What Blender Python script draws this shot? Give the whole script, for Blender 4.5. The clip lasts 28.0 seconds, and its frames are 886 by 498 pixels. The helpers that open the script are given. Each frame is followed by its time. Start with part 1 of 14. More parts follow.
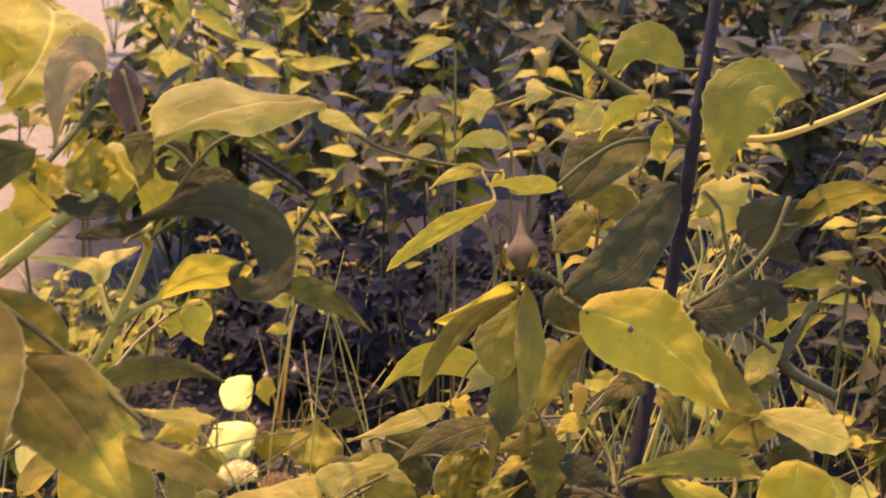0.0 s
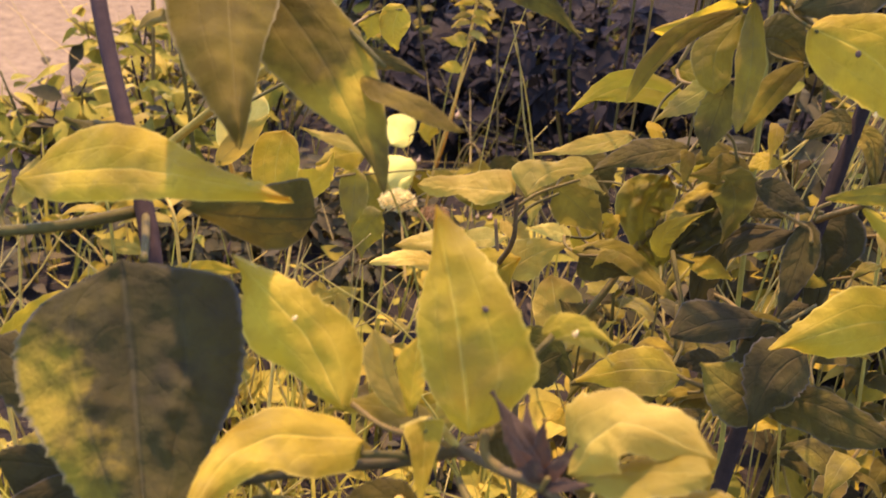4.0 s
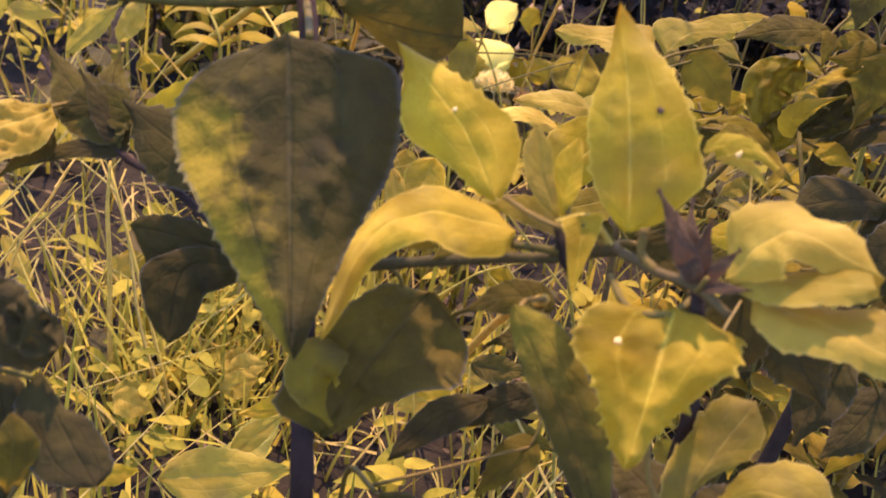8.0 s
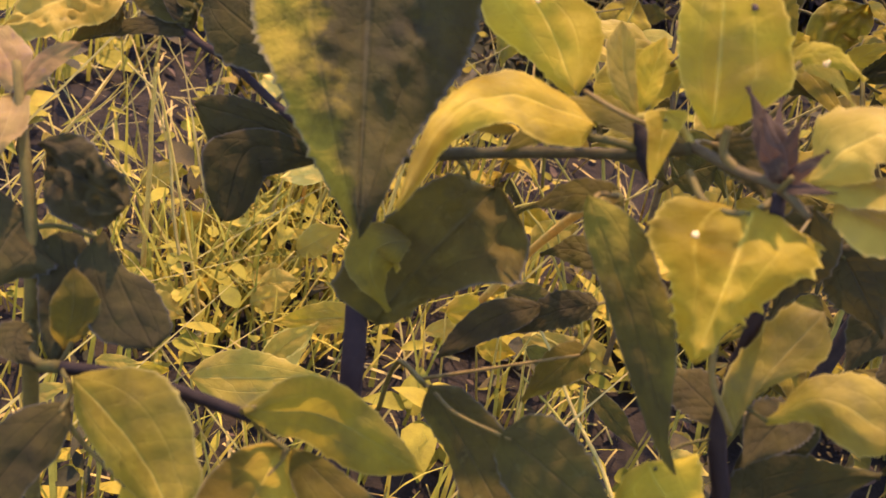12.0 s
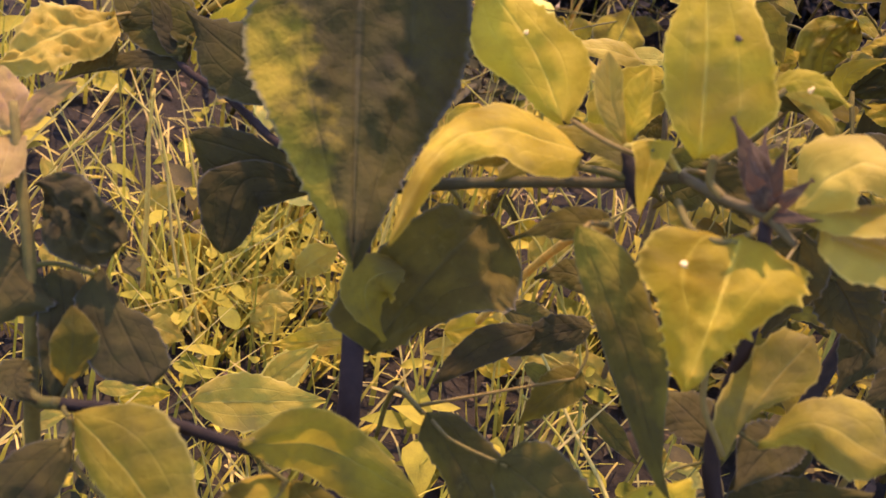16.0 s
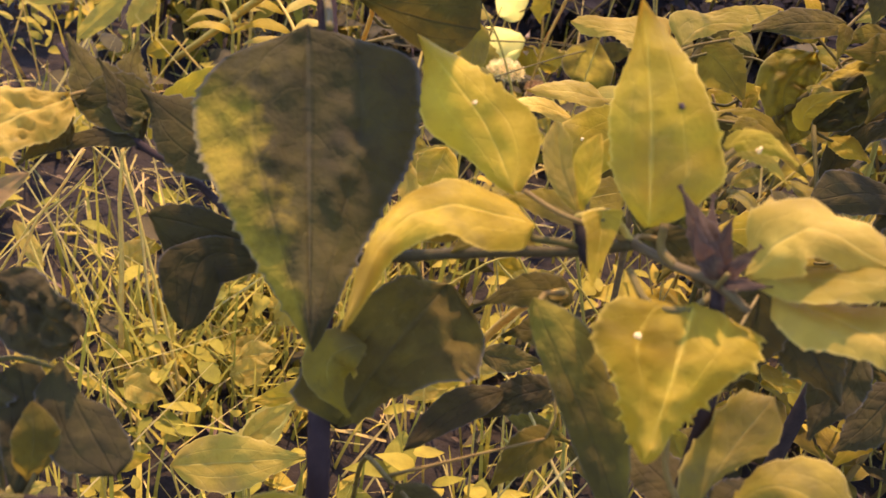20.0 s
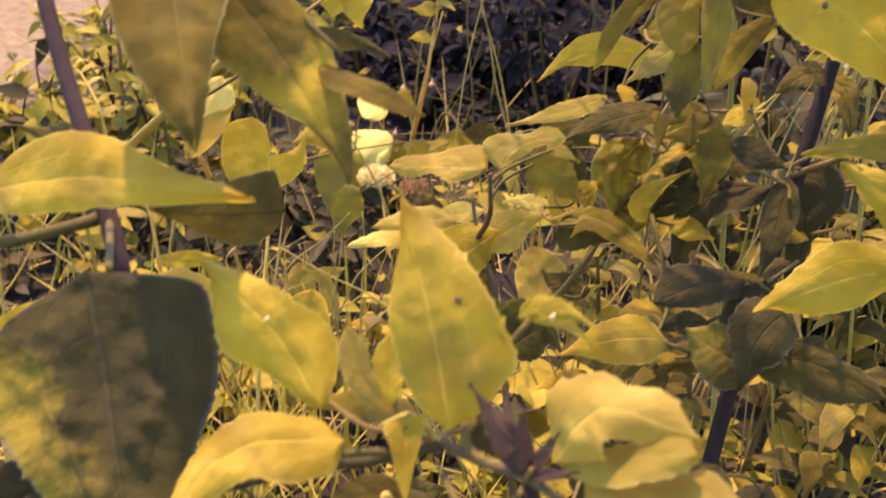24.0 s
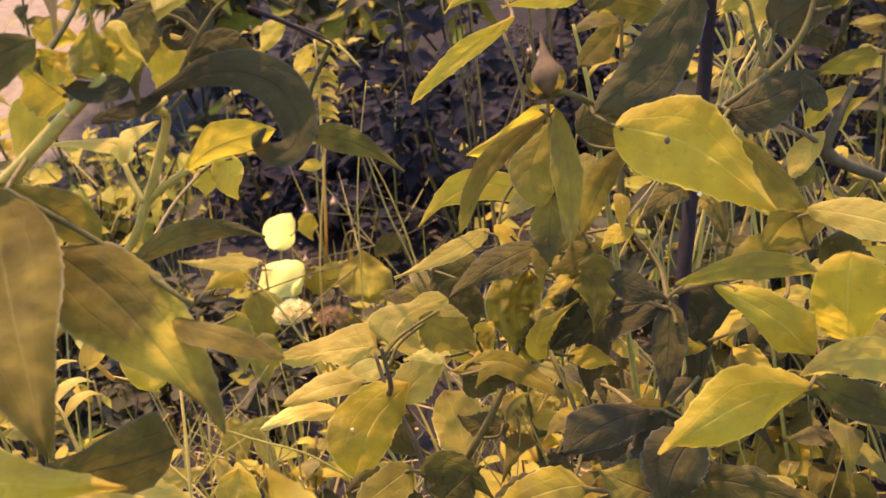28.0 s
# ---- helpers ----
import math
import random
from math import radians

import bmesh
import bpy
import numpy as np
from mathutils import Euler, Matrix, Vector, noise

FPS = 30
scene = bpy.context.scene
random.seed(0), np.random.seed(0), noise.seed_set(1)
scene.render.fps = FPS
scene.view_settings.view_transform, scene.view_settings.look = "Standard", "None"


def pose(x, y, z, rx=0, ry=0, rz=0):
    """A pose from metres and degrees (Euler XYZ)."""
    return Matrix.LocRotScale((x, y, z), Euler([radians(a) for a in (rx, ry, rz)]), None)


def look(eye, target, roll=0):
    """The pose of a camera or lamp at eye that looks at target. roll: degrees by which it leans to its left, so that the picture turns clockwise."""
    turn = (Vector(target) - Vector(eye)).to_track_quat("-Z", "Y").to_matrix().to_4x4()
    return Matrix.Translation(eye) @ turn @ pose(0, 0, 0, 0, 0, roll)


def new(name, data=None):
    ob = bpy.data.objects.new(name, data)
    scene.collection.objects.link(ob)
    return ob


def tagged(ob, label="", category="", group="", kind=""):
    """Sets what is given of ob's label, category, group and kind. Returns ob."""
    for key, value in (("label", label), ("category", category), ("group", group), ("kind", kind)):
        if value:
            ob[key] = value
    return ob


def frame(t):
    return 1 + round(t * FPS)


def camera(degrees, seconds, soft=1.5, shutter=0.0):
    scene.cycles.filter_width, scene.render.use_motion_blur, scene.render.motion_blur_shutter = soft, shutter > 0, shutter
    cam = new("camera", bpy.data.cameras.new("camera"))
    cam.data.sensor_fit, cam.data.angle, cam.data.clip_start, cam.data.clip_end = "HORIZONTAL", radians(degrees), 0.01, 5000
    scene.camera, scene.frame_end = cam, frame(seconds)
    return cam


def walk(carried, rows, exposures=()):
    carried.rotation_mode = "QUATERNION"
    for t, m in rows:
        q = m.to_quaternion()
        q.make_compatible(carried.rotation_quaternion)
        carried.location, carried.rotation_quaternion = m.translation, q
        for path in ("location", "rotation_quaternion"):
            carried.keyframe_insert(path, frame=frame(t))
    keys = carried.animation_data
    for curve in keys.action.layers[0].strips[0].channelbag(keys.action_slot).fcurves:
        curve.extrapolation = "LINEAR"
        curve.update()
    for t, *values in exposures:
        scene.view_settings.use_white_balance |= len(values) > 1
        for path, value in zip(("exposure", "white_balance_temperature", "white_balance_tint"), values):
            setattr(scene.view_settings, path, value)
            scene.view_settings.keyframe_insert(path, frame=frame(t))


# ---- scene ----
cam = camera(39.3, 28.0, soft=1.5, shutter=0.5)
cam.data.dof.use_dof, cam.data.dof.focus_distance, cam.data.dof.aperture_fstop = True, 0.60, 27.0
METRES, EYE, TILT, LEAN, TURN = 0.30, 0.57, -17.0, 0.0, 0.0
ROWS = [
    (0.0, 0.0, 0.0, 0.0, -0.0, 0.0, -0.0),
    (0.5, -0.0174, -0.0066, -0.0142, 1.03, -1.54, -0.83),
    (1.0, -0.0266, -0.0111, -0.0189, 1.95, -2.91, -1.65),
    (1.5, -0.0351, -0.0152, -0.0225, 2.58, -3.87, -2.29),
    (2.0, -0.0432, -0.0124, -0.0379, 3.38, -5.1, -3.16),
    (2.5, -0.052, -0.0142, -0.0528, 4.22, -6.38, -4.04),
    (3.0, -0.0684, -0.0248, -0.0883, 5.15, -7.77, -5.05),
    (3.5, -0.0798, -0.03, -0.1068, 5.84, -8.81, -5.88),
    (4.0, -0.0911, -0.0382, -0.1323, 6.72, -10.03, -6.88),
    (4.5, -0.1051, -0.041, -0.164, 7.45, -11.03, -7.76),
    (6.5, -0.1256, -0.0509, -0.1724, 9.13, -12.87, -10.48),
    (7.0, -0.1307, -0.0563, -0.1746, 9.63, -13.37, -11.54),
    (7.5, -0.1422, -0.0635, -0.211, 10.02, -13.79, -12.38),
    (8.0, -0.1656, -0.0751, -0.259, 10.54, -14.39, -13.55),
    (8.5, -0.1833, -0.0852, -0.3115, 11.12, -15.06, -14.72),
    (9.0, -0.1956, -0.0991, -0.3379, 11.66, -15.68, -15.9),
    (9.5, -0.1973, -0.1004, -0.3412, 12.01, -16.1, -16.66),
    (10.0, -0.2009, -0.0959, -0.343, 12.3, -16.5, -17.35),
    (10.5, -0.2054, -0.0994, -0.3574, 12.44, -16.72, -17.66),
    (11.0, -0.2063, -0.0972, -0.3648, 12.45, -16.77, -17.73),
    (11.5, -0.2024, -0.0926, -0.3583, 12.42, -16.75, -17.69),
    (12.0, -0.1951, -0.0879, -0.3371, 12.37, -16.71, -17.59),
    (12.5, -0.1878, -0.0832, -0.3216, 12.31, -16.65, -17.43),
    (14.5, -0.1911, -0.0971, -0.3129, 12.11, -16.34, -16.81),
    (15.0, -0.191, -0.0958, -0.3093, 12.1, -16.29, -16.72),
    (15.5, -0.1923, -0.0962, -0.3102, 12.09, -16.27, -16.63),
    (16.0, -0.1942, -0.0966, -0.312, 12.07, -16.26, -16.57),
    (16.5, -0.1966, -0.0934, -0.3164, 12.05, -16.26, -16.51),
    (17.0, -0.1996, -0.0899, -0.3171, 12.0, -16.19, -16.42),
    (17.5, -0.2014, -0.0939, -0.3165, 11.89, -16.01, -16.21),
    (18.0, -0.202, -0.0918, -0.3209, 11.74, -15.84, -15.95),
    (18.5, -0.203, -0.0984, -0.319, 11.55, -15.6, -15.56),
    (19.0, -0.199, -0.0898, -0.2978, 11.43, -15.48, -15.32),
    (19.5, -0.1915, -0.0864, -0.2749, 11.25, -15.4, -14.89),
    (20.0, -0.1797, -0.0796, -0.2554, 10.88, -15.12, -13.97),
    (20.5, -0.1659, -0.0686, -0.2362, 10.47, -14.89, -12.8),
    (22.5, -0.1507, -0.0569, -0.204, 8.17, -13.88, -8.39),
    (23.0, -0.1415, -0.0518, -0.1915, 7.17, -13.02, -6.65),
    (23.5, -0.1199, -0.0368, -0.1715, 6.46, -12.36, -5.19),
    (24.0, -0.0783, -0.0087, -0.1133, 5.48, -11.57, -3.11),
    (24.5, -0.0442, 0.0128, -0.0435, 4.31, -10.56, -1.04),
    (25.0, -0.0151, 0.015, -0.0007, 3.3, -9.51, 1.34),
    (25.5, -0.0046, 0.0203, 0.0152, 2.85, -9.17, 2.87),
    (26.0, -0.0036, 0.0252, 0.0217, 2.53, -9.09, 4.33),
    (26.5, -0.0031, 0.0235, 0.0248, 2.35, -9.22, 5.33),
    (27.0, -0.0019, 0.0225, 0.0254, 2.05, -9.32, 6.15),
    (27.5, -0.0012, 0.0261, 0.028, 1.65, -9.13, 6.61),
    (28.0, 0.0041, 0.0329, 0.0384, 1.03, -8.97, 7.31),
]
walk(cam, [(t, pose(0, 0, EYE, TILT, LEAN, TURN) @ pose(METRES * x, METRES * y, METRES * z, 90 + pitch, roll, yaw)) for t, x, y, z, yaw, pitch, roll in ROWS],
     exposures=[(0.0, 2.28, 5690, 41), (3.0, 2.23, 5690, 41), (8.0, 2.14, 5690, 41), (20.0, 2.13, 5690, 41), (25.0, 2.29, 5690, 41), (28.0, 2.33, 5690, 41)])

# ---- light ----
SUN_EL, SUN_AZ = 61.0, -17.0          # degrees; azimuth of the sun seen from above, 0 = ahead (+y), minus = to the left
world = bpy.data.worlds.new("world")
world.use_nodes = True
scene.world = world
wn = world.node_tree.nodes
sky = wn.new("ShaderNodeTexSky")
sky.sky_type, sky.sun_disc = "NISHITA", False
sky.sun_elevation, sky.sun_rotation = radians(SUN_EL), radians(SUN_AZ)
world.node_tree.links.new(sky.outputs[0], wn["Background"].inputs[0])
sky.ozone_density = 3.0
wn["Background"].inputs[1].default_value = 0.15
sun_data = bpy.data.lights.new("sun", "SUN")
sun_data.energy, sun_data.angle, sun_data.color = 2.35, radians(1.4), (1.0, 0.735, 0.39)
sun = new("sun", sun_data)
sun_way = Vector((math.sin(radians(SUN_AZ)) * math.cos(radians(SUN_EL)), math.cos(radians(SUN_AZ)) * math.cos(radians(SUN_EL)), math.sin(radians(SUN_EL))))
sun.matrix_world = look(tuple(sun_way * 6), (0, 0.5, 0))


# ---- materials ----
def shader(name):
    m = bpy.data.materials.new(name)
    m.use_nodes = True
    m.node_tree.nodes.remove(m.node_tree.nodes["Principled BSDF"])
    return m, m.node_tree.nodes, m.node_tree.links


def math_node(nodes, links, op, a, b=None, c=None):
    n = nodes.new("ShaderNodeMath")
    n.operation = op
    for k, v in enumerate((a, b, c)):
        if v is None:
            continue
        if isinstance(v, (int, float)):
            n.inputs[k].default_value = v
        else:
            links.new(v, n.inputs[k])
    return n.outputs[0]


def mix_colour(nodes, links, fac, a, b, blend="MIX"):
    n = nodes.new("ShaderNodeMix")
    n.data_type, n.blend_type = "RGBA", blend
    for k, v in ((0, fac), (6, a), (7, b)):
        if isinstance(v, (int, float)):
            n.inputs[k].default_value = v
        elif isinstance(v, tuple):
            n.inputs[k].default_value = (*v, 1)
        else:
            links.new(v, n.inputs[k])
    return n.outputs[2]


def noise_tex(nodes, links, scale, detail=3.0, rough=0.55, vec=None):
    n = nodes.new("ShaderNodeTexNoise")
    n.inputs["Scale"].default_value, n.inputs["Detail"].default_value, n.inputs["Roughness"].default_value = scale, detail, rough
    if vec is not None:
        links.new(vec, n.inputs["Vector"])
    return n.outputs["Fac"]


def ramp(nodes, links, fac, lo, hi):
    n = nodes.new("ShaderNodeMapRange")
    n.inputs[1].default_value, n.inputs[2].default_value = lo, hi
    links.new(fac, n.inputs[0])
    return n.outputs[0]


def leaf_material(name, base, other, spot, through_colour, rough=0.5, veins=0.35, gloss=0.35, vein_tint=None, thin=0.42, quilt=0.5, blotch=None, blotchy=0.7, margin=None):
    """A living leaf: mottled blade, midrib and side veins laid along the blade's own coordinates, light passing through it."""
    m, nodes, links = shader(name)
    tc = nodes.new("ShaderNodeTexCoord")
    info = nodes.new("ShaderNodeObjectInfo")
    sep = nodes.new("ShaderNodeSeparateXYZ")
    links.new(tc.outputs["UV"], sep.inputs[0])
    u = math_node(nodes, links, "ABSOLUTE", math_node(nodes, links, "MULTIPLY_ADD", sep.outputs[0], 2.0, -1.0))
    v = sep.outputs[1]
    place = nodes.new("ShaderNodeVectorMath")
    links.new(tc.outputs["Object"], place.inputs[0])
    links.new(info.outputs["Random"], place.inputs[1])
    place = place.outputs[0]
    big = noise_tex(nodes, links, 75.0, 5.0, 0.62, place)
    fine = noise_tex(nodes, links, 900.0, 2.0, 0.6, place)
    col = mix_colour(nodes, links, ramp(nodes, links, big, 0.33, 0.68), base, other)
    col = mix_colour(nodes, links, math_node(nodes, links, "MULTIPLY", ramp(nodes, links, noise_tex(nodes, links, 210.0, 3.0, 0.7, place), 0.62, 0.72), 0.55), col, spot)
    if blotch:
        # broad mottling with sun and shade dapples in the colour, stronger on some leaves
        dapple = ramp(nodes, links, noise_tex(nodes, links, 30.0, 4.0, 0.55, place), 0.48, 0.64)
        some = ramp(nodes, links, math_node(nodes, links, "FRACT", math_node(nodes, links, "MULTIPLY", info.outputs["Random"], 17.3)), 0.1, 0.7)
        col = mix_colour(nodes, links, math_node(nodes, links, "MULTIPLY", math_node(nodes, links, "MULTIPLY", dapple, some), blotchy), col, blotch)
    if margin:
        # one margin yellow, sunlight put into the colour, from the shoulder down to the tip
        rim = ramp(nodes, links, math_node(nodes, links, "MULTIPLY_ADD", big, 0.8, sep.outputs[0]), 1.05, 1.30)
        col = mix_colour(nodes, links, math_node(nodes, links, "MULTIPLY", math_node(nodes, links, "MULTIPLY", rim, ramp(nodes, links, v, 0.16, 0.30)), 0.6), col, margin)
    # side veins sweep forward from the midrib; three main nerves
    slant = math_node(nodes, links, "SUBTRACT", math_node(nodes, links, "MULTIPLY_ADD", big, 0.16, v), math_node(nodes, links, "MULTIPLY", u, 0.20))
    wave = math_node(nodes, links, "ABSOLUTE", math_node(nodes, links, "SINE", math_node(nodes, links, "MULTIPLY", slant, math_node(nodes, links, "MULTIPLY_ADD", info.outputs["Random"], 12.0, 17.0))))
    side = ramp(nodes, links, wave, 0.16, 0.02)
    nerve = ramp(nodes, links, math_node(nodes, links, "ABSOLUTE", math_node(nodes, links, "SUBTRACT", u, 0.48)), 0.035, 0.008)
    mid = ramp(nodes, links, u, 0.055, 0.015)
    vein = math_node(nodes, links, "MAXIMUM", mid, math_node(nodes, links, "MAXIMUM", math_node(nodes, links, "MULTIPLY", side, 0.20), math_node(nodes, links, "MULTIPLY", nerve, 0.40)))
    tint = vein_tint or tuple(min(0.8, c * 1.5 + 0.05) for c in base)
    col = mix_colour(nodes, links, math_node(nodes, links, "MULTIPLY", vein, 0.6 * veins), col, tint)
    # a thin pale rim along the margin, bright edge light kept in the colour
    col = mix_colour(nodes, links, math_node(nodes, links, "MULTIPLY", ramp(nodes, links, math_node(nodes, links, "MULTIPLY_ADD", big, 0.06, u), 0.97, 1.02), 0.6), col, tint)
    hsv = nodes.new("ShaderNodeHueSaturation")
    links.new(math_node(nodes, links, "MULTIPLY_ADD", info.outputs["Random"], 0.3, 0.85), hsv.inputs["Value"])
    links.new(math_node(nodes, links, "MULTIPLY_ADD", info.outputs["Random"], -0.010, 0.504), hsv.inputs["Hue"])
    links.new(col, hsv.inputs["Color"])
    bump = nodes.new("ShaderNodeBump")
    bump.inputs["Strength"].default_value, bump.inputs["Distance"].default_value = quilt, 0.0018
    cells = noise_tex(nodes, links, 170.0, 2.0, 0.5, place)
    height = math_node(nodes, links, "ADD", math_node(nodes, links, "MULTIPLY_ADD", wave, 0.10, math_node(nodes, links, "MULTIPLY", cells, 0.9)), math_node(nodes, links, "MULTIPLY_ADD", fine, 0.12, math_node(nodes, links, "MULTIPLY", vein, -0.3)))
    links.new(height, bump.inputs["Height"])
    pr = nodes.new("ShaderNodeBsdfPrincipled")
    pr.inputs["Roughness"].default_value = rough
    pr.inputs["Specular IOR Level"].default_value = 0.45 * gloss
    links.new(hsv.outputs[0], pr.inputs["Base Color"])
    links.new(bump.outputs[0], pr.inputs["Normal"])
    tr = nodes.new("ShaderNodeBsdfTranslucent")
    links.new(mix_colour(nodes, links, 0.6, hsv.outputs[0], through_colour), tr.inputs["Color"])
    links.new(bump.outputs[0], tr.inputs["Normal"])
    mx = nodes.new("ShaderNodeMixShader")
    patch = ramp(nodes, links, noise_tex(nodes, links, 42.0, 3.0, 0.5, place), 0.34, 0.66)
    sheer = math_node(nodes, links, "MULTIPLY", math_node(nodes, links, "MULTIPLY_ADD", patch, 0.8, 0.6), math_node(nodes, links, "MULTIPLY_ADD", vein, -0.5, 1.0))
    links.new(math_node(nodes, links, "MULTIPLY", sheer, thin), mx.inputs[0])
    links.new(pr.outputs[0], mx.inputs[1])
    links.new(tr.outputs[0], mx.inputs[2])
    links.new(mx.outputs[0], nodes["Material Output"].inputs[0])
    return m


def plain_material(name, a, b, scale, rough=0.65, bump_m=0.0006, thin=0.0, gloss=0.12, island=False, spot=None):
    """Stems, grass, soil, petals: two colours in patches and a fine grain."""
    m, nodes, links = shader(name)
    tc = nodes.new("ShaderNodeTexCoord")
    big = noise_tex(nodes, links, scale, 4.0, 0.6, tc.outputs["Object"])
    fine = noise_tex(nodes, links, scale * 14, 3.0, 0.65, tc.outputs["Object"])
    fac = ramp(nodes, links, math_node(nodes, links, "MULTIPLY_ADD", fine, 0.35, math_node(nodes, links, "MULTIPLY", big, 0.65)), 0.34, 0.66)
    col = mix_colour(nodes, links, fac, a, b)
    if spot:
        col = mix_colour(nodes, links, ramp(nodes, links, noise_tex(nodes, links, scale * 5, 3.0, 0.7, tc.outputs["Object"]), 0.58, 0.7), col, spot)
    hsv = nodes.new("ShaderNodeHueSaturation")
    links.new(col, hsv.inputs["Color"])
    if island:
        rnd = nodes.new("ShaderNodeNewGeometry").outputs["Random Per Island"]
    else:
        rnd = nodes.new("ShaderNodeObjectInfo").outputs["Random"]
    links.new(math_node(nodes, links, "MULTIPLY_ADD", rnd, 0.8, 0.6), hsv.inputs["Value"])
    links.new(math_node(nodes, links, "MULTIPLY_ADD", rnd, -0.03, 0.515), hsv.inputs["Hue"])
    bump = nodes.new("ShaderNodeBump")
    bump.inputs["Strength"].default_value, bump.inputs["Distance"].default_value = 0.6, bump_m
    links.new(fine, bump.inputs["Height"])
    pr = nodes.new("ShaderNodeBsdfPrincipled")
    pr.inputs["Roughness"].default_value, pr.inputs["Specular IOR Level"].default_value = rough, gloss
    links.new(hsv.outputs[0], pr.inputs["Base Color"])
    links.new(bump.outputs[0], pr.inputs["Normal"])
    out = pr.outputs[0]
    if thin:
        tr = nodes.new("ShaderNodeBsdfTranslucent")
        links.new(hsv.outputs[0], tr.inputs["Color"])
        mx = nodes.new("ShaderNodeMixShader")
        mx.inputs[0].default_value = thin
        links.new(out, mx.inputs[1])
        links.new(tr.outputs[0], mx.inputs[2])
        out = mx.outputs[0]
    links.new(out, nodes["Material Output"].inputs[0])
    return m


# part of the sunlit and shaded look is put into these leaf colours
YOUNG_LIT = leaf_material("leaf_young_lit", (0.46, 0.310, 0.011), (0.30, 0.205, 0.011), (0.20, 0.15, 0.007), (0.64, 0.40, 0.007), rough=0.6, gloss=0.2, veins=0.22, blotch=(0.13, 0.100, 0.020), blotchy=0.75, thin=0.52)
MATURE_SHADED = leaf_material("leaf_mature_shaded", (0.048, 0.0365, 0.010), (0.086, 0.064, 0.010), (0.12, 0.095, 0.022), (0.20, 0.136, 0.012), rough=0.68, gloss=0.04, veins=0.10, thin=0.18, quilt=0.8, blotch=(0.24, 0.175, 0.015), blotchy=0.65)
# shade of leaves cut off from the sun is put into this colour
DARK = leaf_material("leaf_dark_shaded", (0.037, 0.0285, 0.011), (0.058, 0.044, 0.011), (0.07, 0.055, 0.016), (0.13, 0.095, 0.012), rough=0.7, gloss=0.03, veins=0.06, thin=0.14, quilt=0.8, blotch=(0.11, 0.082, 0.014), blotchy=0.3)
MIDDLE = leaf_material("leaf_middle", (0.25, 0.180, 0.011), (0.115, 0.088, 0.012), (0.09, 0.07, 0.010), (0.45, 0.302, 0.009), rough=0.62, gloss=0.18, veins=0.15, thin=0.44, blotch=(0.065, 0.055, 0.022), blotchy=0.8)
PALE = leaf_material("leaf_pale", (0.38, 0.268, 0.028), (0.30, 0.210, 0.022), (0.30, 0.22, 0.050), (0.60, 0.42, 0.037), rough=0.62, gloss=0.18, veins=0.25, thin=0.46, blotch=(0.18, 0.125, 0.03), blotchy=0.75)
PURPLE = leaf_material("leaf_purple", (0.095, 0.058, 0.026), (0.056, 0.035, 0.018), (0.2, 0.12, 0.04), (0.25, 0.10, 0.03), rough=0.65, gloss=0.12, thin=0.25)
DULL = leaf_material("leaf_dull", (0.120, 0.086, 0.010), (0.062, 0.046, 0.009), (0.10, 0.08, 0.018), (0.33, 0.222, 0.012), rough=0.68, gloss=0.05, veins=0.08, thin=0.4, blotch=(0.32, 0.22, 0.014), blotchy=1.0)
PINK = leaf_material("leaf_pink", (0.30, 0.185, 0.040), (0.17, 0.092, 0.035), (0.14, 0.075, 0.06), (0.42, 0.26, 0.05), rough=0.65, gloss=0.15, thin=0.3)
STEM_PURPLE = plain_material("stem_purple", (0.042, 0.027, 0.016), (0.024, 0.016, 0.011), 220.0, rough=0.7, gloss=0.05)
PINKISH = plain_material("bud_small", (0.55, 0.36, 0.16), (0.42, 0.26, 0.11), 300.0, thin=0.2)
STEM_GREEN = plain_material("stem_green", (0.165, 0.115, 0.018), (0.095, 0.066, 0.014), 260.0, rough=0.65, gloss=0.10)
STEM_PALE = plain_material("stem_pale", (0.58, 0.42, 0.060), (0.41, 0.29, 0.042), 240.0, rough=0.65, thin=0.3)
STEM_BROWN = plain_material("stem_brown", (0.15, 0.102, 0.030), (0.080, 0.054, 0.022), 240.0, rough=0.7, gloss=0.06)
PETAL = plain_material("petal_cream", (0.82, 0.68, 0.12), (0.74, 0.60, 0.09), 120.0, rough=0.55, thin=0.35)
FLORET = plain_material("floret_white", (0.86, 0.72, 0.26), (0.74, 0.58, 0.16), 300.0, rough=0.6, thin=0.4, island=True)
BUD = plain_material("bud_pink", (0.15, 0.092, 0.018), (0.085, 0.050, 0.014), 200.0, rough=0.6, thin=0.3)
DRIED = plain_material("dried_brown", (0.12, 0.077, 0.032), (0.055, 0.035, 0.020), 260.0, rough=0.85, island=True)
WITHERED = plain_material("withered_floret", (0.52, 0.32, 0.09), (0.20, 0.115, 0.045), 260.0, rough=0.8, thin=0.2, island=True)
GRASS = plain_material("grass_blade", (0.46, 0.355, 0.030), (0.27, 0.215, 0.018), 60.0, rough=0.7, gloss=0.1, thin=0.3, island=True)
STRAW = plain_material("straw", (0.42, 0.31, 0.055), (0.22, 0.155, 0.035), 90.0, rough=0.65, thin=0.1, island=True)
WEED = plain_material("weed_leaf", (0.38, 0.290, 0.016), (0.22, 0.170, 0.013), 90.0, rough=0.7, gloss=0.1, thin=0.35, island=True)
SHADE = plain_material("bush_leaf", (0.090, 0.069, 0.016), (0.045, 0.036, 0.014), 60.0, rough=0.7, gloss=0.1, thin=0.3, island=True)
# near-black leaf colour that carries the shade of the hollow
DEEP = plain_material("shaded_bush_leaf", (0.028, 0.022, 0.015), (0.014, 0.0115, 0.010), 60.0, rough=0.8, gloss=0.04, thin=0.12, island=True)
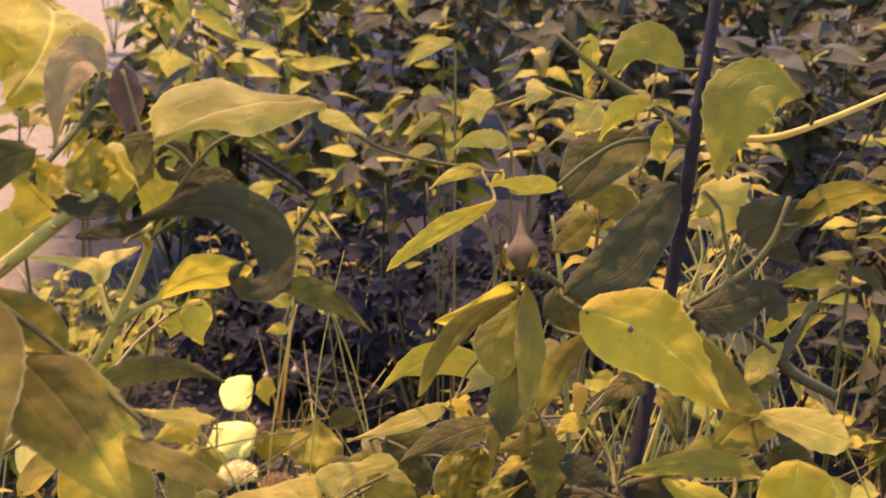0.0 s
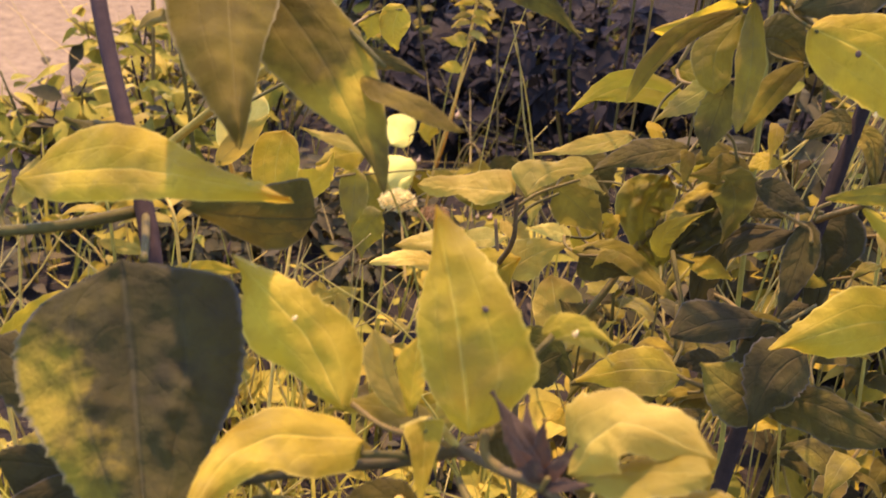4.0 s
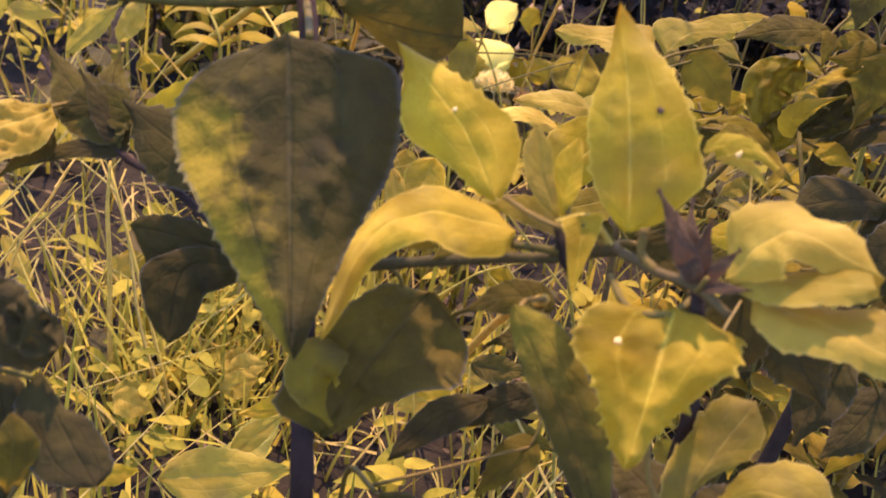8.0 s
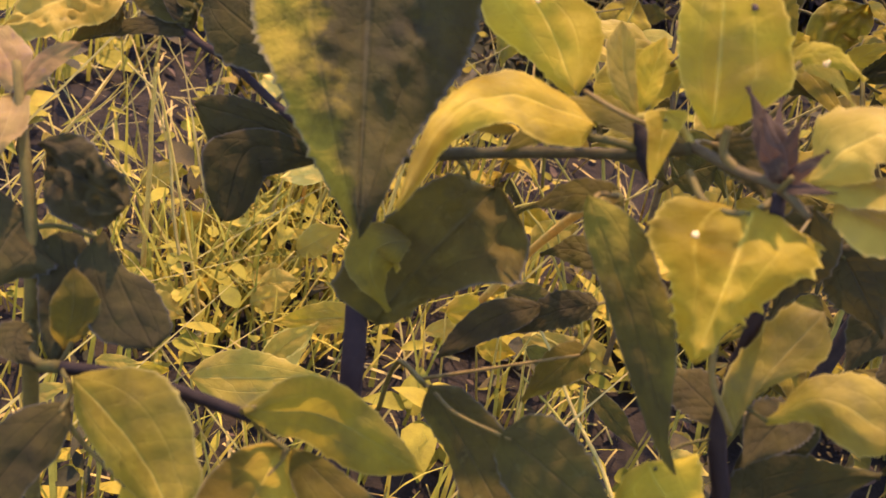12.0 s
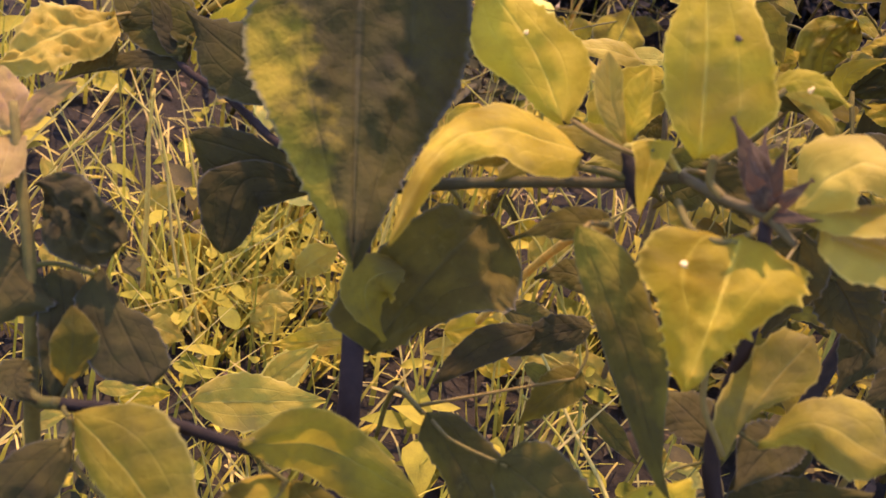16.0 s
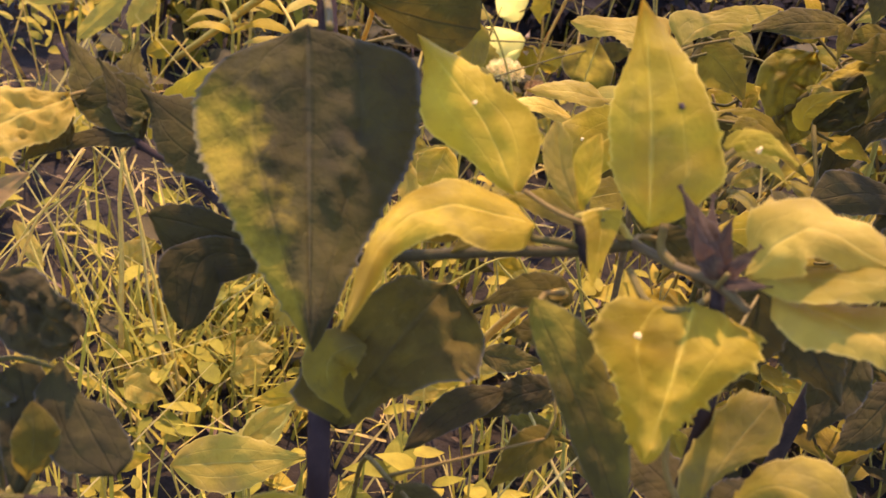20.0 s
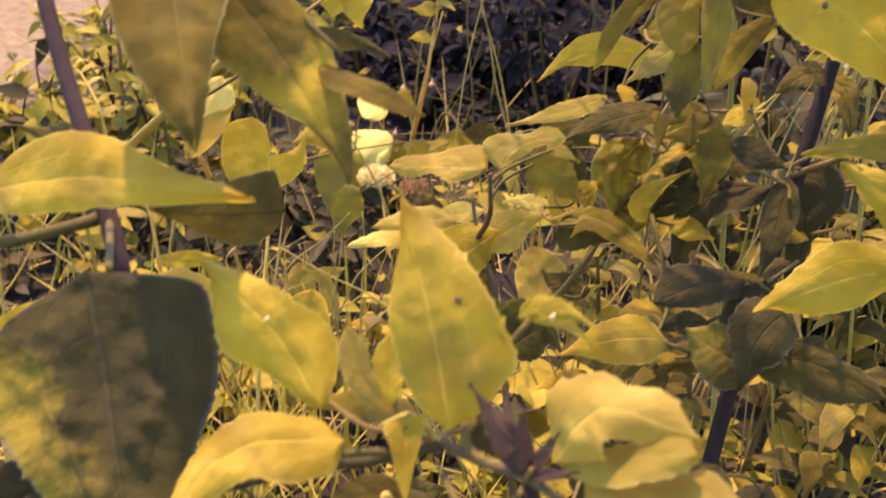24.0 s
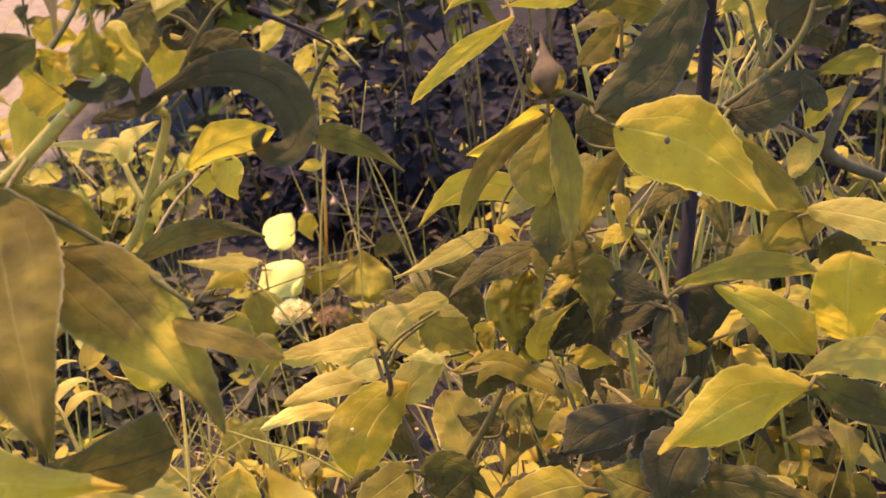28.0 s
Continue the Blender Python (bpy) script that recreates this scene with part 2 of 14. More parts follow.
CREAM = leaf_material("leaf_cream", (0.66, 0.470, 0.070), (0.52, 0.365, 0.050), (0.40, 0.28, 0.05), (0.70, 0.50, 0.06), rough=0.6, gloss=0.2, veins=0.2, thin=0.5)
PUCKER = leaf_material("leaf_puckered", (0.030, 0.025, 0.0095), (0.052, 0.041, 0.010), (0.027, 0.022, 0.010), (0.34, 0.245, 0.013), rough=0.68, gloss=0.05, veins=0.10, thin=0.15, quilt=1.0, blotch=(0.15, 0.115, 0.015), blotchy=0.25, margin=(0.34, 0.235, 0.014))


# ---- building ----
def link_mesh(name, bm, material, parent=None, at=(0, 0, 0), label="", smooth=True):
    me = bpy.data.meshes.new(name)
    bm.to_mesh(me)
    bm.free()
    me.materials.append(material)
    if smooth:
        me.polygons.foreach_set("use_smooth", [True] * len(me.polygons))
    ob = new(name, me)
    ob.parent = parent
    ob.location = at
    if label:
        tagged(ob, label)
    return ob


def plant(name, label, category, at, group=""):
    return tagged(new(name), label, category, group) if at is None else placed(tagged(new(name), label, category, group), at)


def placed(ob, at):
    ob.location = at
    ob.empty_display_size = 0.02
    return ob


def along(points, f):
    """The place at the share f of a smooth line through the points."""
    pts = [Vector(p) for p in points]
    k = min(int(f * (len(pts) - 1)), len(pts) - 2)
    f = f * (len(pts) - 1) - k
    p0, p1, p2, p3 = pts[max(k - 1, 0)], pts[k], pts[k + 1], pts[min(k + 2, len(pts) - 1)]
    return 0.5 * ((2 * p1) + (p2 - p0) * f + (2 * p0 - 5 * p1 + 4 * p2 - p3) * f * f + (3 * p1 - p0 - 3 * p2 + p3) * f ** 3)


def blade_bmesh(base, mid, tip, normal, width, peak=0.36, teeth=9, tooth=0.10, fold=0.10, cup=0.0, wave=0.05, quilt=0.0, seed=1, cols=8, twist=0.0, blunt=0.85, curl=0.0, spine=(), pucker=0.0):
    """A leaf blade round the curve base-mid-tip: toothed margin, a folded and wavy face. Coordinates are from the base."""
    rnd = random.Random(seed)
    b, m, t = Vector(base), Vector(mid), Vector(tip)
    m, t = m - b, t - b
    ctrl = 2 * m - 0.5 * t
    n0 = Vector(normal).normalized()
    p = math.log(0.5) / math.log(peak)
    vs = [0.0]
    for k in range(teeth):
        shift = rnd.uniform(-0.16, 0.16)
        vs += [(k + 0.5 + shift) / teeth, (k + 0.9 + 0.5 * shift) / teeth] if k < teeth - 1 else [(k + 0.4) / teeth, 1.0]
    bm = bmesh.new()
    uv = bm.loops.layers.uv.new("UVMap")
    rows, coords = [], {}
    ph = rnd.uniform(0, 6.3)
    length = t.length
    for i, v in enumerate(vs):
        if spine:
            pos = along(spine, v) - b
            tan = along(spine, min(1, v + 0.02)) - along(spine, max(0, v - 0.02))
        else:
            pos = 2 * v * (1 - v) * ctrl + v * v * t
            tan = 2 * (1 - 2 * v) * ctrl + 2 * v * t
        tan = tan.normalized() if tan.length > 1e-6 else t.normalized()
        side = tan.cross(n0)
        side = side.normalized() if side.length > 1e-4 else Vector((1, 0, 0))
        if twist:
            side = Matrix.Rotation(radians(twist) * v, 3, tan) @ side
        up = side.cross(tan)
        half = 0.5 * width * max(0.0, math.sin(math.pi * min(1.0, v) ** p)) ** blunt
        if v > 0.6 and tooth:
            half *= 1 - 0.42 * ((v - 0.6) / 0.4)
        jag = tooth * 0.62 * width * (1 if i % 2 == 0 else -0.35) * (0.15 + 1.5 * rnd.random() ** 2)
        if v in (0.0, 1.0):
            half, jag = 0.0008, 0.0
        row = []
        swell = 1 + 0.10 * math.sin(v * 5 + ph * 3), 1 + 0.10 * math.sin(v * 6 + ph * 5)
        for j in range(cols + 1):
            u = 2 * j / cols - 1
            edge = half * swell[u > 0] + (jag if abs(u) > 0.99 and half > 0.15 * width else 0)
            off = u * edge
            lift = fold * abs(off) - cup * width * u * u + wave * width * math.sin(v * 13 + ph + (2 if u > 0 else 0)) * u * u
            lift += curl * width * u * abs(u)
            if quilt:
                q = 0.6 - 2.0 * abs(noise.noise(Vector((v * length, off, 0.0)) * (5.0 / width) + Vector((seed, 0, 0))))
                lift += quilt * width * q * (1 - abs(u) ** 4) * min(1, abs(u) * 5)
            if pucker:
                band = max(0.0, 1 - abs(abs(u) - 0.30) / 0.26) * max(0.0, 1 - abs(v - 0.45) / 0.40)
                lift += pucker * width * band * (0.7 - 2.2 * abs(noise.noise(Vector((v * length, off * 0.8, 0.0)) * (13.0 / width) + Vector((seed, 5, 0)))))
            co = pos + side * off + up * (lift + 0.05 * width * noise.noise(Vector((pos.x + off, pos.y, pos.z)) * (3.0 / width) + Vector((0, seed, 0))))
            vert = bm.verts.new(co)
            coords[vert] = (0.5 * u + 0.5, v)
            row.append(vert)
        rows.append(row)
    for r, s in zip(rows, rows[1:]):
        for j in range(cols):
            f = bm.faces.new((r[j], r[j + 1], s[j + 1], s[j]))
            for loop in f.loops:
                loop[uv].uv = coords[loop.vert]
    bm.normal_update()
    return bm


LEAF_SEED = [0]
BROAD = {"teeth": 14, "cols": 14, "tooth": 0.055, "cup": 0.06}


def leaf(owner, base, mid, tip, normal, width, material, label="", name="leaf", **how):
    LEAF_SEED[0] += 1
    how = {"teeth": 10, "cols": 10, "tooth": 0.065, "cup": 0.08, "seed": LEAF_SEED[0], **how}
    bm = blade_bmesh(base, mid, tip, normal, width, **how)
    return link_mesh(name, bm, material, owner, Vector(base) - owner.location, label)


STATIONS = (0, 0.06, 0.15, 0.26, 0.38, 0.5, 0.62, 0.74, 0.86, 0.94, 1)


def half_width(values, v):
    """A half width in metres at the share v of the blade, from its millimetres at the stations, smoothed."""
    k = max(i for i in range(10) if STATIONS[i] <= v)
    f = (v - STATIONS[k]) / (STATIONS[k + 1] - STATIONS[k])
    slope = [(values[min(i + 1, 10)] - values[max(i - 1, 0)]) / (STATIONS[min(i + 1, 10)] - STATIONS[max(i - 1, 0)]) * (STATIONS[k + 1] - STATIONS[k]) for i in (k, k + 1)]
    a, b = values[k], values[k + 1]
    w = a + f * slope[0] + f * f * (3 * (b - a) - 2 * slope[0] - slope[1]) + f ** 3 * (2 * (a - b) + slope[0] + slope[1])
    return 0.001 * max(w, 0.6 * min(a, b))


def shaped(owner, spine, left, right, normal, material, label="", teeth=12, tooth=0.05, fold=0.12, cup=0.06, pucker=0.0, bubble=0.012, wave=0.03, quilt=0.0, cols=20, name="leaf", seed=None):
    """A blade with a margin of its own on either side of the midrib: saw teeth that point to the tip, two halves folded up, a bulging face."""
    LEAF_SEED[0] += 1
    seed = seed or LEAF_SEED[0]
    rnd = random.Random(seed)
    base, n0 = Vector(spine[0]), Vector(normal).normalized()
    width = 0.001 * (max(left) + max(right))
    vs = [0.0]
    for k in range(teeth):
        shift = rnd.uniform(-0.12, 0.12)
        vs += [(k + 0.35 + shift) / teeth, (k + 0.78 + shift) / teeth, (k + 0.97 + shift) / teeth] if k < teeth - 1 else [(k + 0.4) / teeth, (k + 0.8) / teeth, 1.0]
    depth = [(0.25 + 1.5 * rnd.random() ** 2, 0.25 + 1.5 * rnd.random() ** 2) for _ in range(len(vs))]
    bm = bmesh.new()
    uv = bm.loops.layers.uv.new("UVMap")
    rows, coords = [], {}
    ph = rnd.uniform(0, 6.3)
    for i, v in enumerate(vs):
        pos = along(spine, v) - base
        tan = (along(spine, min(1, v + 0.02)) - along(spine, max(0, v - 0.02))).normalized()
        side = tan.cross(n0).normalized()
        up = side.cross(tan)
        row = []
        for j in range(cols + 1):
            u = 2 * j / cols - 1
            half = half_width(right if u > 0 else left, v)
            # the tooth swells towards the tip and drops back behind it
            jag = tooth * 0.62 * width * (0.0, 0.8, -0.15)[(i - 1) % 3] * depth[(i - 1) // 3][u > 0] if 0 < i < len(vs) - 3 and half > 0.1 * width else 0
            rim = max(0.0, abs(u) - 0.8) / 0.2
            off = u * half + math.copysign(jag * rim, u)
            lift = 1.3 * fold * abs(off) - 1.7 * cup * width * u * u + 1.3 * wave * width * math.sin(v * 11 + ph + (2 if u > 0 else 0)) * u * u
            spot = Vector((pos.x + side.x * off, pos.y + side.y * off, pos.z + side.z * off))
            inner = (1 - abs(u) ** 4) * min(1, abs(u) * 6)
            lift += bubble * width * inner * noise.noise(spot * (9.0 / width) + Vector((seed, 0, 0)))
            if quilt:
                lift += quilt * width * inner * (0.6 - 2.0 * abs(noise.noise(spot * (5.0 / width) + Vector((seed, 0, 0)))))
            if pucker:
                band = max(0.0, 1 - abs(abs(u) - 0.36) / 0.32) * max(0.0, 1 - abs(v - 0.45) / 0.42)
                lift += pucker * width * band * (0.35 + 1.1 * noise.noise(spot * (9.0 / width) + Vector((seed, 5, 0))))
            lift += 0.06 * width * noise.noise(spot * (3.0 / width) + Vector((0, seed, 0)))
            vert = bm.verts.new(pos + side * off + up * lift + tan * (0.5 * abs(jag) * rim))
            coords[vert] = (0.5 * u + 0.5, v)
            row.append(vert)
        rows.append(row)
    for r, s in zip(rows, rows[1:]):
        for j in range(cols):
            f = bm.faces.new((r[j], r[j + 1], s[j + 1], s[j]))
            for loop in f.loops:
                loop[uv].uv = coords[loop.vert]
    bm.normal_update()
    return link_mesh(name, bm, material, owner, base - owner.location, label)


def tube_bmesh(points, radii, sides=8, bm=None, knots=0.0, seed=0):
    """A round stem through the points (smoothed), tapering by the radii."""
    bm = bm or bmesh.new()
    rnd = random.Random(seed)
    pts = [Vector(p) for p in points]
    o = pts[0].copy()
    pts = [p - o for p in pts]
    path, rad = [], []
    steps = 5 if len(pts) > 2 else 6
    for k in range(len(pts) - 1):
        p0, p1, p2, p3 = pts[max(k - 1, 0)], pts[k], pts[k + 1], pts[min(k + 2, len(pts) - 1)]
        d0, d, d2 = (p1 - p0).length, (p2 - p1).length, (p3 - p2).length
        m1, m2 = (p2 - p0) * (d / (d0 + d)), (p3 - p1) * (d / (d + d2))
        for s in range(steps + (k == len(pts) - 2)):
            f = s / steps
            path.append(p1 * (2 * f ** 3 - 3 * f * f + 1) + m1 * (f ** 3 - 2 * f * f + f) + p2 * (3 * f * f - 2 * f ** 3) + m2 * (f ** 3 - f * f))
            rad.append((radii[k] * (1 - f) + radii[k + 1] * f) * (1 + knots * (rnd.random() - 0.5)))
    rings = []
    ref = Vector((0.31, 0.57, 0.76))
    for k, p in enumerate(path):
        tan = (path[min(k + 1, len(path) - 1)] - path[max(k - 1, 0)]).normalized()
        a = tan.cross(ref)
        a = a.normalized() if a.length > 1e-3 else tan.cross(Vector((1, 0, 0))).normalized()
        b = tan.cross(a)
        rings.append([bm.verts.new(p + rad[k] * (math.cos(6.2832 * j / sides) * a + math.sin(6.2832 * j / sides) * b)) for j in range(sides)])
    for r, s in zip(rings, rings[1:]):
        for j in range(sides):
            bm.faces.new((r[j], r[(j + 1) % sides], s[(j + 1) % sides], s[j]))
    bm.faces.new(rings[0][::-1])
    bm.faces.new(rings[-1])
    return bm


def stem(owner, points, radii, material, name="stem", label="", sides=8, knots=0.0):
    bm = tube_bmesh(points, radii, sides, None, knots, len(points))
    return link_mesh(name, bm, material, owner, Vector(points[0]) - owner.location, label)


def speck(owner, at, face, radius, material, label):
    """A small flattened fleck stuck on a leaf."""
    bm = bmesh.new()
    bmesh.ops.create_icosphere(bm, subdivisions=2, radius=radius)
    f = Vector(face).normalized()
    for v in bm.verts:
        n = noise.noise(v.co * (1.4 / radius) + Vector(at) * 90)
        v.co *= 1 + 0.9 * n
        v.co -= f * (v.co.dot(f) * 0.75)
    spots = [ob.location + v.co for ob in owner.children if ob.name.startswith("leaf") for v in ob.data.vertices]
    goal = Vector(at) - owner.location
    spot = min(spots, key=lambda c: (c - goal).length)
    return link_mesh("speck", bm, material, owner, spot + f * radius * 0.2, label)


def bud(owner, base, tip, radius, material, label):
    """A swollen bud on its stalk, drawn out to a point, with narrow sepals round it."""
    b, t = Vector(base), Vector(tip)
    axis = (t - b).normalized()
    a = axis.cross(Vector((0.3, 0.8, 0.1))).normalized()
    c = axis.cross(a)
    bm = bmesh.new()
    rings = []
    for v, r in ((0, 0.25), (0.06, 0.62), (0.16, 0.92), (0.28, 1.0), (0.40, 0.86), (0.52, 0.55), (0.64, 0.30), (0.78, 0.16), (0.92, 0.08), (1.0, 0.02)):
        rings.append([bm.verts.new((t - b) * v + radius * r * (1 + 0.05 * math.sin(5 * k)) * (math.cos(k * 0.5236) * a + math.sin(k * 0.5236) * c)) for k in range(12)])
    for r, s in zip(rings, rings[1:]):
        for j in range(12):
            bm.faces.new((r[j], r[(j + 1) % 12], s[(j + 1) % 12], s[j]))
    bm.faces.new(rings[0][::-1])
    ob = link_mesh("bud", bm, material, owner, b - owner.location, label)
    for k in range(5):
        w = math.cos(k * 1.257) * a + math.sin(k * 1.257) * c
        tip_k = axis * radius * 1.2 + w * radius * 1.2
        sheet = blade_bmesh((0, 0, 0), axis * radius * 0.5 + w * radius * 1.1, tip_k, w, radius * 0.5, teeth=4, cols=4, tooth=0.0)
        link_mesh("sepal", sheet, DULL, ob, w * radius * 0.2)
    return ob


def flower_head(owner, at, radius, material, label, count):
    """A flat dome of tiny florets, each a cup of four or five petals."""
    rnd = random.Random(count)
    bm = bmesh.new()
    for k in range(count * 3):
        a, e = 2.39996 * k, math.asin(1 - 0.95 * k / (count * 3))
        w = Vector((math.cos(a) * math.cos(e), math.sin(a) * math.cos(e), 0.75 * math.sin(e)))
        c = w * radius * rnd.uniform(0.80, 1.06)
        n = (w + Vector((rnd.uniform(-0.5, 0.5), rnd.uniform(-0.5, 0.5), rnd.uniform(-0.3, 0.5)))).normalized()
        s = n.cross(Vector((rnd.uniform(-1, 1), rnd.uniform(-1, 1), 0.3))).normalized()
        r, size = n.cross(s), radius * rnd.uniform(0.09, 0.15)
        low = bm.verts.new(c - n * size * 1.3)
        for p in range(5):
            b, wide = 1.2566 * p + rnd.uniform(-0.2, 0.2), 0.42
            left, right = (math.cos(b - wide) * s + math.sin(b - wide) * r) * size * 0.75, (math.cos(b + wide) * s + math.sin(b + wide) * r) * size * 0.75
            out = (math.cos(b) * s + math.sin(b) * r) * size * 1.25 + n * size * rnd.uniform(-0.1, 0.7)
            bm.faces.new((low, bm.verts.new(c + left), bm.verts.new(c + out), bm.verts.new(c + right)))
    return link_mesh("flower_head", bm, material, owner, Vector(at) - owner.location, label, smooth=False)


# ---- ground ----
GROUND_Z = -0.03


def ground_height(x, y):
    return GROUND_Z + 0.010 * noise.noise(Vector((x * 6, y * 6, 0))) + 0.004 * noise.noise(Vector((x * 25, y * 25, 3)))


def ground_material():
    m, nodes, links = shader("ground_soil")
    tc = nodes.new("ShaderNodeTexCoord")
    sep = nodes.new("ShaderNodeSeparateXYZ")
    links.new(tc.outputs["Object"], sep.inputs[0])
    big = noise_tex(nodes, links, 3.0, 4.0, 0.6, tc.outputs["Object"])
    grain = noise_tex(nodes, links, 60.0, 5.0, 0.7, tc.outputs["Object"])
    crumbs = noise_tex(nodes, links, 400.0, 3.0, 0.7, tc.outputs["Object"])
    soil = mix_colour(nodes, links, ramp(nodes, links, grain, 0.35, 0.65), (0.011, 0.008, 0.004), (0.028, 0.019, 0.009))
    sand = mix_colour(nodes, links, ramp(nodes, links, grain, 0.3, 0.7), (0.12, 0.080, 0.032), (0.235, 0.160, 0.066))
    # a bare sandy strip runs along the left
    far_side = math_node(nodes, links, "MULTIPLY_ADD", sep.outputs[1], 0.06, -0.072)
    near_side = math_node(nodes, links, "MULTIPLY_ADD", sep.outputs[1], -0.7, 0.84)
    edge = math_node(nodes, links, "ADD", math_node(nodes, links, "MAXIMUM", far_side, near_side), math_node(nodes, links, "MULTIPLY_ADD", big, 0.3, sep.outputs[0]))
    bare = math_node(nodes, links, "MULTIPLY", ramp(nodes, links, edge, -0.43, -0.53), ramp(nodes, links, edge, -1.75, -1.6))
    col = mix_colour(nodes, links, bare, soil, sand)
    col = mix_colour(nodes, links, math_node(nodes, links, "MULTIPLY", ramp(nodes, links, crumbs, 0.6, 0.72), 0.6), col, (0.045, 0.030, 0.014))
    bump = nodes.new("ShaderNodeBump")
    bump.inputs["Strength"].default_value, bump.inputs["Distance"].default_value = 0.7, 0.004
    links.new(math_node(nodes, links, "MULTIPLY_ADD", crumbs, 0.4, grain), bump.inputs["Height"])
    pr = nodes.new("ShaderNodeBsdfPrincipled")
    pr.inputs["Roughness"].default_value, pr.inputs["Specular IOR Level"].default_value = 0.95, 0.15
    links.new(col, pr.inputs["Base Color"])
    links.new(bump.outputs[0], pr.inputs["Normal"])
    links.new(pr.outputs[0], nodes["Material Output"].inputs[0])
    return m


def ground_sheet():
    xs = [-400, -60, -12, -5] + [-3 + 0.05 * k for k in range(121)] + [5, 12, 60, 400]
    ys = [-400, -60, -10, -3, -1.5] + [-0.8 + 0.05 * k for k in range(117)] + [7, 12, 60, 400]
    verts = [(x, y, ground_height(x, y) if abs(x) < 4 and -1 < y < 6 else GROUND_Z) for y in ys for x in xs]
    w = len(xs)
    faces = [(r * w + c, r * w + c + 1, (r + 1) * w + c + 1, (r + 1) * w + c) for r in range(len(ys) - 1) for c in range(w - 1)]
    me = bpy.data.meshes.new("ground")
    me.from_pydata(verts, [], faces)
    me.polygons.foreach_set("use_smooth", [True] * len(me.polygons))
    me.materials.append(ground_material())
    return tagged(new("ground", me), "dark crumbly soil with a bare sandy strip", "ground", kind="structure")


ground_sheet()


class Sheet:
    """Collects many small blades into one mesh."""

    def __init__(self):
        self.verts, self.faces = [], []

    def strip(self, rows):
        k = len(self.verts)
        n = len(rows[0])
        for r in rows:
            self.verts += [tuple(p) for p in r]
        for i in range(len(rows) - 1):
            for j in range(n - 1):
                a = k + i * n + j
                self.faces.append((a, a + 1, a + n + 1, a + n))

    def leaflet(self, pos, way, normal, length, width, droop=0.2, fold=0.25, rows=5):
        way = way.normalized()
        side = way.cross(normal)
        if side.length < 1e-4:
            return
        side.normalize()
        up = side.cross(way)
        out = []
        for i in range(rows):
            v = i / (rows - 1)
            half = 0.5 * width * max(0.02, math.sin(math.pi * min(1, v * 0.97 + 0.03) ** 0.72))
            c = pos + way * (length * v) - up * (droop * length * v * v)
            out.append([c - side * half + up * (fold * half), c, c + side * half + up * (fold * half)])
        self.strip(out)

    def grass(self, pos, lean, length, width, rows=6, straight=0.0):
        side = Vector((lean.y, -lean.x, 0.0))
        side = side.normalized() if side.length > 1e-4 else Vector((1, 0, 0))
        out = []
        for i in range(rows):
            v = i / (rows - 1)
            w = v * (straight + (1 - straight) * v)
            c = pos + Vector((lean.x * w * length, lean.y * w * length, length * v * (1 - 0.45 * (1 - straight) * lean.length * v)))
            half = 0.5 * width * (1 - v ** 2.2) + 0.0002
            out.append([c - side * half, c + side * half])
        self.strip(out)

    def done(self, name, material, label="", category="", group="", kind="", parent=None):
        me = bpy.data.meshes.new(name)
        me.from_pydata(self.verts, [], self.faces)
        me.polygons.foreach_set("use_smooth", [True] * len(me.polygons))
        me.materials.append(material)
        ob = new(name, me)
        ob.parent = parent
        return tagged(ob, label, category, group, kind)


def on_ground(x, y, lift=0.0):
    return Vector((x, y, ground_height(x, y) + lift))


def bare_sand(x, y):
    return x + max(0.06 * (y - 1.2), 0.7 * (1.2 - y)) < -0.62


def in_hollow(x, y):
    """The overgrown hollow behind the flower weed; its shade lies in dark bush colour."""
    return -0.30 < x < 0.26 and 1.25 < y < 1.75


def gap(x, y):
    """Patches where the soil lies bare between the tufts."""
    if ((x + 0.27) / 0.09) ** 2 + ((y - 0.63) / 0.12) ** 2 < 1:
        return False
    if ((x + 0.43) / 0.08) ** 2 + ((y - 0.735) / 0.13) ** 2 < 1:
        return True
    return noise.noise(Vector((x * 6.5, y * 6.5, 7))) < -0.10 or ((x + 0.28) / 0.16) ** 2 + ((y - 1.03) / 0.13) ** 2 < 1 or (x > 0.05 and y < 0.85 and noise.noise(Vector((x * 9, y * 9, 3))) < 0.16)


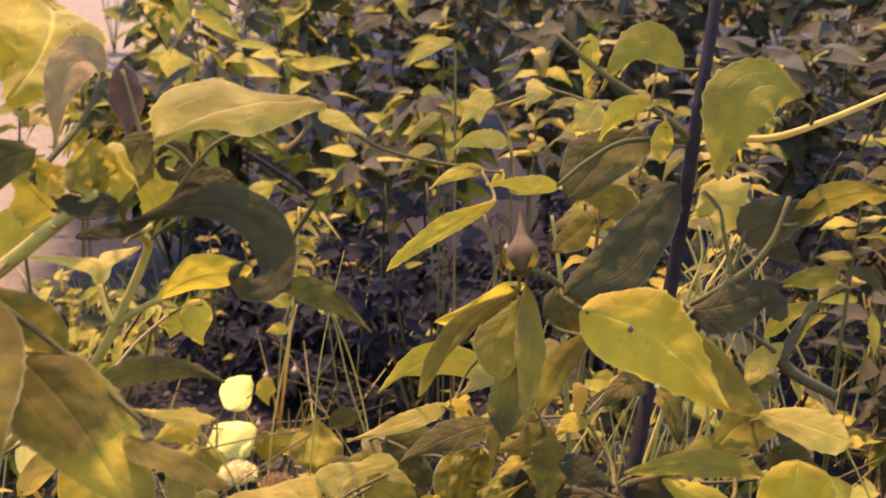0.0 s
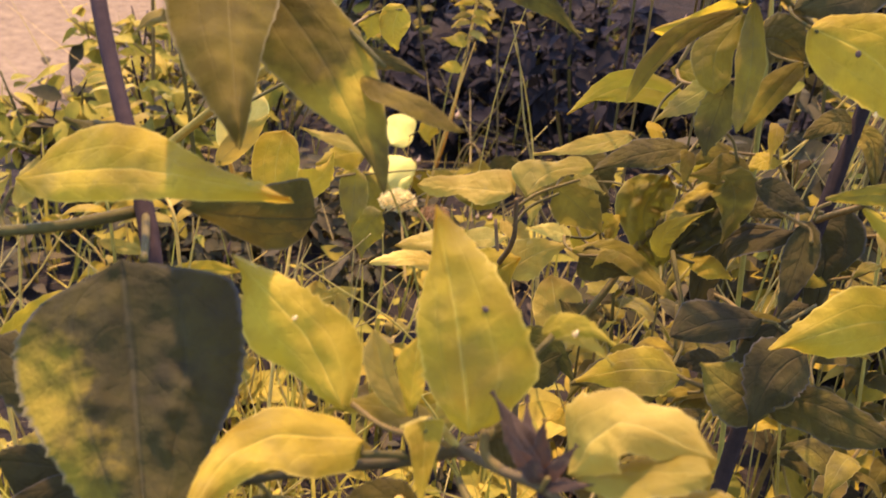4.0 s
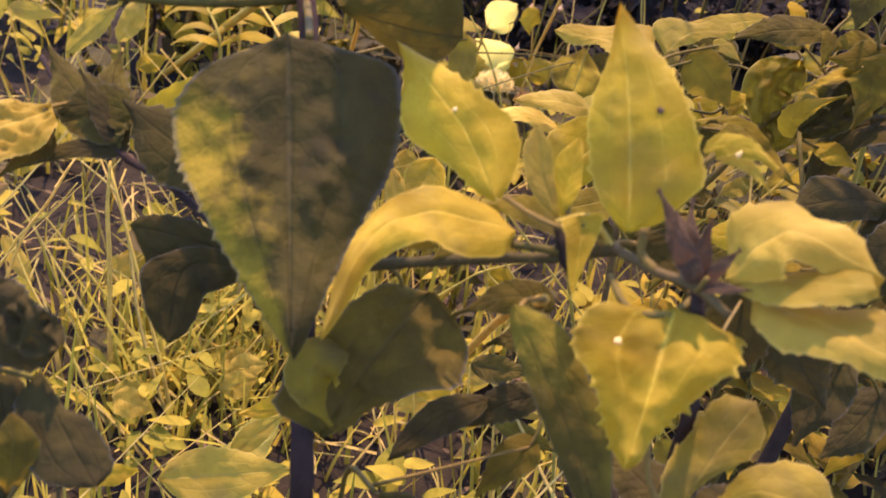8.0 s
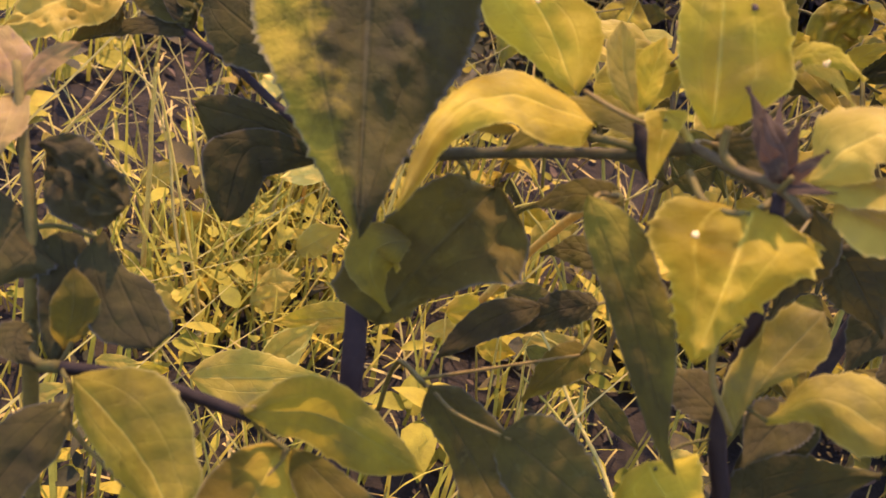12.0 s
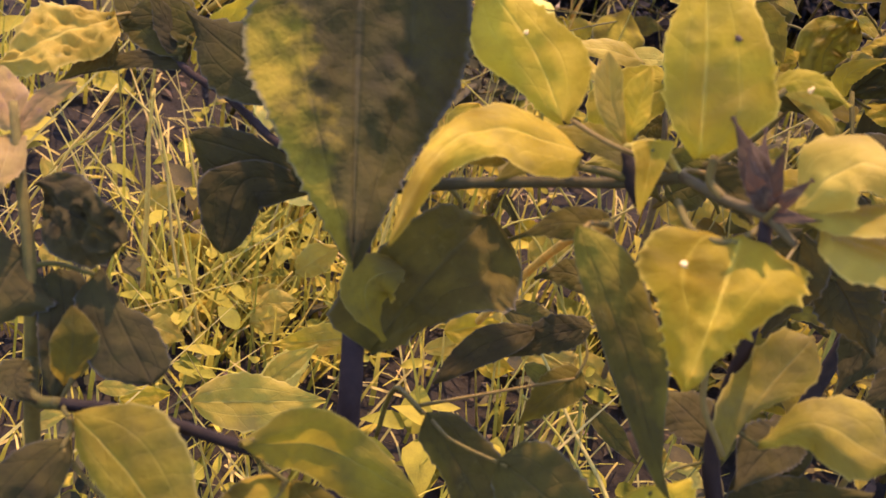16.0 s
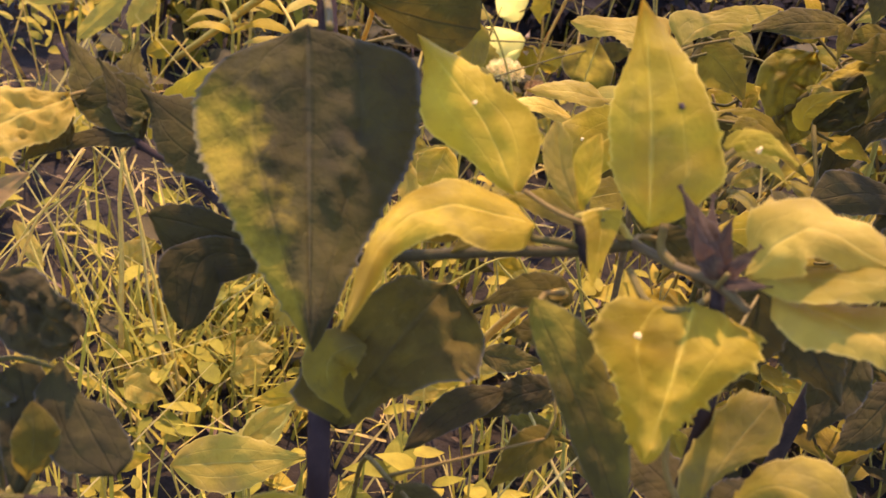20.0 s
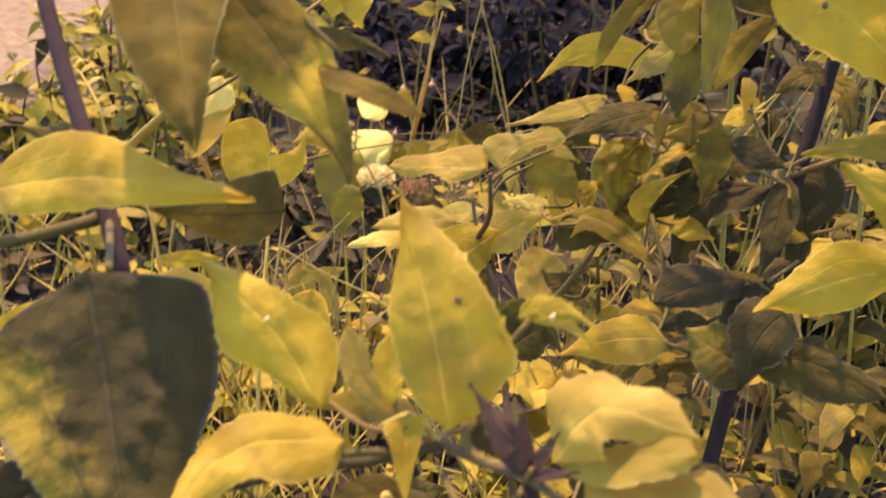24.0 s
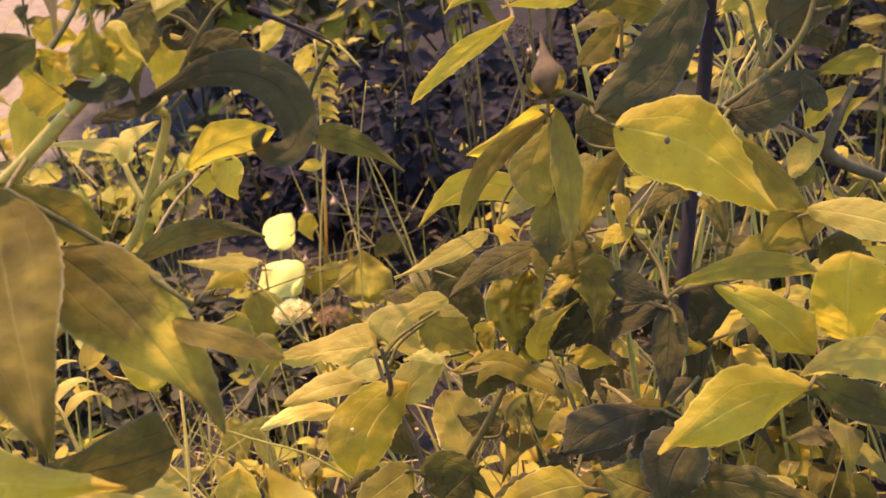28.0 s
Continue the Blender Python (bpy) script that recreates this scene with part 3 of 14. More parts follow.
def meadow():
    rnd = random.Random(11)
    green, straw, litter, dark, dry = Sheet(), Sheet(), Sheet(), Sheet(), Sheet()
    for _ in range(15000):
        x, y = rnd.uniform(-0.75, 0.75), rnd.uniform(0.30, 1.7)
        if (gap(x, y) and rnd.random() < 0.86) or (in_hollow(x, y) and rnd.random() < 0.93) or (bare_sand(x, y) and rnd.random() < 0.9):
            continue
        if rnd.random() > (0.62 if x < -0.04 and y < 0.84 else 0.2):
            continue
        a = rnd.uniform(0, 6.283)
        lean = Vector((math.cos(a), math.sin(a), 0)) * rnd.uniform(0.02, 0.55)
        green.grass(on_ground(x, y, -0.003), lean, rnd.uniform(0.025, 0.085) if rnd.random() < 0.94 else rnd.uniform(0.08, 0.15), rnd.uniform(0.0012, 0.0036), straight=rnd.random())
    for _ in range(800):
        x, y = rnd.uniform(-0.7, 0.7), rnd.uniform(0.30, 1.5)
        if (bare_sand(x, y) and rnd.random() < 0.85) or in_hollow(x, y) or (gap(x, y) and rnd.random() < 0.7):
            continue
        a = rnd.uniform(0, 6.283)
        lean = Vector((math.cos(a), math.sin(a), 0)) * rnd.uniform(0.3, 1.5)
        straw.grass(on_ground(x, y, -0.002), lean, rnd.uniform(0.05, 0.16), rnd.uniform(0.0008, 0.0026), straight=1.0)
    # a sunlit patch of short grass and small leaves
    for k in range(520):
        x, y = rnd.gauss(-0.28, 0.07), rnd.gauss(0.62, 0.08)
        a = rnd.uniform(0, 6.283)
        way = Vector((math.cos(a), math.sin(a), 0))
        if k % 4:
            (straw if k % 9 == 0 else green).grass(on_ground(x, y), way * rnd.uniform(0.2, 1.3), rnd.uniform(0.03, 0.075), rnd.uniform(0.0014, 0.0038), straight=rnd.random())
        else:
            size = rnd.uniform(0.010, 0.026)
            litter.leaflet(on_ground(x, y, rnd.uniform(0.01, 0.05)), way + Vector((0, 0, rnd.uniform(-0.2, 0.5))), Vector((rnd.uniform(-0.4, 0.3), rnd.uniform(-0.6, 0.2), 1)), size, size * rnd.uniform(0.3, 0.6), rnd.uniform(0.05, 0.5), rnd.uniform(0.0, 0.5), 6)
    # short straw bits lying flat on the soil
    for _ in range(1500):
        x, y = rnd.uniform(-0.6, 0.6), rnd.uniform(0.32, 1.25)
        a, half = rnd.uniform(0, 6.283), rnd.uniform(0.0004, 0.0009)
        p, way = on_ground(x, y, rnd.uniform(0.004, 0.016)), Vector((math.cos(a), math.sin(a), rnd.uniform(-0.15, 0.25))) * rnd.uniform(0.012, 0.05)
        side = Vector((-math.sin(a), math.cos(a), rnd.uniform(-0.6, 0.6))) * half
        bend = Vector((0, 0, rnd.uniform(0, 0.004)))
        straw.strip([[p - side, p + side], [p + way * 0.5 + bend - side, p + way * 0.5 + bend + side], [p + way - side, p + way + side]])
    # rosettes of small oval leaves
    for _ in range(1250):
        x, y = rnd.uniform(-0.72, 0.72), rnd.uniform(0.28, 1.8)
        if (bare_sand(x, y) and rnd.random() < 0.9) or (in_hollow(x, y) and rnd.random() < 0.95):
            continue
        if gap(x, y) and rnd.random() < (0.97 if x < -0.3 and y < 0.9 else 0.8):
            continue
        c = on_ground(x, y)
        size, tall, first = rnd.choice((0.010, 0.015, 0.020, 0.026, 0.034, 0.044)) * rnd.uniform(0.8, 1.2) * (0.6 if y < 0.62 else 1.0), rnd.uniform(0.006, 0.055), rnd.uniform(0, 6.283)
        count = rnd.randint(4, 9)
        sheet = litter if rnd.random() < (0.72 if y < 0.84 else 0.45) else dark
        for k in range(count):
            a = first + 6.283 * k / count + rnd.uniform(-0.4, 0.4)
            way = Vector((math.cos(a), math.sin(a), rnd.uniform(-0.15, 0.7)))
            n = Vector((rnd.uniform(-0.4, 0.3), rnd.uniform(-0.6, 0.2), 1))
            s = size * rnd.uniform(0.6, 1.25)
            p = c + Vector((math.cos(a), math.sin(a), 0)) * (0.25 * size) + Vector((0, 0, tall * rnd.uniform(0.4, 1.2)))
            sheet.leaflet(p, way, n, s, s * rnd.uniform(0.3, 0.72), rnd.uniform(0.05, 0.5), rnd.uniform(0.0, 0.5), 6)
    for _ in range(1300):
        x, y = rnd.uniform(-0.7, 0.7), rnd.uniform(0.28, 1.4)
        a = rnd.uniform(0, 6.283)
        s = rnd.uniform(0.004, 0.016)
        dry.leaflet(on_ground(x, y, rnd.uniform(0.002, 0.01)), Vector((math.cos(a), math.sin(a), rnd.uniform(-0.1, 0.4))), Vector((rnd.uniform(-0.5, 0.5), rnd.uniform(-0.5, 0.5), 1)), s, s * 0.5)
    green.done("grass", GRASS, "short yellow-green grass on the soil", "grass", kind="stuff")
    straw.done("straw", STRAW, "dry straw stalks lying through the grass", "straw", kind="stuff")
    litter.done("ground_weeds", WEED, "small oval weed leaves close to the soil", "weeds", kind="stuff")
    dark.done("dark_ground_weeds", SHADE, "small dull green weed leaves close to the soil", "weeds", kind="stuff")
    dry.done("leaf_litter", DRIED, "brown withered leaf litter on the soil", "leaf litter", kind="stuff")


meadow()


def bush(x, y, height, spread, count, seed, size=(0.018, 0.042), material=SHADE, bright=0.25):
    """A loose bush: thin stems fanning out of the soil, each with leaves along it, some in a lighter, sunlit colour."""
    rnd = random.Random(seed)
    root = on_ground(x, y, -0.004)
    owner = plant("bush", "dense bush of small leaves darkened for the shade" if material == DEEP else "loose bush of small dark and yellow pointed leaves", "bush", tuple(root), "bushes behind the weeds")
    # young collects the leaflets coloured lighter as if the sun met them
    leaves, young = Sheet(), Sheet()
    stems = rnd.randint(4, 6)
    for k in range(stems):
        a = rnd.uniform(0, 6.283)
        top = Vector((math.cos(a) * spread * rnd.uniform(0.3, 1), math.sin(a) * spread * rnd.uniform(0.3, 1), height * rnd.uniform(0.7, 1.1)))
        half = top * 0.5 + Vector((rnd.uniform(-0.02, 0.02), rnd.uniform(-0.02, 0.02), height * 0.12))
        stem(owner, [root, root + half, root + top], [0.0022, 0.0017, 0.0009], STEM_GREEN if k % 2 else STEM_PURPLE, sides=5)
        for _ in range(count // stems):
            f = rnd.uniform(0.28, 1.0)
            p = 2 * f * (1 - f) * (2 * half - 0.5 * top) + f * f * top
            b = rnd.uniform(0, 6.283)
            way = Vector((math.cos(b), math.sin(b), rnd.uniform(-0.8, 0.5)))
            n = Vector((rnd.uniform(-0.7, 0.5), rnd.uniform(-1.2, 0.2), 1))
            s = rnd.uniform(*size)
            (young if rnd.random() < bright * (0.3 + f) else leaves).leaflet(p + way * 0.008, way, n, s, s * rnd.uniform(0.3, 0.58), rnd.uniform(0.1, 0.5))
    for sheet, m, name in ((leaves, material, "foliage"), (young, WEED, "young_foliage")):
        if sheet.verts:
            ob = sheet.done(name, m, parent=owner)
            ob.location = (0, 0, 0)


def thicket():
    rnd = random.Random(5)
    for row, (y0, n, h) in enumerate(((1.22, 9, 0.27), (1.42, 12, 0.34), (1.68, 13, 0.40), (2.0, 14, 0.46), (2.5, 14, 0.52), (3.2, 15, 0.62), (4.2, 15, 0.8))):
        for k in range(n):
            wide = 0.75 + 0.42 * (y0 - 1.0)
            x = -wide * 0.72 + 2 * wide * (k + rnd.uniform(0.1, 0.9)) / n
            y = y0 + rnd.uniform(-0.12, 0.12)
            if x < -0.42 - 0.10 * (y - 1.2) and y < 4:
                continue
            if in_hollow(x, y):
                continue
            # leaf colour and share of light leaves follow the sun and shade wanted there
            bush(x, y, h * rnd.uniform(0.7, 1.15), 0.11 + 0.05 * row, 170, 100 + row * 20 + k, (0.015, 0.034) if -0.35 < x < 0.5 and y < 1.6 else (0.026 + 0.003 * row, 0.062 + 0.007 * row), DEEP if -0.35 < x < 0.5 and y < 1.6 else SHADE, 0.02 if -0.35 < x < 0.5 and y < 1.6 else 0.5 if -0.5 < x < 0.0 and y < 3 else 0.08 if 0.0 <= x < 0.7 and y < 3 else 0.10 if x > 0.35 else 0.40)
    # low bushes in the shade colour make the hollow dark
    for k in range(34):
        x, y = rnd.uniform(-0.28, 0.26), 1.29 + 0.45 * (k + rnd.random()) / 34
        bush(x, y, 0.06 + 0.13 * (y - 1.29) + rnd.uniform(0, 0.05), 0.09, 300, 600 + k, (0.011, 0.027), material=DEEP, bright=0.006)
    for k in range(16):
        x, y = rnd.uniform(0.10, 0.65), rnd.uniform(0.70, 1.15)
        bush(x, y, rnd.uniform(0.14, 0.27), 0.10, 90, 400 + k, (0.02, 0.045))
    for k in range(14):
        x, y = -0.28 + rnd.uniform(-0.14, 0.12), 1.03 + rnd.uniform(-0.10, 0.12)
        bush(x, y, rnd.uniform(0.04, 0.08), 0.05, 70, 700 + k, (0.012, 0.028), bright=0.06)
    for k in range(9):
        x, y = rnd.uniform(-0.56, -0.36), rnd.uniform(0.95, 1.35)
        bush(x, y, rnd.uniform(0.10, 0.22), 0.09, 80, 500 + k, (0.018, 0.036), bright=0.8)


thicket()


def outer_meadow():
    """The same meadow going on all round."""
    rnd = random.Random(21)
    tufts, low = Sheet(), Sheet()
    for _ in range(16000):
        x, y = rnd.uniform(-4.0, 4.5), rnd.uniform(-3.0, 6.5)
        if (-0.75 < x < 0.75 and 0.3 < y < 1.7) or (bare_sand(x, y) and x > -1.9) or (abs(x) < 0.35 + 0.45 * max(0, y) and 0 < y < 4.5):
            continue
        a = rnd.uniform(0, 6.283)
        lean = Vector((math.cos(a), math.sin(a), 0)) * rnd.uniform(0.05, 0.7)
        p = Vector((x, y, ground_height(x, y) - 0.004))
        if rnd.random() < 0.8:
            tufts.grass(p, lean, rnd.uniform(0.06, 0.17), rnd.uniform(0.003, 0.008), 4, 0.3)
        else:
            s = rnd.uniform(0.03, 0.07)
            low.leaflet(p + Vector((0, 0, 0.02)), Vector((math.cos(a), math.sin(a), 0.4)), Vector((0, 0, 1)), s, s * 0.5, rows=4)
    tufts.done("outer_grass", GRASS, "yellow-green meadow grass round the weeds", "grass", kind="stuff")
    low.done("outer_weeds", WEED, "low oval weed leaves in the meadow grass", "weeds", kind="stuff")


outer_meadow()


def weedling(x, y, height, seed, size=(0.030, 0.050), low=0.5, tints=(YOUNG_LIT, YOUNG_LIT, MIDDLE, MIDDLE, MATURE_SHADED, PALE), label="upright weed with pairs of pointed yellow-green leaves"):
    """An upright weed: one stem, leaves in opposite pairs on its upper part, drooping at their tips."""
    rnd = random.Random(seed)
    root = on_ground(x, y, -0.004)
    owner = plant("weed", label, "weed", tuple(root), "upright weeds")
    top = Vector((rnd.uniform(-0.05, 0.05), rnd.uniform(-0.05, 0.05), height))
    half = top * 0.5 + Vector((rnd.uniform(-0.015, 0.015), rnd.uniform(-0.015, 0.015), 0))
    stem(owner, [root, root + half, root + top], [0.0024, 0.0020, 0.0010], STEM_GREEN, sides=6)
    pairs = rnd.randint(6, 8)
    turn = rnd.uniform(0, 3)
    for k in range(pairs):
        f = low + (1 - low) * (k + 0.5) / pairs
        p = root + 2 * f * (1 - f) * (2 * half - 0.5 * top) + f * f * top
        turn += 1.57 + rnd.uniform(-0.3, 0.3)
        for side in (0, 3.1416):
            a = turn + side + rnd.uniform(-0.3, 0.3)
            s = rnd.uniform(*size) * (1.1 - 0.35 * f)
            w = Vector((math.cos(a), math.sin(a), 0))
            mid = p + w * s * 0.5 + Vector((0, 0, s * rnd.uniform(-0.05, 0.22)))
            tip = p + w * s * 0.95 + Vector((0, 0, s * rnd.uniform(-0.45, 0.10)))
            nrm = Vector((rnd.uniform(-0.4, 0.4), rnd.uniform(-0.6, 0.1), 1))
            m = rnd.choice(tints)
            leaf(owner, p, mid, tip, nrm, s * rnd.uniform(0.34, 0.5), m, teeth=7, cols=6, tooth=0.05, cup=0.08, fold=0.2, wave=0.06)


def upright_weeds():
    rnd = random.Random(77)
    for k, (x, y, h) in enumerate(((0.06, 0.86, 0.42), (0.12, 0.95, 0.44), (0.17, 0.86, 0.40), (0.24, 0.98, 0.42), (0.32, 0.90, 0.38),
                                   (0.40, 1.05, 0.40), (0.30, 1.12, 0.44), (0.16, 1.10, 0.46), (0.48, 0.95, 0.34), (-0.38, 1.02, 0.30), (-0.46, 1.10, 0.32))):
        weedling(x + rnd.uniform(-0.015, 0.015), y, h, 900 + k, low=0.74)
    for k, (x, y, h) in enumerate(((-0.18, 1.42, 0.21), (-0.22, 1.48, 0.23), (-0.15, 1.47, 0.17), (-0.12, 1.58, 0.19), (-0.26, 1.40, 0.20))):
        weedling(x, y, h, 1200 + k, (0.018, 0.034), low=0.45)
    for k in range(9):
        x, y = (-0.50, -0.46, -0.42, 0.10, 0.15, 0.19, 0.23, 0.27, 0.31)[k], rnd.uniform(1.1, 1.5)
        weedling(x, y, 0.33 + 0.12 * (y - 1.0) + rnd.uniform(0, 0.10), 980 + k, (0.034, 0.062), low=0.68)
    for k, (x, y, h) in enumerate(((0.26, 0.66, 0.16), (0.34, 0.74, 0.15), (0.22, 0.78, 0.14), (0.10, 0.74, 0.12), (0.40, 0.62, 0.15), (0.05, 0.66, 0.10), (-0.40, 0.84, 0.10), (-0.14, 0.74, 0.10), (0.30, 0.55, 0.14))):
        weedling(x, y, h, 950 + k, (0.022, 0.040), low=0.25)
    for k, (x, y, h) in enumerate(((0.06, 0.66, 0.21), (0.12, 0.69, 0.23), (0.17, 0.66, 0.21), (0.09, 0.77, 0.22), (0.02, 0.70, 0.19), (0.21, 0.73, 0.22), (0.13, 0.60, 0.16), (0.05, 0.59, 0.14), (0.16, 0.78, 0.24))):
        weedling(x, y, h, 1300 + k, (0.034, 0.058), 0.35, (DULL, DULL, MATURE_SHADED, DARK, MIDDLE, YOUNG_LIT), "leafy weed with dull olive and dark leaves in pairs")


upright_weeds()


# ---- the plants near the path ----
herb_a = plant('herb', 'tall weed with a dark purple stem and broad toothed leaves', 'weed', (-0.1050, 0.2350, -0.0300))
stem(herb_a, [(-0.1050, 0.2350, -0.0300), (-0.1152, 0.2288, 0.2368), (-0.1232, 0.2442, 0.2623), (-0.1426, 0.2847, 0.3185), (-0.1594, 0.3206, 0.3527), (-0.1939, 0.3744, 0.3979), (-0.2152, 0.4118, 0.4302)], [0.0040, 0.0038, 0.0036, 0.0034, 0.0033, 0.0031, 0.0028], STEM_PURPLE, 'stem', label='dark purple upright stem', knots=0.08)
shaped(herb_a, [(-0.1543, 0.2851, 0.3610), (-0.1376, 0.2509, 0.3297), (-0.1206, 0.2138, 0.3031)], [0.6, 14.1, 30.0, 32.5, 30.7, 25.8, 18.0, 11.7, 6.4, 2.9, 0.2], [0.6, 11.5, 26.0, 33.3, 32.2, 27.0, 20.7, 13.0, 5.7, 2.2, 0.2], (0.071, -0.602, 0.795), PUCKER, 'large dull dark leaf with a puckered face, hanging', teeth=30, tooth=.03, fold=.1, cup=.05, pucker=.05, bubble=.03, cols=44)
shaped(herb_a, [(-0.0807, 0.2548, 0.3424), (-0.0968, 0.2730, 0.3529), (-0.1223, 0.2888, 0.3654)], [0.6, 2.6, 4.9, 7.1, 9.9, 13.0, 14.8, 11.5, 4.0, 1.8, 0.2], [0.6, 3.1, 6.9, 11.6, 13.0, 10.4, 8.2, 5.8, 2.5, 1.2, 0.2], (-0.312, -0.771, 0.555), YOUNG_LIT, 'yellow-green leaf with one pale spot', teeth=14, tooth=.05, fold=.14, cup=.08)
shaped(herb_a, [(-0.0720, 0.2432, 0.3405), (-0.0850, 0.2364, 0.3440), (-0.0959, 0.2291, 0.3461), (-0.1032, 0.2189, 0.3446), (-0.1062, 0.2060, 0.3395), (-0.1072, 0.1899, 0.3287)], [0.6, 7.7, 10.8, 12.2, 10.3, 8.2, 6.0, 3.7, 3.0, 1.6, 0.2], [0.6, 7.5, 8.6, 9.8, 8.7, 6.8, 4.8, 3.4, 2.1, 0.9, 0.2], (0.141, -0.295, 0.945), YOUNG_LIT, 'bright yellow leaf arched over and drooping', teeth=14, tooth=.03, fold=.2, cup=.1)
shaped(herb_a, [(-0.0438, 0.2324, 0.3550), (-0.0512, 0.2477, 0.3783), (-0.0614, 0.2687, 0.3999)], [0.6, 2.9, 6.0, 8.9, 9.9, 10.2, 7.9, 4.0, 2.0, 0.9, 0.2], [0.6, 7.4, 12.7, 19.1, 17.8, 15.9, 13.2, 9.7, 5.2, 2.4, 0.2], (0.026, -0.774, 0.633), YOUNG_LIT, 'upright pointed yellow-green leaf', teeth=16, tooth=.06, fold=.12, cup=.08, pucker=.03)
shaped(herb_a, [(-0.0558, 0.2387, 0.3527), (-0.0543, 0.2311, 0.3475), (-0.0532, 0.2220, 0.3399)], [0.6, 5.3, 5.0, 4.7, 3.9, 3.1, 2.3, 1.6, 0.8, 0.4, 0.2], [0.6, 2.4, 5.0, 5.2, 4.0, 3.5, 2.9, 2.2, 1.2, 0.6, 0.2], (-0.049, -0.600, 0.798), YOUNG_LIT, teeth=6, tooth=0, fold=.25, cup=0)
shaped(herb_a, [(-0.0626, 0.2542, 0.3423), (-0.0697, 0.2587, 0.3507), (-0.0749, 0.2648, 0.3617)], [0.6, 1.2, 2.2, 3.3, 4.2, 4.9, 4.7, 4.5, 2.5, 1.2, 0.2], [0.6, 0.9, 1.4, 2.0, 2.6, 3.0, 3.3, 3.7, 2.2, 1.0, 0.2], (0.202, -0.799, 0.566), YOUNG_LIT, teeth=6, tooth=.02, fold=.3)
shaped(herb_a, [(-0.0621, 0.2544, 0.3424), (-0.0624, 0.2597, 0.3507), (-0.0626, 0.2661, 0.3607)], [0.6, 1.0, 1.7, 2.4, 3.3, 4.1, 5.0, 4.7, 2.6, 1.2, 0.2], [0.6, 1.1, 1.9, 2.8, 3.8, 3.6, 3.1, 2.6, 1.5, 0.8, 0.2], (-0.333, -0.769, 0.546), YOUNG_LIT, teeth=6, tooth=.02, fold=.3)
shaped(herb_a, [(-0.0280, 0.2211, 0.3440), (-0.0290, 0.1996, 0.3327), (-0.0303, 0.1866, 0.3194)], [0.6, 16.0, 17.6, 17.8, 12.5, 8.1, 5.7, 3.7, 3.0, 1.8, 0.2], [0.6, 12.6, 19.4, 21.5, 20.5, 14.3, 11.0, 8.2, 4.9, 2.3, 0.2], (-0.080, -0.422, 0.903), YOUNG_LIT, 'pale yellow toothed leaf hanging from a curved stalk', teeth=16, tooth=0.07, fold=0.15, cup=0.08, bubble=0.03, quilt=0.04)
shaped(herb_a, [(-0.0128, 0.2015, 0.2919), (-0.0093, 0.2126, 0.3045), (0.0001, 0.2300, 0.3183)], [0.6, 2.0, 4.1, 6.7, 8.4, 8.5, 8.1, 8.4, 7.4, 3.7, 0.2], [0.6, 0.5, 0.3, 0.4, 1.2, 2.7, 5.1, 7.6, 7.1, 3.2, 0.2], (0.087, -0.710, 0.699), MIDDLE, teeth=11, tooth=.1, fold=.15)
shaped(herb_a, [(-0.0186, 0.2237, 0.3542), (-0.0083, 0.2235, 0.3710), (0.0151, 0.2190, 0.3677)], [0.6, 6.1, 11.4, 14.5, 13.2, 12.2, 9.1, 9.4, 5.8, 2.5, 0.2], [0.6, 2.3, 4.8, 8.1, 11.0, 8.7, 6.4, 4.1, 2.2, 1.1, 0.2], (-0.250, -0.300, 0.921), PALE, 'pale yellow toothed leaf', teeth=12, tooth=0.07, fold=0.15, cup=0.1, pucker=0.03)
shaped(herb_a, [(-0.0163, 0.2234, 0.3534), (-0.0014, 0.2171, 0.3627), (0.0131, 0.2131, 0.3682)], [0.6, 1.3, 2.5, 3.7, 4.7, 5.7, 6.0, 6.0, 6.0, 2.7, 0.2], [0.6, 1.6, 3.0, 4.8, 6.8, 8.7, 7.2, 5.5, 3.1, 1.5, 0.2], (-0.300, -0.250, 0.921), PALE, teeth=10, tooth=0.07, fold=0.2, cup=0.1)
shaped(herb_a, [(-0.0111, 0.2232, 0.3517), (0.0043, 0.2107, 0.3566), (0.0247, 0.2021, 0.3571)], [0.6, 1.3, 2.5, 4.1, 6.2, 8.4, 11.2, 11.1, 8.0, 3.9, 0.2], [0.6, 3.0, 6.1, 8.0, 9.4, 8.5, 7.0, 5.1, 4.0, 2.2, 0.2], (-0.250, -0.300, 0.921), PALE, teeth=12, tooth=0.07, fold=0.2, cup=0.12)
leaf(herb_a, (-0.0241, 0.2217, 0.3522), (-0.0304, 0.2254, 0.3598), (-0.0396, 0.2346, 0.3674), (-0.144, -0.823, 0.549), 0.0073, PURPLE, label='narrow purple young leaf')
leaf(herb_a, (-0.0241, 0.2217, 0.3522), (-0.0281, 0.2252, 0.3590), (-0.0307, 0.2357, 0.3672), (0.188, -0.676, 0.713), 0.0062, PURPLE)
leaf(herb_a, (-0.0243, 0.2199, 0.3532), (-0.0293, 0.2216, 0.3591), (-0.0344, 0.2284, 0.3658), (-0.370, -0.880, 0.298), 0.0053, PURPLE)
leaf(herb_a, (-0.0241, 0.2212, 0.3520), (-0.0294, 0.2208, 0.3581), (-0.0345, 0.2227, 0.3660), (-0.300, -0.850, 0.430), 0.0052, PURPLE)
leaf(herb_a, (-0.0241, 0.2212, 0.3520), (-0.0255, 0.2227, 0.3602), (-0.0257, 0.2252, 0.3680), (0.300, -0.850, 0.430), 0.0048, PURPLE)
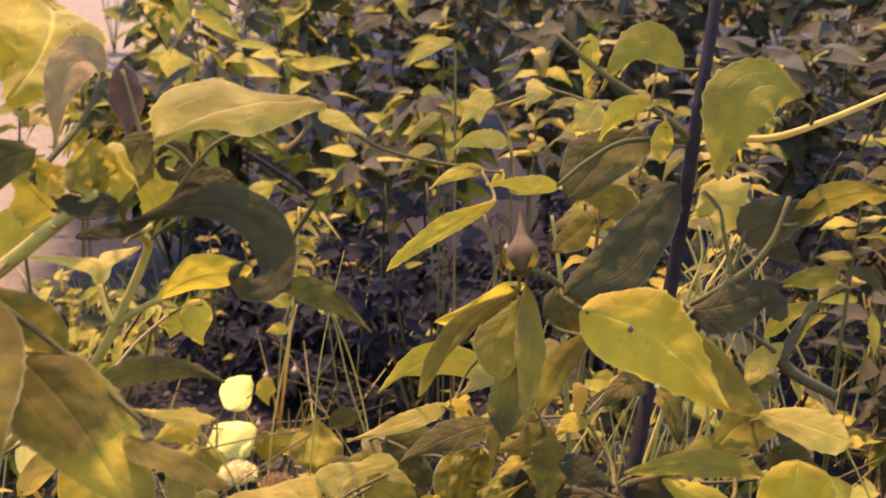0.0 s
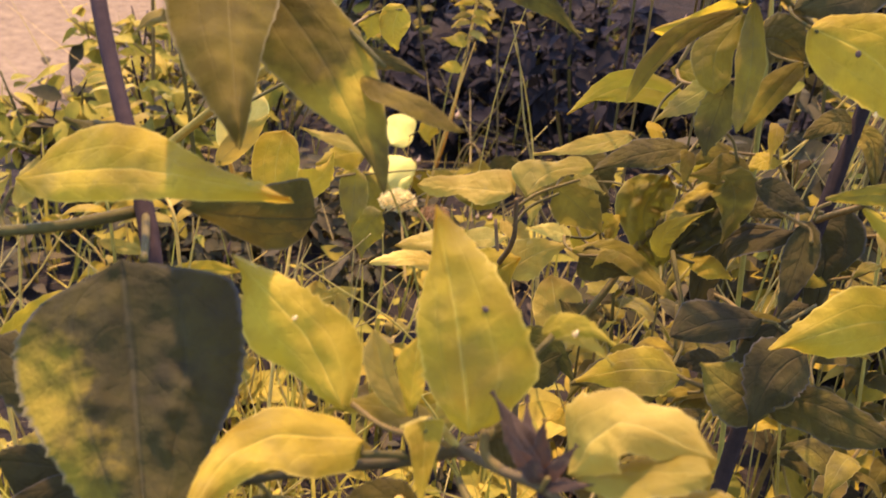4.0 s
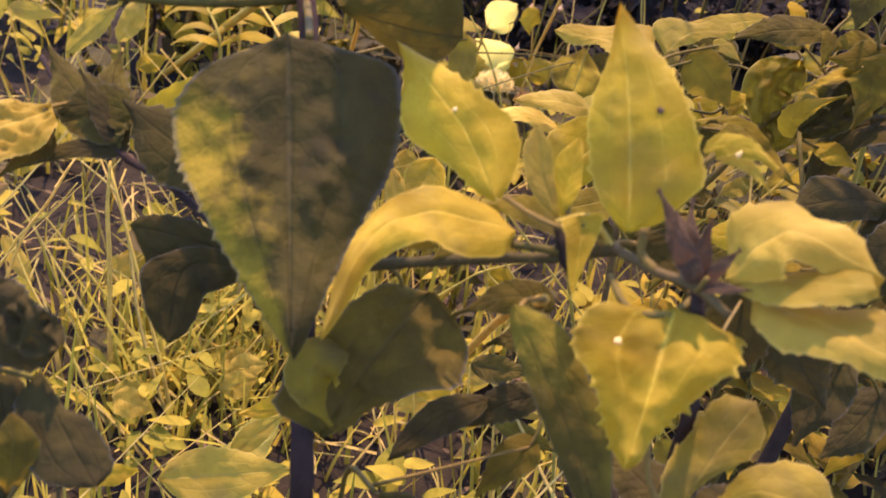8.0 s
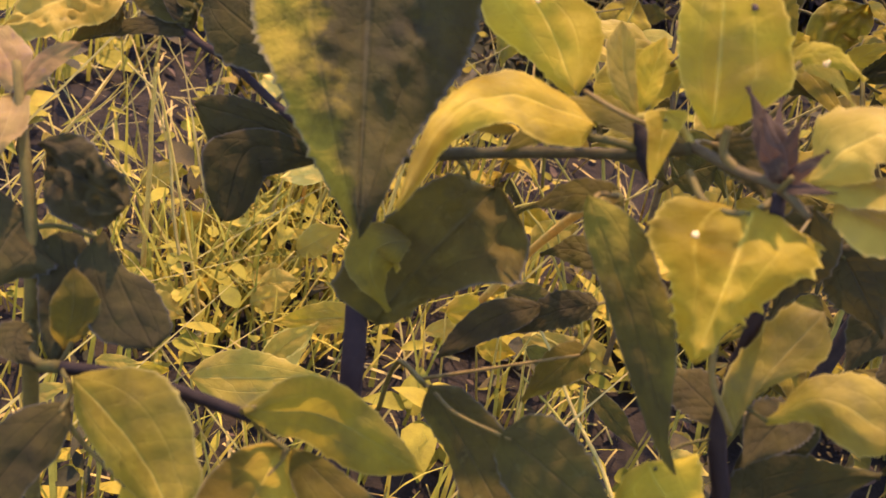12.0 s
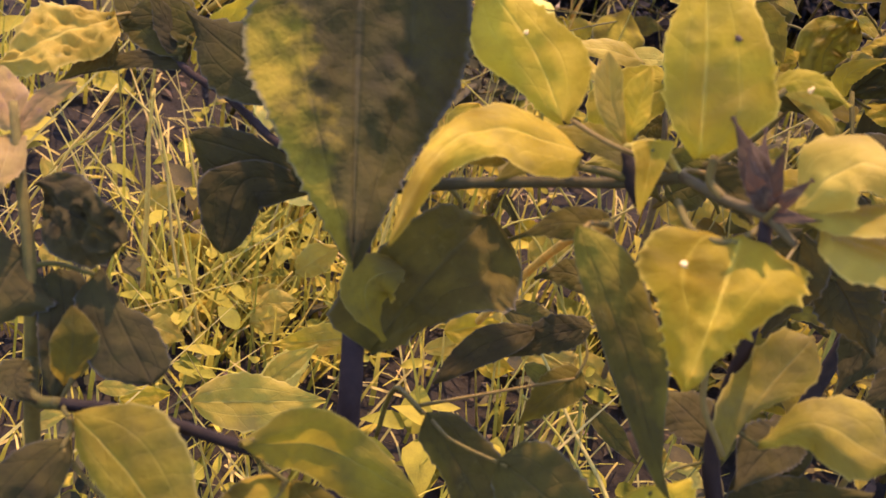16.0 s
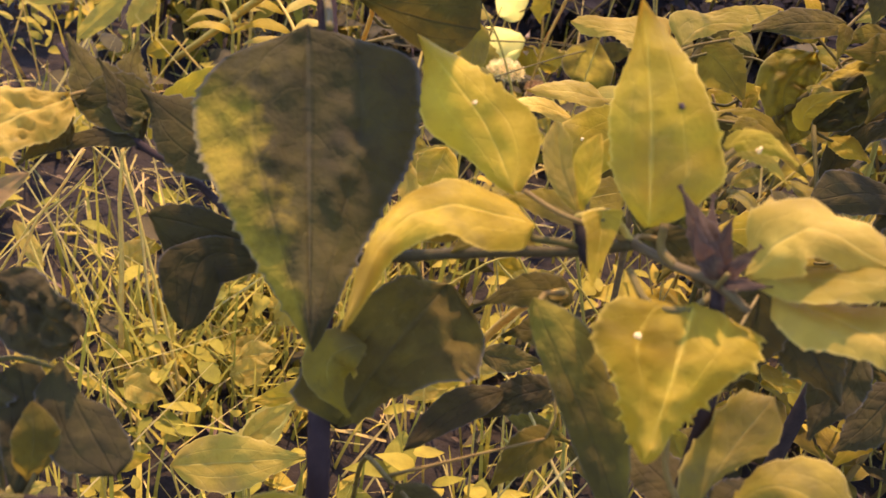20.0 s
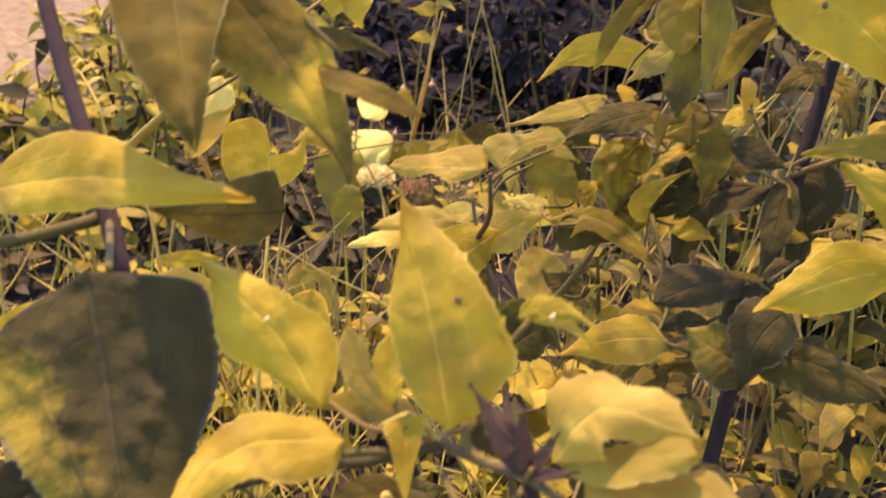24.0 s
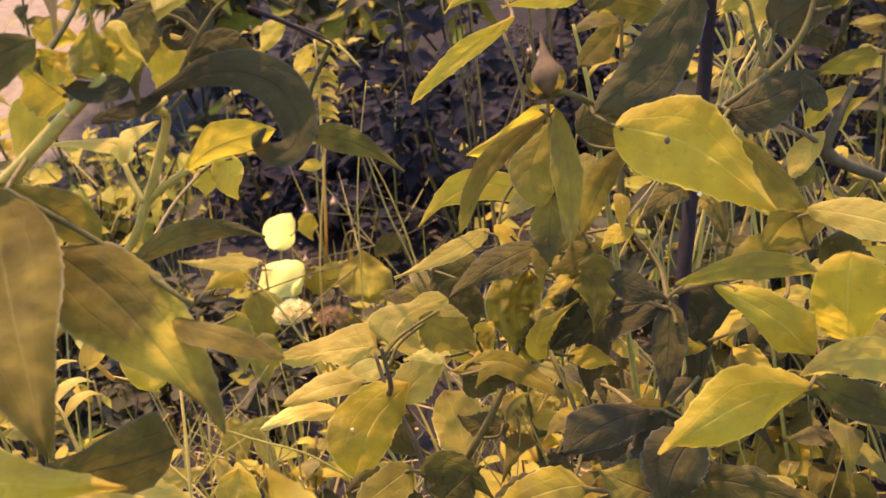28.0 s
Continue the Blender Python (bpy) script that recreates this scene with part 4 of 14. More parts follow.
leaf(herb_a, (-0.0241, 0.2212, 0.3520), (-0.0212, 0.2215, 0.3573), (-0.0172, 0.2234, 0.3632), (0.200, -0.700, 0.680), 0.0042, PURPLE)
leaf(herb_a, (-0.0241, 0.2212, 0.3520), (-0.0191, 0.2195, 0.3538), (-0.0112, 0.2195, 0.3557), (0.100, -0.600, 0.790), 0.0036, PURPLE)
stem(herb_a, [(-0.1341, 0.2699, 0.2920), (-0.1049, 0.2566, 0.3119), (-0.0804, 0.2503, 0.3250), (-0.0577, 0.2431, 0.3369), (-0.0462, 0.2383, 0.3459)], [0.0020, 0.0018, 0.0017, 0.0016, 0.0018], STEM_BROWN, 'branch', knots=0.15)
stem(herb_a, [(-0.0462, 0.2383, 0.3459), (-0.0346, 0.2294, 0.3479), (-0.0242, 0.2210, 0.3510), (-0.0154, 0.2179, 0.3478)], [0.0014, 0.0013, 0.0014, 0.0011], STEM_BROWN, 'branch')
stem(herb_a, [(-0.0452, 0.2299, 0.3429), (-0.0385, 0.2200, 0.3410), (-0.0290, 0.2199, 0.3423), (-0.0227, 0.2286, 0.3451)], [0.0010, 0.0010, 0.0010, 0.0012], STEM_GREEN, 'petiole')
stem(herb_a, [(-0.0621, 0.2424, 0.3465), (-0.0546, 0.2423, 0.3506), (-0.0462, 0.2383, 0.3459)], [0.0010, 0.0010, 0.0010], STEM_PALE, 'petiole')
shaped(herb_a, [(-0.0948, 0.2663, 0.2992), (-0.1039, 0.2495, 0.2844), (-0.1153, 0.2412, 0.2559)], [0.6, 11.7, 20.3, 23.0, 23.0, 14.7, 11.1, 8.7, 6.8, 3.1, 0.2], [0.6, 4.3, 9.3, 13.8, 16.8, 16.8, 17.1, 19.1, 18.1, 10.8, 0.2], (0.268, -0.865, 0.424), MATURE_SHADED, 'dark folded leaf with a yellow corner', teeth=14, tooth=.04, fold=.22, cup=0, wave=.1, quilt=.07)
# extra blade, dark for the shaded underside of the arched leaf
shaped(herb_a, [(-0.0904, 0.2361, 0.3347), (-0.1037, 0.2270, 0.3368), (-0.1075, 0.2077, 0.3319)], [0.2, 1.4, 2.5, 3.4, 3.9, 3.8, 3.1, 2.3, 1.3, 0.6, 0.1], [0.2, 0.9, 1.4, 1.7, 1.9, 2.0, 1.7, 1.4, 0.9, 0.4, 0.1], (-0.201, -0.602, 0.773), MATURE_SHADED, 'added dark blade as the shaded underside of a drooping leaf', teeth=8, tooth=0.02)
shaped(herb_a, [(-0.0712, 0.2571, 0.3258), (-0.0844, 0.2563, 0.3276), (-0.0939, 0.2503, 0.3204)], [0.2, 1.1, 2.3, 3.2, 3.6, 3.6, 3.1, 2.3, 1.4, 0.5, 0.2], [0.2, 1.5, 3.0, 4.1, 4.9, 4.9, 4.0, 2.8, 1.6, 0.7, 0.2], (0.000, -0.503, 0.865), DULL, teeth=8, tooth=0.03)
stem(herb_a, [(-0.0530, 0.2402, 0.3327), (-0.0571, 0.2430, 0.3380), (-0.0617, 0.2461, 0.3437)], [0.0018, 0.0030, 0.0012], STEM_PURPLE, 'twig', label='dark knobbly shoot', knots=0.3)
shaped(herb_a, [(-0.0669, 0.2244, 0.3300), (-0.0454, 0.2080, 0.3094), (-0.0222, 0.1928, 0.2808)], [0.6, 3.5, 7.7, 10.6, 10.1, 10.5, 8.3, 4.1, 0.6, 0.4, 0.2], [0.6, 2.3, 3.8, 4.6, 4.9, 5.1, 4.9, 4.3, 3.1, 1.7, 0.2], (-0.038, -0.856, 0.516), MATURE_SHADED, 'long dull green leaf hanging down', teeth=16, tooth=.03, fold=.12, cup=.06)
leaf(herb_a, (-0.0575, 0.2514, 0.3140), (-0.0695, 0.2550, 0.3130), (-0.0863, 0.2560, 0.2999), (-0.436, -0.566, 0.700), 0.0112, MATURE_SHADED)
stem(herb_a, [(-0.0600, 0.2398, 0.3244), (-0.0711, 0.2950, 0.2825), (-0.0851, 0.3440, 0.2316), (-0.0986, 0.3725, 0.1861)], [0.0016, 0.0016, 0.0016, 0.0016], STEM_PALE, 'branch')
shaped(herb_a, [(-0.2034, 0.3203, 0.3646), (-0.1604, 0.3061, 0.3800), (-0.1046, 0.2835, 0.3888)], [0.6, 3.8, 8.5, 12.0, 14.9, 14.2, 10.1, 4.9, 3.0, 1.1, 0.2], [0.6, 3.5, 6.8, 9.8, 10.1, 10.1, 8.1, 5.2, 1.7, 0.8, 0.2], (-0.395, -0.643, 0.656), YOUNG_LIT, 'bright yellow-green leaf lying almost level', teeth=16, tooth=.03, fold=.18, cup=.08)
shaped(herb_a, [(-0.1579, 0.3501, 0.3475), (-0.1389, 0.3657, 0.3399), (-0.1171, 0.3782, 0.3362)], [0.6, 2.0, 4.1, 6.3, 8.6, 10.6, 12.1, 13.5, 14.8, 7.1, 0.2], [0.6, 1.5, 2.8, 4.4, 7.2, 10.1, 12.1, 11.7, 7.9, 3.9, 0.2], (-0.270, -0.938, 0.219), MATURE_SHADED, tooth=0.03, teeth=9)
leaf(herb_a, (-0.1718, 0.3477, 0.3646), (-0.1852, 0.3586, 0.3664), (-0.2078, 0.3677, 0.3673), (-0.241, -0.544, 0.804), 0.0157, MATURE_SHADED)
stem(herb_a, [(-0.1653, 0.3262, 0.3558), (-0.1870, 0.3155, 0.3523), (-0.2100, 0.3106, 0.3491), (-0.2423, 0.3050, 0.3467)], [0.0021, 0.0019, 0.0018, 0.0016], STEM_GREEN, 'branch')
# added blade that stands for the lit yellow corner of the folded leaf
leaf(herb_a, (-0.1110, 0.2416, 0.2870), (-0.1194, 0.2321, 0.2834), (-0.1091, 0.2263, 0.2720), (-0.020, -0.701, 0.713), 0.0170, MIDDLE, wave=0.1)
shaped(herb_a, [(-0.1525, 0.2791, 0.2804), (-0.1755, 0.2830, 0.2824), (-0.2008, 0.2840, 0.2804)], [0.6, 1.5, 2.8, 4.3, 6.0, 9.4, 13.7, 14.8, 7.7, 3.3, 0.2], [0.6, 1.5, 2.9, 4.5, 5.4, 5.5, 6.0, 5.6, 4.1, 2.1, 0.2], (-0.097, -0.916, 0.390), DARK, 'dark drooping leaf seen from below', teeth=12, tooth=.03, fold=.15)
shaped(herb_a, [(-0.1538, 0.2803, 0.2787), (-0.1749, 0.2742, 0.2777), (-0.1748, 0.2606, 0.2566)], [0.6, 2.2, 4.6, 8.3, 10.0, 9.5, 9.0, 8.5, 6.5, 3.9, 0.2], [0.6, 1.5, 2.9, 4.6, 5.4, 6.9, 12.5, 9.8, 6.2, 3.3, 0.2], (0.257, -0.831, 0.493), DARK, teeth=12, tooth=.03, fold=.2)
stem(herb_a, [(-0.1371, 0.2705, 0.2914), (-0.1663, 0.2826, 0.2889), (-0.1974, 0.3025, 0.2897), (-0.2163, 0.3114, 0.2893), (-0.2459, 0.3249, 0.2985), (-0.2625, 0.3381, 0.3042)], [0.0016, 0.0015, 0.0014, 0.0014, 0.0013, 0.0012], STEM_PURPLE, 'branch')
shaped(herb_a, [(-0.2449, 0.3134, 0.2991), (-0.2556, 0.2971, 0.2946), (-0.2681, 0.2775, 0.2855)], [0.6, 6.6, 9.8, 13.3, 13.3, 12.7, 12.7, 12.7, 6.6, 2.7, 0.2], [0.6, 3.1, 6.8, 11.0, 12.4, 13.4, 12.3, 9.4, 4.8, 2.2, 0.2], (0.100, -0.400, 0.911), PALE, 'pale yellow strongly veined leaf', teeth=14, tooth=0.09, fold=0.18, cup=0.08, quilt=0.16, bubble=0.04, wave=0.07)
leaf(herb_a, (-0.2157, 0.3121, 0.2903), (-0.2357, 0.3075, 0.2876), (-0.2561, 0.2970, 0.2760), (-0.032, -0.641, 0.767), 0.0078, DARK)
leaf(herb_a, (-0.1723, 0.2914, 0.3041), (-0.1948, 0.3013, 0.3059), (-0.2180, 0.3123, 0.3098), (-0.233, -0.695, 0.681), 0.0280, DARK)
leaf(herb_a, (-0.2170, 0.3123, 0.2909), (-0.2269, 0.3173, 0.3009), (-0.2393, 0.3226, 0.3120), (0.433, -0.541, 0.721), 0.0098, DARK)
leaf(herb_a, (-0.2142, 0.3131, 0.2916), (-0.2051, 0.3345, 0.3042), (-0.1880, 0.3540, 0.3119), (0.731, -0.616, 0.293), 0.0140, YOUNG_LIT)

herb_c = plant('herb', 'low weed with dark and pinkish leaves on a green stem', 'weed', (-0.2150, 0.2450, -0.0300))
stem(herb_c, [(-0.2150, 0.2450, -0.0300), (-0.2006, 0.1930, 0.2317), (-0.1998, 0.1903, 0.2552), (-0.2070, 0.1990, 0.2799), (-0.2157, 0.2080, 0.2958), (-0.2273, 0.2217, 0.3105)], [0.0026, 0.0024, 0.0021, 0.0019, 0.0017, 0.0013], STEM_GREEN, 'stem')
shaped(herb_c, [(-0.2108, 0.2088, 0.2960), (-0.1954, 0.2037, 0.2939), (-0.1813, 0.2037, 0.2907)], [0.6, 3.3, 6.7, 8.8, 8.9, 8.6, 7.8, 7.0, 4.0, 1.9, 0.2], [0.6, 2.6, 5.6, 9.2, 10.8, 12.3, 12.2, 11.7, 8.1, 4.7, 0.2], (-0.059, -0.870, 0.489), DARK, 'rounded dark crinkled leaf', tooth=0.05, teeth=10, quilt=0.2, bubble=0.1, wave=0.1)
shaped(herb_c, [(-0.1873, 0.2025, 0.2809), (-0.1752, 0.1933, 0.2730), (-0.1604, 0.1841, 0.2645)], [0.6, 0.8, 1.2, 1.6, 2.5, 6.2, 7.3, 7.7, 7.0, 5.3, 0.2], [0.6, 3.7, 8.3, 10.0, 11.1, 11.9, 12.5, 11.3, 6.2, 2.8, 0.2], (0.053, -0.643, 0.764), DARK, 'dark broad leaf', tooth=0.05, teeth=10, fold=0.12)
shaped(herb_c, [(-0.1996, 0.2019, 0.2763), (-0.1904, 0.1913, 0.2665), (-0.1852, 0.1773, 0.2523)], [0.3, 3.7, 6.0, 7.1, 7.7, 7.7, 7.1, 5.9, 3.8, 1.8, 0.3], [0.3, 3.7, 5.7, 6.8, 7.4, 7.4, 6.8, 5.6, 3.5, 1.5, 0.3], (0.302, -0.754, 0.583), DARK, teeth=10, tooth=0.04, fold=0.15)
leaf(herb_c, (-0.2070, 0.1990, 0.2799), (-0.2088, 0.1898, 0.2752), (-0.2074, 0.1774, 0.2648), (0.432, -0.520, 0.737), 0.0290, DARK)
shaped(herb_c, [(-0.1844, 0.1808, 0.2556), (-0.1838, 0.1832, 0.2685), (-0.1872, 0.1881, 0.2770)], [0.6, 1.9, 3.9, 4.8, 5.4, 6.0, 5.3, 3.7, 2.1, 1.0, 0.2], [0.6, 1.6, 3.1, 5.0, 6.8, 7.0, 6.6, 4.8, 2.8, 1.3, 0.2], (0.413, -0.854, 0.316), DULL, teeth=8, tooth=.03)
leaf(herb_c, (-0.1955, 0.1815, 0.2592), (-0.1950, 0.1741, 0.2569), (-0.1877, 0.1733, 0.2539), (0.157, -0.427, 0.890), 0.0105, DARK)
shaped(herb_c, [(-0.2233, 0.2183, 0.3043), (-0.2224, 0.2279, 0.3097), (-0.2166, 0.2376, 0.3143)], [0.6, 0.9, 1.4, 1.9, 2.4, 2.6, 2.7, 2.3, 1.6, 0.8, 0.2], [0.6, 1.3, 2.3, 3.5, 3.7, 3.6, 3.4, 2.6, 1.5, 0.8, 0.2], (0.464, -0.550, 0.695), PINK, 'pinkish young leaf', teeth=8, tooth=0.06, fold=0.25, wave=0.1, bubble=0.05)
shaped(herb_c, [(-0.2240, 0.2181, 0.3041), (-0.2346, 0.2292, 0.3052), (-0.2479, 0.2399, 0.3065)], [0.6, 1.4, 2.5, 3.9, 4.7, 5.4, 6.1, 5.3, 3.0, 1.4, 0.2], [0.6, 1.6, 3.1, 4.9, 6.7, 7.1, 7.2, 6.0, 4.7, 2.1, 0.2], (-0.094, -0.344, 0.934), PINK, teeth=8, tooth=0.06, fold=0.25, wave=0.1, bubble=0.05)
shaped(herb_c, [(-0.2247, 0.2173, 0.3031), (-0.2191, 0.2050, 0.3012), (-0.2173, 0.1956, 0.2957)], [0.6, 2.8, 4.6, 4.8, 5.1, 4.8, 4.4, 3.4, 1.9, 0.9, 0.2], [0.6, 1.8, 3.6, 5.3, 5.9, 6.5, 7.1, 6.3, 5.1, 3.3, 0.2], (0.025, -0.280, 0.960), PINK, teeth=8, tooth=0.06, fold=0.25, wave=0.1, bubble=0.05)
shaped(herb_c, [(-0.1746, 0.1688, 0.2594), (-0.1511, 0.1579, 0.2560), (-0.1330, 0.1455, 0.2512)], [0.6, 3.5, 8.0, 13.6, 16.9, 16.7, 15.8, 12.2, 10.5, 4.6, 0.2], [0.6, 2.9, 6.2, 7.4, 8.3, 8.4, 8.1, 6.5, 4.3, 2.0, 0.2], (-0.220, -0.719, 0.659), MIDDLE, 'broad yellow-green leaf with a dark midrib', teeth=12, tooth=.05, fold=.14)
shaped(herb_c, [(-0.1728, 0.1653, 0.2538), (-0.1766, 0.1489, 0.2477), (-0.1794, 0.1298, 0.2375)], [0.6, 2.1, 4.3, 6.3, 7.7, 7.3, 6.9, 6.4, 3.8, 1.7, 0.2], [0.6, 2.1, 4.3, 6.8, 8.4, 9.1, 8.8, 6.4, 3.5, 1.6, 0.2], (0.509, -0.395, 0.764), DARK, 'dull dark leaf', teeth=10, tooth=.04)
shaped(herb_c, [(-0.1301, 0.1768, 0.2618), (-0.1116, 0.1898, 0.2592), (-0.0841, 0.2048, 0.2392)], [0.6, 2.1, 4.3, 8.8, 10.5, 9.7, 7.8, 5.6, 3.2, 1.5, 0.2], [0.6, 1.9, 4.0, 6.6, 7.8, 9.0, 9.8, 9.1, 5.3, 2.4, 0.2], (0.598, -0.718, 0.356), MIDDLE, 'yellow-green leaf with toothed edge', teeth=13, tooth=.05, fold=.14)
stem(herb_c, [(-0.1802, 0.1725, 0.2571), (-0.1643, 0.1761, 0.2591), (-0.1483, 0.1784, 0.2591), (-0.1288, 0.1805, 0.2580)], [0.0019, 0.0018, 0.0018, 0.0017], STEM_PURPLE, 'branch')
stem(herb_c, [(-0.1988, 0.1888, 0.2526), (-0.1915, 0.1782, 0.2499), (-0.1802, 0.1725, 0.2571)], [0.0020, 0.0019, 0.0019], STEM_GREEN, 'branch')
shaped(herb_c, [(-0.1196, 0.1831, 0.2507), (-0.1216, 0.1707, 0.2412), (-0.1217, 0.1485, 0.2348)], [0.6, 9.2, 11.3, 13.9, 16.1, 16.1, 16.2, 13.0, 7.1, 3.2, 0.2], [0.6, 2.7, 5.8, 9.4, 11.1, 12.9, 13.2, 12.3, 8.6, 3.8, 0.2], (0.414, -0.243, 0.877), DULL, 'dull dark leaf', teeth=12, tooth=.04)
shaped(herb_c, [(-0.1172, 0.1833, 0.2504), (-0.0996, 0.1774, 0.2467), (-0.0776, 0.1640, 0.2489)], [0.6, 1.4, 2.5, 3.9, 4.5, 5.1, 5.3, 5.0, 3.3, 1.5, 0.2], [0.6, 2.5, 5.4, 7.8, 9.9, 11.1, 10.2, 9.2, 5.2, 2.4, 0.2], (-0.254, -0.493, 0.832), DULL, 'dull dark leaf', teeth=12, tooth=.04)
leaf(herb_c, (-0.1534, 0.1596, 0.2406), (-0.1433, 0.1517, 0.2446), (-0.1340, 0.1421, 0.2463), (-0.614, -0.471, 0.633), 0.0212, YOUNG_LIT)

herb_b = plant('herb', 'low weed with long dull green leaves', 'weed', (0.0150, 0.3000, -0.0300))
stem(herb_b, [(0.0150, 0.3000, -0.0300), (-0.0007, 0.2307, 0.2419), (-0.0111, 0.2242, 0.2711), (-0.0150, 0.2238, 0.2899), (-0.0164, 0.2245, 0.3190), (-0.0237, 0.2222, 0.3490)], [0.0030, 0.0028, 0.0026, 0.0022, 0.0020, 0.0018], STEM_PURPLE, 'stem')
shaped(herb_b, [(-0.0928, 0.2328, 0.2472), (-0.0741, 0.2187, 0.2398), (-0.0546, 0.1964, 0.2381)], [0.6, 3.4, 7.3, 9.3, 11.2, 12.2, 11.6, 8.3, 4.6, 2.1, 0.2], [0.6, 2.8, 6.2, 6.4, 5.9, 6.9, 8.2, 9.7, 5.9, 2.6, 0.2], (-0.358, -0.577, 0.734), MATURE_SHADED, 'dull green leaf with a dark midrib', teeth=12, tooth=.04, fold=.12)
shaped(herb_b, [(-0.0712, 0.2868, 0.2515), (-0.0858, 0.2752, 0.2462), (-0.0967, 0.2610, 0.2359)], [0.2, 2.3, 4.2, 5.7, 6.4, 6.4, 5.6, 4.1, 2.4, 0.9, 0.2], [0.2, 1.9, 3.4, 4.7, 5.7, 5.6, 4.8, 3.7, 2.0, 0.7, 0.2], (0.100, -0.602, 0.792), DARK, 'dark leaf bent down at its tip', teeth=10, tooth=0.04, fold=0.2)
leaf(herb_b, (-0.0669, 0.2088, 0.2600), (-0.0484, 0.2034, 0.2568), (-0.0274, 0.1894, 0.2582), (-0.354, -0.767, 0.536), 0.0229, MATURE_SHADED, blunt=0.65, **BROAD)
leaf(herb_b, (-0.0278, 0.2085, 0.2692), (-0.0211, 0.2015, 0.2662), (-0.0081, 0.1866, 0.2681), (-0.585, -0.557, 0.590), 0.0252, YOUNG_LIT)
shaped(herb_b, [(-0.0066, 0.2058, 0.2973), (0.0057, 0.2081, 0.3074), (0.0253, 0.2041, 0.3061)], [0.6, 1.3, 2.4, 3.8, 5.7, 8.5, 11.4, 11.3, 6.2, 2.8, 0.2], [0.6, 1.3, 2.3, 3.6, 5.5, 7.5, 9.9, 10.6, 7.9, 3.5, 0.2], (-0.200, -0.374, 0.905), MIDDLE, teeth=10, tooth=.08, fold=.15)
shaped(herb_b, [(-0.0015, 0.2313, 0.2429), (0.0052, 0.2377, 0.2606), (0.0153, 0.2437, 0.2767)], [0.6, 1.3, 2.2, 3.4, 5.3, 7.3, 7.5, 6.6, 4.3, 1.9, 0.2], [0.6, 0.9, 1.3, 2.2, 3.8, 5.1, 6.1, 5.9, 4.5, 2.2, 0.2], (-0.081, -0.917, 0.390), DARK, teeth=10, tooth=.05)
leaf(herb_b, (-0.0004, 0.2223, 0.2475), (0.0145, 0.2286, 0.2630), (0.0311, 0.2240, 0.2799), (-0.277, -0.908, 0.314), 0.0220, DARK, **BROAD)
leaf(herb_b, (-0.0103, 0.2360, 0.2707), (-0.0214, 0.2463, 0.2705), (-0.0305, 0.2556, 0.2684), (-0.427, -0.341, 0.838), 0.0164, DARK)
leaf(herb_b, (-0.0055, 0.2808, 0.3199), (-0.0034, 0.2816, 0.3022), (-0.0038, 0.2801, 0.2816), (-0.316, -0.949, 0.003), 0.0202, DARK)
leaf(herb_b, (0.0083, 0.2960, 0.3032), (0.0189, 0.2922, 0.2950), (0.0308, 0.2867, 0.2840), (-0.202, -0.954, 0.222), 0.0208, DARK)
stem(herb_b, [(-0.0944, 0.2362, 0.2435), (-0.1075, 0.2568, 0.2319), (-0.1145, 0.2853, 0.1849)], [0.0009, 0.0009, 0.0009], STEM_GREEN, 'branch')

herb_l = plant('herb', 'tall weed with pale stems, drooping and curled leaves', 'weed', (-0.5080, 1.0070, -0.0300))
stem(herb_l, [(-0.5080, 1.0070, -0.0300), (-0.2625, 0.5899, 0.2514), (-0.1948, 0.4972, 0.3257), (-0.1317, 0.4337, 0.3918), (-0.1208, 0.4324, 0.4102), (-0.1083, 0.4355, 0.4371), (-0.1059, 0.4164, 0.4487), (-0.1030, 0.4232, 0.4492)], [0.0030, 0.0028, 0.0022, 0.0019, 0.0018, 0.0017, 0.0015, 0.0012], STEM_PALE, 'stem', label='pale yellow upright stem', knots=0.12)

herb_k = plant('herb', 'leaning weed with crumpled and hanging leaves', 'weed', (-0.7000, 0.4500, -0.0300))
stem(herb_k, [(-0.7000, 0.4500, -0.0300), (-0.6000, 0.4200, 0.2500), (-0.2553, 0.4028, 0.4312), (-0.1809, 0.3942, 0.4276), (-0.1572, 0.3888, 0.4365), (-0.1285, 0.3897, 0.4576), (-0.1107, 0.3862, 0.4708)], [0.0034, 0.0034, 0.0032, 0.0030, 0.0028, 0.0024, 0.0016], STEM_PALE, 'stem')
shaped(herb_k, [(-0.1483, 0.3656, 0.4486), (-0.1327, 0.3189, 0.4311), (-0.1148, 0.2712, 0.4116)], [0.6, 5.3, 11.1, 15.4, 16.1, 14.5, 10.2, 6.5, 3.4, 1.6, 0.2], [0.6, 14.5, 15.8, 17.5, 19.2, 18.0, 16.3, 10.9, 5.3, 2.4, 0.2], (0.251, -0.622, 0.742), DULL, 'large hanging leaf, yellow towards its tip', teeth=18, tooth=0.03, fold=0.3, cup=0.12, pucker=0.03, bubble=0.03)
shaped(herb_k, [(-0.1494, 0.3687, 0.4460), (-0.1358, 0.3715, 0.4363), (-0.1223, 0.3749, 0.4187)], [0.6, 1.2, 2.1, 3.1, 4.5, 6.2, 7.8, 7.4, 5.8, 2.6, 0.2], [0.6, 1.7, 3.4, 5.4, 6.6, 6.7, 6.7, 6.2, 4.5, 2.2, 0.2], (0.298, -0.745, 0.596), DULL, 'dull leaf folded behind a hanging one', teeth=12, tooth=0.03, fold=0.3)
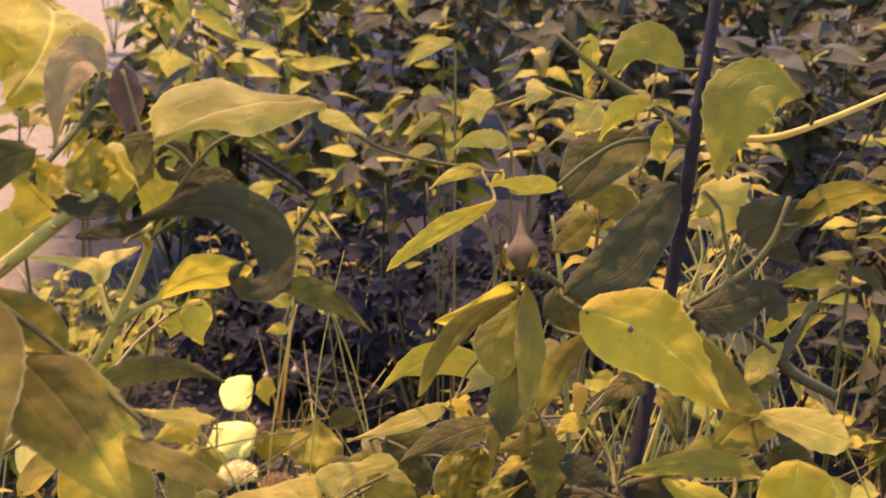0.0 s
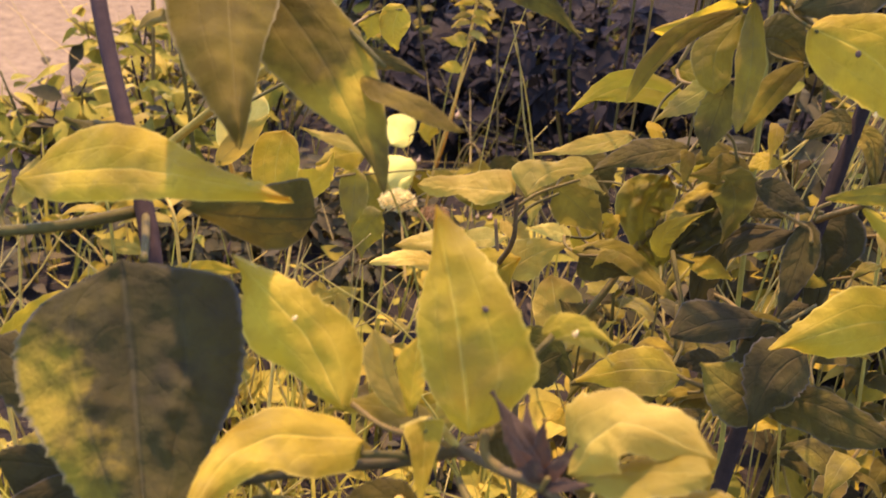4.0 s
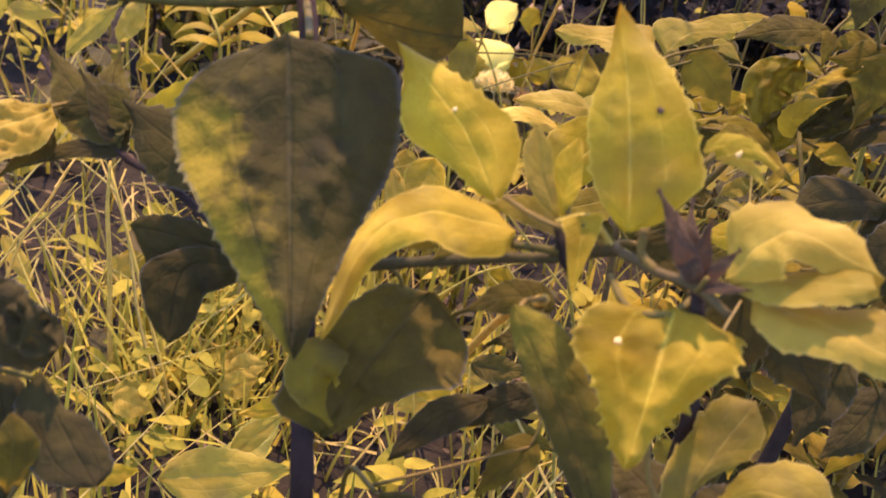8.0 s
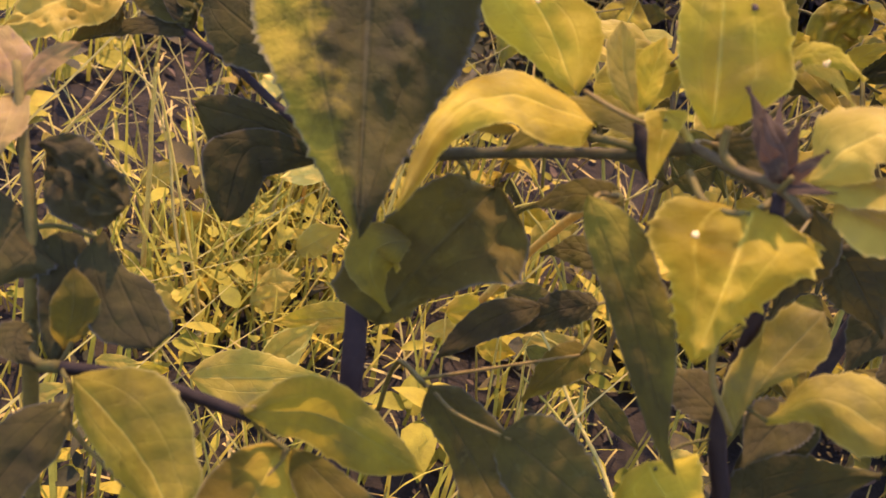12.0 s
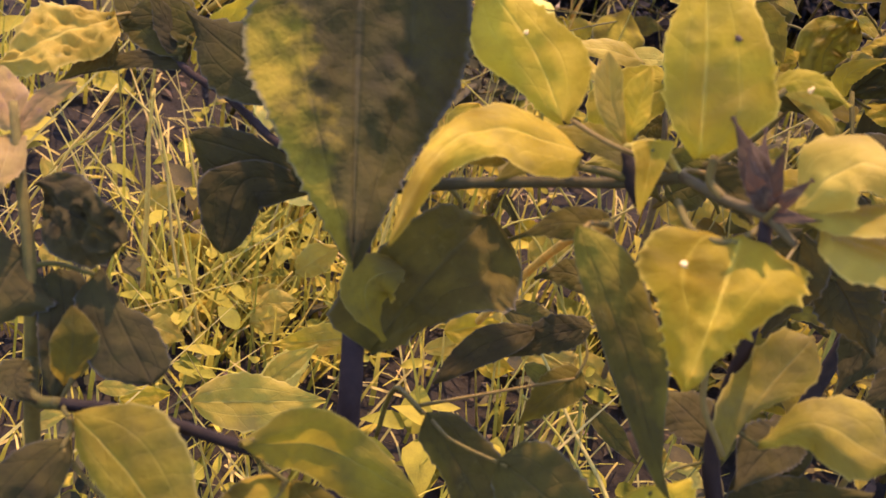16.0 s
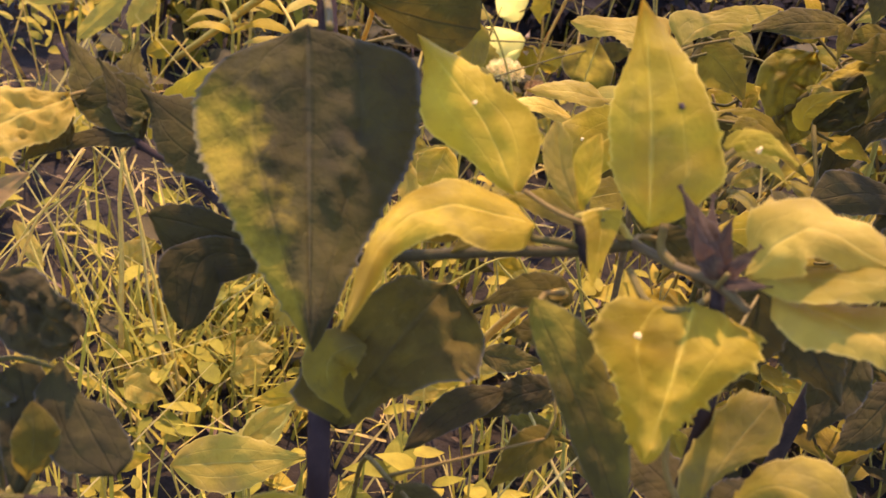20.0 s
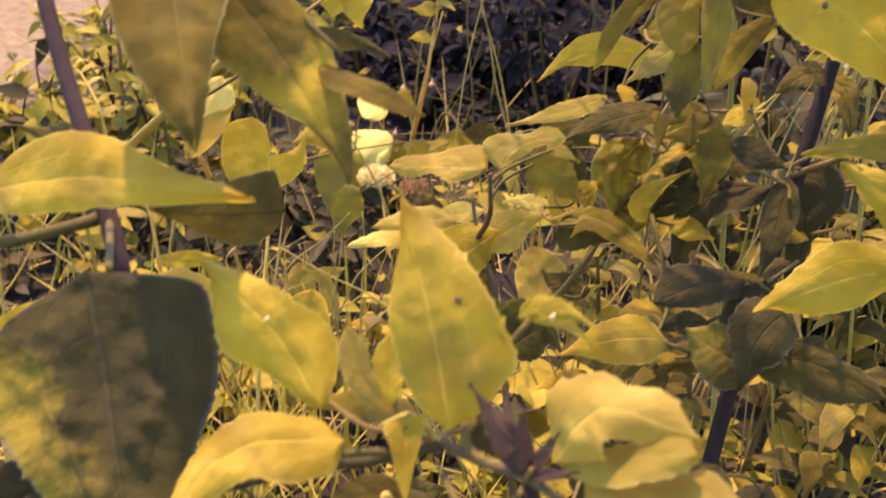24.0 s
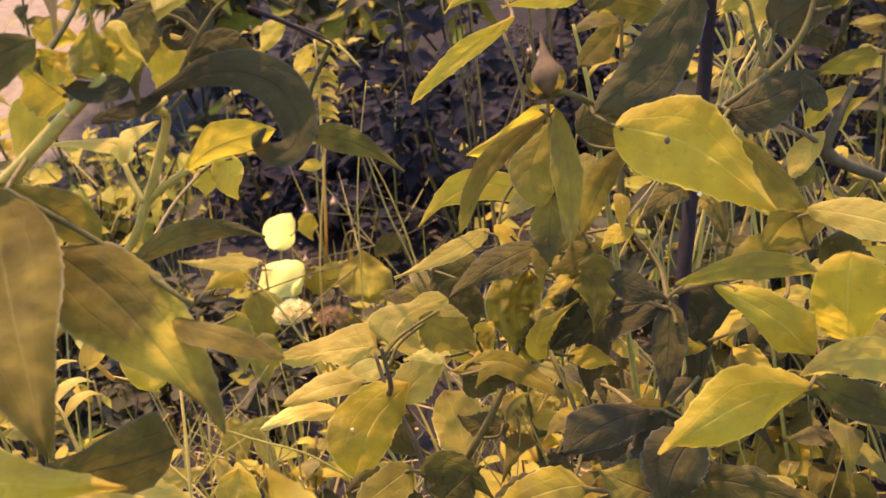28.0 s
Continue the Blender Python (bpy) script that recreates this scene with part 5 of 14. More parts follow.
shaped(herb_k, [(-0.1335, 0.3579, 0.4281), (-0.1105, 0.3438, 0.4101), (-0.0833, 0.3199, 0.3774)], [0.6, 3.4, 7.6, 12.7, 13.9, 14.7, 14.2, 10.6, 6.0, 2.7, 0.2], [0.6, 5.0, 11.5, 14.1, 16.5, 14.8, 11.0, 3.9, 0.4, 0.3, 0.2], (0.090, -0.720, 0.688), DULL, 'long dull leaf pointing outwards and down', teeth=18, tooth=0.03, quilt=0.03, fold=0.12)
shaped(herb_k, [(-0.0983, 0.3438, 0.4056), (-0.0795, 0.3328, 0.4030), (-0.0612, 0.3217, 0.3999)], [0.6, 1.2, 2.0, 2.9, 3.1, 3.4, 3.2, 2.5, 1.5, 0.8, 0.2], [0.6, 1.8, 3.7, 5.9, 5.9, 5.3, 4.6, 3.7, 2.5, 1.2, 0.2], (0.123, -0.538, 0.834), DULL, tooth=0.02, teeth=9)
shaped(herb_l, [(-0.1081, 0.4089, 0.4542), (-0.0892, 0.4041, 0.4611), (-0.0726, 0.3975, 0.4632), (-0.0594, 0.3903, 0.4587), (-0.0538, 0.3847, 0.4483), (-0.0574, 0.3801, 0.4414), (-0.0637, 0.3774, 0.4415), (-0.0668, 0.3763, 0.4464), (-0.0636, 0.3753, 0.4510)], [0.4, 2.0, 5.5, 7.5, 8.1, 7.4, 5.6, 3.7, 3.4, 1.8, 0.2], [0.4, 1.6, 3.5, 5.3, 7.4, 7.8, 5.2, 3.1, 2.7, 1.4, 0.2], (-0.449, -0.799, 0.400), DARK, 'dark leaf arched over, its tip curled into a ring', teeth=20, tooth=0.02, fold=0.1, cup=0.05, cols=12)
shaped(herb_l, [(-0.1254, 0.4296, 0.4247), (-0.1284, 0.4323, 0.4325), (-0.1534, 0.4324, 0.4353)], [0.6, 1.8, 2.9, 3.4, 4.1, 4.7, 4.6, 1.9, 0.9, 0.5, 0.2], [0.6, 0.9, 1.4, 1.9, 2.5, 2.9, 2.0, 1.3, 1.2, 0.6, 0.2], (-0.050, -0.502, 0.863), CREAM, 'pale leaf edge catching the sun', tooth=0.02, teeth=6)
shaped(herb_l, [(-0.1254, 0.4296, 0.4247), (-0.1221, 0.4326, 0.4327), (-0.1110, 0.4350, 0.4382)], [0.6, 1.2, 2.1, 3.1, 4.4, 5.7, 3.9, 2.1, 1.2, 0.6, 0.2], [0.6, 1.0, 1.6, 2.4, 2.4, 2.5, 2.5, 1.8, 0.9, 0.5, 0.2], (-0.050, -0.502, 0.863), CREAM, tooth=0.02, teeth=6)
stem(herb_l, [(-0.1201, 0.4231, 0.4121), (-0.1233, 0.4264, 0.4186), (-0.1254, 0.4297, 0.4251)], [0.0013, 0.0012, 0.0010], STEM_PALE, 'petiole')
shaped(herb_l, [(-0.1051, 0.4283, 0.4198), (-0.0898, 0.4279, 0.4284), (-0.0690, 0.4254, 0.4323)], [0.6, 1.2, 2.2, 3.4, 5.7, 8.2, 7.5, 6.0, 3.4, 1.6, 0.2], [0.6, 1.1, 1.9, 2.9, 3.8, 4.7, 5.6, 5.2, 3.9, 1.8, 0.2], (-0.097, -0.994, 0.056), YOUNG_LIT, tooth=0.02, teeth=9)
stem(herb_l, [(-0.1228, 0.4323, 0.4074), (-0.1126, 0.4309, 0.4146), (-0.1031, 0.4285, 0.4200)], [0.0014, 0.0013, 0.0012], STEM_PALE, 'petiole')
shaped(herb_k, [(-0.1366, 0.3977, 0.4762), (-0.1184, 0.3933, 0.4761), (-0.0992, 0.3874, 0.4748)], [0.6, 1.2, 2.0, 3.1, 4.5, 6.4, 11.3, 11.7, 5.5, 2.5, 0.2], [0.6, 2.8, 5.7, 7.4, 9.3, 9.5, 8.6, 8.3, 8.5, 5.2, 0.2], (0.201, -0.602, 0.773), YOUNG_LIT, 'crumpled yellow-green leaf', tooth=0.08, wave=0.12, quilt=0.2, bubble=0.08, fold=0.1, teeth=9)
# dark blade put in for the shadow under the crumpled leaf
shaped(herb_k, [(-0.1259, 0.3898, 0.4676), (-0.1136, 0.3834, 0.4665), (-0.1037, 0.3831, 0.4682)], [0.6, 1.5, 2.8, 3.6, 4.1, 4.5, 5.0, 4.5, 3.7, 2.6, 0.2], [0.6, 1.1, 1.9, 2.7, 3.3, 4.0, 3.9, 3.7, 2.7, 1.3, 0.2], (0.207, -0.739, 0.641), DARK, tooth=0.06, wave=0.1, teeth=9)
leaf(herb_k, (-0.1123, 0.3902, 0.4679), (-0.1135, 0.3893, 0.4776), (-0.1133, 0.3941, 0.4872), (0.278, -0.939, 0.203), 0.0160, MIDDLE, quilt=0.12, wave=0.15, **BROAD)
shaped(herb_k, [(-0.1228, 0.3972, 0.4527), (-0.1142, 0.4031, 0.4533), (-0.1010, 0.4094, 0.4548)], [0.6, 1.1, 1.7, 2.6, 2.8, 2.8, 2.7, 2.2, 1.4, 0.7, 0.2], [0.6, 1.0, 1.6, 2.3, 3.0, 3.6, 4.3, 3.8, 2.5, 1.2, 0.2], (-0.426, -0.792, 0.438), DARK, tooth=0.02, teeth=9)
shaped(herb_k, [(-0.1295, 0.3874, 0.4849), (-0.1446, 0.3749, 0.4813), (-0.1567, 0.3623, 0.4623), (-0.1706, 0.3462, 0.4337)], [0.6, 5.4, 7.0, 9.0, 8.6, 7.3, 6.5, 6.1, 5.3, 2.8, 0.2], [0.6, 2.3, 4.8, 7.0, 7.2, 7.0, 7.1, 7.9, 5.6, 2.7, 0.2], (0.685, -0.627, 0.371), MATURE_SHADED, 'dark leaf bending over', tooth=0.03, fold=0.15, teeth=9)
shaped(herb_k, [(-0.1603, 0.3983, 0.5179), (-0.1572, 0.3904, 0.4957), (-0.1604, 0.3705, 0.4706)], [0.6, 2.1, 4.2, 6.9, 7.3, 7.0, 4.6, 1.9, 1.0, 0.6, 0.2], [0.6, 4.8, 8.8, 9.4, 10.0, 10.5, 9.1, 7.0, 3.9, 1.8, 0.2], (0.398, -0.697, 0.597), DARK, 'dark toothed leaf hanging over', teeth=10, tooth=0.06, fold=0.15)
shaped(herb_l, [(-0.1450, 0.4405, 0.4493), (-0.1587, 0.4465, 0.4403), (-0.1674, 0.4400, 0.4282)], [0.6, 5.5, 5.9, 6.3, 6.8, 7.3, 7.0, 5.7, 3.9, 1.8, 0.2], [0.6, 1.9, 3.8, 6.1, 8.6, 10.5, 10.1, 6.7, 3.7, 1.7, 0.2], (-0.299, -0.932, 0.206), YOUNG_LIT, tooth=0.03, teeth=9)
leaf(herb_l, (-0.1189, 0.4346, 0.4568), (-0.1117, 0.4400, 0.4668), (-0.1045, 0.4453, 0.4768), (0.536, -0.841, 0.067), 0.0140, MATURE_SHADED)
leaf(herb_l, (-0.1105, 0.4596, 0.4612), (-0.1092, 0.4559, 0.4535), (-0.1137, 0.4498, 0.4417), (0.085, -0.896, 0.437), 0.0168, YOUNG_LIT, quilt=0.06)
shaped(herb_l, [(-0.1035, 0.4666, 0.4519), (-0.0883, 0.4575, 0.4544), (-0.0725, 0.4453, 0.4503)], [0.6, 1.2, 2.0, 3.3, 5.0, 6.4, 7.6, 6.2, 3.2, 1.4, 0.2], [0.6, 1.3, 2.5, 4.4, 6.4, 6.5, 5.6, 4.6, 3.6, 1.7, 0.2], (-0.551, -0.814, 0.182), MATURE_SHADED, tooth=0.06, teeth=9)
leaf(herb_k, (-0.1580, 0.5075, 0.5199), (-0.1507, 0.4721, 0.5065), (-0.1586, 0.4460, 0.4896), (0.502, -0.386, 0.774), 0.0450, YOUNG_LIT, label='broad bright yellow leaf', quilt=0.05, blunt=0.6, **BROAD)
leaf(herb_k, (-0.1190, 0.4396, 0.5029), (-0.1300, 0.4290, 0.5025), (-0.1349, 0.4210, 0.4763), (-0.044, -0.806, 0.590), 0.0176, PINK, label='curled purplish leaf', fold=0.5)
shaped(herb_l, [(-0.0410, 0.4360, 0.4905), (-0.0671, 0.4161, 0.4940), (-0.0927, 0.3929, 0.4874)], [0.6, 2.3, 4.7, 7.3, 9.9, 10.7, 11.4, 5.2, 1.3, 0.7, 0.2], [0.6, 2.3, 4.8, 7.9, 10.5, 13.3, 16.4, 17.9, 13.1, 5.2, 0.2], (0.100, -0.550, 0.829), PALE, 'pale yellow leaf lying level in the sun', tooth=0.04, fold=0.08, wave=0.05, bubble=0.03, teeth=9)
leaf(herb_l, (-0.1007, 0.4230, 0.4829), (-0.1082, 0.4144, 0.4718), (-0.1079, 0.4039, 0.4547), (0.153, -0.836, 0.527), 0.0116, MATURE_SHADED)
leaf(herb_l, (-0.1244, 0.4802, 0.4989), (-0.1222, 0.4757, 0.4842), (-0.1222, 0.4719, 0.4717), (0.237, -0.924, 0.301), 0.0131, PURPLE)
leaf(herb_l, (-0.1371, 0.4243, 0.4530), (-0.1418, 0.4170, 0.4632), (-0.1461, 0.4095, 0.4730), (0.745, -0.652, -0.145), 0.0215, MIDDLE, wave=0.1)
shaped(herb_l, [(-0.0959, 0.4369, 0.4574), (-0.0868, 0.4383, 0.4634), (-0.0760, 0.4380, 0.4638)], [0.6, 1.4, 2.5, 3.9, 4.0, 4.0, 3.9, 3.3, 2.6, 1.3, 0.2], [0.6, 1.4, 2.6, 3.6, 4.2, 4.8, 5.4, 4.7, 3.3, 1.7, 0.2], (0.100, -0.752, 0.652), DARK, tooth=0.03, teeth=9)
stem(herb_l, [(-0.0737, 0.4505, 0.4702), (-0.0634, 0.4771, 0.4547), (-0.0541, 0.5129, 0.4349)], [0.0010, 0.0009, 0.0007], STEM_PURPLE, 'twig')
stem(herb_l, [(-0.1040, 0.4226, 0.4473), (-0.0811, 0.4213, 0.4772), (-0.0674, 0.4230, 0.4829), (-0.0549, 0.4305, 0.4732)], [0.0008, 0.0008, 0.0007, 0.0006], STEM_GREEN, 'petiole')
leaf(herb_l, (-0.1740, 0.5661, 0.3225), (-0.1393, 0.5640, 0.3368), (-0.1054, 0.5531, 0.3334), (-0.211, -0.959, 0.188), 0.0139, MATURE_SHADED)
leaf(herb_l, (-0.0718, 0.5279, 0.3913), (-0.0518, 0.5216, 0.3875), (-0.0316, 0.5111, 0.3752), (-0.253, -0.913, 0.320), 0.0119, MATURE_SHADED)
leaf(herb_l, (-0.1362, 0.6637, 0.3373), (-0.1395, 0.6571, 0.3246), (-0.1349, 0.6524, 0.3144), (0.186, -0.876, 0.444), 0.0191, YOUNG_LIT)
leaf(herb_l, (-0.1553, 0.6599, 0.3323), (-0.1523, 0.6565, 0.3251), (-0.1540, 0.6529, 0.3180), (0.199, -0.871, 0.448), 0.0143, YOUNG_LIT)

herb_r = plant('herb', 'tall branching weed with a dark stem, a bud and broad leaves', 'weed', (0.0350, 0.4200, -0.0300))
stem(herb_r, [(0.0350, 0.4200, -0.0300), (0.0610, 0.4480, 0.2300), (0.0803, 0.4790, 0.3192), (0.0880, 0.4945, 0.3491), (0.1013, 0.5199, 0.3983), (0.1072, 0.5207, 0.4603), (0.1168, 0.5380, 0.5168), (0.1209, 0.5464, 0.5445)], [0.0040, 0.0038, 0.0036, 0.0034, 0.0032, 0.0030, 0.0027, 0.0022], STEM_PURPLE, 'stem', label='dark purple upright stem', knots=0.1)
shaped(herb_r, [(0.0524, 0.4393, 0.4120), (0.0786, 0.4361, 0.4023), (0.1065, 0.4205, 0.3789)], [0.6, 4.5, 7.9, 11.2, 16.1, 16.6, 12.8, 7.5, 3.1, 1.3, 0.2], [0.6, 7.2, 12.3, 15.7, 16.6, 15.7, 13.7, 9.8, 5.0, 2.1, 0.2], (-0.068, -0.911, 0.407), YOUNG_LIT, 'broad yellow leaf with a dark spot and a pale speck', teeth=13, tooth=.05, fold=.1, cup=.08, pucker=.02)
shaped(herb_r, [(0.0974, 0.4520, 0.3985), (0.1105, 0.4457, 0.3842), (0.1233, 0.4386, 0.3682)], [0.6, 1.1, 2.0, 3.0, 3.5, 3.3, 3.1, 2.3, 1.5, 0.7, 0.2], [0.6, 1.4, 2.7, 4.2, 5.8, 7.4, 8.8, 8.8, 5.3, 2.4, 0.2], (-0.148, -0.944, 0.294), DULL, teeth=9, tooth=0.05)
shaped(herb_r, [(0.0939, 0.4796, 0.4506), (0.0701, 0.4590, 0.4297), (0.0458, 0.4433, 0.4169)], [0.6, 3.4, 7.6, 10.9, 12.4, 14.2, 14.2, 9.8, 5.7, 2.5, 0.2], [0.6, 4.4, 7.4, 7.2, 8.6, 8.9, 7.3, 5.6, 3.8, 2.2, 0.2], (0.264, -0.852, 0.453), DARK, 'large dark leaf hanging behind the bud', tooth=0.06, teeth=14, fold=0.2)
shaped(herb_r, [(0.0673, 0.5296, 0.4234), (0.0582, 0.5257, 0.4166), (0.0480, 0.5167, 0.4110)], [0.6, 1.5, 3.0, 4.7, 6.2, 7.2, 8.2, 6.3, 4.1, 1.9, 0.2], [0.6, 1.6, 3.1, 4.9, 5.0, 5.0, 4.8, 4.0, 2.7, 1.3, 0.2], (0.101, -0.704, 0.704), DULL, teeth=8, tooth=0.06, fold=0.25)
shaped(herb_r, [(0.1519, 0.4883, 0.3976), (0.1434, 0.4855, 0.3930), (0.1328, 0.4808, 0.3847)], [0.6, 1.1, 1.9, 2.8, 3.8, 3.7, 3.7, 3.6, 2.3, 1.1, 0.2], [0.6, 1.0, 1.7, 2.5, 3.3, 3.5, 3.7, 3.6, 2.0, 1.0, 0.2], (0.000, -0.600, 0.800), YOUNG_LIT, teeth=8, tooth=0.06, fold=0.3)
shaped(herb_r, [(0.1467, 0.4803, 0.3819), (0.1503, 0.4841, 0.3893), (0.1582, 0.4816, 0.3946)], [0.6, 1.0, 1.5, 2.2, 2.3, 2.2, 2.1, 1.7, 1.0, 0.5, 0.2], [0.6, 0.9, 1.4, 2.0, 2.3, 2.6, 2.8, 2.5, 1.4, 0.7, 0.2], (0.000, -0.600, 0.800), YOUNG_LIT, teeth=6, tooth=0.04, fold=0.3)
stem(herb_r, [(0.1675, 0.4902, 0.3544), (0.1416, 0.4813, 0.3733), (0.1462, 0.4821, 0.3857), (0.1549, 0.4886, 0.3978)], [0.0026, 0.0030, 0.0022, 0.0016], STEM_BROWN, 'branch', knots=0.15)
stem(herb_r, [(0.1412, 0.4800, 0.3753), (0.1326, 0.4768, 0.3834), (0.1219, 0.4724, 0.3915)], [0.0012, 0.0011, 0.0009], STEM_BROWN, 'petiole')
shaped(herb_r, [(0.0843, 0.5307, 0.4635), (0.0693, 0.5210, 0.4529), (0.0532, 0.5092, 0.4366)], [0.6, 10.5, 12.4, 13.3, 14.3, 14.5, 11.8, 9.0, 5.6, 2.5, 0.2], [0.6, 2.1, 4.2, 6.9, 9.9, 13.4, 15.2, 11.9, 8.6, 4.1, 0.2], (-0.100, -0.752, 0.652), MATURE_SHADED, teeth=8, tooth=0.03, fold=0.25)
shaped(herb_r, [(0.0304, 0.4699, 0.4088), (0.0082, 0.4691, 0.3938), (-0.0102, 0.4631, 0.3659)], [0.6, 1.1, 1.8, 2.7, 3.7, 4.7, 3.1, 1.6, 1.9, 1.2, 0.2], [0.6, 1.1, 1.9, 2.8, 4.0, 5.5, 6.2, 5.9, 3.5, 1.6, 0.2], (-0.412, -0.759, 0.504), DULL, 'drooping folded leaf', teeth=10, tooth=.03, fold=.25)
shaped(herb_r, [(0.0242, 0.5781, 0.3314), (-0.0060, 0.5957, 0.3282), (-0.0350, 0.5981, 0.3083)], [0.6, 3.7, 7.8, 8.0, 8.1, 8.2, 5.7, 0.9, 0.6, 0.4, 0.2], [0.6, 2.3, 4.8, 6.5, 7.9, 8.8, 8.3, 5.7, 3.2, 1.5, 0.2], (-0.425, -0.799, 0.425), YOUNG_LIT, 'bright yellow pointed leaf', teeth=8, tooth=.05, fold=.2)
shaped(herb_r, [(0.0305, 0.4638, 0.4077), (0.0214, 0.4561, 0.3932), (0.0229, 0.4492, 0.3789)], [0.6, 1.7, 3.4, 5.4, 6.0, 6.6, 7.2, 6.8, 5.8, 2.9, 0.2], [0.6, 1.3, 2.4, 4.2, 7.0, 9.6, 8.8, 7.1, 4.7, 2.1, 0.2], (-0.170, -0.851, 0.497), MIDDLE, teeth=8, tooth=.04)
shaped(herb_r, [(0.0329, 0.4614, 0.4139), (0.0335, 0.4409, 0.3949), (0.0313, 0.4244, 0.3731)], [0.6, 1.5, 2.8, 4.0, 4.9, 5.7, 4.7, 3.5, 2.2, 1.1, 0.2], [0.6, 1.5, 2.8, 4.3, 5.7, 6.4, 5.2, 4.1, 2.8, 1.3, 0.2], (0.092, -0.729, 0.678), MIDDLE, teeth=10, tooth=.04, fold=.25)
shaped(herb_r, [(0.0328, 0.4710, 0.4108), (0.0169, 0.4770, 0.4021), (-0.0036, 0.4768, 0.3929)], [0.6, 1.1, 2.0, 3.0, 4.3, 5.8, 7.1, 6.6, 5.0, 2.2, 0.2], [0.6, 1.5, 2.8, 4.4, 3.6, 2.5, 1.3, 0.5, 0.4, 0.3, 0.2], (-0.088, -0.983, -0.162), YOUNG_LIT, teeth=8, tooth=.04, fold=.2)
shaped(herb_r, [(0.0583, 0.4778, 0.3874), (0.0484, 0.4664, 0.3768), (0.0379, 0.4534, 0.3631)], [0.6, 2.1, 4.4, 4.3, 4.2, 4.0, 3.6, 3.1, 2.0, 1.0, 0.2], [0.6, 1.7, 3.5, 5.6, 7.0, 7.2, 6.6, 4.9, 3.1, 1.5, 0.2], (-0.062, -0.693, 0.718), DULL, tooth=0.03, teeth=9)
leaf(herb_r, (0.0426, 0.4994, 0.3878), (0.0511, 0.4905, 0.3914), (0.0618, 0.4869, 0.3828), (-0.465, -0.834, 0.296), 0.0232, MATURE_SHADED)
leaf(herb_r, (0.0322, 0.5443, 0.3522), (0.0211, 0.5448, 0.3422), (0.0065, 0.5437, 0.3297), (-0.339, -0.845, 0.414), 0.0128, PALE)
leaf(herb_r, (0.0359, 0.5182, 0.3443), (0.0323, 0.5146, 0.3381), (0.0261, 0.5111, 0.3325), (0.020, -0.865, 0.501), 0.0092, PALE)
leaf(herb_r, (0.0302, 0.4755, 0.4056), (0.0210, 0.4742, 0.3940), (0.0154, 0.4728, 0.3814), (-0.287, -0.918, 0.275), 0.0118, MIDDLE)
leaf(herb_r, (0.0291, 0.4616, 0.3807), (0.0251, 0.4536, 0.3651), (0.0238, 0.4477, 0.3532), (-0.046, -0.888, 0.458), 0.0156, MATURE_SHADED)
shaped(herb_r, [(0.0267, 0.6002, 0.4122), (0.0003, 0.5921, 0.3999), (-0.0279, 0.5813, 0.3812)], [0.6, 1.6, 3.2, 4.4, 5.0, 4.8, 4.1, 2.7, 1.4, 0.7, 0.2], [0.6, 1.1, 1.9, 3.0, 4.7, 5.5, 5.0, 4.4, 3.3, 1.5, 0.2], (0.021, -0.872, 0.490), YOUNG_LIT, 'yellow pointed leaf against the dark', tooth=0.07, teeth=12, fold=0.25)
stem(herb_r, [(0.0891, 0.5095, 0.3801), (0.0552, 0.4648, 0.4067), (0.0354, 0.4547, 0.4226), (0.0299, 0.4536, 0.4209)], [0.0018, 0.0016, 0.0013, 0.0012], STEM_GREEN, 'branch')
stem(herb_r, [(0.1072, 0.5203, 0.4591), (0.0851, 0.5203, 0.4762), (0.0654, 0.5192, 0.4895), (0.0476, 0.5237, 0.5043)], [0.0017, 0.0015, 0.0013, 0.0009], STEM_GREEN, 'branch')
stem(herb_r, [(0.1072, 0.5203, 0.4591), (0.0779, 0.5154, 0.4602), (0.0606, 0.5081, 0.4533), (0.0471, 0.5001, 0.4443)], [0.0014, 0.0012, 0.0010, 0.0008], STEM_GREEN, 'branch')
stem(herb_r, [(0.1081, 0.5210, 0.4614), (0.1377, 0.5158, 0.4613), (0.1601, 0.5129, 0.4692), (0.1909, 0.5167, 0.4816)], [0.0017, 0.0016, 0.0015, 0.0013], STEM_PALE, 'branch')
stem(herb_r, [(0.0905, 0.5105, 0.3821), (0.1007, 0.4847, 0.3964), (0.1199, 0.4725, 0.4147), (0.1308, 0.4740, 0.4277), (0.1392, 0.4827, 0.4443)], [0.0012, 0.0015, 0.0017, 0.0012, 0.0009], STEM_GREEN, 'branch', knots=0.2)
stem(herb_r, [(0.1158, 0.4753, 0.4141), (0.1150, 0.4779, 0.4216), (0.1129, 0.4803, 0.4313)], [0.0012, 0.0010, 0.0008], STEM_GREEN, 'twig')
stem(herb_r, [(0.1167, 0.4754, 0.4142), (0.1195, 0.4784, 0.4221), (0.1216, 0.4803, 0.4303)], [0.0010, 0.0008, 0.0007], STEM_GREEN, 'twig')
leaf(herb_r, (0.1460, 0.4962, 0.4828), (0.1208, 0.4912, 0.4837), (0.1107, 0.4862, 0.4502), (-0.234, -0.830, 0.506), 0.0282, MIDDLE, label='broad grey-green leaf folded over', peak=0.55, blunt=0.65, fold=0.2, **BROAD)
leaf(herb_r, (0.1070, 0.5001, 0.4443), (0.1152, 0.4925, 0.4367), (0.1106, 0.4837, 0.4248), (-0.295, -0.758, 0.582), 0.0244, PALE, label='pale ragged leaf', wave=0.15, tooth=0.15, teeth=8, cols=8)
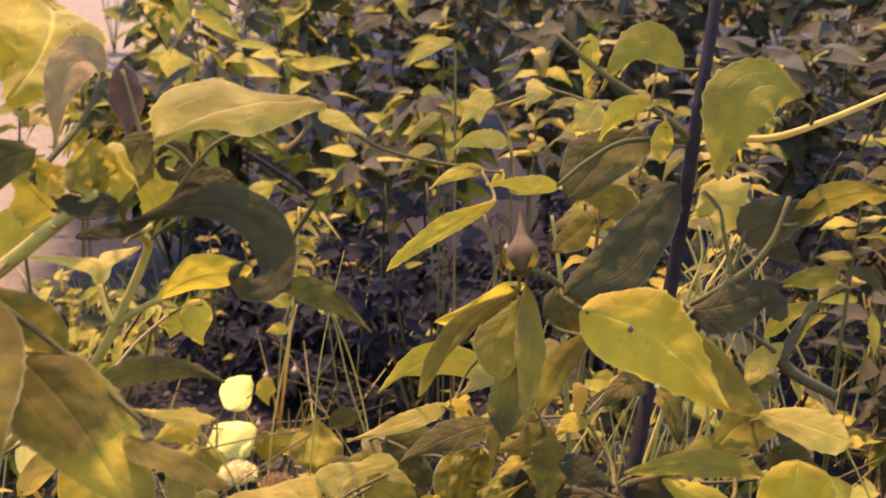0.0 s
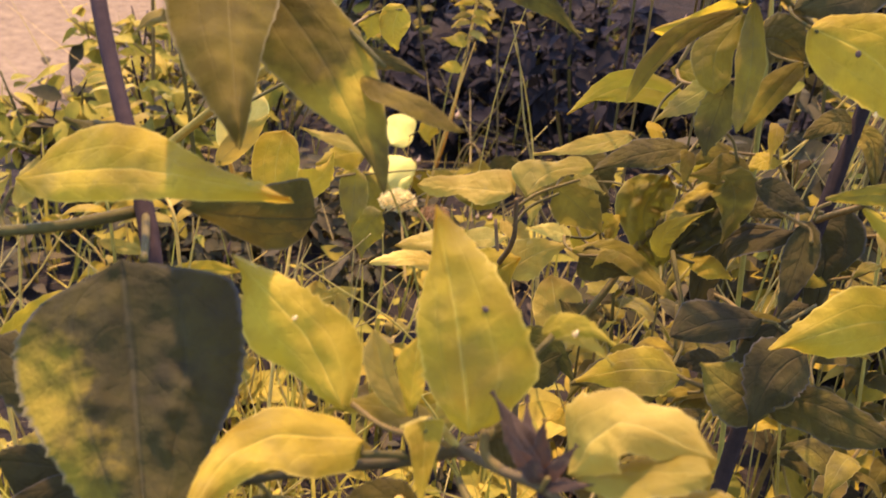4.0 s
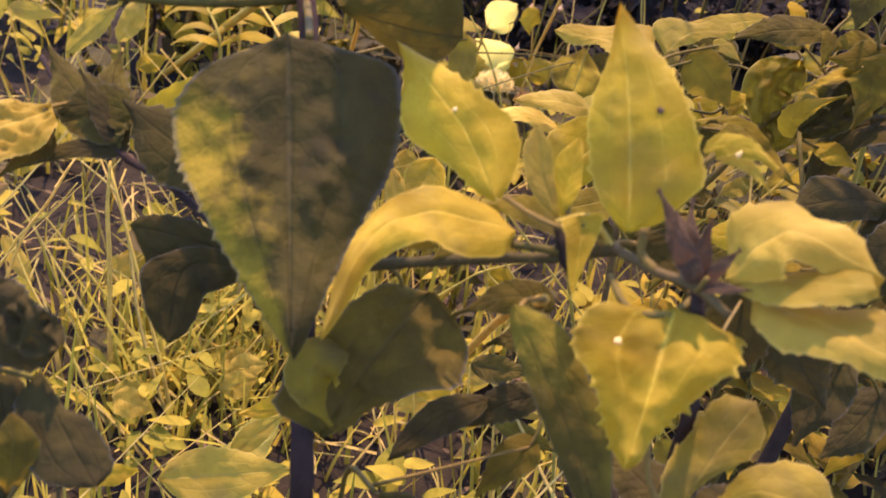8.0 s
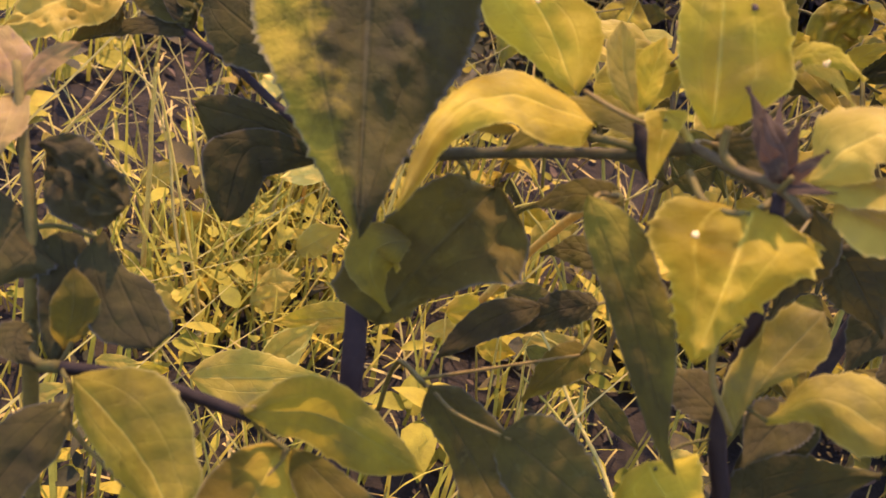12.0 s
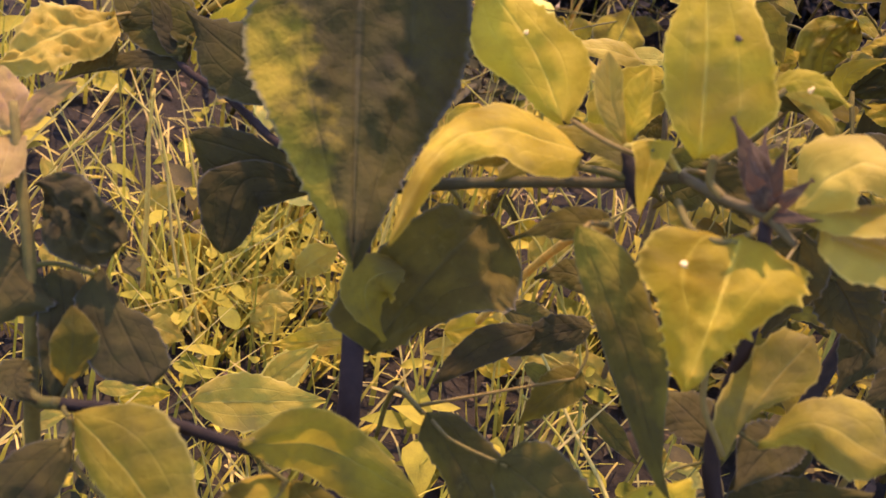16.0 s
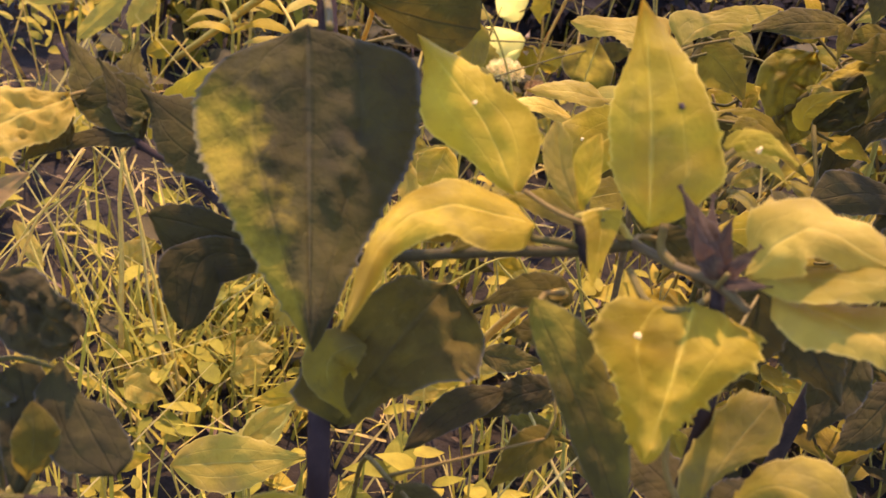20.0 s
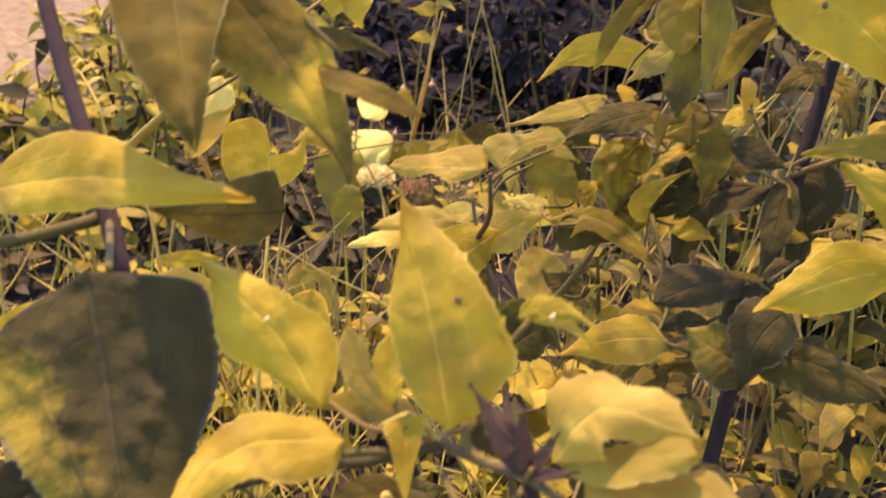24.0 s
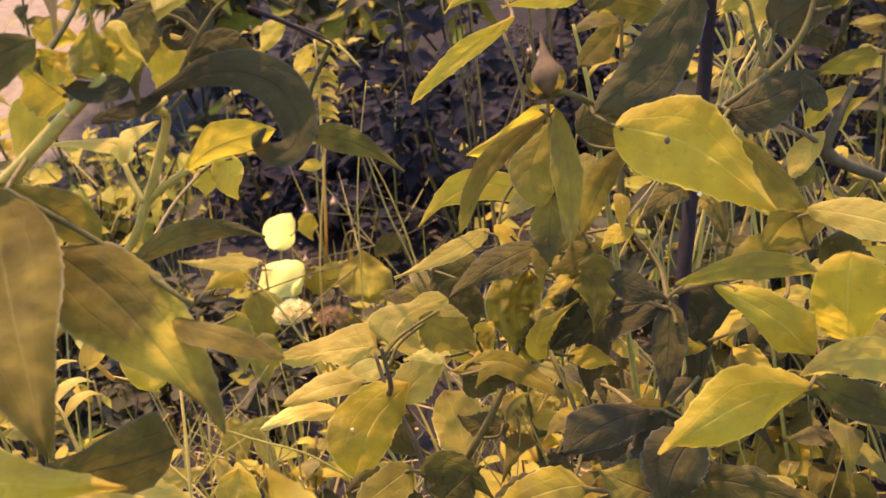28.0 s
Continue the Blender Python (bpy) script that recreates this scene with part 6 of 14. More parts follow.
leaf(herb_r, (0.1028, 0.5295, 0.4891), (0.0835, 0.5327, 0.4995), (0.0678, 0.5267, 0.4799), (-0.061, -0.866, 0.496), 0.0169, MIDDLE)
leaf(herb_r, (0.0618, 0.5237, 0.5043), (0.0611, 0.5202, 0.4929), (0.0594, 0.5171, 0.4827), (-0.100, -0.948, 0.301), 0.0083, YOUNG_LIT)
leaf(herb_r, (0.0483, 0.5001, 0.4443), (0.0339, 0.4956, 0.4467), (0.0173, 0.4859, 0.4491), (0.421, -0.744, 0.519), 0.0074, YOUNG_LIT)
leaf(herb_r, (0.0938, 0.5129, 0.4692), (0.0914, 0.5098, 0.4590), (0.0914, 0.5077, 0.4522), (-0.160, -0.938, 0.309), 0.0095, YOUNG_LIT)
leaf(herb_r, (0.0867, 0.5147, 0.4748), (0.0748, 0.5143, 0.4737), (0.0654, 0.5105, 0.4612), (-0.089, -0.905, 0.416), 0.0107, YOUNG_LIT)
leaf(herb_r, (0.0851, 0.5208, 0.4265), (0.0703, 0.5229, 0.4335), (0.0580, 0.5222, 0.4312), (0.020, -0.919, 0.394), 0.0148, DULL)
leaf(herb_r, (0.1198, 0.4796, 0.4284), (0.1334, 0.4815, 0.4349), (0.1539, 0.4842, 0.4436), (0.035, -0.975, 0.220), 0.0205, DARK)
leaf(herb_r, (0.1403, 0.4809, 0.4327), (0.1585, 0.4842, 0.4436), (0.1835, 0.4849, 0.4458), (0.087, -0.996, 0.016), 0.0137, DULL)
shaped(herb_r, [(0.0980, 0.4743, 0.3982), (0.1143, 0.4670, 0.4041), (0.1349, 0.4668, 0.4130)], [0.6, 1.4, 2.5, 4.0, 6.0, 7.8, 8.4, 6.5, 4.0, 1.8, 0.2], [0.6, 2.1, 4.3, 9.7, 10.9, 10.8, 9.2, 5.7, 2.9, 1.4, 0.2], (-0.363, -0.811, 0.458), DARK, 'dark leaf', tooth=0.05, teeth=10)
shaped(herb_r, [(0.1343, 0.4711, 0.4106), (0.1445, 0.4684, 0.4152), (0.1564, 0.4646, 0.4174)], [0.6, 0.9, 1.3, 1.8, 2.5, 3.1, 3.6, 3.6, 3.7, 2.2, 0.2], [0.6, 1.1, 1.7, 2.6, 3.9, 5.2, 5.2, 4.8, 4.1, 1.9, 0.2], (-0.381, -0.904, 0.194), DULL, tooth=0.06, teeth=9)
shaped(herb_r, [(0.1245, 0.4899, 0.4266), (0.1360, 0.4887, 0.4229), (0.1464, 0.4865, 0.4173)], [0.6, 1.5, 2.9, 3.7, 4.3, 4.8, 4.4, 3.9, 2.6, 1.2, 0.2], [0.6, 1.6, 3.2, 4.4, 5.1, 5.7, 5.6, 4.9, 4.2, 3.4, 0.2], (-0.121, -0.970, 0.210), DARK, tooth=0.04, teeth=9)
shaped(herb_r, [(0.1133, 0.3921, 0.3204), (0.0850, 0.3872, 0.3206), (0.0524, 0.3774, 0.3092)], [0.6, 1.2, 2.4, 5.3, 9.3, 11.3, 10.8, 8.1, 1.9, 0.9, 0.2], [0.6, 2.3, 4.9, 7.9, 11.0, 13.7, 10.9, 7.1, 3.6, 1.7, 0.2], (0.121, -0.873, 0.473), YOUNG_LIT, 'broad yellow-green leaf with a sharp tip', teeth=11, tooth=.06, fold=.14, cup=.1)
shaped(herb_r, [(0.0826, 0.4217, 0.3504), (0.1001, 0.4127, 0.3411), (0.1147, 0.4014, 0.3278)], [0.6, 1.6, 3.0, 5.0, 7.2, 8.1, 8.9, 10.4, 6.0, 2.3, 0.2], [0.6, 1.3, 2.4, 3.7, 5.1, 6.5, 7.9, 8.1, 3.6, 1.6, 0.2], (-0.225, -0.838, 0.497), YOUNG_LIT, teeth=9, tooth=.06)
shaped(herb_r, [(0.1292, 0.4073, 0.3269), (0.1286, 0.4094, 0.3426), (0.1308, 0.4135, 0.3617)], [0.6, 3.2, 7.0, 10.4, 12.3, 13.6, 12.9, 11.8, 8.4, 5.3, 0.2], [0.6, 2.9, 6.4, 9.3, 12.1, 15.0, 15.1, 15.1, 12.0, 9.1, 0.2], (-0.252, -0.704, 0.664), YOUNG_LIT, tooth=0.07, teeth=9)
shaped(herb_r, [(0.1420, 0.3874, 0.3301), (0.1214, 0.3852, 0.3348), (0.1035, 0.3810, 0.3332)], [0.6, 3.4, 7.7, 7.5, 6.8, 5.7, 4.0, 2.4, 1.4, 0.7, 0.2], [0.6, 2.3, 4.9, 8.0, 7.9, 7.3, 6.1, 4.5, 2.5, 1.2, 0.2], (0.215, -0.896, 0.388), PALE, teeth=9, tooth=.06, fold=.2)
shaped(herb_r, [(0.0691, 0.4266, 0.3503), (0.0930, 0.4205, 0.3578), (0.1180, 0.4106, 0.3573)], [0.6, 1.1, 1.8, 2.7, 3.9, 4.8, 5.8, 5.6, 4.4, 2.0, 0.2], [0.6, 1.2, 2.1, 3.3, 4.1, 4.9, 4.9, 3.5, 2.1, 1.0, 0.2], (-0.343, -0.896, 0.283), MIDDLE, teeth=9, tooth=.03, fold=.2)
shaped(herb_r, [(0.0751, 0.4955, 0.3050), (0.0551, 0.5113, 0.2944), (0.0432, 0.5222, 0.2724), (0.0394, 0.5185, 0.2426)], [0.5, 4.8, 12.1, 15.9, 14.7, 12.9, 11.5, 9.0, 5.6, 2.2, 0.3], [0.5, 1.3, 2.2, 3.8, 6.2, 8.0, 8.1, 7.0, 4.5, 2.0, 0.3], (-0.250, -0.600, 0.760), DARK, 'dark arched leaf', teeth=10, tooth=0.03, fold=0.35, cup=0.1)
shaped(herb_r, [(0.0782, 0.4906, 0.3060), (0.0875, 0.4884, 0.3003), (0.0871, 0.4807, 0.2847), (0.0841, 0.4728, 0.2689)], [0.5, 8.0, 16.0, 20.3, 15.7, 8.4, 6.3, 4.4, 2.9, 1.3, 0.3], [0.5, 3.2, 4.8, 6.6, 8.1, 8.4, 7.4, 5.8, 3.9, 2.1, 0.3], (0.252, -0.704, 0.664), DARK, 'dark drooping leaf', teeth=10, tooth=0.03, fold=0.35, cup=0.1)
shaped(herb_r, [(0.0574, 0.4310, 0.2927), (0.0401, 0.4245, 0.2931), (0.0202, 0.4151, 0.2878)], [0.6, 3.0, 6.6, 7.8, 8.4, 9.0, 8.2, 5.9, 3.4, 1.6, 0.2], [0.6, 1.4, 2.7, 4.4, 6.6, 8.9, 10.8, 11.3, 6.2, 2.8, 0.2], (0.094, -0.643, 0.760), DARK, teeth=9, tooth=0.05)
leaf(herb_r, (0.0650, 0.4314, 0.2927), (0.0569, 0.4191, 0.2801), (0.0457, 0.4070, 0.2682), (-0.170, -0.628, 0.760), 0.0203, DARK)
leaf(herb_r, (0.0703, 0.4502, 0.3301), (0.0663, 0.4362, 0.3136), (0.0603, 0.4229, 0.2987), (-0.256, -0.688, 0.679), 0.0135, DARK)
leaf(herb_r, (0.0464, 0.4547, 0.3420), (0.0561, 0.4438, 0.3415), (0.0665, 0.4330, 0.3410), (-0.650, -0.623, 0.436), 0.0112, DARK)
leaf(herb_r, (0.0280, 0.4176, 0.2692), (0.0082, 0.4079, 0.2745), (-0.0148, 0.3948, 0.2734), (0.365, -0.547, 0.753), 0.0212, YOUNG_LIT)
leaf(herb_r, (0.0632, 0.4061, 0.2642), (0.0461, 0.4090, 0.2722), (0.0335, 0.4119, 0.2797), (0.180, -0.753, 0.633), 0.0245, MATURE_SHADED)
shaped(herb_r, [(0.0599, 0.4173, 0.2639), (0.0833, 0.4098, 0.2690), (0.1109, 0.3976, 0.2634)], [0.6, 1.9, 3.7, 5.3, 6.4, 6.4, 5.6, 4.9, 3.8, 1.7, 0.2], [0.6, 3.5, 7.8, 10.3, 11.4, 12.5, 13.5, 10.6, 5.8, 2.6, 0.2], (-0.363, -0.807, 0.466), MATURE_SHADED, teeth=9, tooth=0.05)
leaf(herb_r, (0.0747, 0.4180, 0.2871), (0.0610, 0.4038, 0.2825), (0.0545, 0.3940, 0.2635), (-0.023, -0.690, 0.723), 0.0262, DARK)
shaped(herb_r, [(0.1156, 0.4188, 0.3062), (0.1312, 0.4157, 0.2982), (0.1519, 0.4115, 0.2876)], [0.6, 1.7, 3.4, 5.5, 6.6, 7.6, 8.2, 8.0, 7.3, 3.3, 0.2], [0.6, 1.4, 2.6, 4.1, 5.7, 7.4, 7.9, 6.9, 5.3, 2.4, 0.2], (-0.068, -0.962, 0.265), MATURE_SHADED, teeth=9, tooth=0.05)
shaped(herb_r, [(0.0899, 0.4992, 0.3563), (0.0782, 0.4889, 0.3596), (0.0658, 0.4800, 0.3544)], [0.5, 2.5, 4.4, 5.4, 5.8, 5.5, 4.7, 3.5, 2.1, 0.9, 0.2], [0.5, 2.5, 4.4, 5.4, 5.8, 5.5, 4.7, 3.5, 2.1, 0.9, 0.2], (-0.100, -0.796, 0.597), MATURE_SHADED, teeth=8, tooth=0.04, fold=0.2)
shaped(herb_r, [(0.0888, 0.5127, 0.3498), (0.0999, 0.5064, 0.3471), (0.1025, 0.4934, 0.3315)], [0.5, 2.1, 3.6, 4.4, 5.2, 5.5, 5.2, 4.1, 2.6, 1.0, 0.3], [0.5, 2.6, 4.6, 6.2, 7.3, 7.4, 6.2, 4.6, 2.8, 1.0, 0.3], (0.200, -0.798, 0.569), MATURE_SHADED, teeth=8, tooth=0.04, fold=0.2)
shaped(herb_r, [(0.1297, 0.4458, 0.3675), (0.1146, 0.4424, 0.3624), (0.1046, 0.4334, 0.3567)], [0.6, 4.9, 8.7, 9.9, 11.1, 12.3, 13.6, 10.4, 7.1, 3.7, 0.2], [0.6, 1.0, 1.6, 2.4, 3.2, 3.8, 4.5, 4.8, 2.7, 1.3, 0.2], (0.100, -0.752, 0.652), DULL, teeth=6, tooth=0.03, fold=0.35)
shaped(herb_r, [(0.1196, 0.4300, 0.3739), (0.1328, 0.4243, 0.3720), (0.1512, 0.4175, 0.3676)], [0.6, 1.7, 3.2, 5.2, 6.7, 7.9, 8.5, 8.4, 7.0, 3.1, 0.2], [0.6, 1.5, 2.9, 4.7, 6.3, 7.3, 8.3, 7.5, 6.5, 3.8, 0.2], (-0.200, -0.501, 0.842), PALE, teeth=9, tooth=0.05)
leaf(herb_r, (0.1306, 0.4429, 0.3534), (0.1386, 0.4400, 0.3466), (0.1512, 0.4381, 0.3412), (-0.032, -0.947, 0.320), 0.0175, MATURE_SHADED)
stem(herb_r, [(0.0610, 0.4480, 0.2300), (0.0804, 0.4986, 0.2878), (0.0773, 0.4957, 0.3053), (0.0835, 0.4253, 0.3505)], [0.0019, 0.0017, 0.0016, 0.0012], STEM_GREEN, 'branch')

herb_m = plant('herb', 'low sunlit weed with pale lance leaves', 'weed', (-0.0300, 0.6200, -0.0300))
stem(herb_m, [(-0.0300, 0.6200, -0.0300), (-0.0418, 0.5274, 0.1832), (-0.0491, 0.5346, 0.2212), (-0.0583, 0.5448, 0.2429), (-0.0632, 0.5543, 0.2629)], [0.0020, 0.0018, 0.0015, 0.0012, 0.0009], STEM_BROWN, 'stem')
shaped(herb_m, [(-0.0514, 0.4573, 0.3222), (-0.0692, 0.4622, 0.3192), (-0.0930, 0.4642, 0.3167)], [0.6, 1.5, 2.9, 4.9, 7.4, 5.6, 3.3, 3.6, 2.4, 1.1, 0.2], [0.6, 7.2, 12.2, 11.4, 10.5, 9.6, 8.6, 6.8, 4.3, 2.0, 0.2], (0.100, -0.500, 0.860), PALE, 'pale sunlit lance leaf', tooth=0.05, teeth=14, fold=0.1, wave=0.06, bubble=0.03)
shaped(herb_m, [(-0.0448, 0.4572, 0.3220), (-0.0368, 0.4666, 0.3296), (-0.0188, 0.4713, 0.3327)], [0.6, 4.3, 9.9, 12.0, 9.9, 7.1, 5.0, 5.5, 4.6, 2.4, 0.2], [0.6, 1.0, 1.7, 2.6, 3.9, 4.8, 4.0, 3.8, 3.3, 1.5, 0.2], (-0.100, -0.550, 0.829), PALE, tooth=0.05, teeth=12, fold=0.25, wave=0.06, bubble=0.03)
shaped(herb_m, [(-0.0476, 0.5472, 0.2467), (-0.0675, 0.5340, 0.2336), (-0.0795, 0.5176, 0.2131)], [0.6, 2.0, 4.5, 9.2, 11.2, 11.9, 12.3, 10.3, 7.4, 3.3, 0.2], [0.6, 3.6, 8.0, 12.8, 16.0, 18.8, 20.2, 18.6, 12.4, 5.9, 0.2], (0.145, -0.800, 0.582), YOUNG_LIT, 'yellow-green leaf with a pale speck', teeth=11, tooth=.05, fold=.14)
shaped(herb_m, [(-0.0224, 0.5295, 0.2078), (-0.0262, 0.5421, 0.2225), (-0.0310, 0.5540, 0.2358)], [0.6, 3.6, 7.3, 10.4, 11.4, 11.9, 11.6, 9.1, 6.2, 2.8, 0.2], [0.6, 2.9, 6.4, 11.0, 14.2, 14.4, 13.9, 11.0, 7.5, 3.3, 0.2], (0.015, -0.754, 0.657), PALE, teeth=9, tooth=.03, pucker=.05)
shaped(herb_m, [(-0.0703, 0.5564, 0.2457), (-0.0900, 0.5464, 0.2501), (-0.1113, 0.5341, 0.2503)], [0.6, 2.4, 5.0, 6.2, 7.3, 7.1, 5.8, 4.3, 2.4, 1.2, 0.2], [0.6, 2.8, 5.2, 8.0, 8.4, 8.5, 6.6, 4.6, 2.6, 1.2, 0.2], (0.151, -0.402, 0.903), PALE, teeth=9, tooth=0.05)
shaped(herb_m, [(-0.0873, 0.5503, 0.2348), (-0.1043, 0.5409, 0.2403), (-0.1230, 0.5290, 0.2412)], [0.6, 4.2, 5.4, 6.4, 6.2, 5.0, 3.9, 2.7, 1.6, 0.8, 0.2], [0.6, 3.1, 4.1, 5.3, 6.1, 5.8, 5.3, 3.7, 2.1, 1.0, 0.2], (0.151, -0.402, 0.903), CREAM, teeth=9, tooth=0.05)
leaf(herb_m, (-0.0545, 0.5509, 0.2324), (-0.0409, 0.5575, 0.2440), (-0.0231, 0.5617, 0.2504), (0.017, -0.871, 0.490), 0.0192, PALE)
shaped(herb_m, [(-0.0225, 0.5069, 0.2751), (0.0007, 0.5086, 0.2758), (0.0280, 0.4925, 0.2629)], [0.6, 1.2, 2.2, 3.5, 5.0, 5.4, 4.7, 3.6, 2.3, 1.1, 0.2], [0.6, 1.8, 3.6, 5.9, 6.6, 7.1, 7.1, 5.5, 3.5, 1.6, 0.2], (0.051, -0.609, 0.792), MIDDLE, tooth=0.08, fold=0.2, teeth=9)
leaf(herb_m, (-0.0190, 0.5047, 0.2701), (-0.0112, 0.5047, 0.2692), (0.0098, 0.5047, 0.2669), (0.044, -0.930, 0.366), 0.0158, MATURE_SHADED)
shaped(herb_m, [(0.0183, 0.5454, 0.3027), (0.0095, 0.5360, 0.2850), (0.0196, 0.5251, 0.2624)], [0.6, 6.7, 9.8, 11.2, 12.6, 14.0, 15.5, 15.0, 12.3, 8.7, 0.2], [0.6, 3.7, 8.3, 12.5, 14.8, 13.9, 9.5, 8.5, 5.5, 2.5, 0.2], (-0.008, -0.873, 0.487), MIDDLE, 'puckered yellow leaf', tooth=0.05, teeth=9, quilt=0.22, bubble=0.10, pucker=0.06)
shaped(herb_m, [(0.0512, 0.5224, 0.3203), (0.0376, 0.5124, 0.3018), (0.0224, 0.5018, 0.2823)], [0.6, 6.6, 11.8, 15.7, 15.9, 14.9, 13.0, 11.1, 6.3, 2.8, 0.2], [0.6, 2.8, 6.0, 9.9, 11.5, 12.8, 13.2, 12.1, 7.4, 3.3, 0.2], (-0.042, -0.863, 0.504), PUCKER, 'dark puckered leaf', teeth=9, tooth=0.05, quilt=0.22, bubble=0.10, pucker=0.06)
shaped(herb_m, [(-0.0065, 0.5259, 0.2738), (-0.0059, 0.5289, 0.2787), (-0.0019, 0.5326, 0.2842)], [0.6, 0.9, 1.3, 1.8, 2.2, 2.6, 2.9, 2.6, 2.2, 1.1, 0.2], [0.6, 1.1, 1.8, 2.5, 2.6, 2.7, 2.9, 2.7, 1.6, 0.8, 0.2], (0.000, -0.600, 0.800), YOUNG_LIT, teeth=6, tooth=0.03)
shaped(herb_m, [(0.0244, 0.5205, 0.3281), (0.0036, 0.5057, 0.3280), (-0.0186, 0.4873, 0.3243)], [0.6, 2.5, 5.3, 6.6, 7.4, 7.3, 4.8, 2.2, 0.9, 0.5, 0.2], [0.6, 2.7, 4.6, 6.3, 7.6, 8.1, 6.7, 5.0, 2.8, 1.3, 0.2], (0.338, -0.528, 0.779), MATURE_SHADED, 'dark lance leaf', tooth=0.04, teeth=9)
leaf(herb_m, (0.0019, 0.5938, 0.3044), (-0.0203, 0.5816, 0.2988), (-0.0485, 0.5698, 0.2951), (0.189, -0.676, 0.713), 0.0104, PALE)
leaf(herb_m, (-0.0132, 0.5972, 0.2758), (-0.0180, 0.5891, 0.2601), (-0.0138, 0.5811, 0.2434), (0.026, -0.896, 0.443), 0.0271, MATURE_SHADED)
leaf(herb_m, (-0.0482, 0.5034, 0.2259), (-0.0645, 0.4904, 0.2240), (-0.0805, 0.4763, 0.2200), (0.301, -0.530, 0.793), 0.0188, MIDDLE)
leaf(herb_m, (-0.0458, 0.5022, 0.2232), (-0.0267, 0.5023, 0.2210), (-0.0118, 0.4962, 0.2070), (0.038, -0.908, 0.417), 0.0164, MATURE_SHADED)
leaf(herb_m, (0.0206, 0.4922, 0.2854), (0.0191, 0.4967, 0.2948), (0.0384, 0.5036, 0.3064), (0.106, -0.909, 0.404), 0.0102, YOUNG_LIT)
leaf(herb_m, (0.0392, 0.5015, 0.3246), (0.0457, 0.4970, 0.3148), (0.0424, 0.4881, 0.2971), (-0.250, -0.882, 0.400), 0.0200, DULL)
stem(herb_m, [(-0.0418, 0.5274, 0.1832), (-0.0077, 0.5145, 0.2435), (0.0124, 0.5316, 0.2757), (0.0387, 0.5283, 0.3112)], [0.0020, 0.0018, 0.0017, 0.0015], STEM_GREEN, 'branch')
stem(herb_a, [(-0.1480, 0.2869, 0.3605), (-0.1551, 0.3069, 0.3584), (-0.1610, 0.3226, 0.3565)], [0.0012, 0.0013, 0.0014], STEM_GREEN, 'petiole')
stem(herb_a, [(-0.0778, 0.2555, 0.3428), (-0.0658, 0.2418, 0.3465), (-0.0532, 0.2399, 0.3463), (-0.0462, 0.2383, 0.3459)], [0.0007, 0.0007, 0.0008, 0.0008], STEM_GREEN, 'petiole')
stem(herb_a, [(-0.0722, 0.2412, 0.3373), (-0.0640, 0.2427, 0.3378), (-0.0564, 0.2436, 0.3376)], [0.0010, 0.0011, 0.0012], STEM_GREEN, 'petiole')
stem(herb_a, [(-0.0402, 0.2337, 0.3563), (-0.0391, 0.2323, 0.3499), (-0.0346, 0.2294, 0.3479)], [0.0011, 0.0012, 0.0013], STEM_GREEN, 'petiole')
leaf(herb_a, (-0.0293, 0.2726, 0.3634), (-0.0210, 0.2711, 0.3685), (-0.0100, 0.2658, 0.3670), (-0.365, -0.706, 0.607), 0.0069, YOUNG_LIT)
leaf(herb_a, (-0.0288, 0.2775, 0.3615), (-0.0190, 0.2738, 0.3630), (-0.0089, 0.2716, 0.3571), (-0.134, -0.844, 0.520), 0.0046, PALE)
leaf(herb_a, (-0.0415, 0.2477, 0.3460), (-0.0315, 0.2464, 0.3417), (-0.0246, 0.2394, 0.3385), (-0.199, -0.849, 0.489), 0.0104, DARK)
leaf(herb_a, (-0.0553, 0.2656, 0.3303), (-0.0720, 0.2708, 0.3330), (-0.0881, 0.2716, 0.3286), (-0.154, -0.620, 0.769), 0.0097, MIDDLE)
bud(herb_r, (0.0310, 0.4536, 0.4208), (0.0301, 0.4700, 0.4420), 0.0072, BUD, 'pinkish swollen flower bud drawn out to a point')
speck(herb_a, (-0.0999, 0.2743, 0.3563), (0.1418, -0.8999, 0.4123), 0.0007, FLORET, 'white speck')
speck(herb_a, (-0.0410, 0.2073, 0.3444), (-0.0291, -0.8467, 0.5313), 0.0009, FLORET, 'white speck')
speck(herb_a, (-0.0291, 0.2263, 0.3444), (-0.0657, -0.8618, 0.5029), 0.0006, FLORET, 'white speck')
speck(herb_a, (-0.0221, 0.2623, 0.3713), (-0.0826, -0.9164, 0.3916), 0.0008, FLORET, 'white speck')
speck(herb_r, (0.0828, 0.4372, 0.3852), (-0.2583, -0.9387, 0.2283), 0.0010, FLORET, 'white speck')
speck(herb_m, (-0.0737, 0.5245, 0.2395), (0.0383, -0.9071, 0.4192), 0.0009, FLORET, 'white speck')
speck(herb_r, (0.0706, 0.4271, 0.4094), (-0.2429, -0.9518, 0.1875), 0.0012, DRIED, 'dark withered spot')
speck(herb_a, (-0.0453, 0.2446, 0.3864), (-0.0140, -0.9280, 0.3724), 0.0009, DRIED, 'dark withered spot')

shaped(herb_r, [(0.1272, 0.4612, 0.4141), (0.1307, 0.4582, 0.4075), (0.1322, 0.4552, 0.4012)], [0.6, 1.1, 1.9, 2.8, 3.2, 3.6, 3.7, 3.6, 2.7, 1.3, 0.2], [0.6, 1.4, 2.6, 3.6, 4.6, 4.7, 4.3, 3.9, 2.6, 1.2, 0.2], (-0.101, -0.909, 0.404), DARK, tooth=0.06, teeth=9)
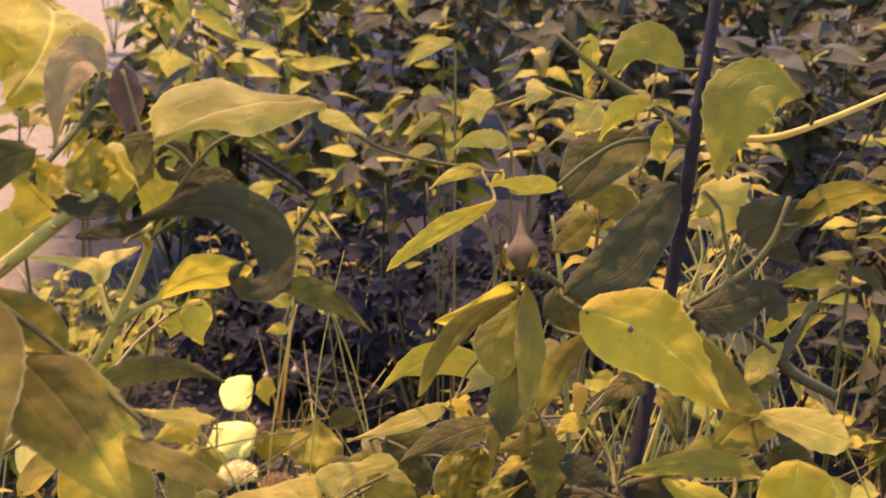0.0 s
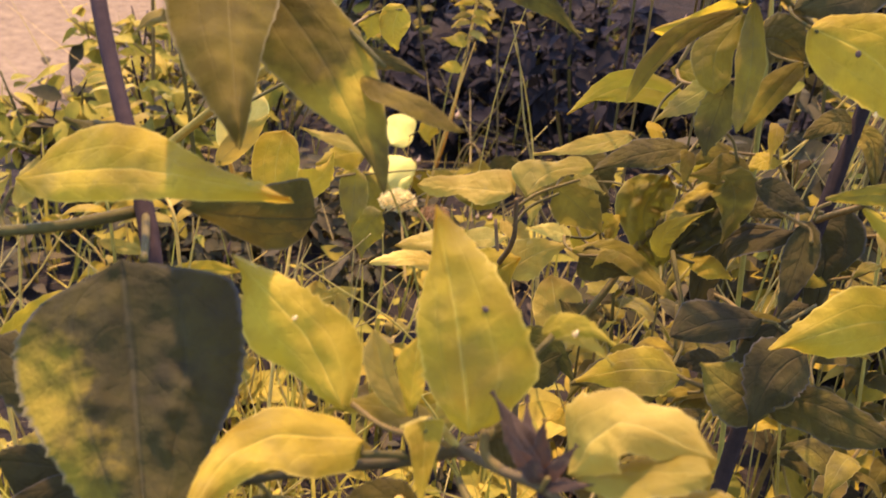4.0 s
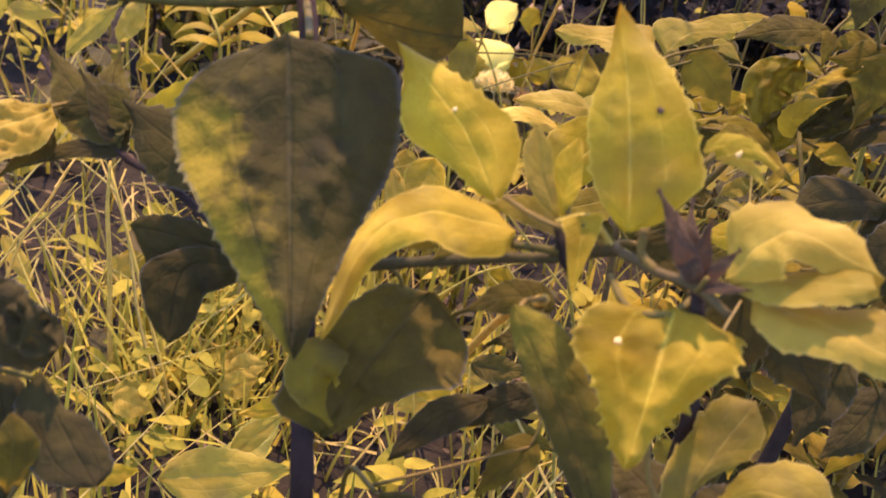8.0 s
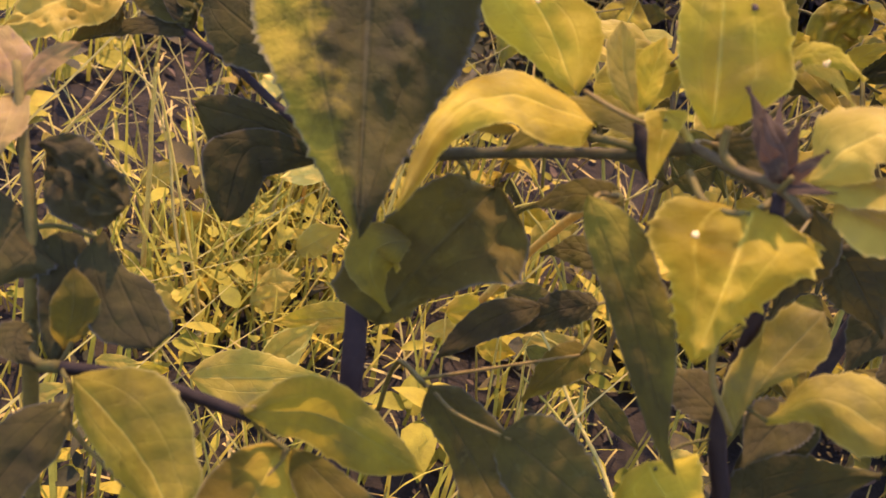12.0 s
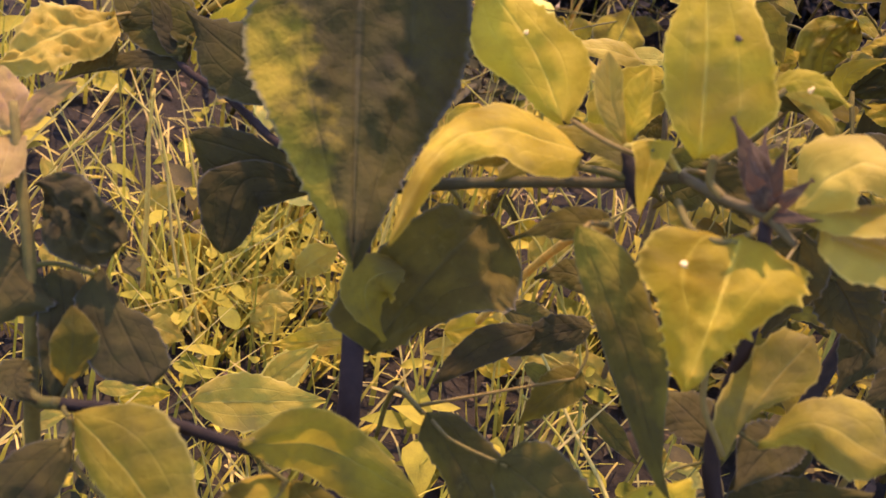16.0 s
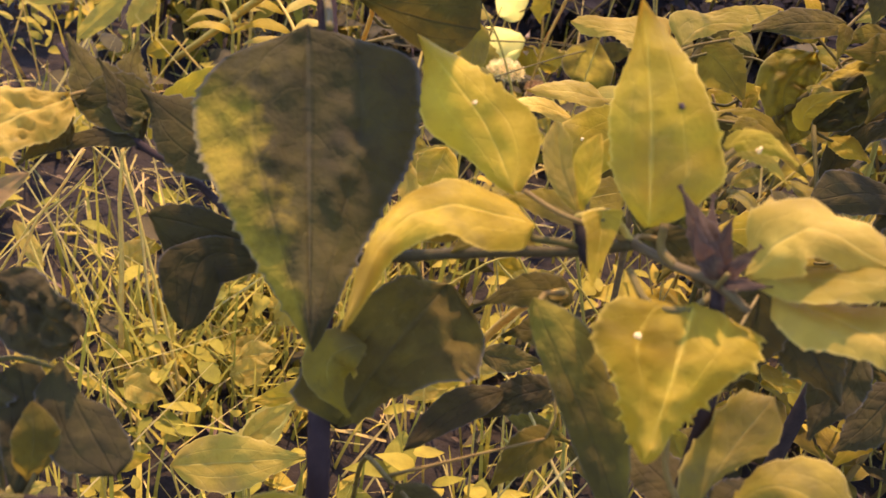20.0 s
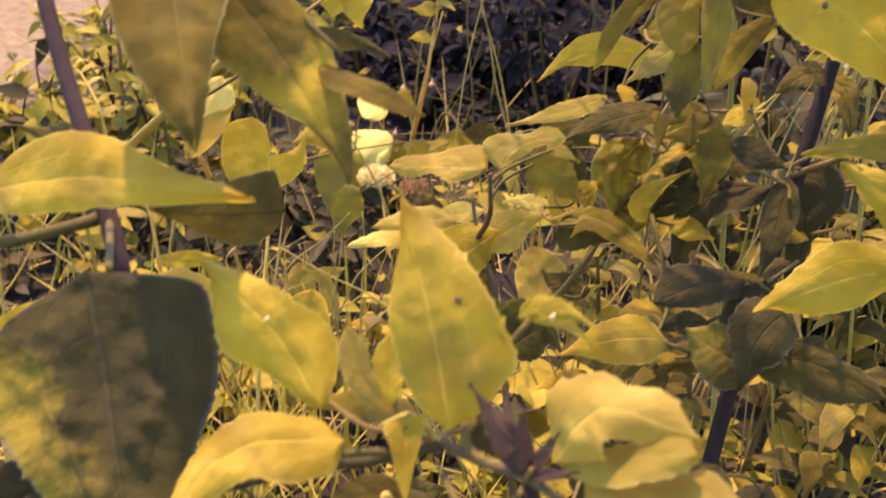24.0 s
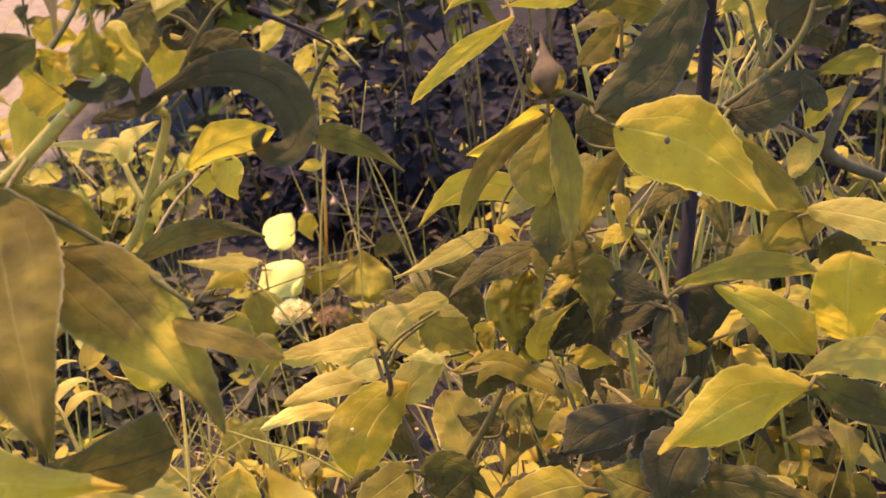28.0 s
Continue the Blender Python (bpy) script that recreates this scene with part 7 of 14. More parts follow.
shaped(herb_r, [(0.1405, 0.4800, 0.3828), (0.1318, 0.4759, 0.3750), (0.1246, 0.4721, 0.3679)], [0.6, 1.3, 2.3, 3.6, 4.3, 4.2, 4.2, 4.0, 2.3, 1.1, 0.2], [0.6, 1.7, 3.3, 5.3, 6.1, 6.3, 6.4, 4.4, 2.5, 1.2, 0.2], (-0.204, -0.612, 0.764), PALE, teeth=7, tooth=0.05)
shaped(herb_l, [(-0.1021, 0.4317, 0.4724), (-0.0982, 0.4311, 0.4767), (-0.0921, 0.4289, 0.4764), (-0.0897, 0.4260, 0.4718), (-0.0934, 0.4234, 0.4674), (-0.0984, 0.4227, 0.4689), (-0.0979, 0.4230, 0.4735), (-0.0941, 0.4221, 0.4746)], [0.2, 1.1, 1.7, 2.0, 2.4, 2.5, 2.0, 1.8, 1.3, 0.6, 0.2], [0.2, 1.1, 1.7, 2.0, 2.4, 2.5, 2.0, 1.8, 1.3, 0.6, 0.2], (-0.300, -0.861, 0.410), DARK, 'small dark leaf curled into a ring', teeth=6, tooth=0, cols=8)
shaped(herb_m, [(-0.1543, 0.5870, 0.1792), (-0.1565, 0.5806, 0.1665), (-0.1584, 0.5745, 0.1543)], [0.6, 3.3, 7.4, 9.9, 11.8, 13.8, 12.4, 10.6, 8.3, 3.7, 0.2], [0.6, 3.0, 6.6, 10.2, 11.5, 12.9, 11.7, 9.6, 7.4, 3.4, 0.2], (0.050, -0.502, 0.863), YOUNG_LIT, 'yellow leaf with sunken veins', teeth=9, tooth=0.03, pucker=0.06)

flower_weed = plant('flower_weed', 'low weed with round cream petals and small white flower heads', 'flowering weed', (-0.2021, 1.1097, -0.0300))
stem(flower_weed, [(-0.2021, 1.1097, -0.0300), (-0.2044, 1.0988, 0.0026), (-0.2111, 1.1265, 0.0144), (-0.2118, 1.1638, 0.0446)], [0.0018, 0.0016, 0.0014, 0.0010], STEM_PALE, 'stem')
stem(flower_weed, [(-0.2021, 1.1097, -0.0300), (-0.1785, 1.0713, -0.0108), (-0.1620, 1.0613, 0.0121)], [0.0016, 0.0014, 0.0012], STEM_PALE, 'stem')
leaf(flower_weed, (-0.2107, 1.1314, 0.0582), (-0.2086, 1.1617, 0.0627), (-0.1991, 1.1928, 0.0681), (0.492, -0.229, 0.840), 0.0324, PETAL, label='round cream petal', name='petal', fold=0.0, wave=0.0, teeth=8, cols=8, tooth=0.0, peak=0.5, blunt=0.5)
shaped(flower_weed, [(-0.1844, 1.0746, 0.0379), (-0.2016, 1.0795, 0.0498), (-0.2206, 1.0939, 0.0585)], [0.6, 6.0, 14.2, 19.2, 23.1, 25.0, 24.2, 21.6, 14.6, 6.4, 0.2], [0.6, 8.6, 17.1, 24.0, 24.5, 24.4, 21.9, 19.5, 12.0, 5.7, 0.2], (0.150, -0.719, 0.679), PETAL, 'round cream petal', name='petal', tooth=0, teeth=8, cup=0.05, fold=0, cols=12, wave=0.02)
shaped(flower_weed, [(-0.1774, 1.0532, 0.0616), (-0.1834, 1.0450, 0.0570), (-0.1871, 1.0408, 0.0488)], [0.6, 1.7, 3.3, 4.0, 4.4, 4.9, 5.3, 4.8, 2.7, 1.3, 0.2], [0.6, 1.4, 2.5, 3.9, 5.3, 5.5, 5.6, 5.3, 4.3, 2.0, 0.2], (-0.207, -0.830, 0.518), PETAL, 'cream petal curled inwards', name='petal', tooth=0, teeth=6, cup=0.25, fold=0, cols=10)
shaped(flower_weed, [(-0.1072, 0.9643, 0.1259), (-0.1054, 0.9468, 0.1128), (-0.1036, 0.9233, 0.0990)], [0.6, 3.9, 8.9, 13.9, 17.7, 21.3, 21.9, 21.7, 15.7, 8.3, 0.2], [0.6, 4.5, 10.4, 15.2, 20.0, 22.5, 23.6, 20.4, 13.7, 6.0, 0.2], (0.122, -0.583, 0.804), DULL, 'round dark green leaf', tooth=0.02, fold=0.12, cup=0.12, teeth=9)
leaf(flower_weed, (-0.1598, 1.0759, 0.0414), (-0.1479, 1.0808, 0.0499), (-0.1359, 1.0857, 0.0584), (0.082, -0.909, 0.409), 0.0246, YOUNG_LIT)
leaf(flower_weed, (-0.1718, 1.1010, 0.0486), (-0.1680, 1.0936, 0.0331), (-0.1553, 1.0887, 0.0217), (0.119, -0.873, 0.473), 0.0278, YOUNG_LIT)
leaf(flower_weed, (-0.2288, 1.0830, 0.0640), (-0.2510, 1.0805, 0.0616), (-0.2771, 1.0731, 0.0498), (-0.043, -0.746, 0.665), 0.0328, YOUNG_LIT)
leaf(flower_weed, (-0.2083, 1.0406, 0.0888), (-0.2501, 1.0400, 0.0926), (-0.2861, 1.0415, 0.1000), (0.095, -0.688, 0.719), 0.0136, PALE)
leaf(flower_weed, (-0.2117, 0.9845, 0.0888), (-0.2043, 0.9734, 0.0654), (-0.2118, 0.9622, 0.0436), (0.184, -0.881, 0.435), 0.0351, MIDDLE)
leaf(flower_weed, (-0.1709, 1.1507, 0.0812), (-0.1777, 1.1456, 0.0717), (-0.1735, 1.1393, 0.0584), (0.144, -0.891, 0.430), 0.0199, YOUNG_LIT)
leaf(flower_weed, (-0.1085, 1.0869, 0.0577), (-0.0908, 1.0931, 0.0680), (-0.0743, 1.0943, 0.0686), (0.123, -0.957, 0.263), 0.0191, MATURE_SHADED)
leaf(flower_weed, (-0.1692, 0.8361, 0.1224), (-0.1795, 0.8284, 0.1079), (-0.1795, 0.8187, 0.0885), (0.163, -0.898, 0.410), 0.0260, MIDDLE)
flower_head(flower_weed, (-0.1749, 0.9570, 0.0741), 0.0165, FLORET, 'dome of tiny white florets', 70)
flower_head(flower_weed, (-0.1430, 0.9639, 0.0618), 0.0140, WITHERED, 'dome of withered brown florets', 60)

pale_weed = plant('weed', 'pale folded leaves on a thin stalk', 'weed', (-0.3429, 1.0521, -0.0300))
stem(pale_weed, [(-0.3429, 1.0521, -0.0300), (-0.2128, 0.5969, 0.2411), (-0.2085, 0.5668, 0.2696)], [0.0018, 0.0015, 0.0012], STEM_PALE, 'stem')
shaped(pale_weed, [(-0.2114, 0.5676, 0.2724), (-0.2035, 0.5706, 0.2905), (-0.1961, 0.5735, 0.3095)], [0.6, 3.2, 7.0, 10.4, 12.4, 14.4, 12.8, 10.6, 6.3, 2.8, 0.2], [0.6, 2.4, 5.1, 8.0, 10.1, 12.1, 12.2, 12.3, 9.9, 4.4, 0.2], (0.200, -0.501, 0.842), CREAM, 'pale folded leaf', tooth=0, fold=0.25, teeth=9)
leaf(pale_weed, (-0.2122, 0.5559, 0.2712), (-0.1987, 0.5596, 0.2866), (-0.1861, 0.5621, 0.3000), (0.058, -0.986, 0.159), 0.0135, PALE, teeth=8, cols=8, tooth=0.02)
shaped(pale_weed, [(-0.1831, 0.5848, 0.2839), (-0.1846, 0.5740, 0.2673), (-0.1811, 0.5628, 0.2498)], [0.6, 4.4, 8.1, 10.0, 12.1, 11.9, 11.6, 11.4, 8.6, 6.2, 0.2], [0.6, 4.5, 10.4, 12.9, 13.5, 13.2, 12.6, 10.6, 7.5, 3.3, 0.2], (0.100, -0.597, 0.796), YOUNG_LIT, tooth=0.02, teeth=9)
leaf(pale_weed, (-0.1922, 0.6184, 0.2348), (-0.1733, 0.6227, 0.2393), (-0.1658, 0.6313, 0.2546), (0.161, -0.911, 0.379), 0.0180, YOUNG_LIT)
leaf(pale_weed, (-0.1740, 0.7466, 0.1949), (-0.1729, 0.7370, 0.1758), (-0.1719, 0.7274, 0.1567), (0.169, -0.876, 0.451), 0.0213, MIDDLE)
stem(pale_weed, [(-0.1993, 0.5817, 0.2667), (-0.1884, 0.5746, 0.2511), (-0.1814, 0.5710, 0.2429)], [0.0016, 0.0018, 0.0016], STEM_PALE, 'stalk')

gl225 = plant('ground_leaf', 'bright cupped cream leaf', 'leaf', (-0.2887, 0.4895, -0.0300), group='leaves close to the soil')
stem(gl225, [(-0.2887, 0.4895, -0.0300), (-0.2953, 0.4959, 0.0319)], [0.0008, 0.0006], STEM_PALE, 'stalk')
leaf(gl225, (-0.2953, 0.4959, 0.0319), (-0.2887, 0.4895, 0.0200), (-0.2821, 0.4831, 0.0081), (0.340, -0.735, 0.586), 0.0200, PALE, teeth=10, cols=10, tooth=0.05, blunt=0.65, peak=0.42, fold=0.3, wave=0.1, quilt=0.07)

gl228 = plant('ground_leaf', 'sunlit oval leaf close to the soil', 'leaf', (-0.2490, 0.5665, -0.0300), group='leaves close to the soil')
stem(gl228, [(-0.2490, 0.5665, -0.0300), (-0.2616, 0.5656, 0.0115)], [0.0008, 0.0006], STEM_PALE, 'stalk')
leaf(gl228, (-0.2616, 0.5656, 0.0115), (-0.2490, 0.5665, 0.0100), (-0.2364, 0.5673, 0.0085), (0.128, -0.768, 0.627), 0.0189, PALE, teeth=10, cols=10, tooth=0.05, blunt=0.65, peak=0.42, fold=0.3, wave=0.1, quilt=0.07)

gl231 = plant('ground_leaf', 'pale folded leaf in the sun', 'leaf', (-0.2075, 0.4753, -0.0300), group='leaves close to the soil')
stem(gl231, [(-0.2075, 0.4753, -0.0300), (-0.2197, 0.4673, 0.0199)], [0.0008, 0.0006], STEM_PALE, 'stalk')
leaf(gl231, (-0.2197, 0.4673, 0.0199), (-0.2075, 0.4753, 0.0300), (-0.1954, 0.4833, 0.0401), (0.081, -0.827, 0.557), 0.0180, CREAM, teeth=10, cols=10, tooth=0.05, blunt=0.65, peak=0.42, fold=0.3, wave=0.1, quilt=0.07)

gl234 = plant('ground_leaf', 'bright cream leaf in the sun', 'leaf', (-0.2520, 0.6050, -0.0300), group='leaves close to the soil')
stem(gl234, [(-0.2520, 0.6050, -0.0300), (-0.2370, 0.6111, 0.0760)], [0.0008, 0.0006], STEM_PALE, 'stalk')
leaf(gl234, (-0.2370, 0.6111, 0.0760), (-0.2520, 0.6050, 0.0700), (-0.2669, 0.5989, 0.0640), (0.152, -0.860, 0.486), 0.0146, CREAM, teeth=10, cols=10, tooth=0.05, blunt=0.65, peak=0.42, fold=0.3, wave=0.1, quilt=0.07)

gl237 = plant('ground_leaf', 'sunlit oval leaf close to the soil', 'leaf', (-0.3047, 0.6840, -0.0300), group='leaves close to the soil')
stem(gl237, [(-0.3047, 0.6840, -0.0300), (-0.3232, 0.6881, 0.0807)], [0.0008, 0.0006], STEM_PALE, 'stalk')
leaf(gl237, (-0.3232, 0.6881, 0.0807), (-0.3047, 0.6840, 0.0700), (-0.2861, 0.6799, 0.0593), (0.141, -0.816, 0.560), 0.0190, CREAM, teeth=10, cols=10, tooth=0.05, blunt=0.65, peak=0.42, fold=0.3, wave=0.1, quilt=0.07)

gl240 = plant('ground_leaf', 'sunlit oval leaf close to the soil', 'leaf', (-0.2329, 0.5987, -0.0300), group='leaves close to the soil')
stem(gl240, [(-0.2329, 0.5987, -0.0300), (-0.2437, 0.5908, 0.0202)], [0.0008, 0.0006], STEM_PALE, 'stalk')
leaf(gl240, (-0.2437, 0.5908, 0.0202), (-0.2329, 0.5987, 0.0300), (-0.2221, 0.6066, 0.0398), (0.154, -0.847, 0.509), 0.0207, PALE, teeth=10, cols=10, tooth=0.05, blunt=0.65, peak=0.42, fold=0.3, wave=0.1, quilt=0.07)


gl246 = plant('ground_leaf', 'sunlit oval leaf close to the soil', 'leaf', (-0.2389, 0.5359, -0.0300), group='leaves close to the soil')
stem(gl246, [(-0.2389, 0.5359, -0.0300), (-0.2495, 0.5316, 0.0157)], [0.0008, 0.0006], STEM_PALE, 'stalk')
leaf(gl246, (-0.2495, 0.5316, 0.0157), (-0.2389, 0.5359, 0.0200), (-0.2284, 0.5402, 0.0243), (0.107, -0.822, 0.559), 0.0167, PALE, teeth=10, cols=10, tooth=0.05, blunt=0.65, peak=0.42, fold=0.3, wave=0.1, quilt=0.07)

gl249 = plant('ground_leaf', 'sunlit oval leaf close to the soil', 'leaf', (-0.3599, 0.6417, -0.0300), group='leaves close to the soil')
stem(gl249, [(-0.3599, 0.6417, -0.0300), (-0.3710, 0.6385, 0.0075)], [0.0008, 0.0006], STEM_PALE, 'stalk')
leaf(gl249, (-0.3710, 0.6385, 0.0075), (-0.3599, 0.6417, 0.0100), (-0.3487, 0.6450, 0.0125), (0.137, -0.856, 0.499), 0.0159, YOUNG_LIT, teeth=10, cols=10, tooth=0.05, blunt=0.65, peak=0.42, fold=0.3, wave=0.1, quilt=0.07)


gl255 = plant('ground_leaf', 'sunlit oval leaf close to the soil', 'leaf', (-0.3232, 0.6044, -0.0300), group='leaves close to the soil')
stem(gl255, [(-0.3232, 0.6044, -0.0300), (-0.3365, 0.5972, -0.0083)], [0.0008, 0.0006], STEM_PALE, 'stalk')
leaf(gl255, (-0.3365, 0.5972, -0.0083), (-0.3232, 0.6044, 0.0000), (-0.3099, 0.6117, 0.0083), (0.166, -0.858, 0.486), 0.0184, YOUNG_LIT, teeth=10, cols=10, tooth=0.05, blunt=0.65, peak=0.42, fold=0.3, wave=0.1, quilt=0.07)

gl258 = plant('ground_leaf', 'sunlit oval leaf close to the soil', 'leaf', (-0.1846, 0.4425, -0.0300), group='leaves close to the soil')
stem(gl258, [(-0.1846, 0.4425, -0.0300), (-0.1647, 0.4494, 0.0962)], [0.0008, 0.0006], STEM_PALE, 'stalk')
leaf(gl258, (-0.1647, 0.4494, 0.0962), (-0.1846, 0.4425, 0.0900), (-0.2045, 0.4356, 0.0838), (0.096, -0.805, 0.586), 0.0164, YOUNG_LIT, teeth=10, cols=10, tooth=0.05, blunt=0.65, peak=0.42, fold=0.3, wave=0.1, quilt=0.07)

gl261 = plant('ground_leaf', 'sunlit oval leaf close to the soil', 'leaf', (-0.1952, 0.4454, -0.0300), group='leaves close to the soil')
stem(gl261, [(-0.1952, 0.4454, -0.0300), (-0.2057, 0.4365, 0.0585)], [0.0008, 0.0006], STEM_PALE, 'stalk')
leaf(gl261, (-0.2057, 0.4365, 0.0585), (-0.1952, 0.4454, 0.0700), (-0.1848, 0.4543, 0.0815), (0.118, -0.835, 0.538), 0.0143, CREAM, teeth=10, cols=10, tooth=0.05, blunt=0.65, peak=0.42, fold=0.3, wave=0.1, quilt=0.07)

gl264 = plant('ground_leaf', 'sunlit oval leaf close to the soil', 'leaf', (-0.3792, 0.5246, -0.0300), group='leaves close to the soil')
stem(gl264, [(-0.3792, 0.5246, -0.0300), (-0.3897, 0.5236, 0.0208)], [0.0008, 0.0006], STEM_PALE, 'stalk')
leaf(gl264, (-0.3897, 0.5236, 0.0208), (-0.3792, 0.5246, 0.0200), (-0.3688, 0.5256, 0.0192), (0.124, -0.771, 0.624), 0.0169, PALE, teeth=10, cols=10, tooth=0.05, blunt=0.65, peak=0.42, fold=0.3, wave=0.1, quilt=0.07)

gl267 = plant('ground_leaf', 'sunlit oval leaf close to the soil', 'leaf', (-0.2791, 0.3440, -0.0300), group='leaves close to the soil')
stem(gl267, [(-0.2791, 0.3440, -0.0300), (-0.2889, 0.3394, 0.0650)], [0.0008, 0.0006], STEM_PALE, 'stalk')
leaf(gl267, (-0.2889, 0.3394, 0.0650), (-0.2791, 0.3440, 0.0700), (-0.2693, 0.3487, 0.0750), (0.094, -0.815, 0.572), 0.0085, PALE, teeth=10, cols=10, tooth=0.05, blunt=0.65, peak=0.42, fold=0.3, wave=0.1, quilt=0.07)

gl270 = plant('ground_leaf', 'sunlit oval leaf close to the soil', 'leaf', (-0.2511, 0.3596, -0.0300), group='leaves close to the soil')
stem(gl270, [(-0.2511, 0.3596, -0.0300), (-0.2613, 0.3572, 0.0885)], [0.0008, 0.0006], STEM_PALE, 'stalk')
leaf(gl270, (-0.2613, 0.3572, 0.0885), (-0.2511, 0.3596, 0.0900), (-0.2409, 0.3621, 0.0915), (0.089, -0.761, 0.642), 0.0074, PALE, teeth=10, cols=10, tooth=0.05, blunt=0.65, peak=0.42, fold=0.3, wave=0.1, quilt=0.07)

gl273 = plant('ground_leaf', 'sunlit oval leaf close to the soil', 'leaf', (-0.0606, 0.5967, -0.0300), group='leaves close to the soil')
stem(gl273, [(-0.0606, 0.5967, -0.0300), (-0.0872, 0.5916, 0.0182)], [0.0008, 0.0006], STEM_PALE, 'stalk')
leaf(gl273, (-0.0872, 0.5916, 0.0182), (-0.0606, 0.5967, 0.0200), (-0.0341, 0.6017, 0.0218), (0.111, -0.796, 0.594), 0.0159, PALE, teeth=10, cols=10, tooth=0.05, blunt=0.65, peak=0.42, fold=0.3, wave=0.1, quilt=0.07)

gl276 = plant('ground_leaf', 'sunlit oval leaf close to the soil', 'leaf', (-0.0380, 0.5973, -0.0300), group='leaves close to the soil')
stem(gl276, [(-0.0380, 0.5973, -0.0300), (-0.0530, 0.5989, 0.0259)], [0.0008, 0.0006], STEM_PALE, 'stalk')
leaf(gl276, (-0.0530, 0.5989, 0.0259), (-0.0380, 0.5973, 0.0200), (-0.0230, 0.5957, 0.0141), (0.121, -0.838, 0.532), 0.0173, PALE, teeth=10, cols=10, tooth=0.05, blunt=0.65, peak=0.42, fold=0.3, wave=0.1, quilt=0.07)

gl279 = plant('ground_leaf', 'sunlit oval leaf close to the soil', 'leaf', (-0.0951, 0.7251, -0.0300), group='leaves close to the soil')
stem(gl279, [(-0.0951, 0.7251, -0.0300), (-0.1094, 0.7173, 0.0111)], [0.0008, 0.0006], STEM_PALE, 'stalk')
leaf(gl279, (-0.1094, 0.7173, 0.0111), (-0.0951, 0.7251, 0.0200), (-0.0808, 0.7329, 0.0289), (0.104, -0.825, 0.556), 0.0231, PALE, teeth=10, cols=10, tooth=0.05, blunt=0.65, peak=0.42, fold=0.3, wave=0.1, quilt=0.07)

gl282 = plant('ground_leaf', 'sunlit oval leaf close to the soil', 'leaf', (-0.1109, 0.7494, -0.0300), group='leaves close to the soil')
stem(gl282, [(-0.1109, 0.7494, -0.0300), (-0.1275, 0.7494, 0.0138)], [0.0008, 0.0006], STEM_PALE, 'stalk')
leaf(gl282, (-0.1275, 0.7494, 0.0138), (-0.1109, 0.7494, 0.0100), (-0.0944, 0.7494, 0.0062), (0.114, -0.860, 0.497), 0.0204, YOUNG_LIT, teeth=10, cols=10, tooth=0.05, blunt=0.65, peak=0.42, fold=0.3, wave=0.1, quilt=0.07)

gl285 = plant('ground_leaf', 'sunlit oval leaf close to the soil', 'leaf', (-0.1159, 0.5290, -0.0300), group='leaves close to the soil')
stem(gl285, [(-0.1159, 0.5290, -0.0300), (-0.1301, 0.5232, 0.0643)], [0.0008, 0.0006], STEM_PALE, 'stalk')
leaf(gl285, (-0.1301, 0.5232, 0.0643), (-0.1159, 0.5290, 0.0700), (-0.1017, 0.5347, 0.0757), (0.090, -0.806, 0.585), 0.0183, YOUNG_LIT, teeth=10, cols=10, tooth=0.05, blunt=0.65, peak=0.42, fold=0.3, wave=0.1, quilt=0.07)

gl288 = plant('ground_leaf', 'sunlit oval leaf close to the soil', 'leaf', (-0.0991, 0.5669, -0.0300), group='leaves close to the soil')
stem(gl288, [(-0.0991, 0.5669, -0.0300), (-0.1112, 0.5646, 0.0192)], [0.0008, 0.0006], STEM_PALE, 'stalk')
leaf(gl288, (-0.1112, 0.5646, 0.0192), (-0.0991, 0.5669, 0.0200), (-0.0870, 0.5692, 0.0208), (0.109, -0.788, 0.605), 0.0141, YOUNG_LIT, teeth=10, cols=10, tooth=0.05, blunt=0.65, peak=0.42, fold=0.3, wave=0.1, quilt=0.07)

gl291 = plant('ground_leaf', 'sunlit oval leaf close to the soil', 'leaf', (-0.0827, 0.5020, -0.0300), group='leaves close to the soil')
stem(gl291, [(-0.0827, 0.5020, -0.0300), (-0.0991, 0.4989, 0.1089)], [0.0008, 0.0006], STEM_PALE, 'stalk')
leaf(gl291, (-0.0991, 0.4989, 0.1089), (-0.0827, 0.5020, 0.1100), (-0.0663, 0.5051, 0.1111), (0.116, -0.814, 0.569), 0.0146, MATURE_SHADED, teeth=10, cols=10, tooth=0.05, blunt=0.65, peak=0.42, fold=0.3, wave=0.1, quilt=0.07)

gl294 = plant('ground_leaf', 'sunlit oval leaf close to the soil', 'leaf', (-0.0594, 0.4781, -0.0300), group='leaves close to the soil')
stem(gl294, [(-0.0594, 0.4781, -0.0300), (-0.0784, 0.4782, 0.0944)], [0.0008, 0.0006], STEM_PALE, 'stalk')
leaf(gl294, (-0.0784, 0.4782, 0.0944), (-0.0594, 0.4781, 0.0900), (-0.0405, 0.4781, 0.0856), (0.131, -0.809, 0.573), 0.0120, MATURE_SHADED, teeth=10, cols=10, tooth=0.05, blunt=0.65, peak=0.42, fold=0.3, wave=0.1, quilt=0.07)

gl297 = plant('ground_leaf', 'sunlit oval leaf close to the soil', 'leaf', (-0.0241, 0.4535, -0.0300), group='leaves close to the soil')
stem(gl297, [(-0.0241, 0.4535, -0.0300), (-0.0412, 0.4573, 0.0999)], [0.0008, 0.0006], STEM_PALE, 'stalk')
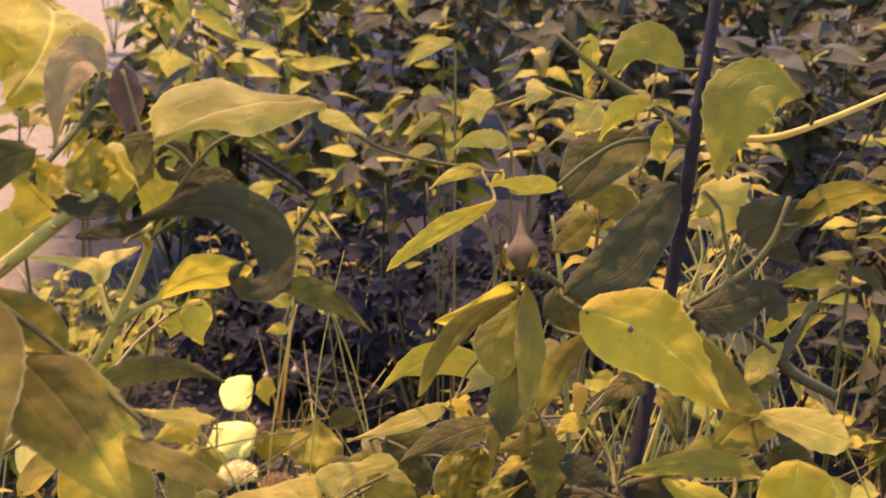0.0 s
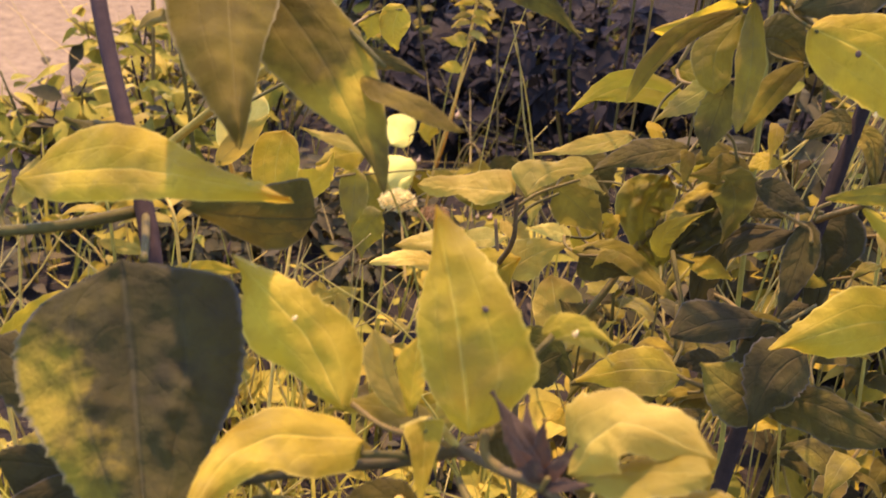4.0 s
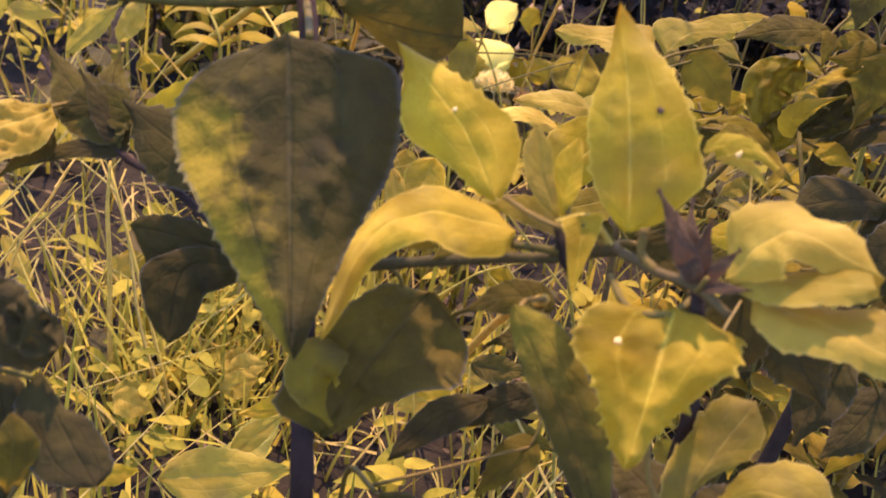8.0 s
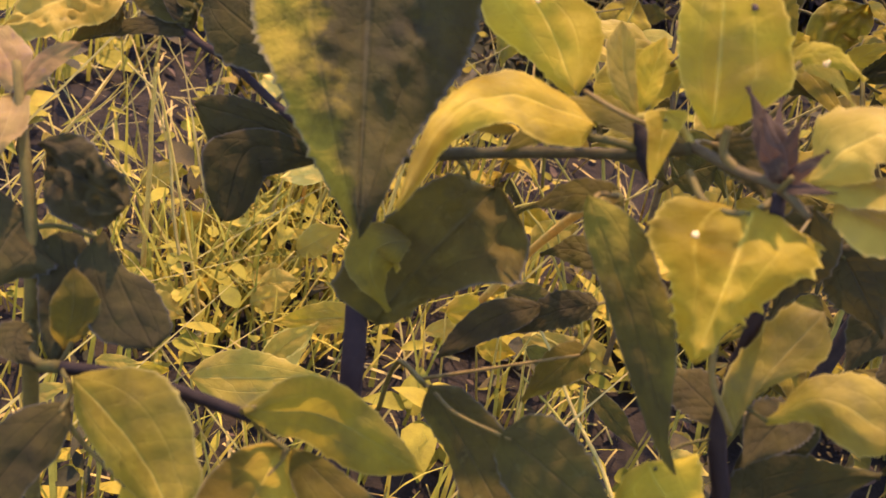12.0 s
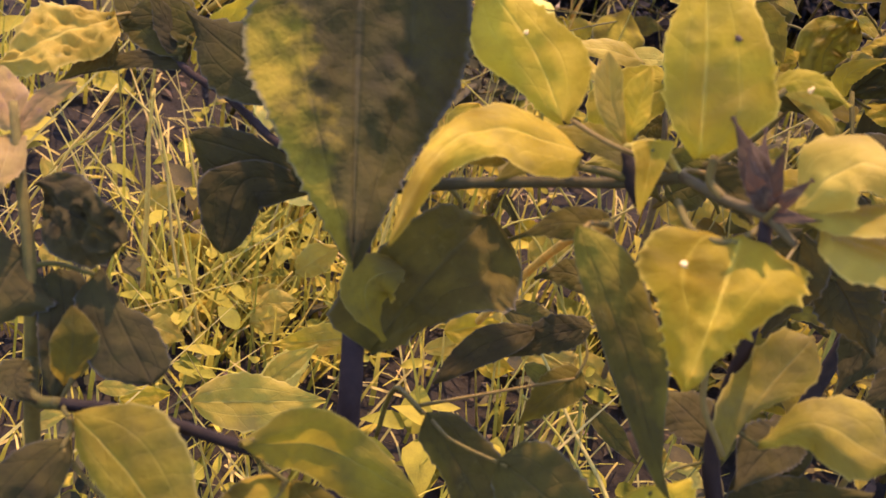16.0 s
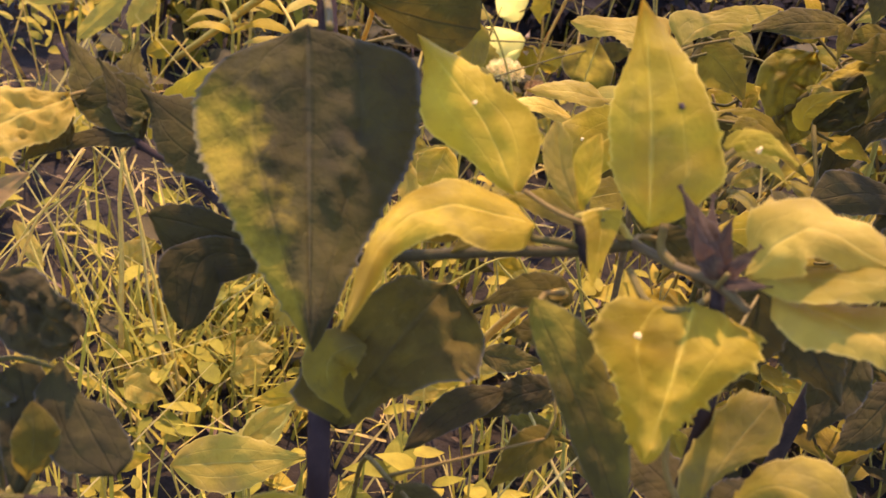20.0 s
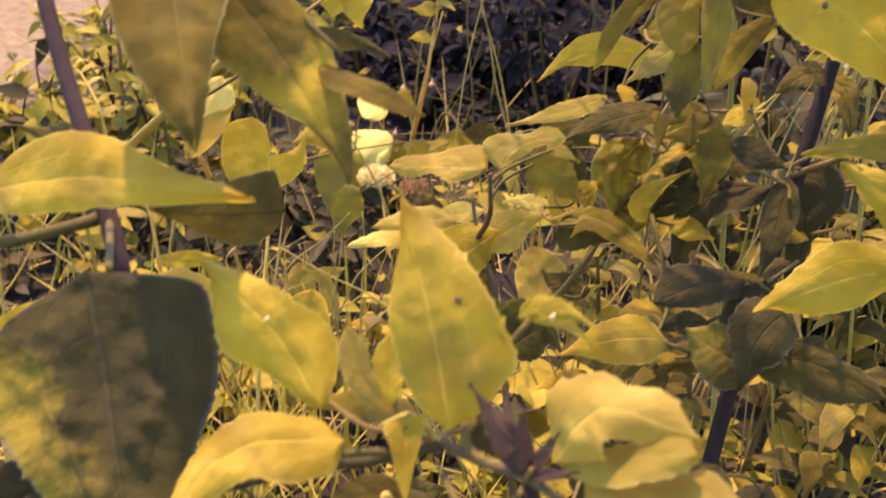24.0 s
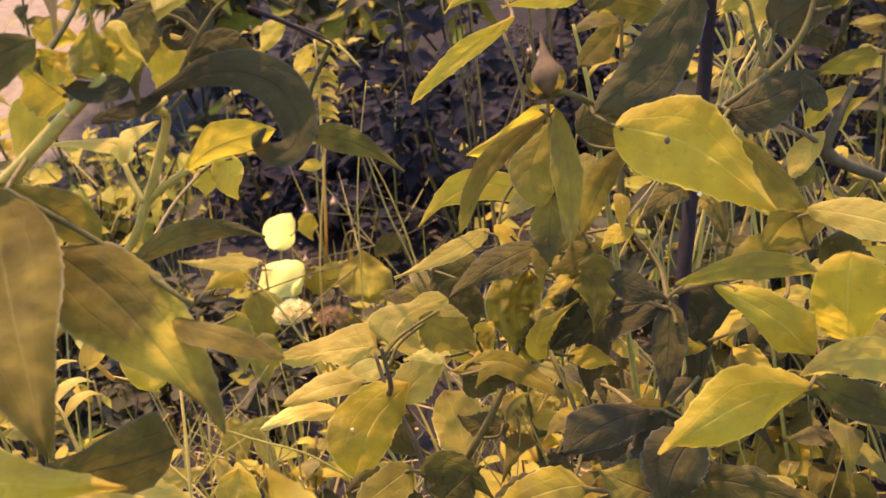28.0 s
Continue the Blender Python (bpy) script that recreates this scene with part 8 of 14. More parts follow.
leaf(gl297, (-0.0412, 0.4573, 0.0999), (-0.0241, 0.4535, 0.0900), (-0.0069, 0.4497, 0.0801), (0.117, -0.841, 0.528), 0.0115, MATURE_SHADED, teeth=10, cols=10, tooth=0.05, blunt=0.65, peak=0.42, fold=0.3, wave=0.1, quilt=0.07)

gl300 = plant('ground_leaf', 'sunlit oval leaf close to the soil', 'leaf', (0.0168, 0.4917, -0.0300), group='leaves close to the soil')
stem(gl300, [(0.0168, 0.4917, -0.0300), (0.0083, 0.4964, 0.0994)], [0.0008, 0.0006], STEM_PALE, 'stalk')
leaf(gl300, (0.0083, 0.4964, 0.0994), (0.0168, 0.4917, 0.0900), (0.0252, 0.4869, 0.0806), (0.008, -0.888, 0.459), 0.0144, MIDDLE, teeth=10, cols=10, tooth=0.05, blunt=0.65, peak=0.42, fold=0.3, wave=0.1, quilt=0.07)

gl303 = plant('ground_leaf', 'sunlit oval leaf close to the soil', 'leaf', (0.0264, 0.5546, -0.0300), group='leaves close to the soil')
stem(gl303, [(0.0264, 0.5546, -0.0300), (0.0128, 0.5533, 0.0111)], [0.0008, 0.0006], STEM_PALE, 'stalk')
leaf(gl303, (0.0128, 0.5533, 0.0111), (0.0264, 0.5546, 0.0100), (0.0400, 0.5559, 0.0089), (0.124, -0.782, 0.611), 0.0165, PALE, teeth=10, cols=10, tooth=0.05, blunt=0.65, peak=0.42, fold=0.3, wave=0.1, quilt=0.07)

gl306 = plant('ground_leaf', 'sunlit oval leaf close to the soil', 'leaf', (-0.2596, 0.7695, -0.0300), group='leaves close to the soil')
stem(gl306, [(-0.2596, 0.7695, -0.0300), (-0.2720, 0.7658, 0.0072)], [0.0008, 0.0006], STEM_PALE, 'stalk')
leaf(gl306, (-0.2720, 0.7658, 0.0072), (-0.2596, 0.7695, 0.0100), (-0.2471, 0.7731, 0.0128), (0.144, -0.866, 0.478), 0.0141, PALE, teeth=10, cols=10, tooth=0.05, blunt=0.65, peak=0.42, fold=0.3, wave=0.1, quilt=0.07)

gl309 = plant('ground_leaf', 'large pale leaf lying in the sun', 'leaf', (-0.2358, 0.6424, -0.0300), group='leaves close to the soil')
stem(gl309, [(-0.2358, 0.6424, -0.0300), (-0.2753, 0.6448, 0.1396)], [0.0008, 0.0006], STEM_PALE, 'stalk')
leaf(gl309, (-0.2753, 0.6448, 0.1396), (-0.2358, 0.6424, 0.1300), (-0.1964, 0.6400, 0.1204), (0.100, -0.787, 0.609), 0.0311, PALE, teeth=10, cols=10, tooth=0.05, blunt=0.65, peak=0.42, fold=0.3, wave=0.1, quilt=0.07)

gl312 = plant('ground_leaf', 'sunlit oval leaf close to the soil', 'leaf', (-0.2353, 0.7089, -0.0300), group='leaves close to the soil')
stem(gl312, [(-0.2353, 0.7089, -0.0300), (-0.2598, 0.7050, 0.0850)], [0.0008, 0.0006], STEM_PALE, 'stalk')
leaf(gl312, (-0.2598, 0.7050, 0.0850), (-0.2353, 0.7089, 0.0900), (-0.2108, 0.7128, 0.0950), (0.031, -0.856, 0.516), 0.0186, PALE, teeth=10, cols=10, tooth=0.05, blunt=0.65, peak=0.42, fold=0.3, wave=0.1, quilt=0.07)

gl315 = plant('ground_leaf', 'sunlit oval leaf close to the soil', 'leaf', (-0.3988, 0.8883, -0.0300), group='leaves close to the soil')
stem(gl315, [(-0.3988, 0.8883, -0.0300), (-0.4249, 0.8882, 0.0330)], [0.0008, 0.0006], STEM_PALE, 'stalk')
leaf(gl315, (-0.4249, 0.8882, 0.0330), (-0.3988, 0.8883, 0.0300), (-0.3727, 0.8883, 0.0270), (0.065, -0.832, 0.551), 0.0114, PALE, teeth=10, cols=10, tooth=0.05, blunt=0.65, peak=0.42, fold=0.3, wave=0.1, quilt=0.07)

gl318 = plant('ground_leaf', 'sunlit oval leaf close to the soil', 'leaf', (-0.2964, 0.8000, -0.0300), group='leaves close to the soil')
stem(gl318, [(-0.2964, 0.8000, -0.0300), (-0.3221, 0.7975, 0.0681)], [0.0008, 0.0006], STEM_PALE, 'stalk')
leaf(gl318, (-0.3221, 0.7975, 0.0681), (-0.2964, 0.8000, 0.0700), (-0.2707, 0.8024, 0.0719), (0.044, -0.858, 0.512), 0.0138, YOUNG_LIT, teeth=10, cols=10, tooth=0.05, blunt=0.65, peak=0.42, fold=0.3, wave=0.1, quilt=0.07)

gl321 = plant('ground_leaf', 'sunlit oval leaf close to the soil', 'leaf', (-0.2821, 0.9068, -0.0300), group='leaves close to the soil')
stem(gl321, [(-0.2821, 0.9068, -0.0300), (-0.3013, 0.9100, 0.0788)], [0.0008, 0.0006], STEM_PALE, 'stalk')
leaf(gl321, (-0.3013, 0.9100, 0.0788), (-0.2821, 0.9068, 0.0700), (-0.2629, 0.9036, 0.0612), (0.113, -0.827, 0.550), 0.0266, YOUNG_LIT, teeth=10, cols=10, tooth=0.05, blunt=0.65, peak=0.42, fold=0.3, wave=0.1, quilt=0.07)

gl324 = plant('ground_leaf', 'sunlit oval leaf close to the soil', 'leaf', (-0.2176, 0.8418, -0.0300), group='leaves close to the soil')
stem(gl324, [(-0.2176, 0.8418, -0.0300), (-0.2221, 0.8494, 0.0459)], [0.0008, 0.0006], STEM_PALE, 'stalk')
leaf(gl324, (-0.2221, 0.8494, 0.0459), (-0.2176, 0.8418, 0.0300), (-0.2132, 0.8342, 0.0141), (0.232, -0.851, 0.471), 0.0218, PALE, teeth=10, cols=10, tooth=0.05, blunt=0.65, peak=0.42, fold=0.3, wave=0.1, quilt=0.07)

gl327 = plant('ground_leaf', 'sunlit oval leaf close to the soil', 'leaf', (-0.1977, 0.7239, -0.0300), group='leaves close to the soil')
stem(gl327, [(-0.1977, 0.7239, -0.0300), (-0.2067, 0.7323, 0.0881)], [0.0008, 0.0006], STEM_PALE, 'stalk')
leaf(gl327, (-0.2067, 0.7323, 0.0881), (-0.1977, 0.7239, 0.0700), (-0.1888, 0.7155, 0.0519), (0.249, -0.825, 0.507), 0.0159, PALE, teeth=10, cols=10, tooth=0.05, blunt=0.65, peak=0.42, fold=0.3, wave=0.1, quilt=0.07)

gl330 = plant('ground_leaf', 'sunlit oval leaf close to the soil', 'leaf', (-0.1852, 0.7921, -0.0300), group='leaves close to the soil')
stem(gl330, [(-0.1852, 0.7921, -0.0300), (-0.1931, 0.7995, 0.0660)], [0.0008, 0.0006], STEM_PALE, 'stalk')
leaf(gl330, (-0.1931, 0.7995, 0.0660), (-0.1852, 0.7921, 0.0500), (-0.1772, 0.7847, 0.0340), (0.217, -0.840, 0.498), 0.0138, PALE, teeth=10, cols=10, tooth=0.05, blunt=0.65, peak=0.42, fold=0.3, wave=0.1, quilt=0.07)

gl333 = plant('ground_leaf', 'sunlit oval leaf close to the soil', 'leaf', (0.0793, 0.7569, -0.0300), group='leaves close to the soil')
stem(gl333, [(0.0793, 0.7569, -0.0300), (0.0549, 0.7539, 0.0270)], [0.0008, 0.0006], STEM_PALE, 'stalk')
leaf(gl333, (0.0549, 0.7539, 0.0270), (0.0793, 0.7569, 0.0300), (0.1037, 0.7598, 0.0330), (0.021, -0.797, 0.604), 0.0198, YOUNG_LIT, teeth=10, cols=10, tooth=0.05, blunt=0.65, peak=0.42, fold=0.3, wave=0.1, quilt=0.07)

gl336 = plant('ground_leaf', 'sunlit oval leaf close to the soil', 'leaf', (0.0969, 0.8401, -0.0300), group='leaves close to the soil')
stem(gl336, [(0.0969, 0.8401, -0.0300), (0.0906, 0.8460, 0.0827)], [0.0008, 0.0006], STEM_PALE, 'stalk')
leaf(gl336, (0.0906, 0.8460, 0.0827), (0.0969, 0.8401, 0.0700), (0.1032, 0.8342, 0.0573), (-0.042, -0.914, 0.404), 0.0175, MIDDLE, teeth=10, cols=10, tooth=0.05, blunt=0.65, peak=0.42, fold=0.3, wave=0.1, quilt=0.07)

gl339 = plant('ground_leaf', 'sunlit oval leaf close to the soil', 'leaf', (0.1930, 1.1323, -0.0300), group='leaves close to the soil')
stem(gl339, [(0.1930, 1.1323, -0.0300), (0.1686, 1.1342, 0.0367)], [0.0008, 0.0006], STEM_PALE, 'stalk')
leaf(gl339, (0.1686, 1.1342, 0.0367), (0.1930, 1.1323, 0.0300), (0.2174, 1.1304, 0.0233), (0.035, -0.921, 0.387), 0.0270, PALE, teeth=10, cols=10, tooth=0.05, blunt=0.65, peak=0.42, fold=0.3, wave=0.1, quilt=0.07)

gl342 = plant('ground_leaf', 'sunlit oval leaf close to the soil', 'leaf', (0.1669, 1.1464, -0.0300), group='leaves close to the soil')
stem(gl342, [(0.1669, 1.1464, -0.0300), (0.1475, 1.1433, 0.0160)], [0.0008, 0.0006], STEM_PALE, 'stalk')
leaf(gl342, (0.1475, 1.1433, 0.0160), (0.1669, 1.1464, 0.0200), (0.1863, 1.1495, 0.0240), (0.042, -0.877, 0.478), 0.0274, YOUNG_LIT, teeth=10, cols=10, tooth=0.05, blunt=0.65, peak=0.42, fold=0.3, wave=0.1, quilt=0.07)

gl345 = plant('ground_leaf', 'sunlit oval leaf close to the soil', 'leaf', (0.2750, 1.1475, -0.0300), group='leaves close to the soil')
stem(gl345, [(0.2750, 1.1475, -0.0300), (0.2542, 1.1532, 0.0339)], [0.0008, 0.0006], STEM_PALE, 'stalk')
leaf(gl345, (0.2542, 1.1532, 0.0339), (0.2750, 1.1475, 0.0200), (0.2957, 1.1419, 0.0061), (-0.042, -0.946, 0.321), 0.0274, PALE, teeth=10, cols=10, tooth=0.05, blunt=0.65, peak=0.42, fold=0.3, wave=0.1, quilt=0.07)

gl348 = plant('ground_leaf', 'sunlit oval leaf close to the soil', 'leaf', (0.0107, 0.8595, -0.0300), group='leaves close to the soil')
stem(gl348, [(0.0107, 0.8595, -0.0300), (-0.0093, 0.8563, 0.0159)], [0.0008, 0.0006], STEM_PALE, 'stalk')
leaf(gl348, (-0.0093, 0.8563, 0.0159), (0.0107, 0.8595, 0.0200), (0.0306, 0.8627, 0.0241), (0.020, -0.833, 0.553), 0.0257, PALE, teeth=10, cols=10, tooth=0.05, blunt=0.65, peak=0.42, fold=0.3, wave=0.1, quilt=0.07)

gl351 = plant('ground_leaf', 'sunlit oval leaf close to the soil', 'leaf', (-0.0133, 0.8389, -0.0300), group='leaves close to the soil')
stem(gl351, [(-0.0133, 0.8389, -0.0300), (-0.0275, 0.8413, 0.0265)], [0.0008, 0.0006], STEM_PALE, 'stalk')
leaf(gl351, (-0.0275, 0.8413, 0.0265), (-0.0133, 0.8389, 0.0200), (0.0009, 0.8366, 0.0135), (0.096, -0.849, 0.520), 0.0216, PALE, teeth=10, cols=10, tooth=0.05, blunt=0.65, peak=0.42, fold=0.3, wave=0.1, quilt=0.07)

gl354 = plant('ground_leaf', 'sunlit oval leaf close to the soil', 'leaf', (0.0206, 0.8098, -0.0300), group='leaves close to the soil')
stem(gl354, [(0.0206, 0.8098, -0.0300), (0.0048, 0.8124, 0.0272)], [0.0008, 0.0006], STEM_PALE, 'stalk')
leaf(gl354, (0.0048, 0.8124, 0.0272), (0.0206, 0.8098, 0.0200), (0.0364, 0.8071, 0.0128), (0.096, -0.848, 0.521), 0.0175, YOUNG_LIT, teeth=10, cols=10, tooth=0.05, blunt=0.65, peak=0.42, fold=0.3, wave=0.1, quilt=0.07)

gl357 = plant('ground_leaf', 'sunlit oval leaf close to the soil', 'leaf', (0.1099, 0.8835, -0.0300), group='leaves close to the soil')
stem(gl357, [(0.1099, 0.8835, -0.0300), (0.0941, 0.8810, 0.0068)], [0.0008, 0.0006], STEM_PALE, 'stalk')
leaf(gl357, (0.0941, 0.8810, 0.0068), (0.1099, 0.8835, 0.0100), (0.1258, 0.8861, 0.0132), (0.015, -0.822, 0.569), 0.0150, PALE, teeth=10, cols=10, tooth=0.05, blunt=0.65, peak=0.42, fold=0.3, wave=0.1, quilt=0.07)

gl360 = plant('ground_leaf', 'sunlit oval leaf close to the soil', 'leaf', (0.2067, 0.7439, -0.0300), group='leaves close to the soil')
stem(gl360, [(0.2067, 0.7439, -0.0300), (0.1904, 0.7466, 0.0375)], [0.0008, 0.0006], STEM_PALE, 'stalk')
leaf(gl360, (0.1904, 0.7466, 0.0375), (0.2067, 0.7439, 0.0300), (0.2231, 0.7412, 0.0225), (0.071, -0.877, 0.475), 0.0162, YOUNG_LIT, teeth=10, cols=10, tooth=0.05, blunt=0.65, peak=0.42, fold=0.3, wave=0.1, quilt=0.07)

gl363 = plant('ground_leaf', 'sunlit oval leaf close to the soil', 'leaf', (0.2545, 0.8098, -0.0300), group='leaves close to the soil')
stem(gl363, [(0.2545, 0.8098, -0.0300), (0.2424, 0.8147, 0.0314)], [0.0008, 0.0006], STEM_PALE, 'stalk')
leaf(gl363, (0.2424, 0.8147, 0.0314), (0.2545, 0.8098, 0.0200), (0.2665, 0.8048, 0.0086), (-0.037, -0.931, 0.363), 0.0207, YOUNG_LIT, teeth=10, cols=10, tooth=0.05, blunt=0.65, peak=0.42, fold=0.3, wave=0.1, quilt=0.07)

gl366 = plant('ground_leaf', 'sunlit oval leaf close to the soil', 'leaf', (0.1998, 0.8905, -0.0300), group='leaves close to the soil')
stem(gl366, [(0.1998, 0.8905, -0.0300), (0.1922, 0.8976, 0.0652)], [0.0008, 0.0006], STEM_PALE, 'stalk')
leaf(gl366, (0.1922, 0.8976, 0.0652), (0.1998, 0.8905, 0.0500), (0.2073, 0.8834, 0.0348), (-0.124, -0.922, 0.367), 0.0184, YOUNG_LIT, teeth=10, cols=10, tooth=0.05, blunt=0.65, peak=0.42, fold=0.3, wave=0.1, quilt=0.07)

gl369 = plant('ground_leaf', 'sunlit oval leaf close to the soil', 'leaf', (0.0575, 0.8684, -0.0300), group='leaves close to the soil')
stem(gl369, [(0.0575, 0.8684, -0.0300), (0.0518, 0.8737, 0.0314)], [0.0008, 0.0006], STEM_PALE, 'stalk')
leaf(gl369, (0.0518, 0.8737, 0.0314), (0.0575, 0.8684, 0.0200), (0.0631, 0.8631, 0.0086), (0.005, -0.906, 0.423), 0.0147, PALE, teeth=10, cols=10, tooth=0.05, blunt=0.65, peak=0.42, fold=0.3, wave=0.1, quilt=0.07)

gl372 = plant('ground_leaf', 'sunlit oval leaf close to the soil', 'leaf', (-0.1382, 1.0310, -0.0300), group='leaves close to the soil')
stem(gl372, [(-0.1382, 1.0310, -0.0300), (-0.1535, 1.0322, 0.0242)], [0.0008, 0.0006], STEM_PALE, 'stalk')
leaf(gl372, (-0.1535, 1.0322, 0.0242), (-0.1382, 1.0310, 0.0200), (-0.1228, 1.0299, 0.0158), (0.067, -0.870, 0.489), 0.0170, MIDDLE, teeth=10, cols=10, tooth=0.05, blunt=0.65, peak=0.42, fold=0.3, wave=0.1, quilt=0.07)

gl375 = plant('ground_leaf', 'sunlit oval leaf close to the soil', 'leaf', (-0.4112, 3.7160, -0.0300), group='leaves close to the soil')
stem(gl375, [(-0.4112, 3.7160, -0.0300), (-0.3448, 3.7195, 0.0812)], [0.0008, 0.0006], STEM_PALE, 'stalk')
leaf(gl375, (-0.3448, 3.7195, 0.0812), (-0.4112, 3.7160, 0.0700), (-0.4775, 3.7126, 0.0588), (0.031, -0.992, 0.120), 0.0606, PALE, teeth=10, cols=10, tooth=0.05, blunt=0.65, peak=0.42, fold=0.3, wave=0.1, quilt=0.07)

gl378 = plant('ground_leaf', 'sunlit oval leaf close to the soil', 'leaf', (-0.2764, 3.7160, -0.0300), group='leaves close to the soil')
stem(gl378, [(-0.2764, 3.7160, -0.0300), (-0.3058, 3.7310, 0.1188)], [0.0008, 0.0006], STEM_PALE, 'stalk')
leaf(gl378, (-0.3058, 3.7310, 0.1188), (-0.2764, 3.7160, 0.0700), (-0.2469, 3.7011, 0.0212), (-0.015, -0.959, 0.284), 0.0674, YOUNG_LIT, teeth=10, cols=10, tooth=0.05, blunt=0.65, peak=0.42, fold=0.3, wave=0.1, quilt=0.07)

gl381 = plant('ground_leaf', 'sunlit oval leaf close to the soil', 'leaf', (-0.6813, 2.0690, -0.0300), group='leaves close to the soil')
stem(gl381, [(-0.6813, 2.0690, -0.0300), (-0.7222, 2.0734, 0.0842)], [0.0008, 0.0006], STEM_PALE, 'stalk')
leaf(gl381, (-0.7222, 2.0734, 0.0842), (-0.6813, 2.0690, 0.0700), (-0.6404, 2.0647, 0.0558), (0.018, -0.940, 0.340), 0.0465, YOUNG_LIT, teeth=10, cols=10, tooth=0.05, blunt=0.65, peak=0.42, fold=0.3, wave=0.1, quilt=0.07)

gl384 = plant('ground_leaf', 'sunlit oval leaf close to the soil', 'leaf', (-0.3564, 1.3964, -0.0300), group='leaves close to the soil')
stem(gl384, [(-0.3564, 1.3964, -0.0300), (-0.3645, 1.4029, 0.0514)], [0.0008, 0.0006], STEM_PALE, 'stalk')
leaf(gl384, (-0.3645, 1.4029, 0.0514), (-0.3564, 1.3964, 0.0300), (-0.3482, 1.3899, 0.0086), (0.227, -0.904, 0.363), 0.0163, PALE, teeth=10, cols=10, tooth=0.05, blunt=0.65, peak=0.42, fold=0.3, wave=0.1, quilt=0.07)

gl387 = plant('ground_leaf', 'sunlit oval leaf close to the soil', 'leaf', (0.7642, 2.3038, -0.0300), group='leaves close to the soil')
stem(gl387, [(0.7642, 2.3038, -0.0300), (0.7241, 2.3080, 0.1040)], [0.0008, 0.0006], STEM_PALE, 'stalk')
leaf(gl387, (0.7241, 2.3080, 0.1040), (0.7642, 2.3038, 0.0900), (0.8043, 2.2995, 0.0760), (-0.066, -0.991, 0.113), 0.0427, YOUNG_LIT, teeth=10, cols=10, tooth=0.05, blunt=0.65, peak=0.42, fold=0.3, wave=0.1, quilt=0.07)

gl390 = plant('ground_leaf', 'sunlit oval leaf close to the soil', 'leaf', (0.6708, 2.0286, -0.0300), group='leaves close to the soil')
stem(gl390, [(0.6708, 2.0286, -0.0300), (0.6396, 2.0320, 0.0809)], [0.0008, 0.0006], STEM_PALE, 'stalk')
leaf(gl390, (0.6396, 2.0320, 0.0809), (0.6708, 2.0286, 0.0700), (0.7021, 2.0253, 0.0591), (-0.055, -0.988, 0.145), 0.0380, PALE, teeth=10, cols=10, tooth=0.05, blunt=0.65, peak=0.42, fold=0.3, wave=0.1, quilt=0.07)

st393 = plant('grass_stalk', 'dry pale grass stalk', 'grass stalk', (-0.1888, 0.5465, -0.0300), group='grass stalks')
stem(st393, [(-0.1888, 0.5465, -0.0300), (-0.1868, 0.5904, 0.1471), (-0.1858, 0.6123, 0.1913), (-0.1880, 0.6399, 0.2248)], [0.0015, 0.0012, 0.0010, 0.0007], STEM_PALE, 'stalk')

st395 = plant('grass_stalk', 'dry pale grass stalk', 'grass stalk', (-0.2736, 0.6298, -0.0300), group='grass stalks')
stem(st395, [(-0.2736, 0.6298, -0.0300), (-0.2675, 0.6727, 0.1424), (-0.2657, 0.6857, 0.1685), (-0.2637, 0.6978, 0.1929)], [0.0010, 0.0009, 0.0007, 0.0005], STEM_PALE, 'stalk')

st397 = plant('grass_stalk', 'dry pale grass stalk', 'grass stalk', (-0.0285, 0.8193, -0.0300), group='grass stalks')
stem(st397, [(-0.0285, 0.8193, -0.0300), (-0.0556, 0.8147, 0.1786), (-0.0667, 0.8128, 0.2214), (-0.0750, 0.8119, 0.2658), (-0.0825, 0.8129, 0.2913)], [0.0009, 0.0008, 0.0007, 0.0005, 0.0004], STRAW, 'stalk')

st399 = plant('grass_stalk', 'dry pale grass stalk', 'grass stalk', (-0.1142, 0.8199, -0.0300), group='grass stalks')
stem(st399, [(-0.1142, 0.8199, -0.0300), (-0.0957, 0.8767, 0.1959), (-0.0888, 0.8979, 0.2380), (-0.0768, 0.9226, 0.2865)], [0.0006, 0.0005, 0.0004, 0.0003], STEM_PALE, 'stalk')

st401 = plant('grass_stalk', 'dry pale grass stalk', 'grass stalk', (0.0819, 0.5048, -0.0300), group='grass stalks')
stem(st401, [(0.0819, 0.5048, -0.0300), (0.0604, 0.6013, 0.3659), (0.0586, 0.6094, 0.3826), (0.0562, 0.6176, 0.3994)], [0.0016, 0.0014, 0.0011, 0.0008], STEM_PALE, 'stalk')

st403 = plant('grass_stalk', 'dry pale grass stalk', 'grass stalk', (0.0747, 0.6376, -0.0300), group='grass stalks')
stem(st403, [(0.0747, 0.6376, -0.0300), (0.1525, 0.7280, 0.3176), (0.1617, 0.7387, 0.3381), (0.1603, 0.7478, 0.3567)], [0.0014, 0.0011, 0.0009, 0.0006], STEM_PALE, 'stalk')

st405 = plant('grass_stalk', 'dry pale grass stalk', 'grass stalk', (0.1819, 0.6430, -0.0300), group='grass stalks')
stem(st405, [(0.1819, 0.6430, -0.0300), (0.1606, 0.7265, 0.3136), (0.1579, 0.7372, 0.3354), (0.1498, 0.7463, 0.3548)], [0.0014, 0.0011, 0.0009, 0.0006], STEM_PALE, 'stalk')

st407 = plant('grass_stalk', 'dry pale grass stalk', 'grass stalk', (0.0379, 0.6359, -0.0300), group='grass stalks')
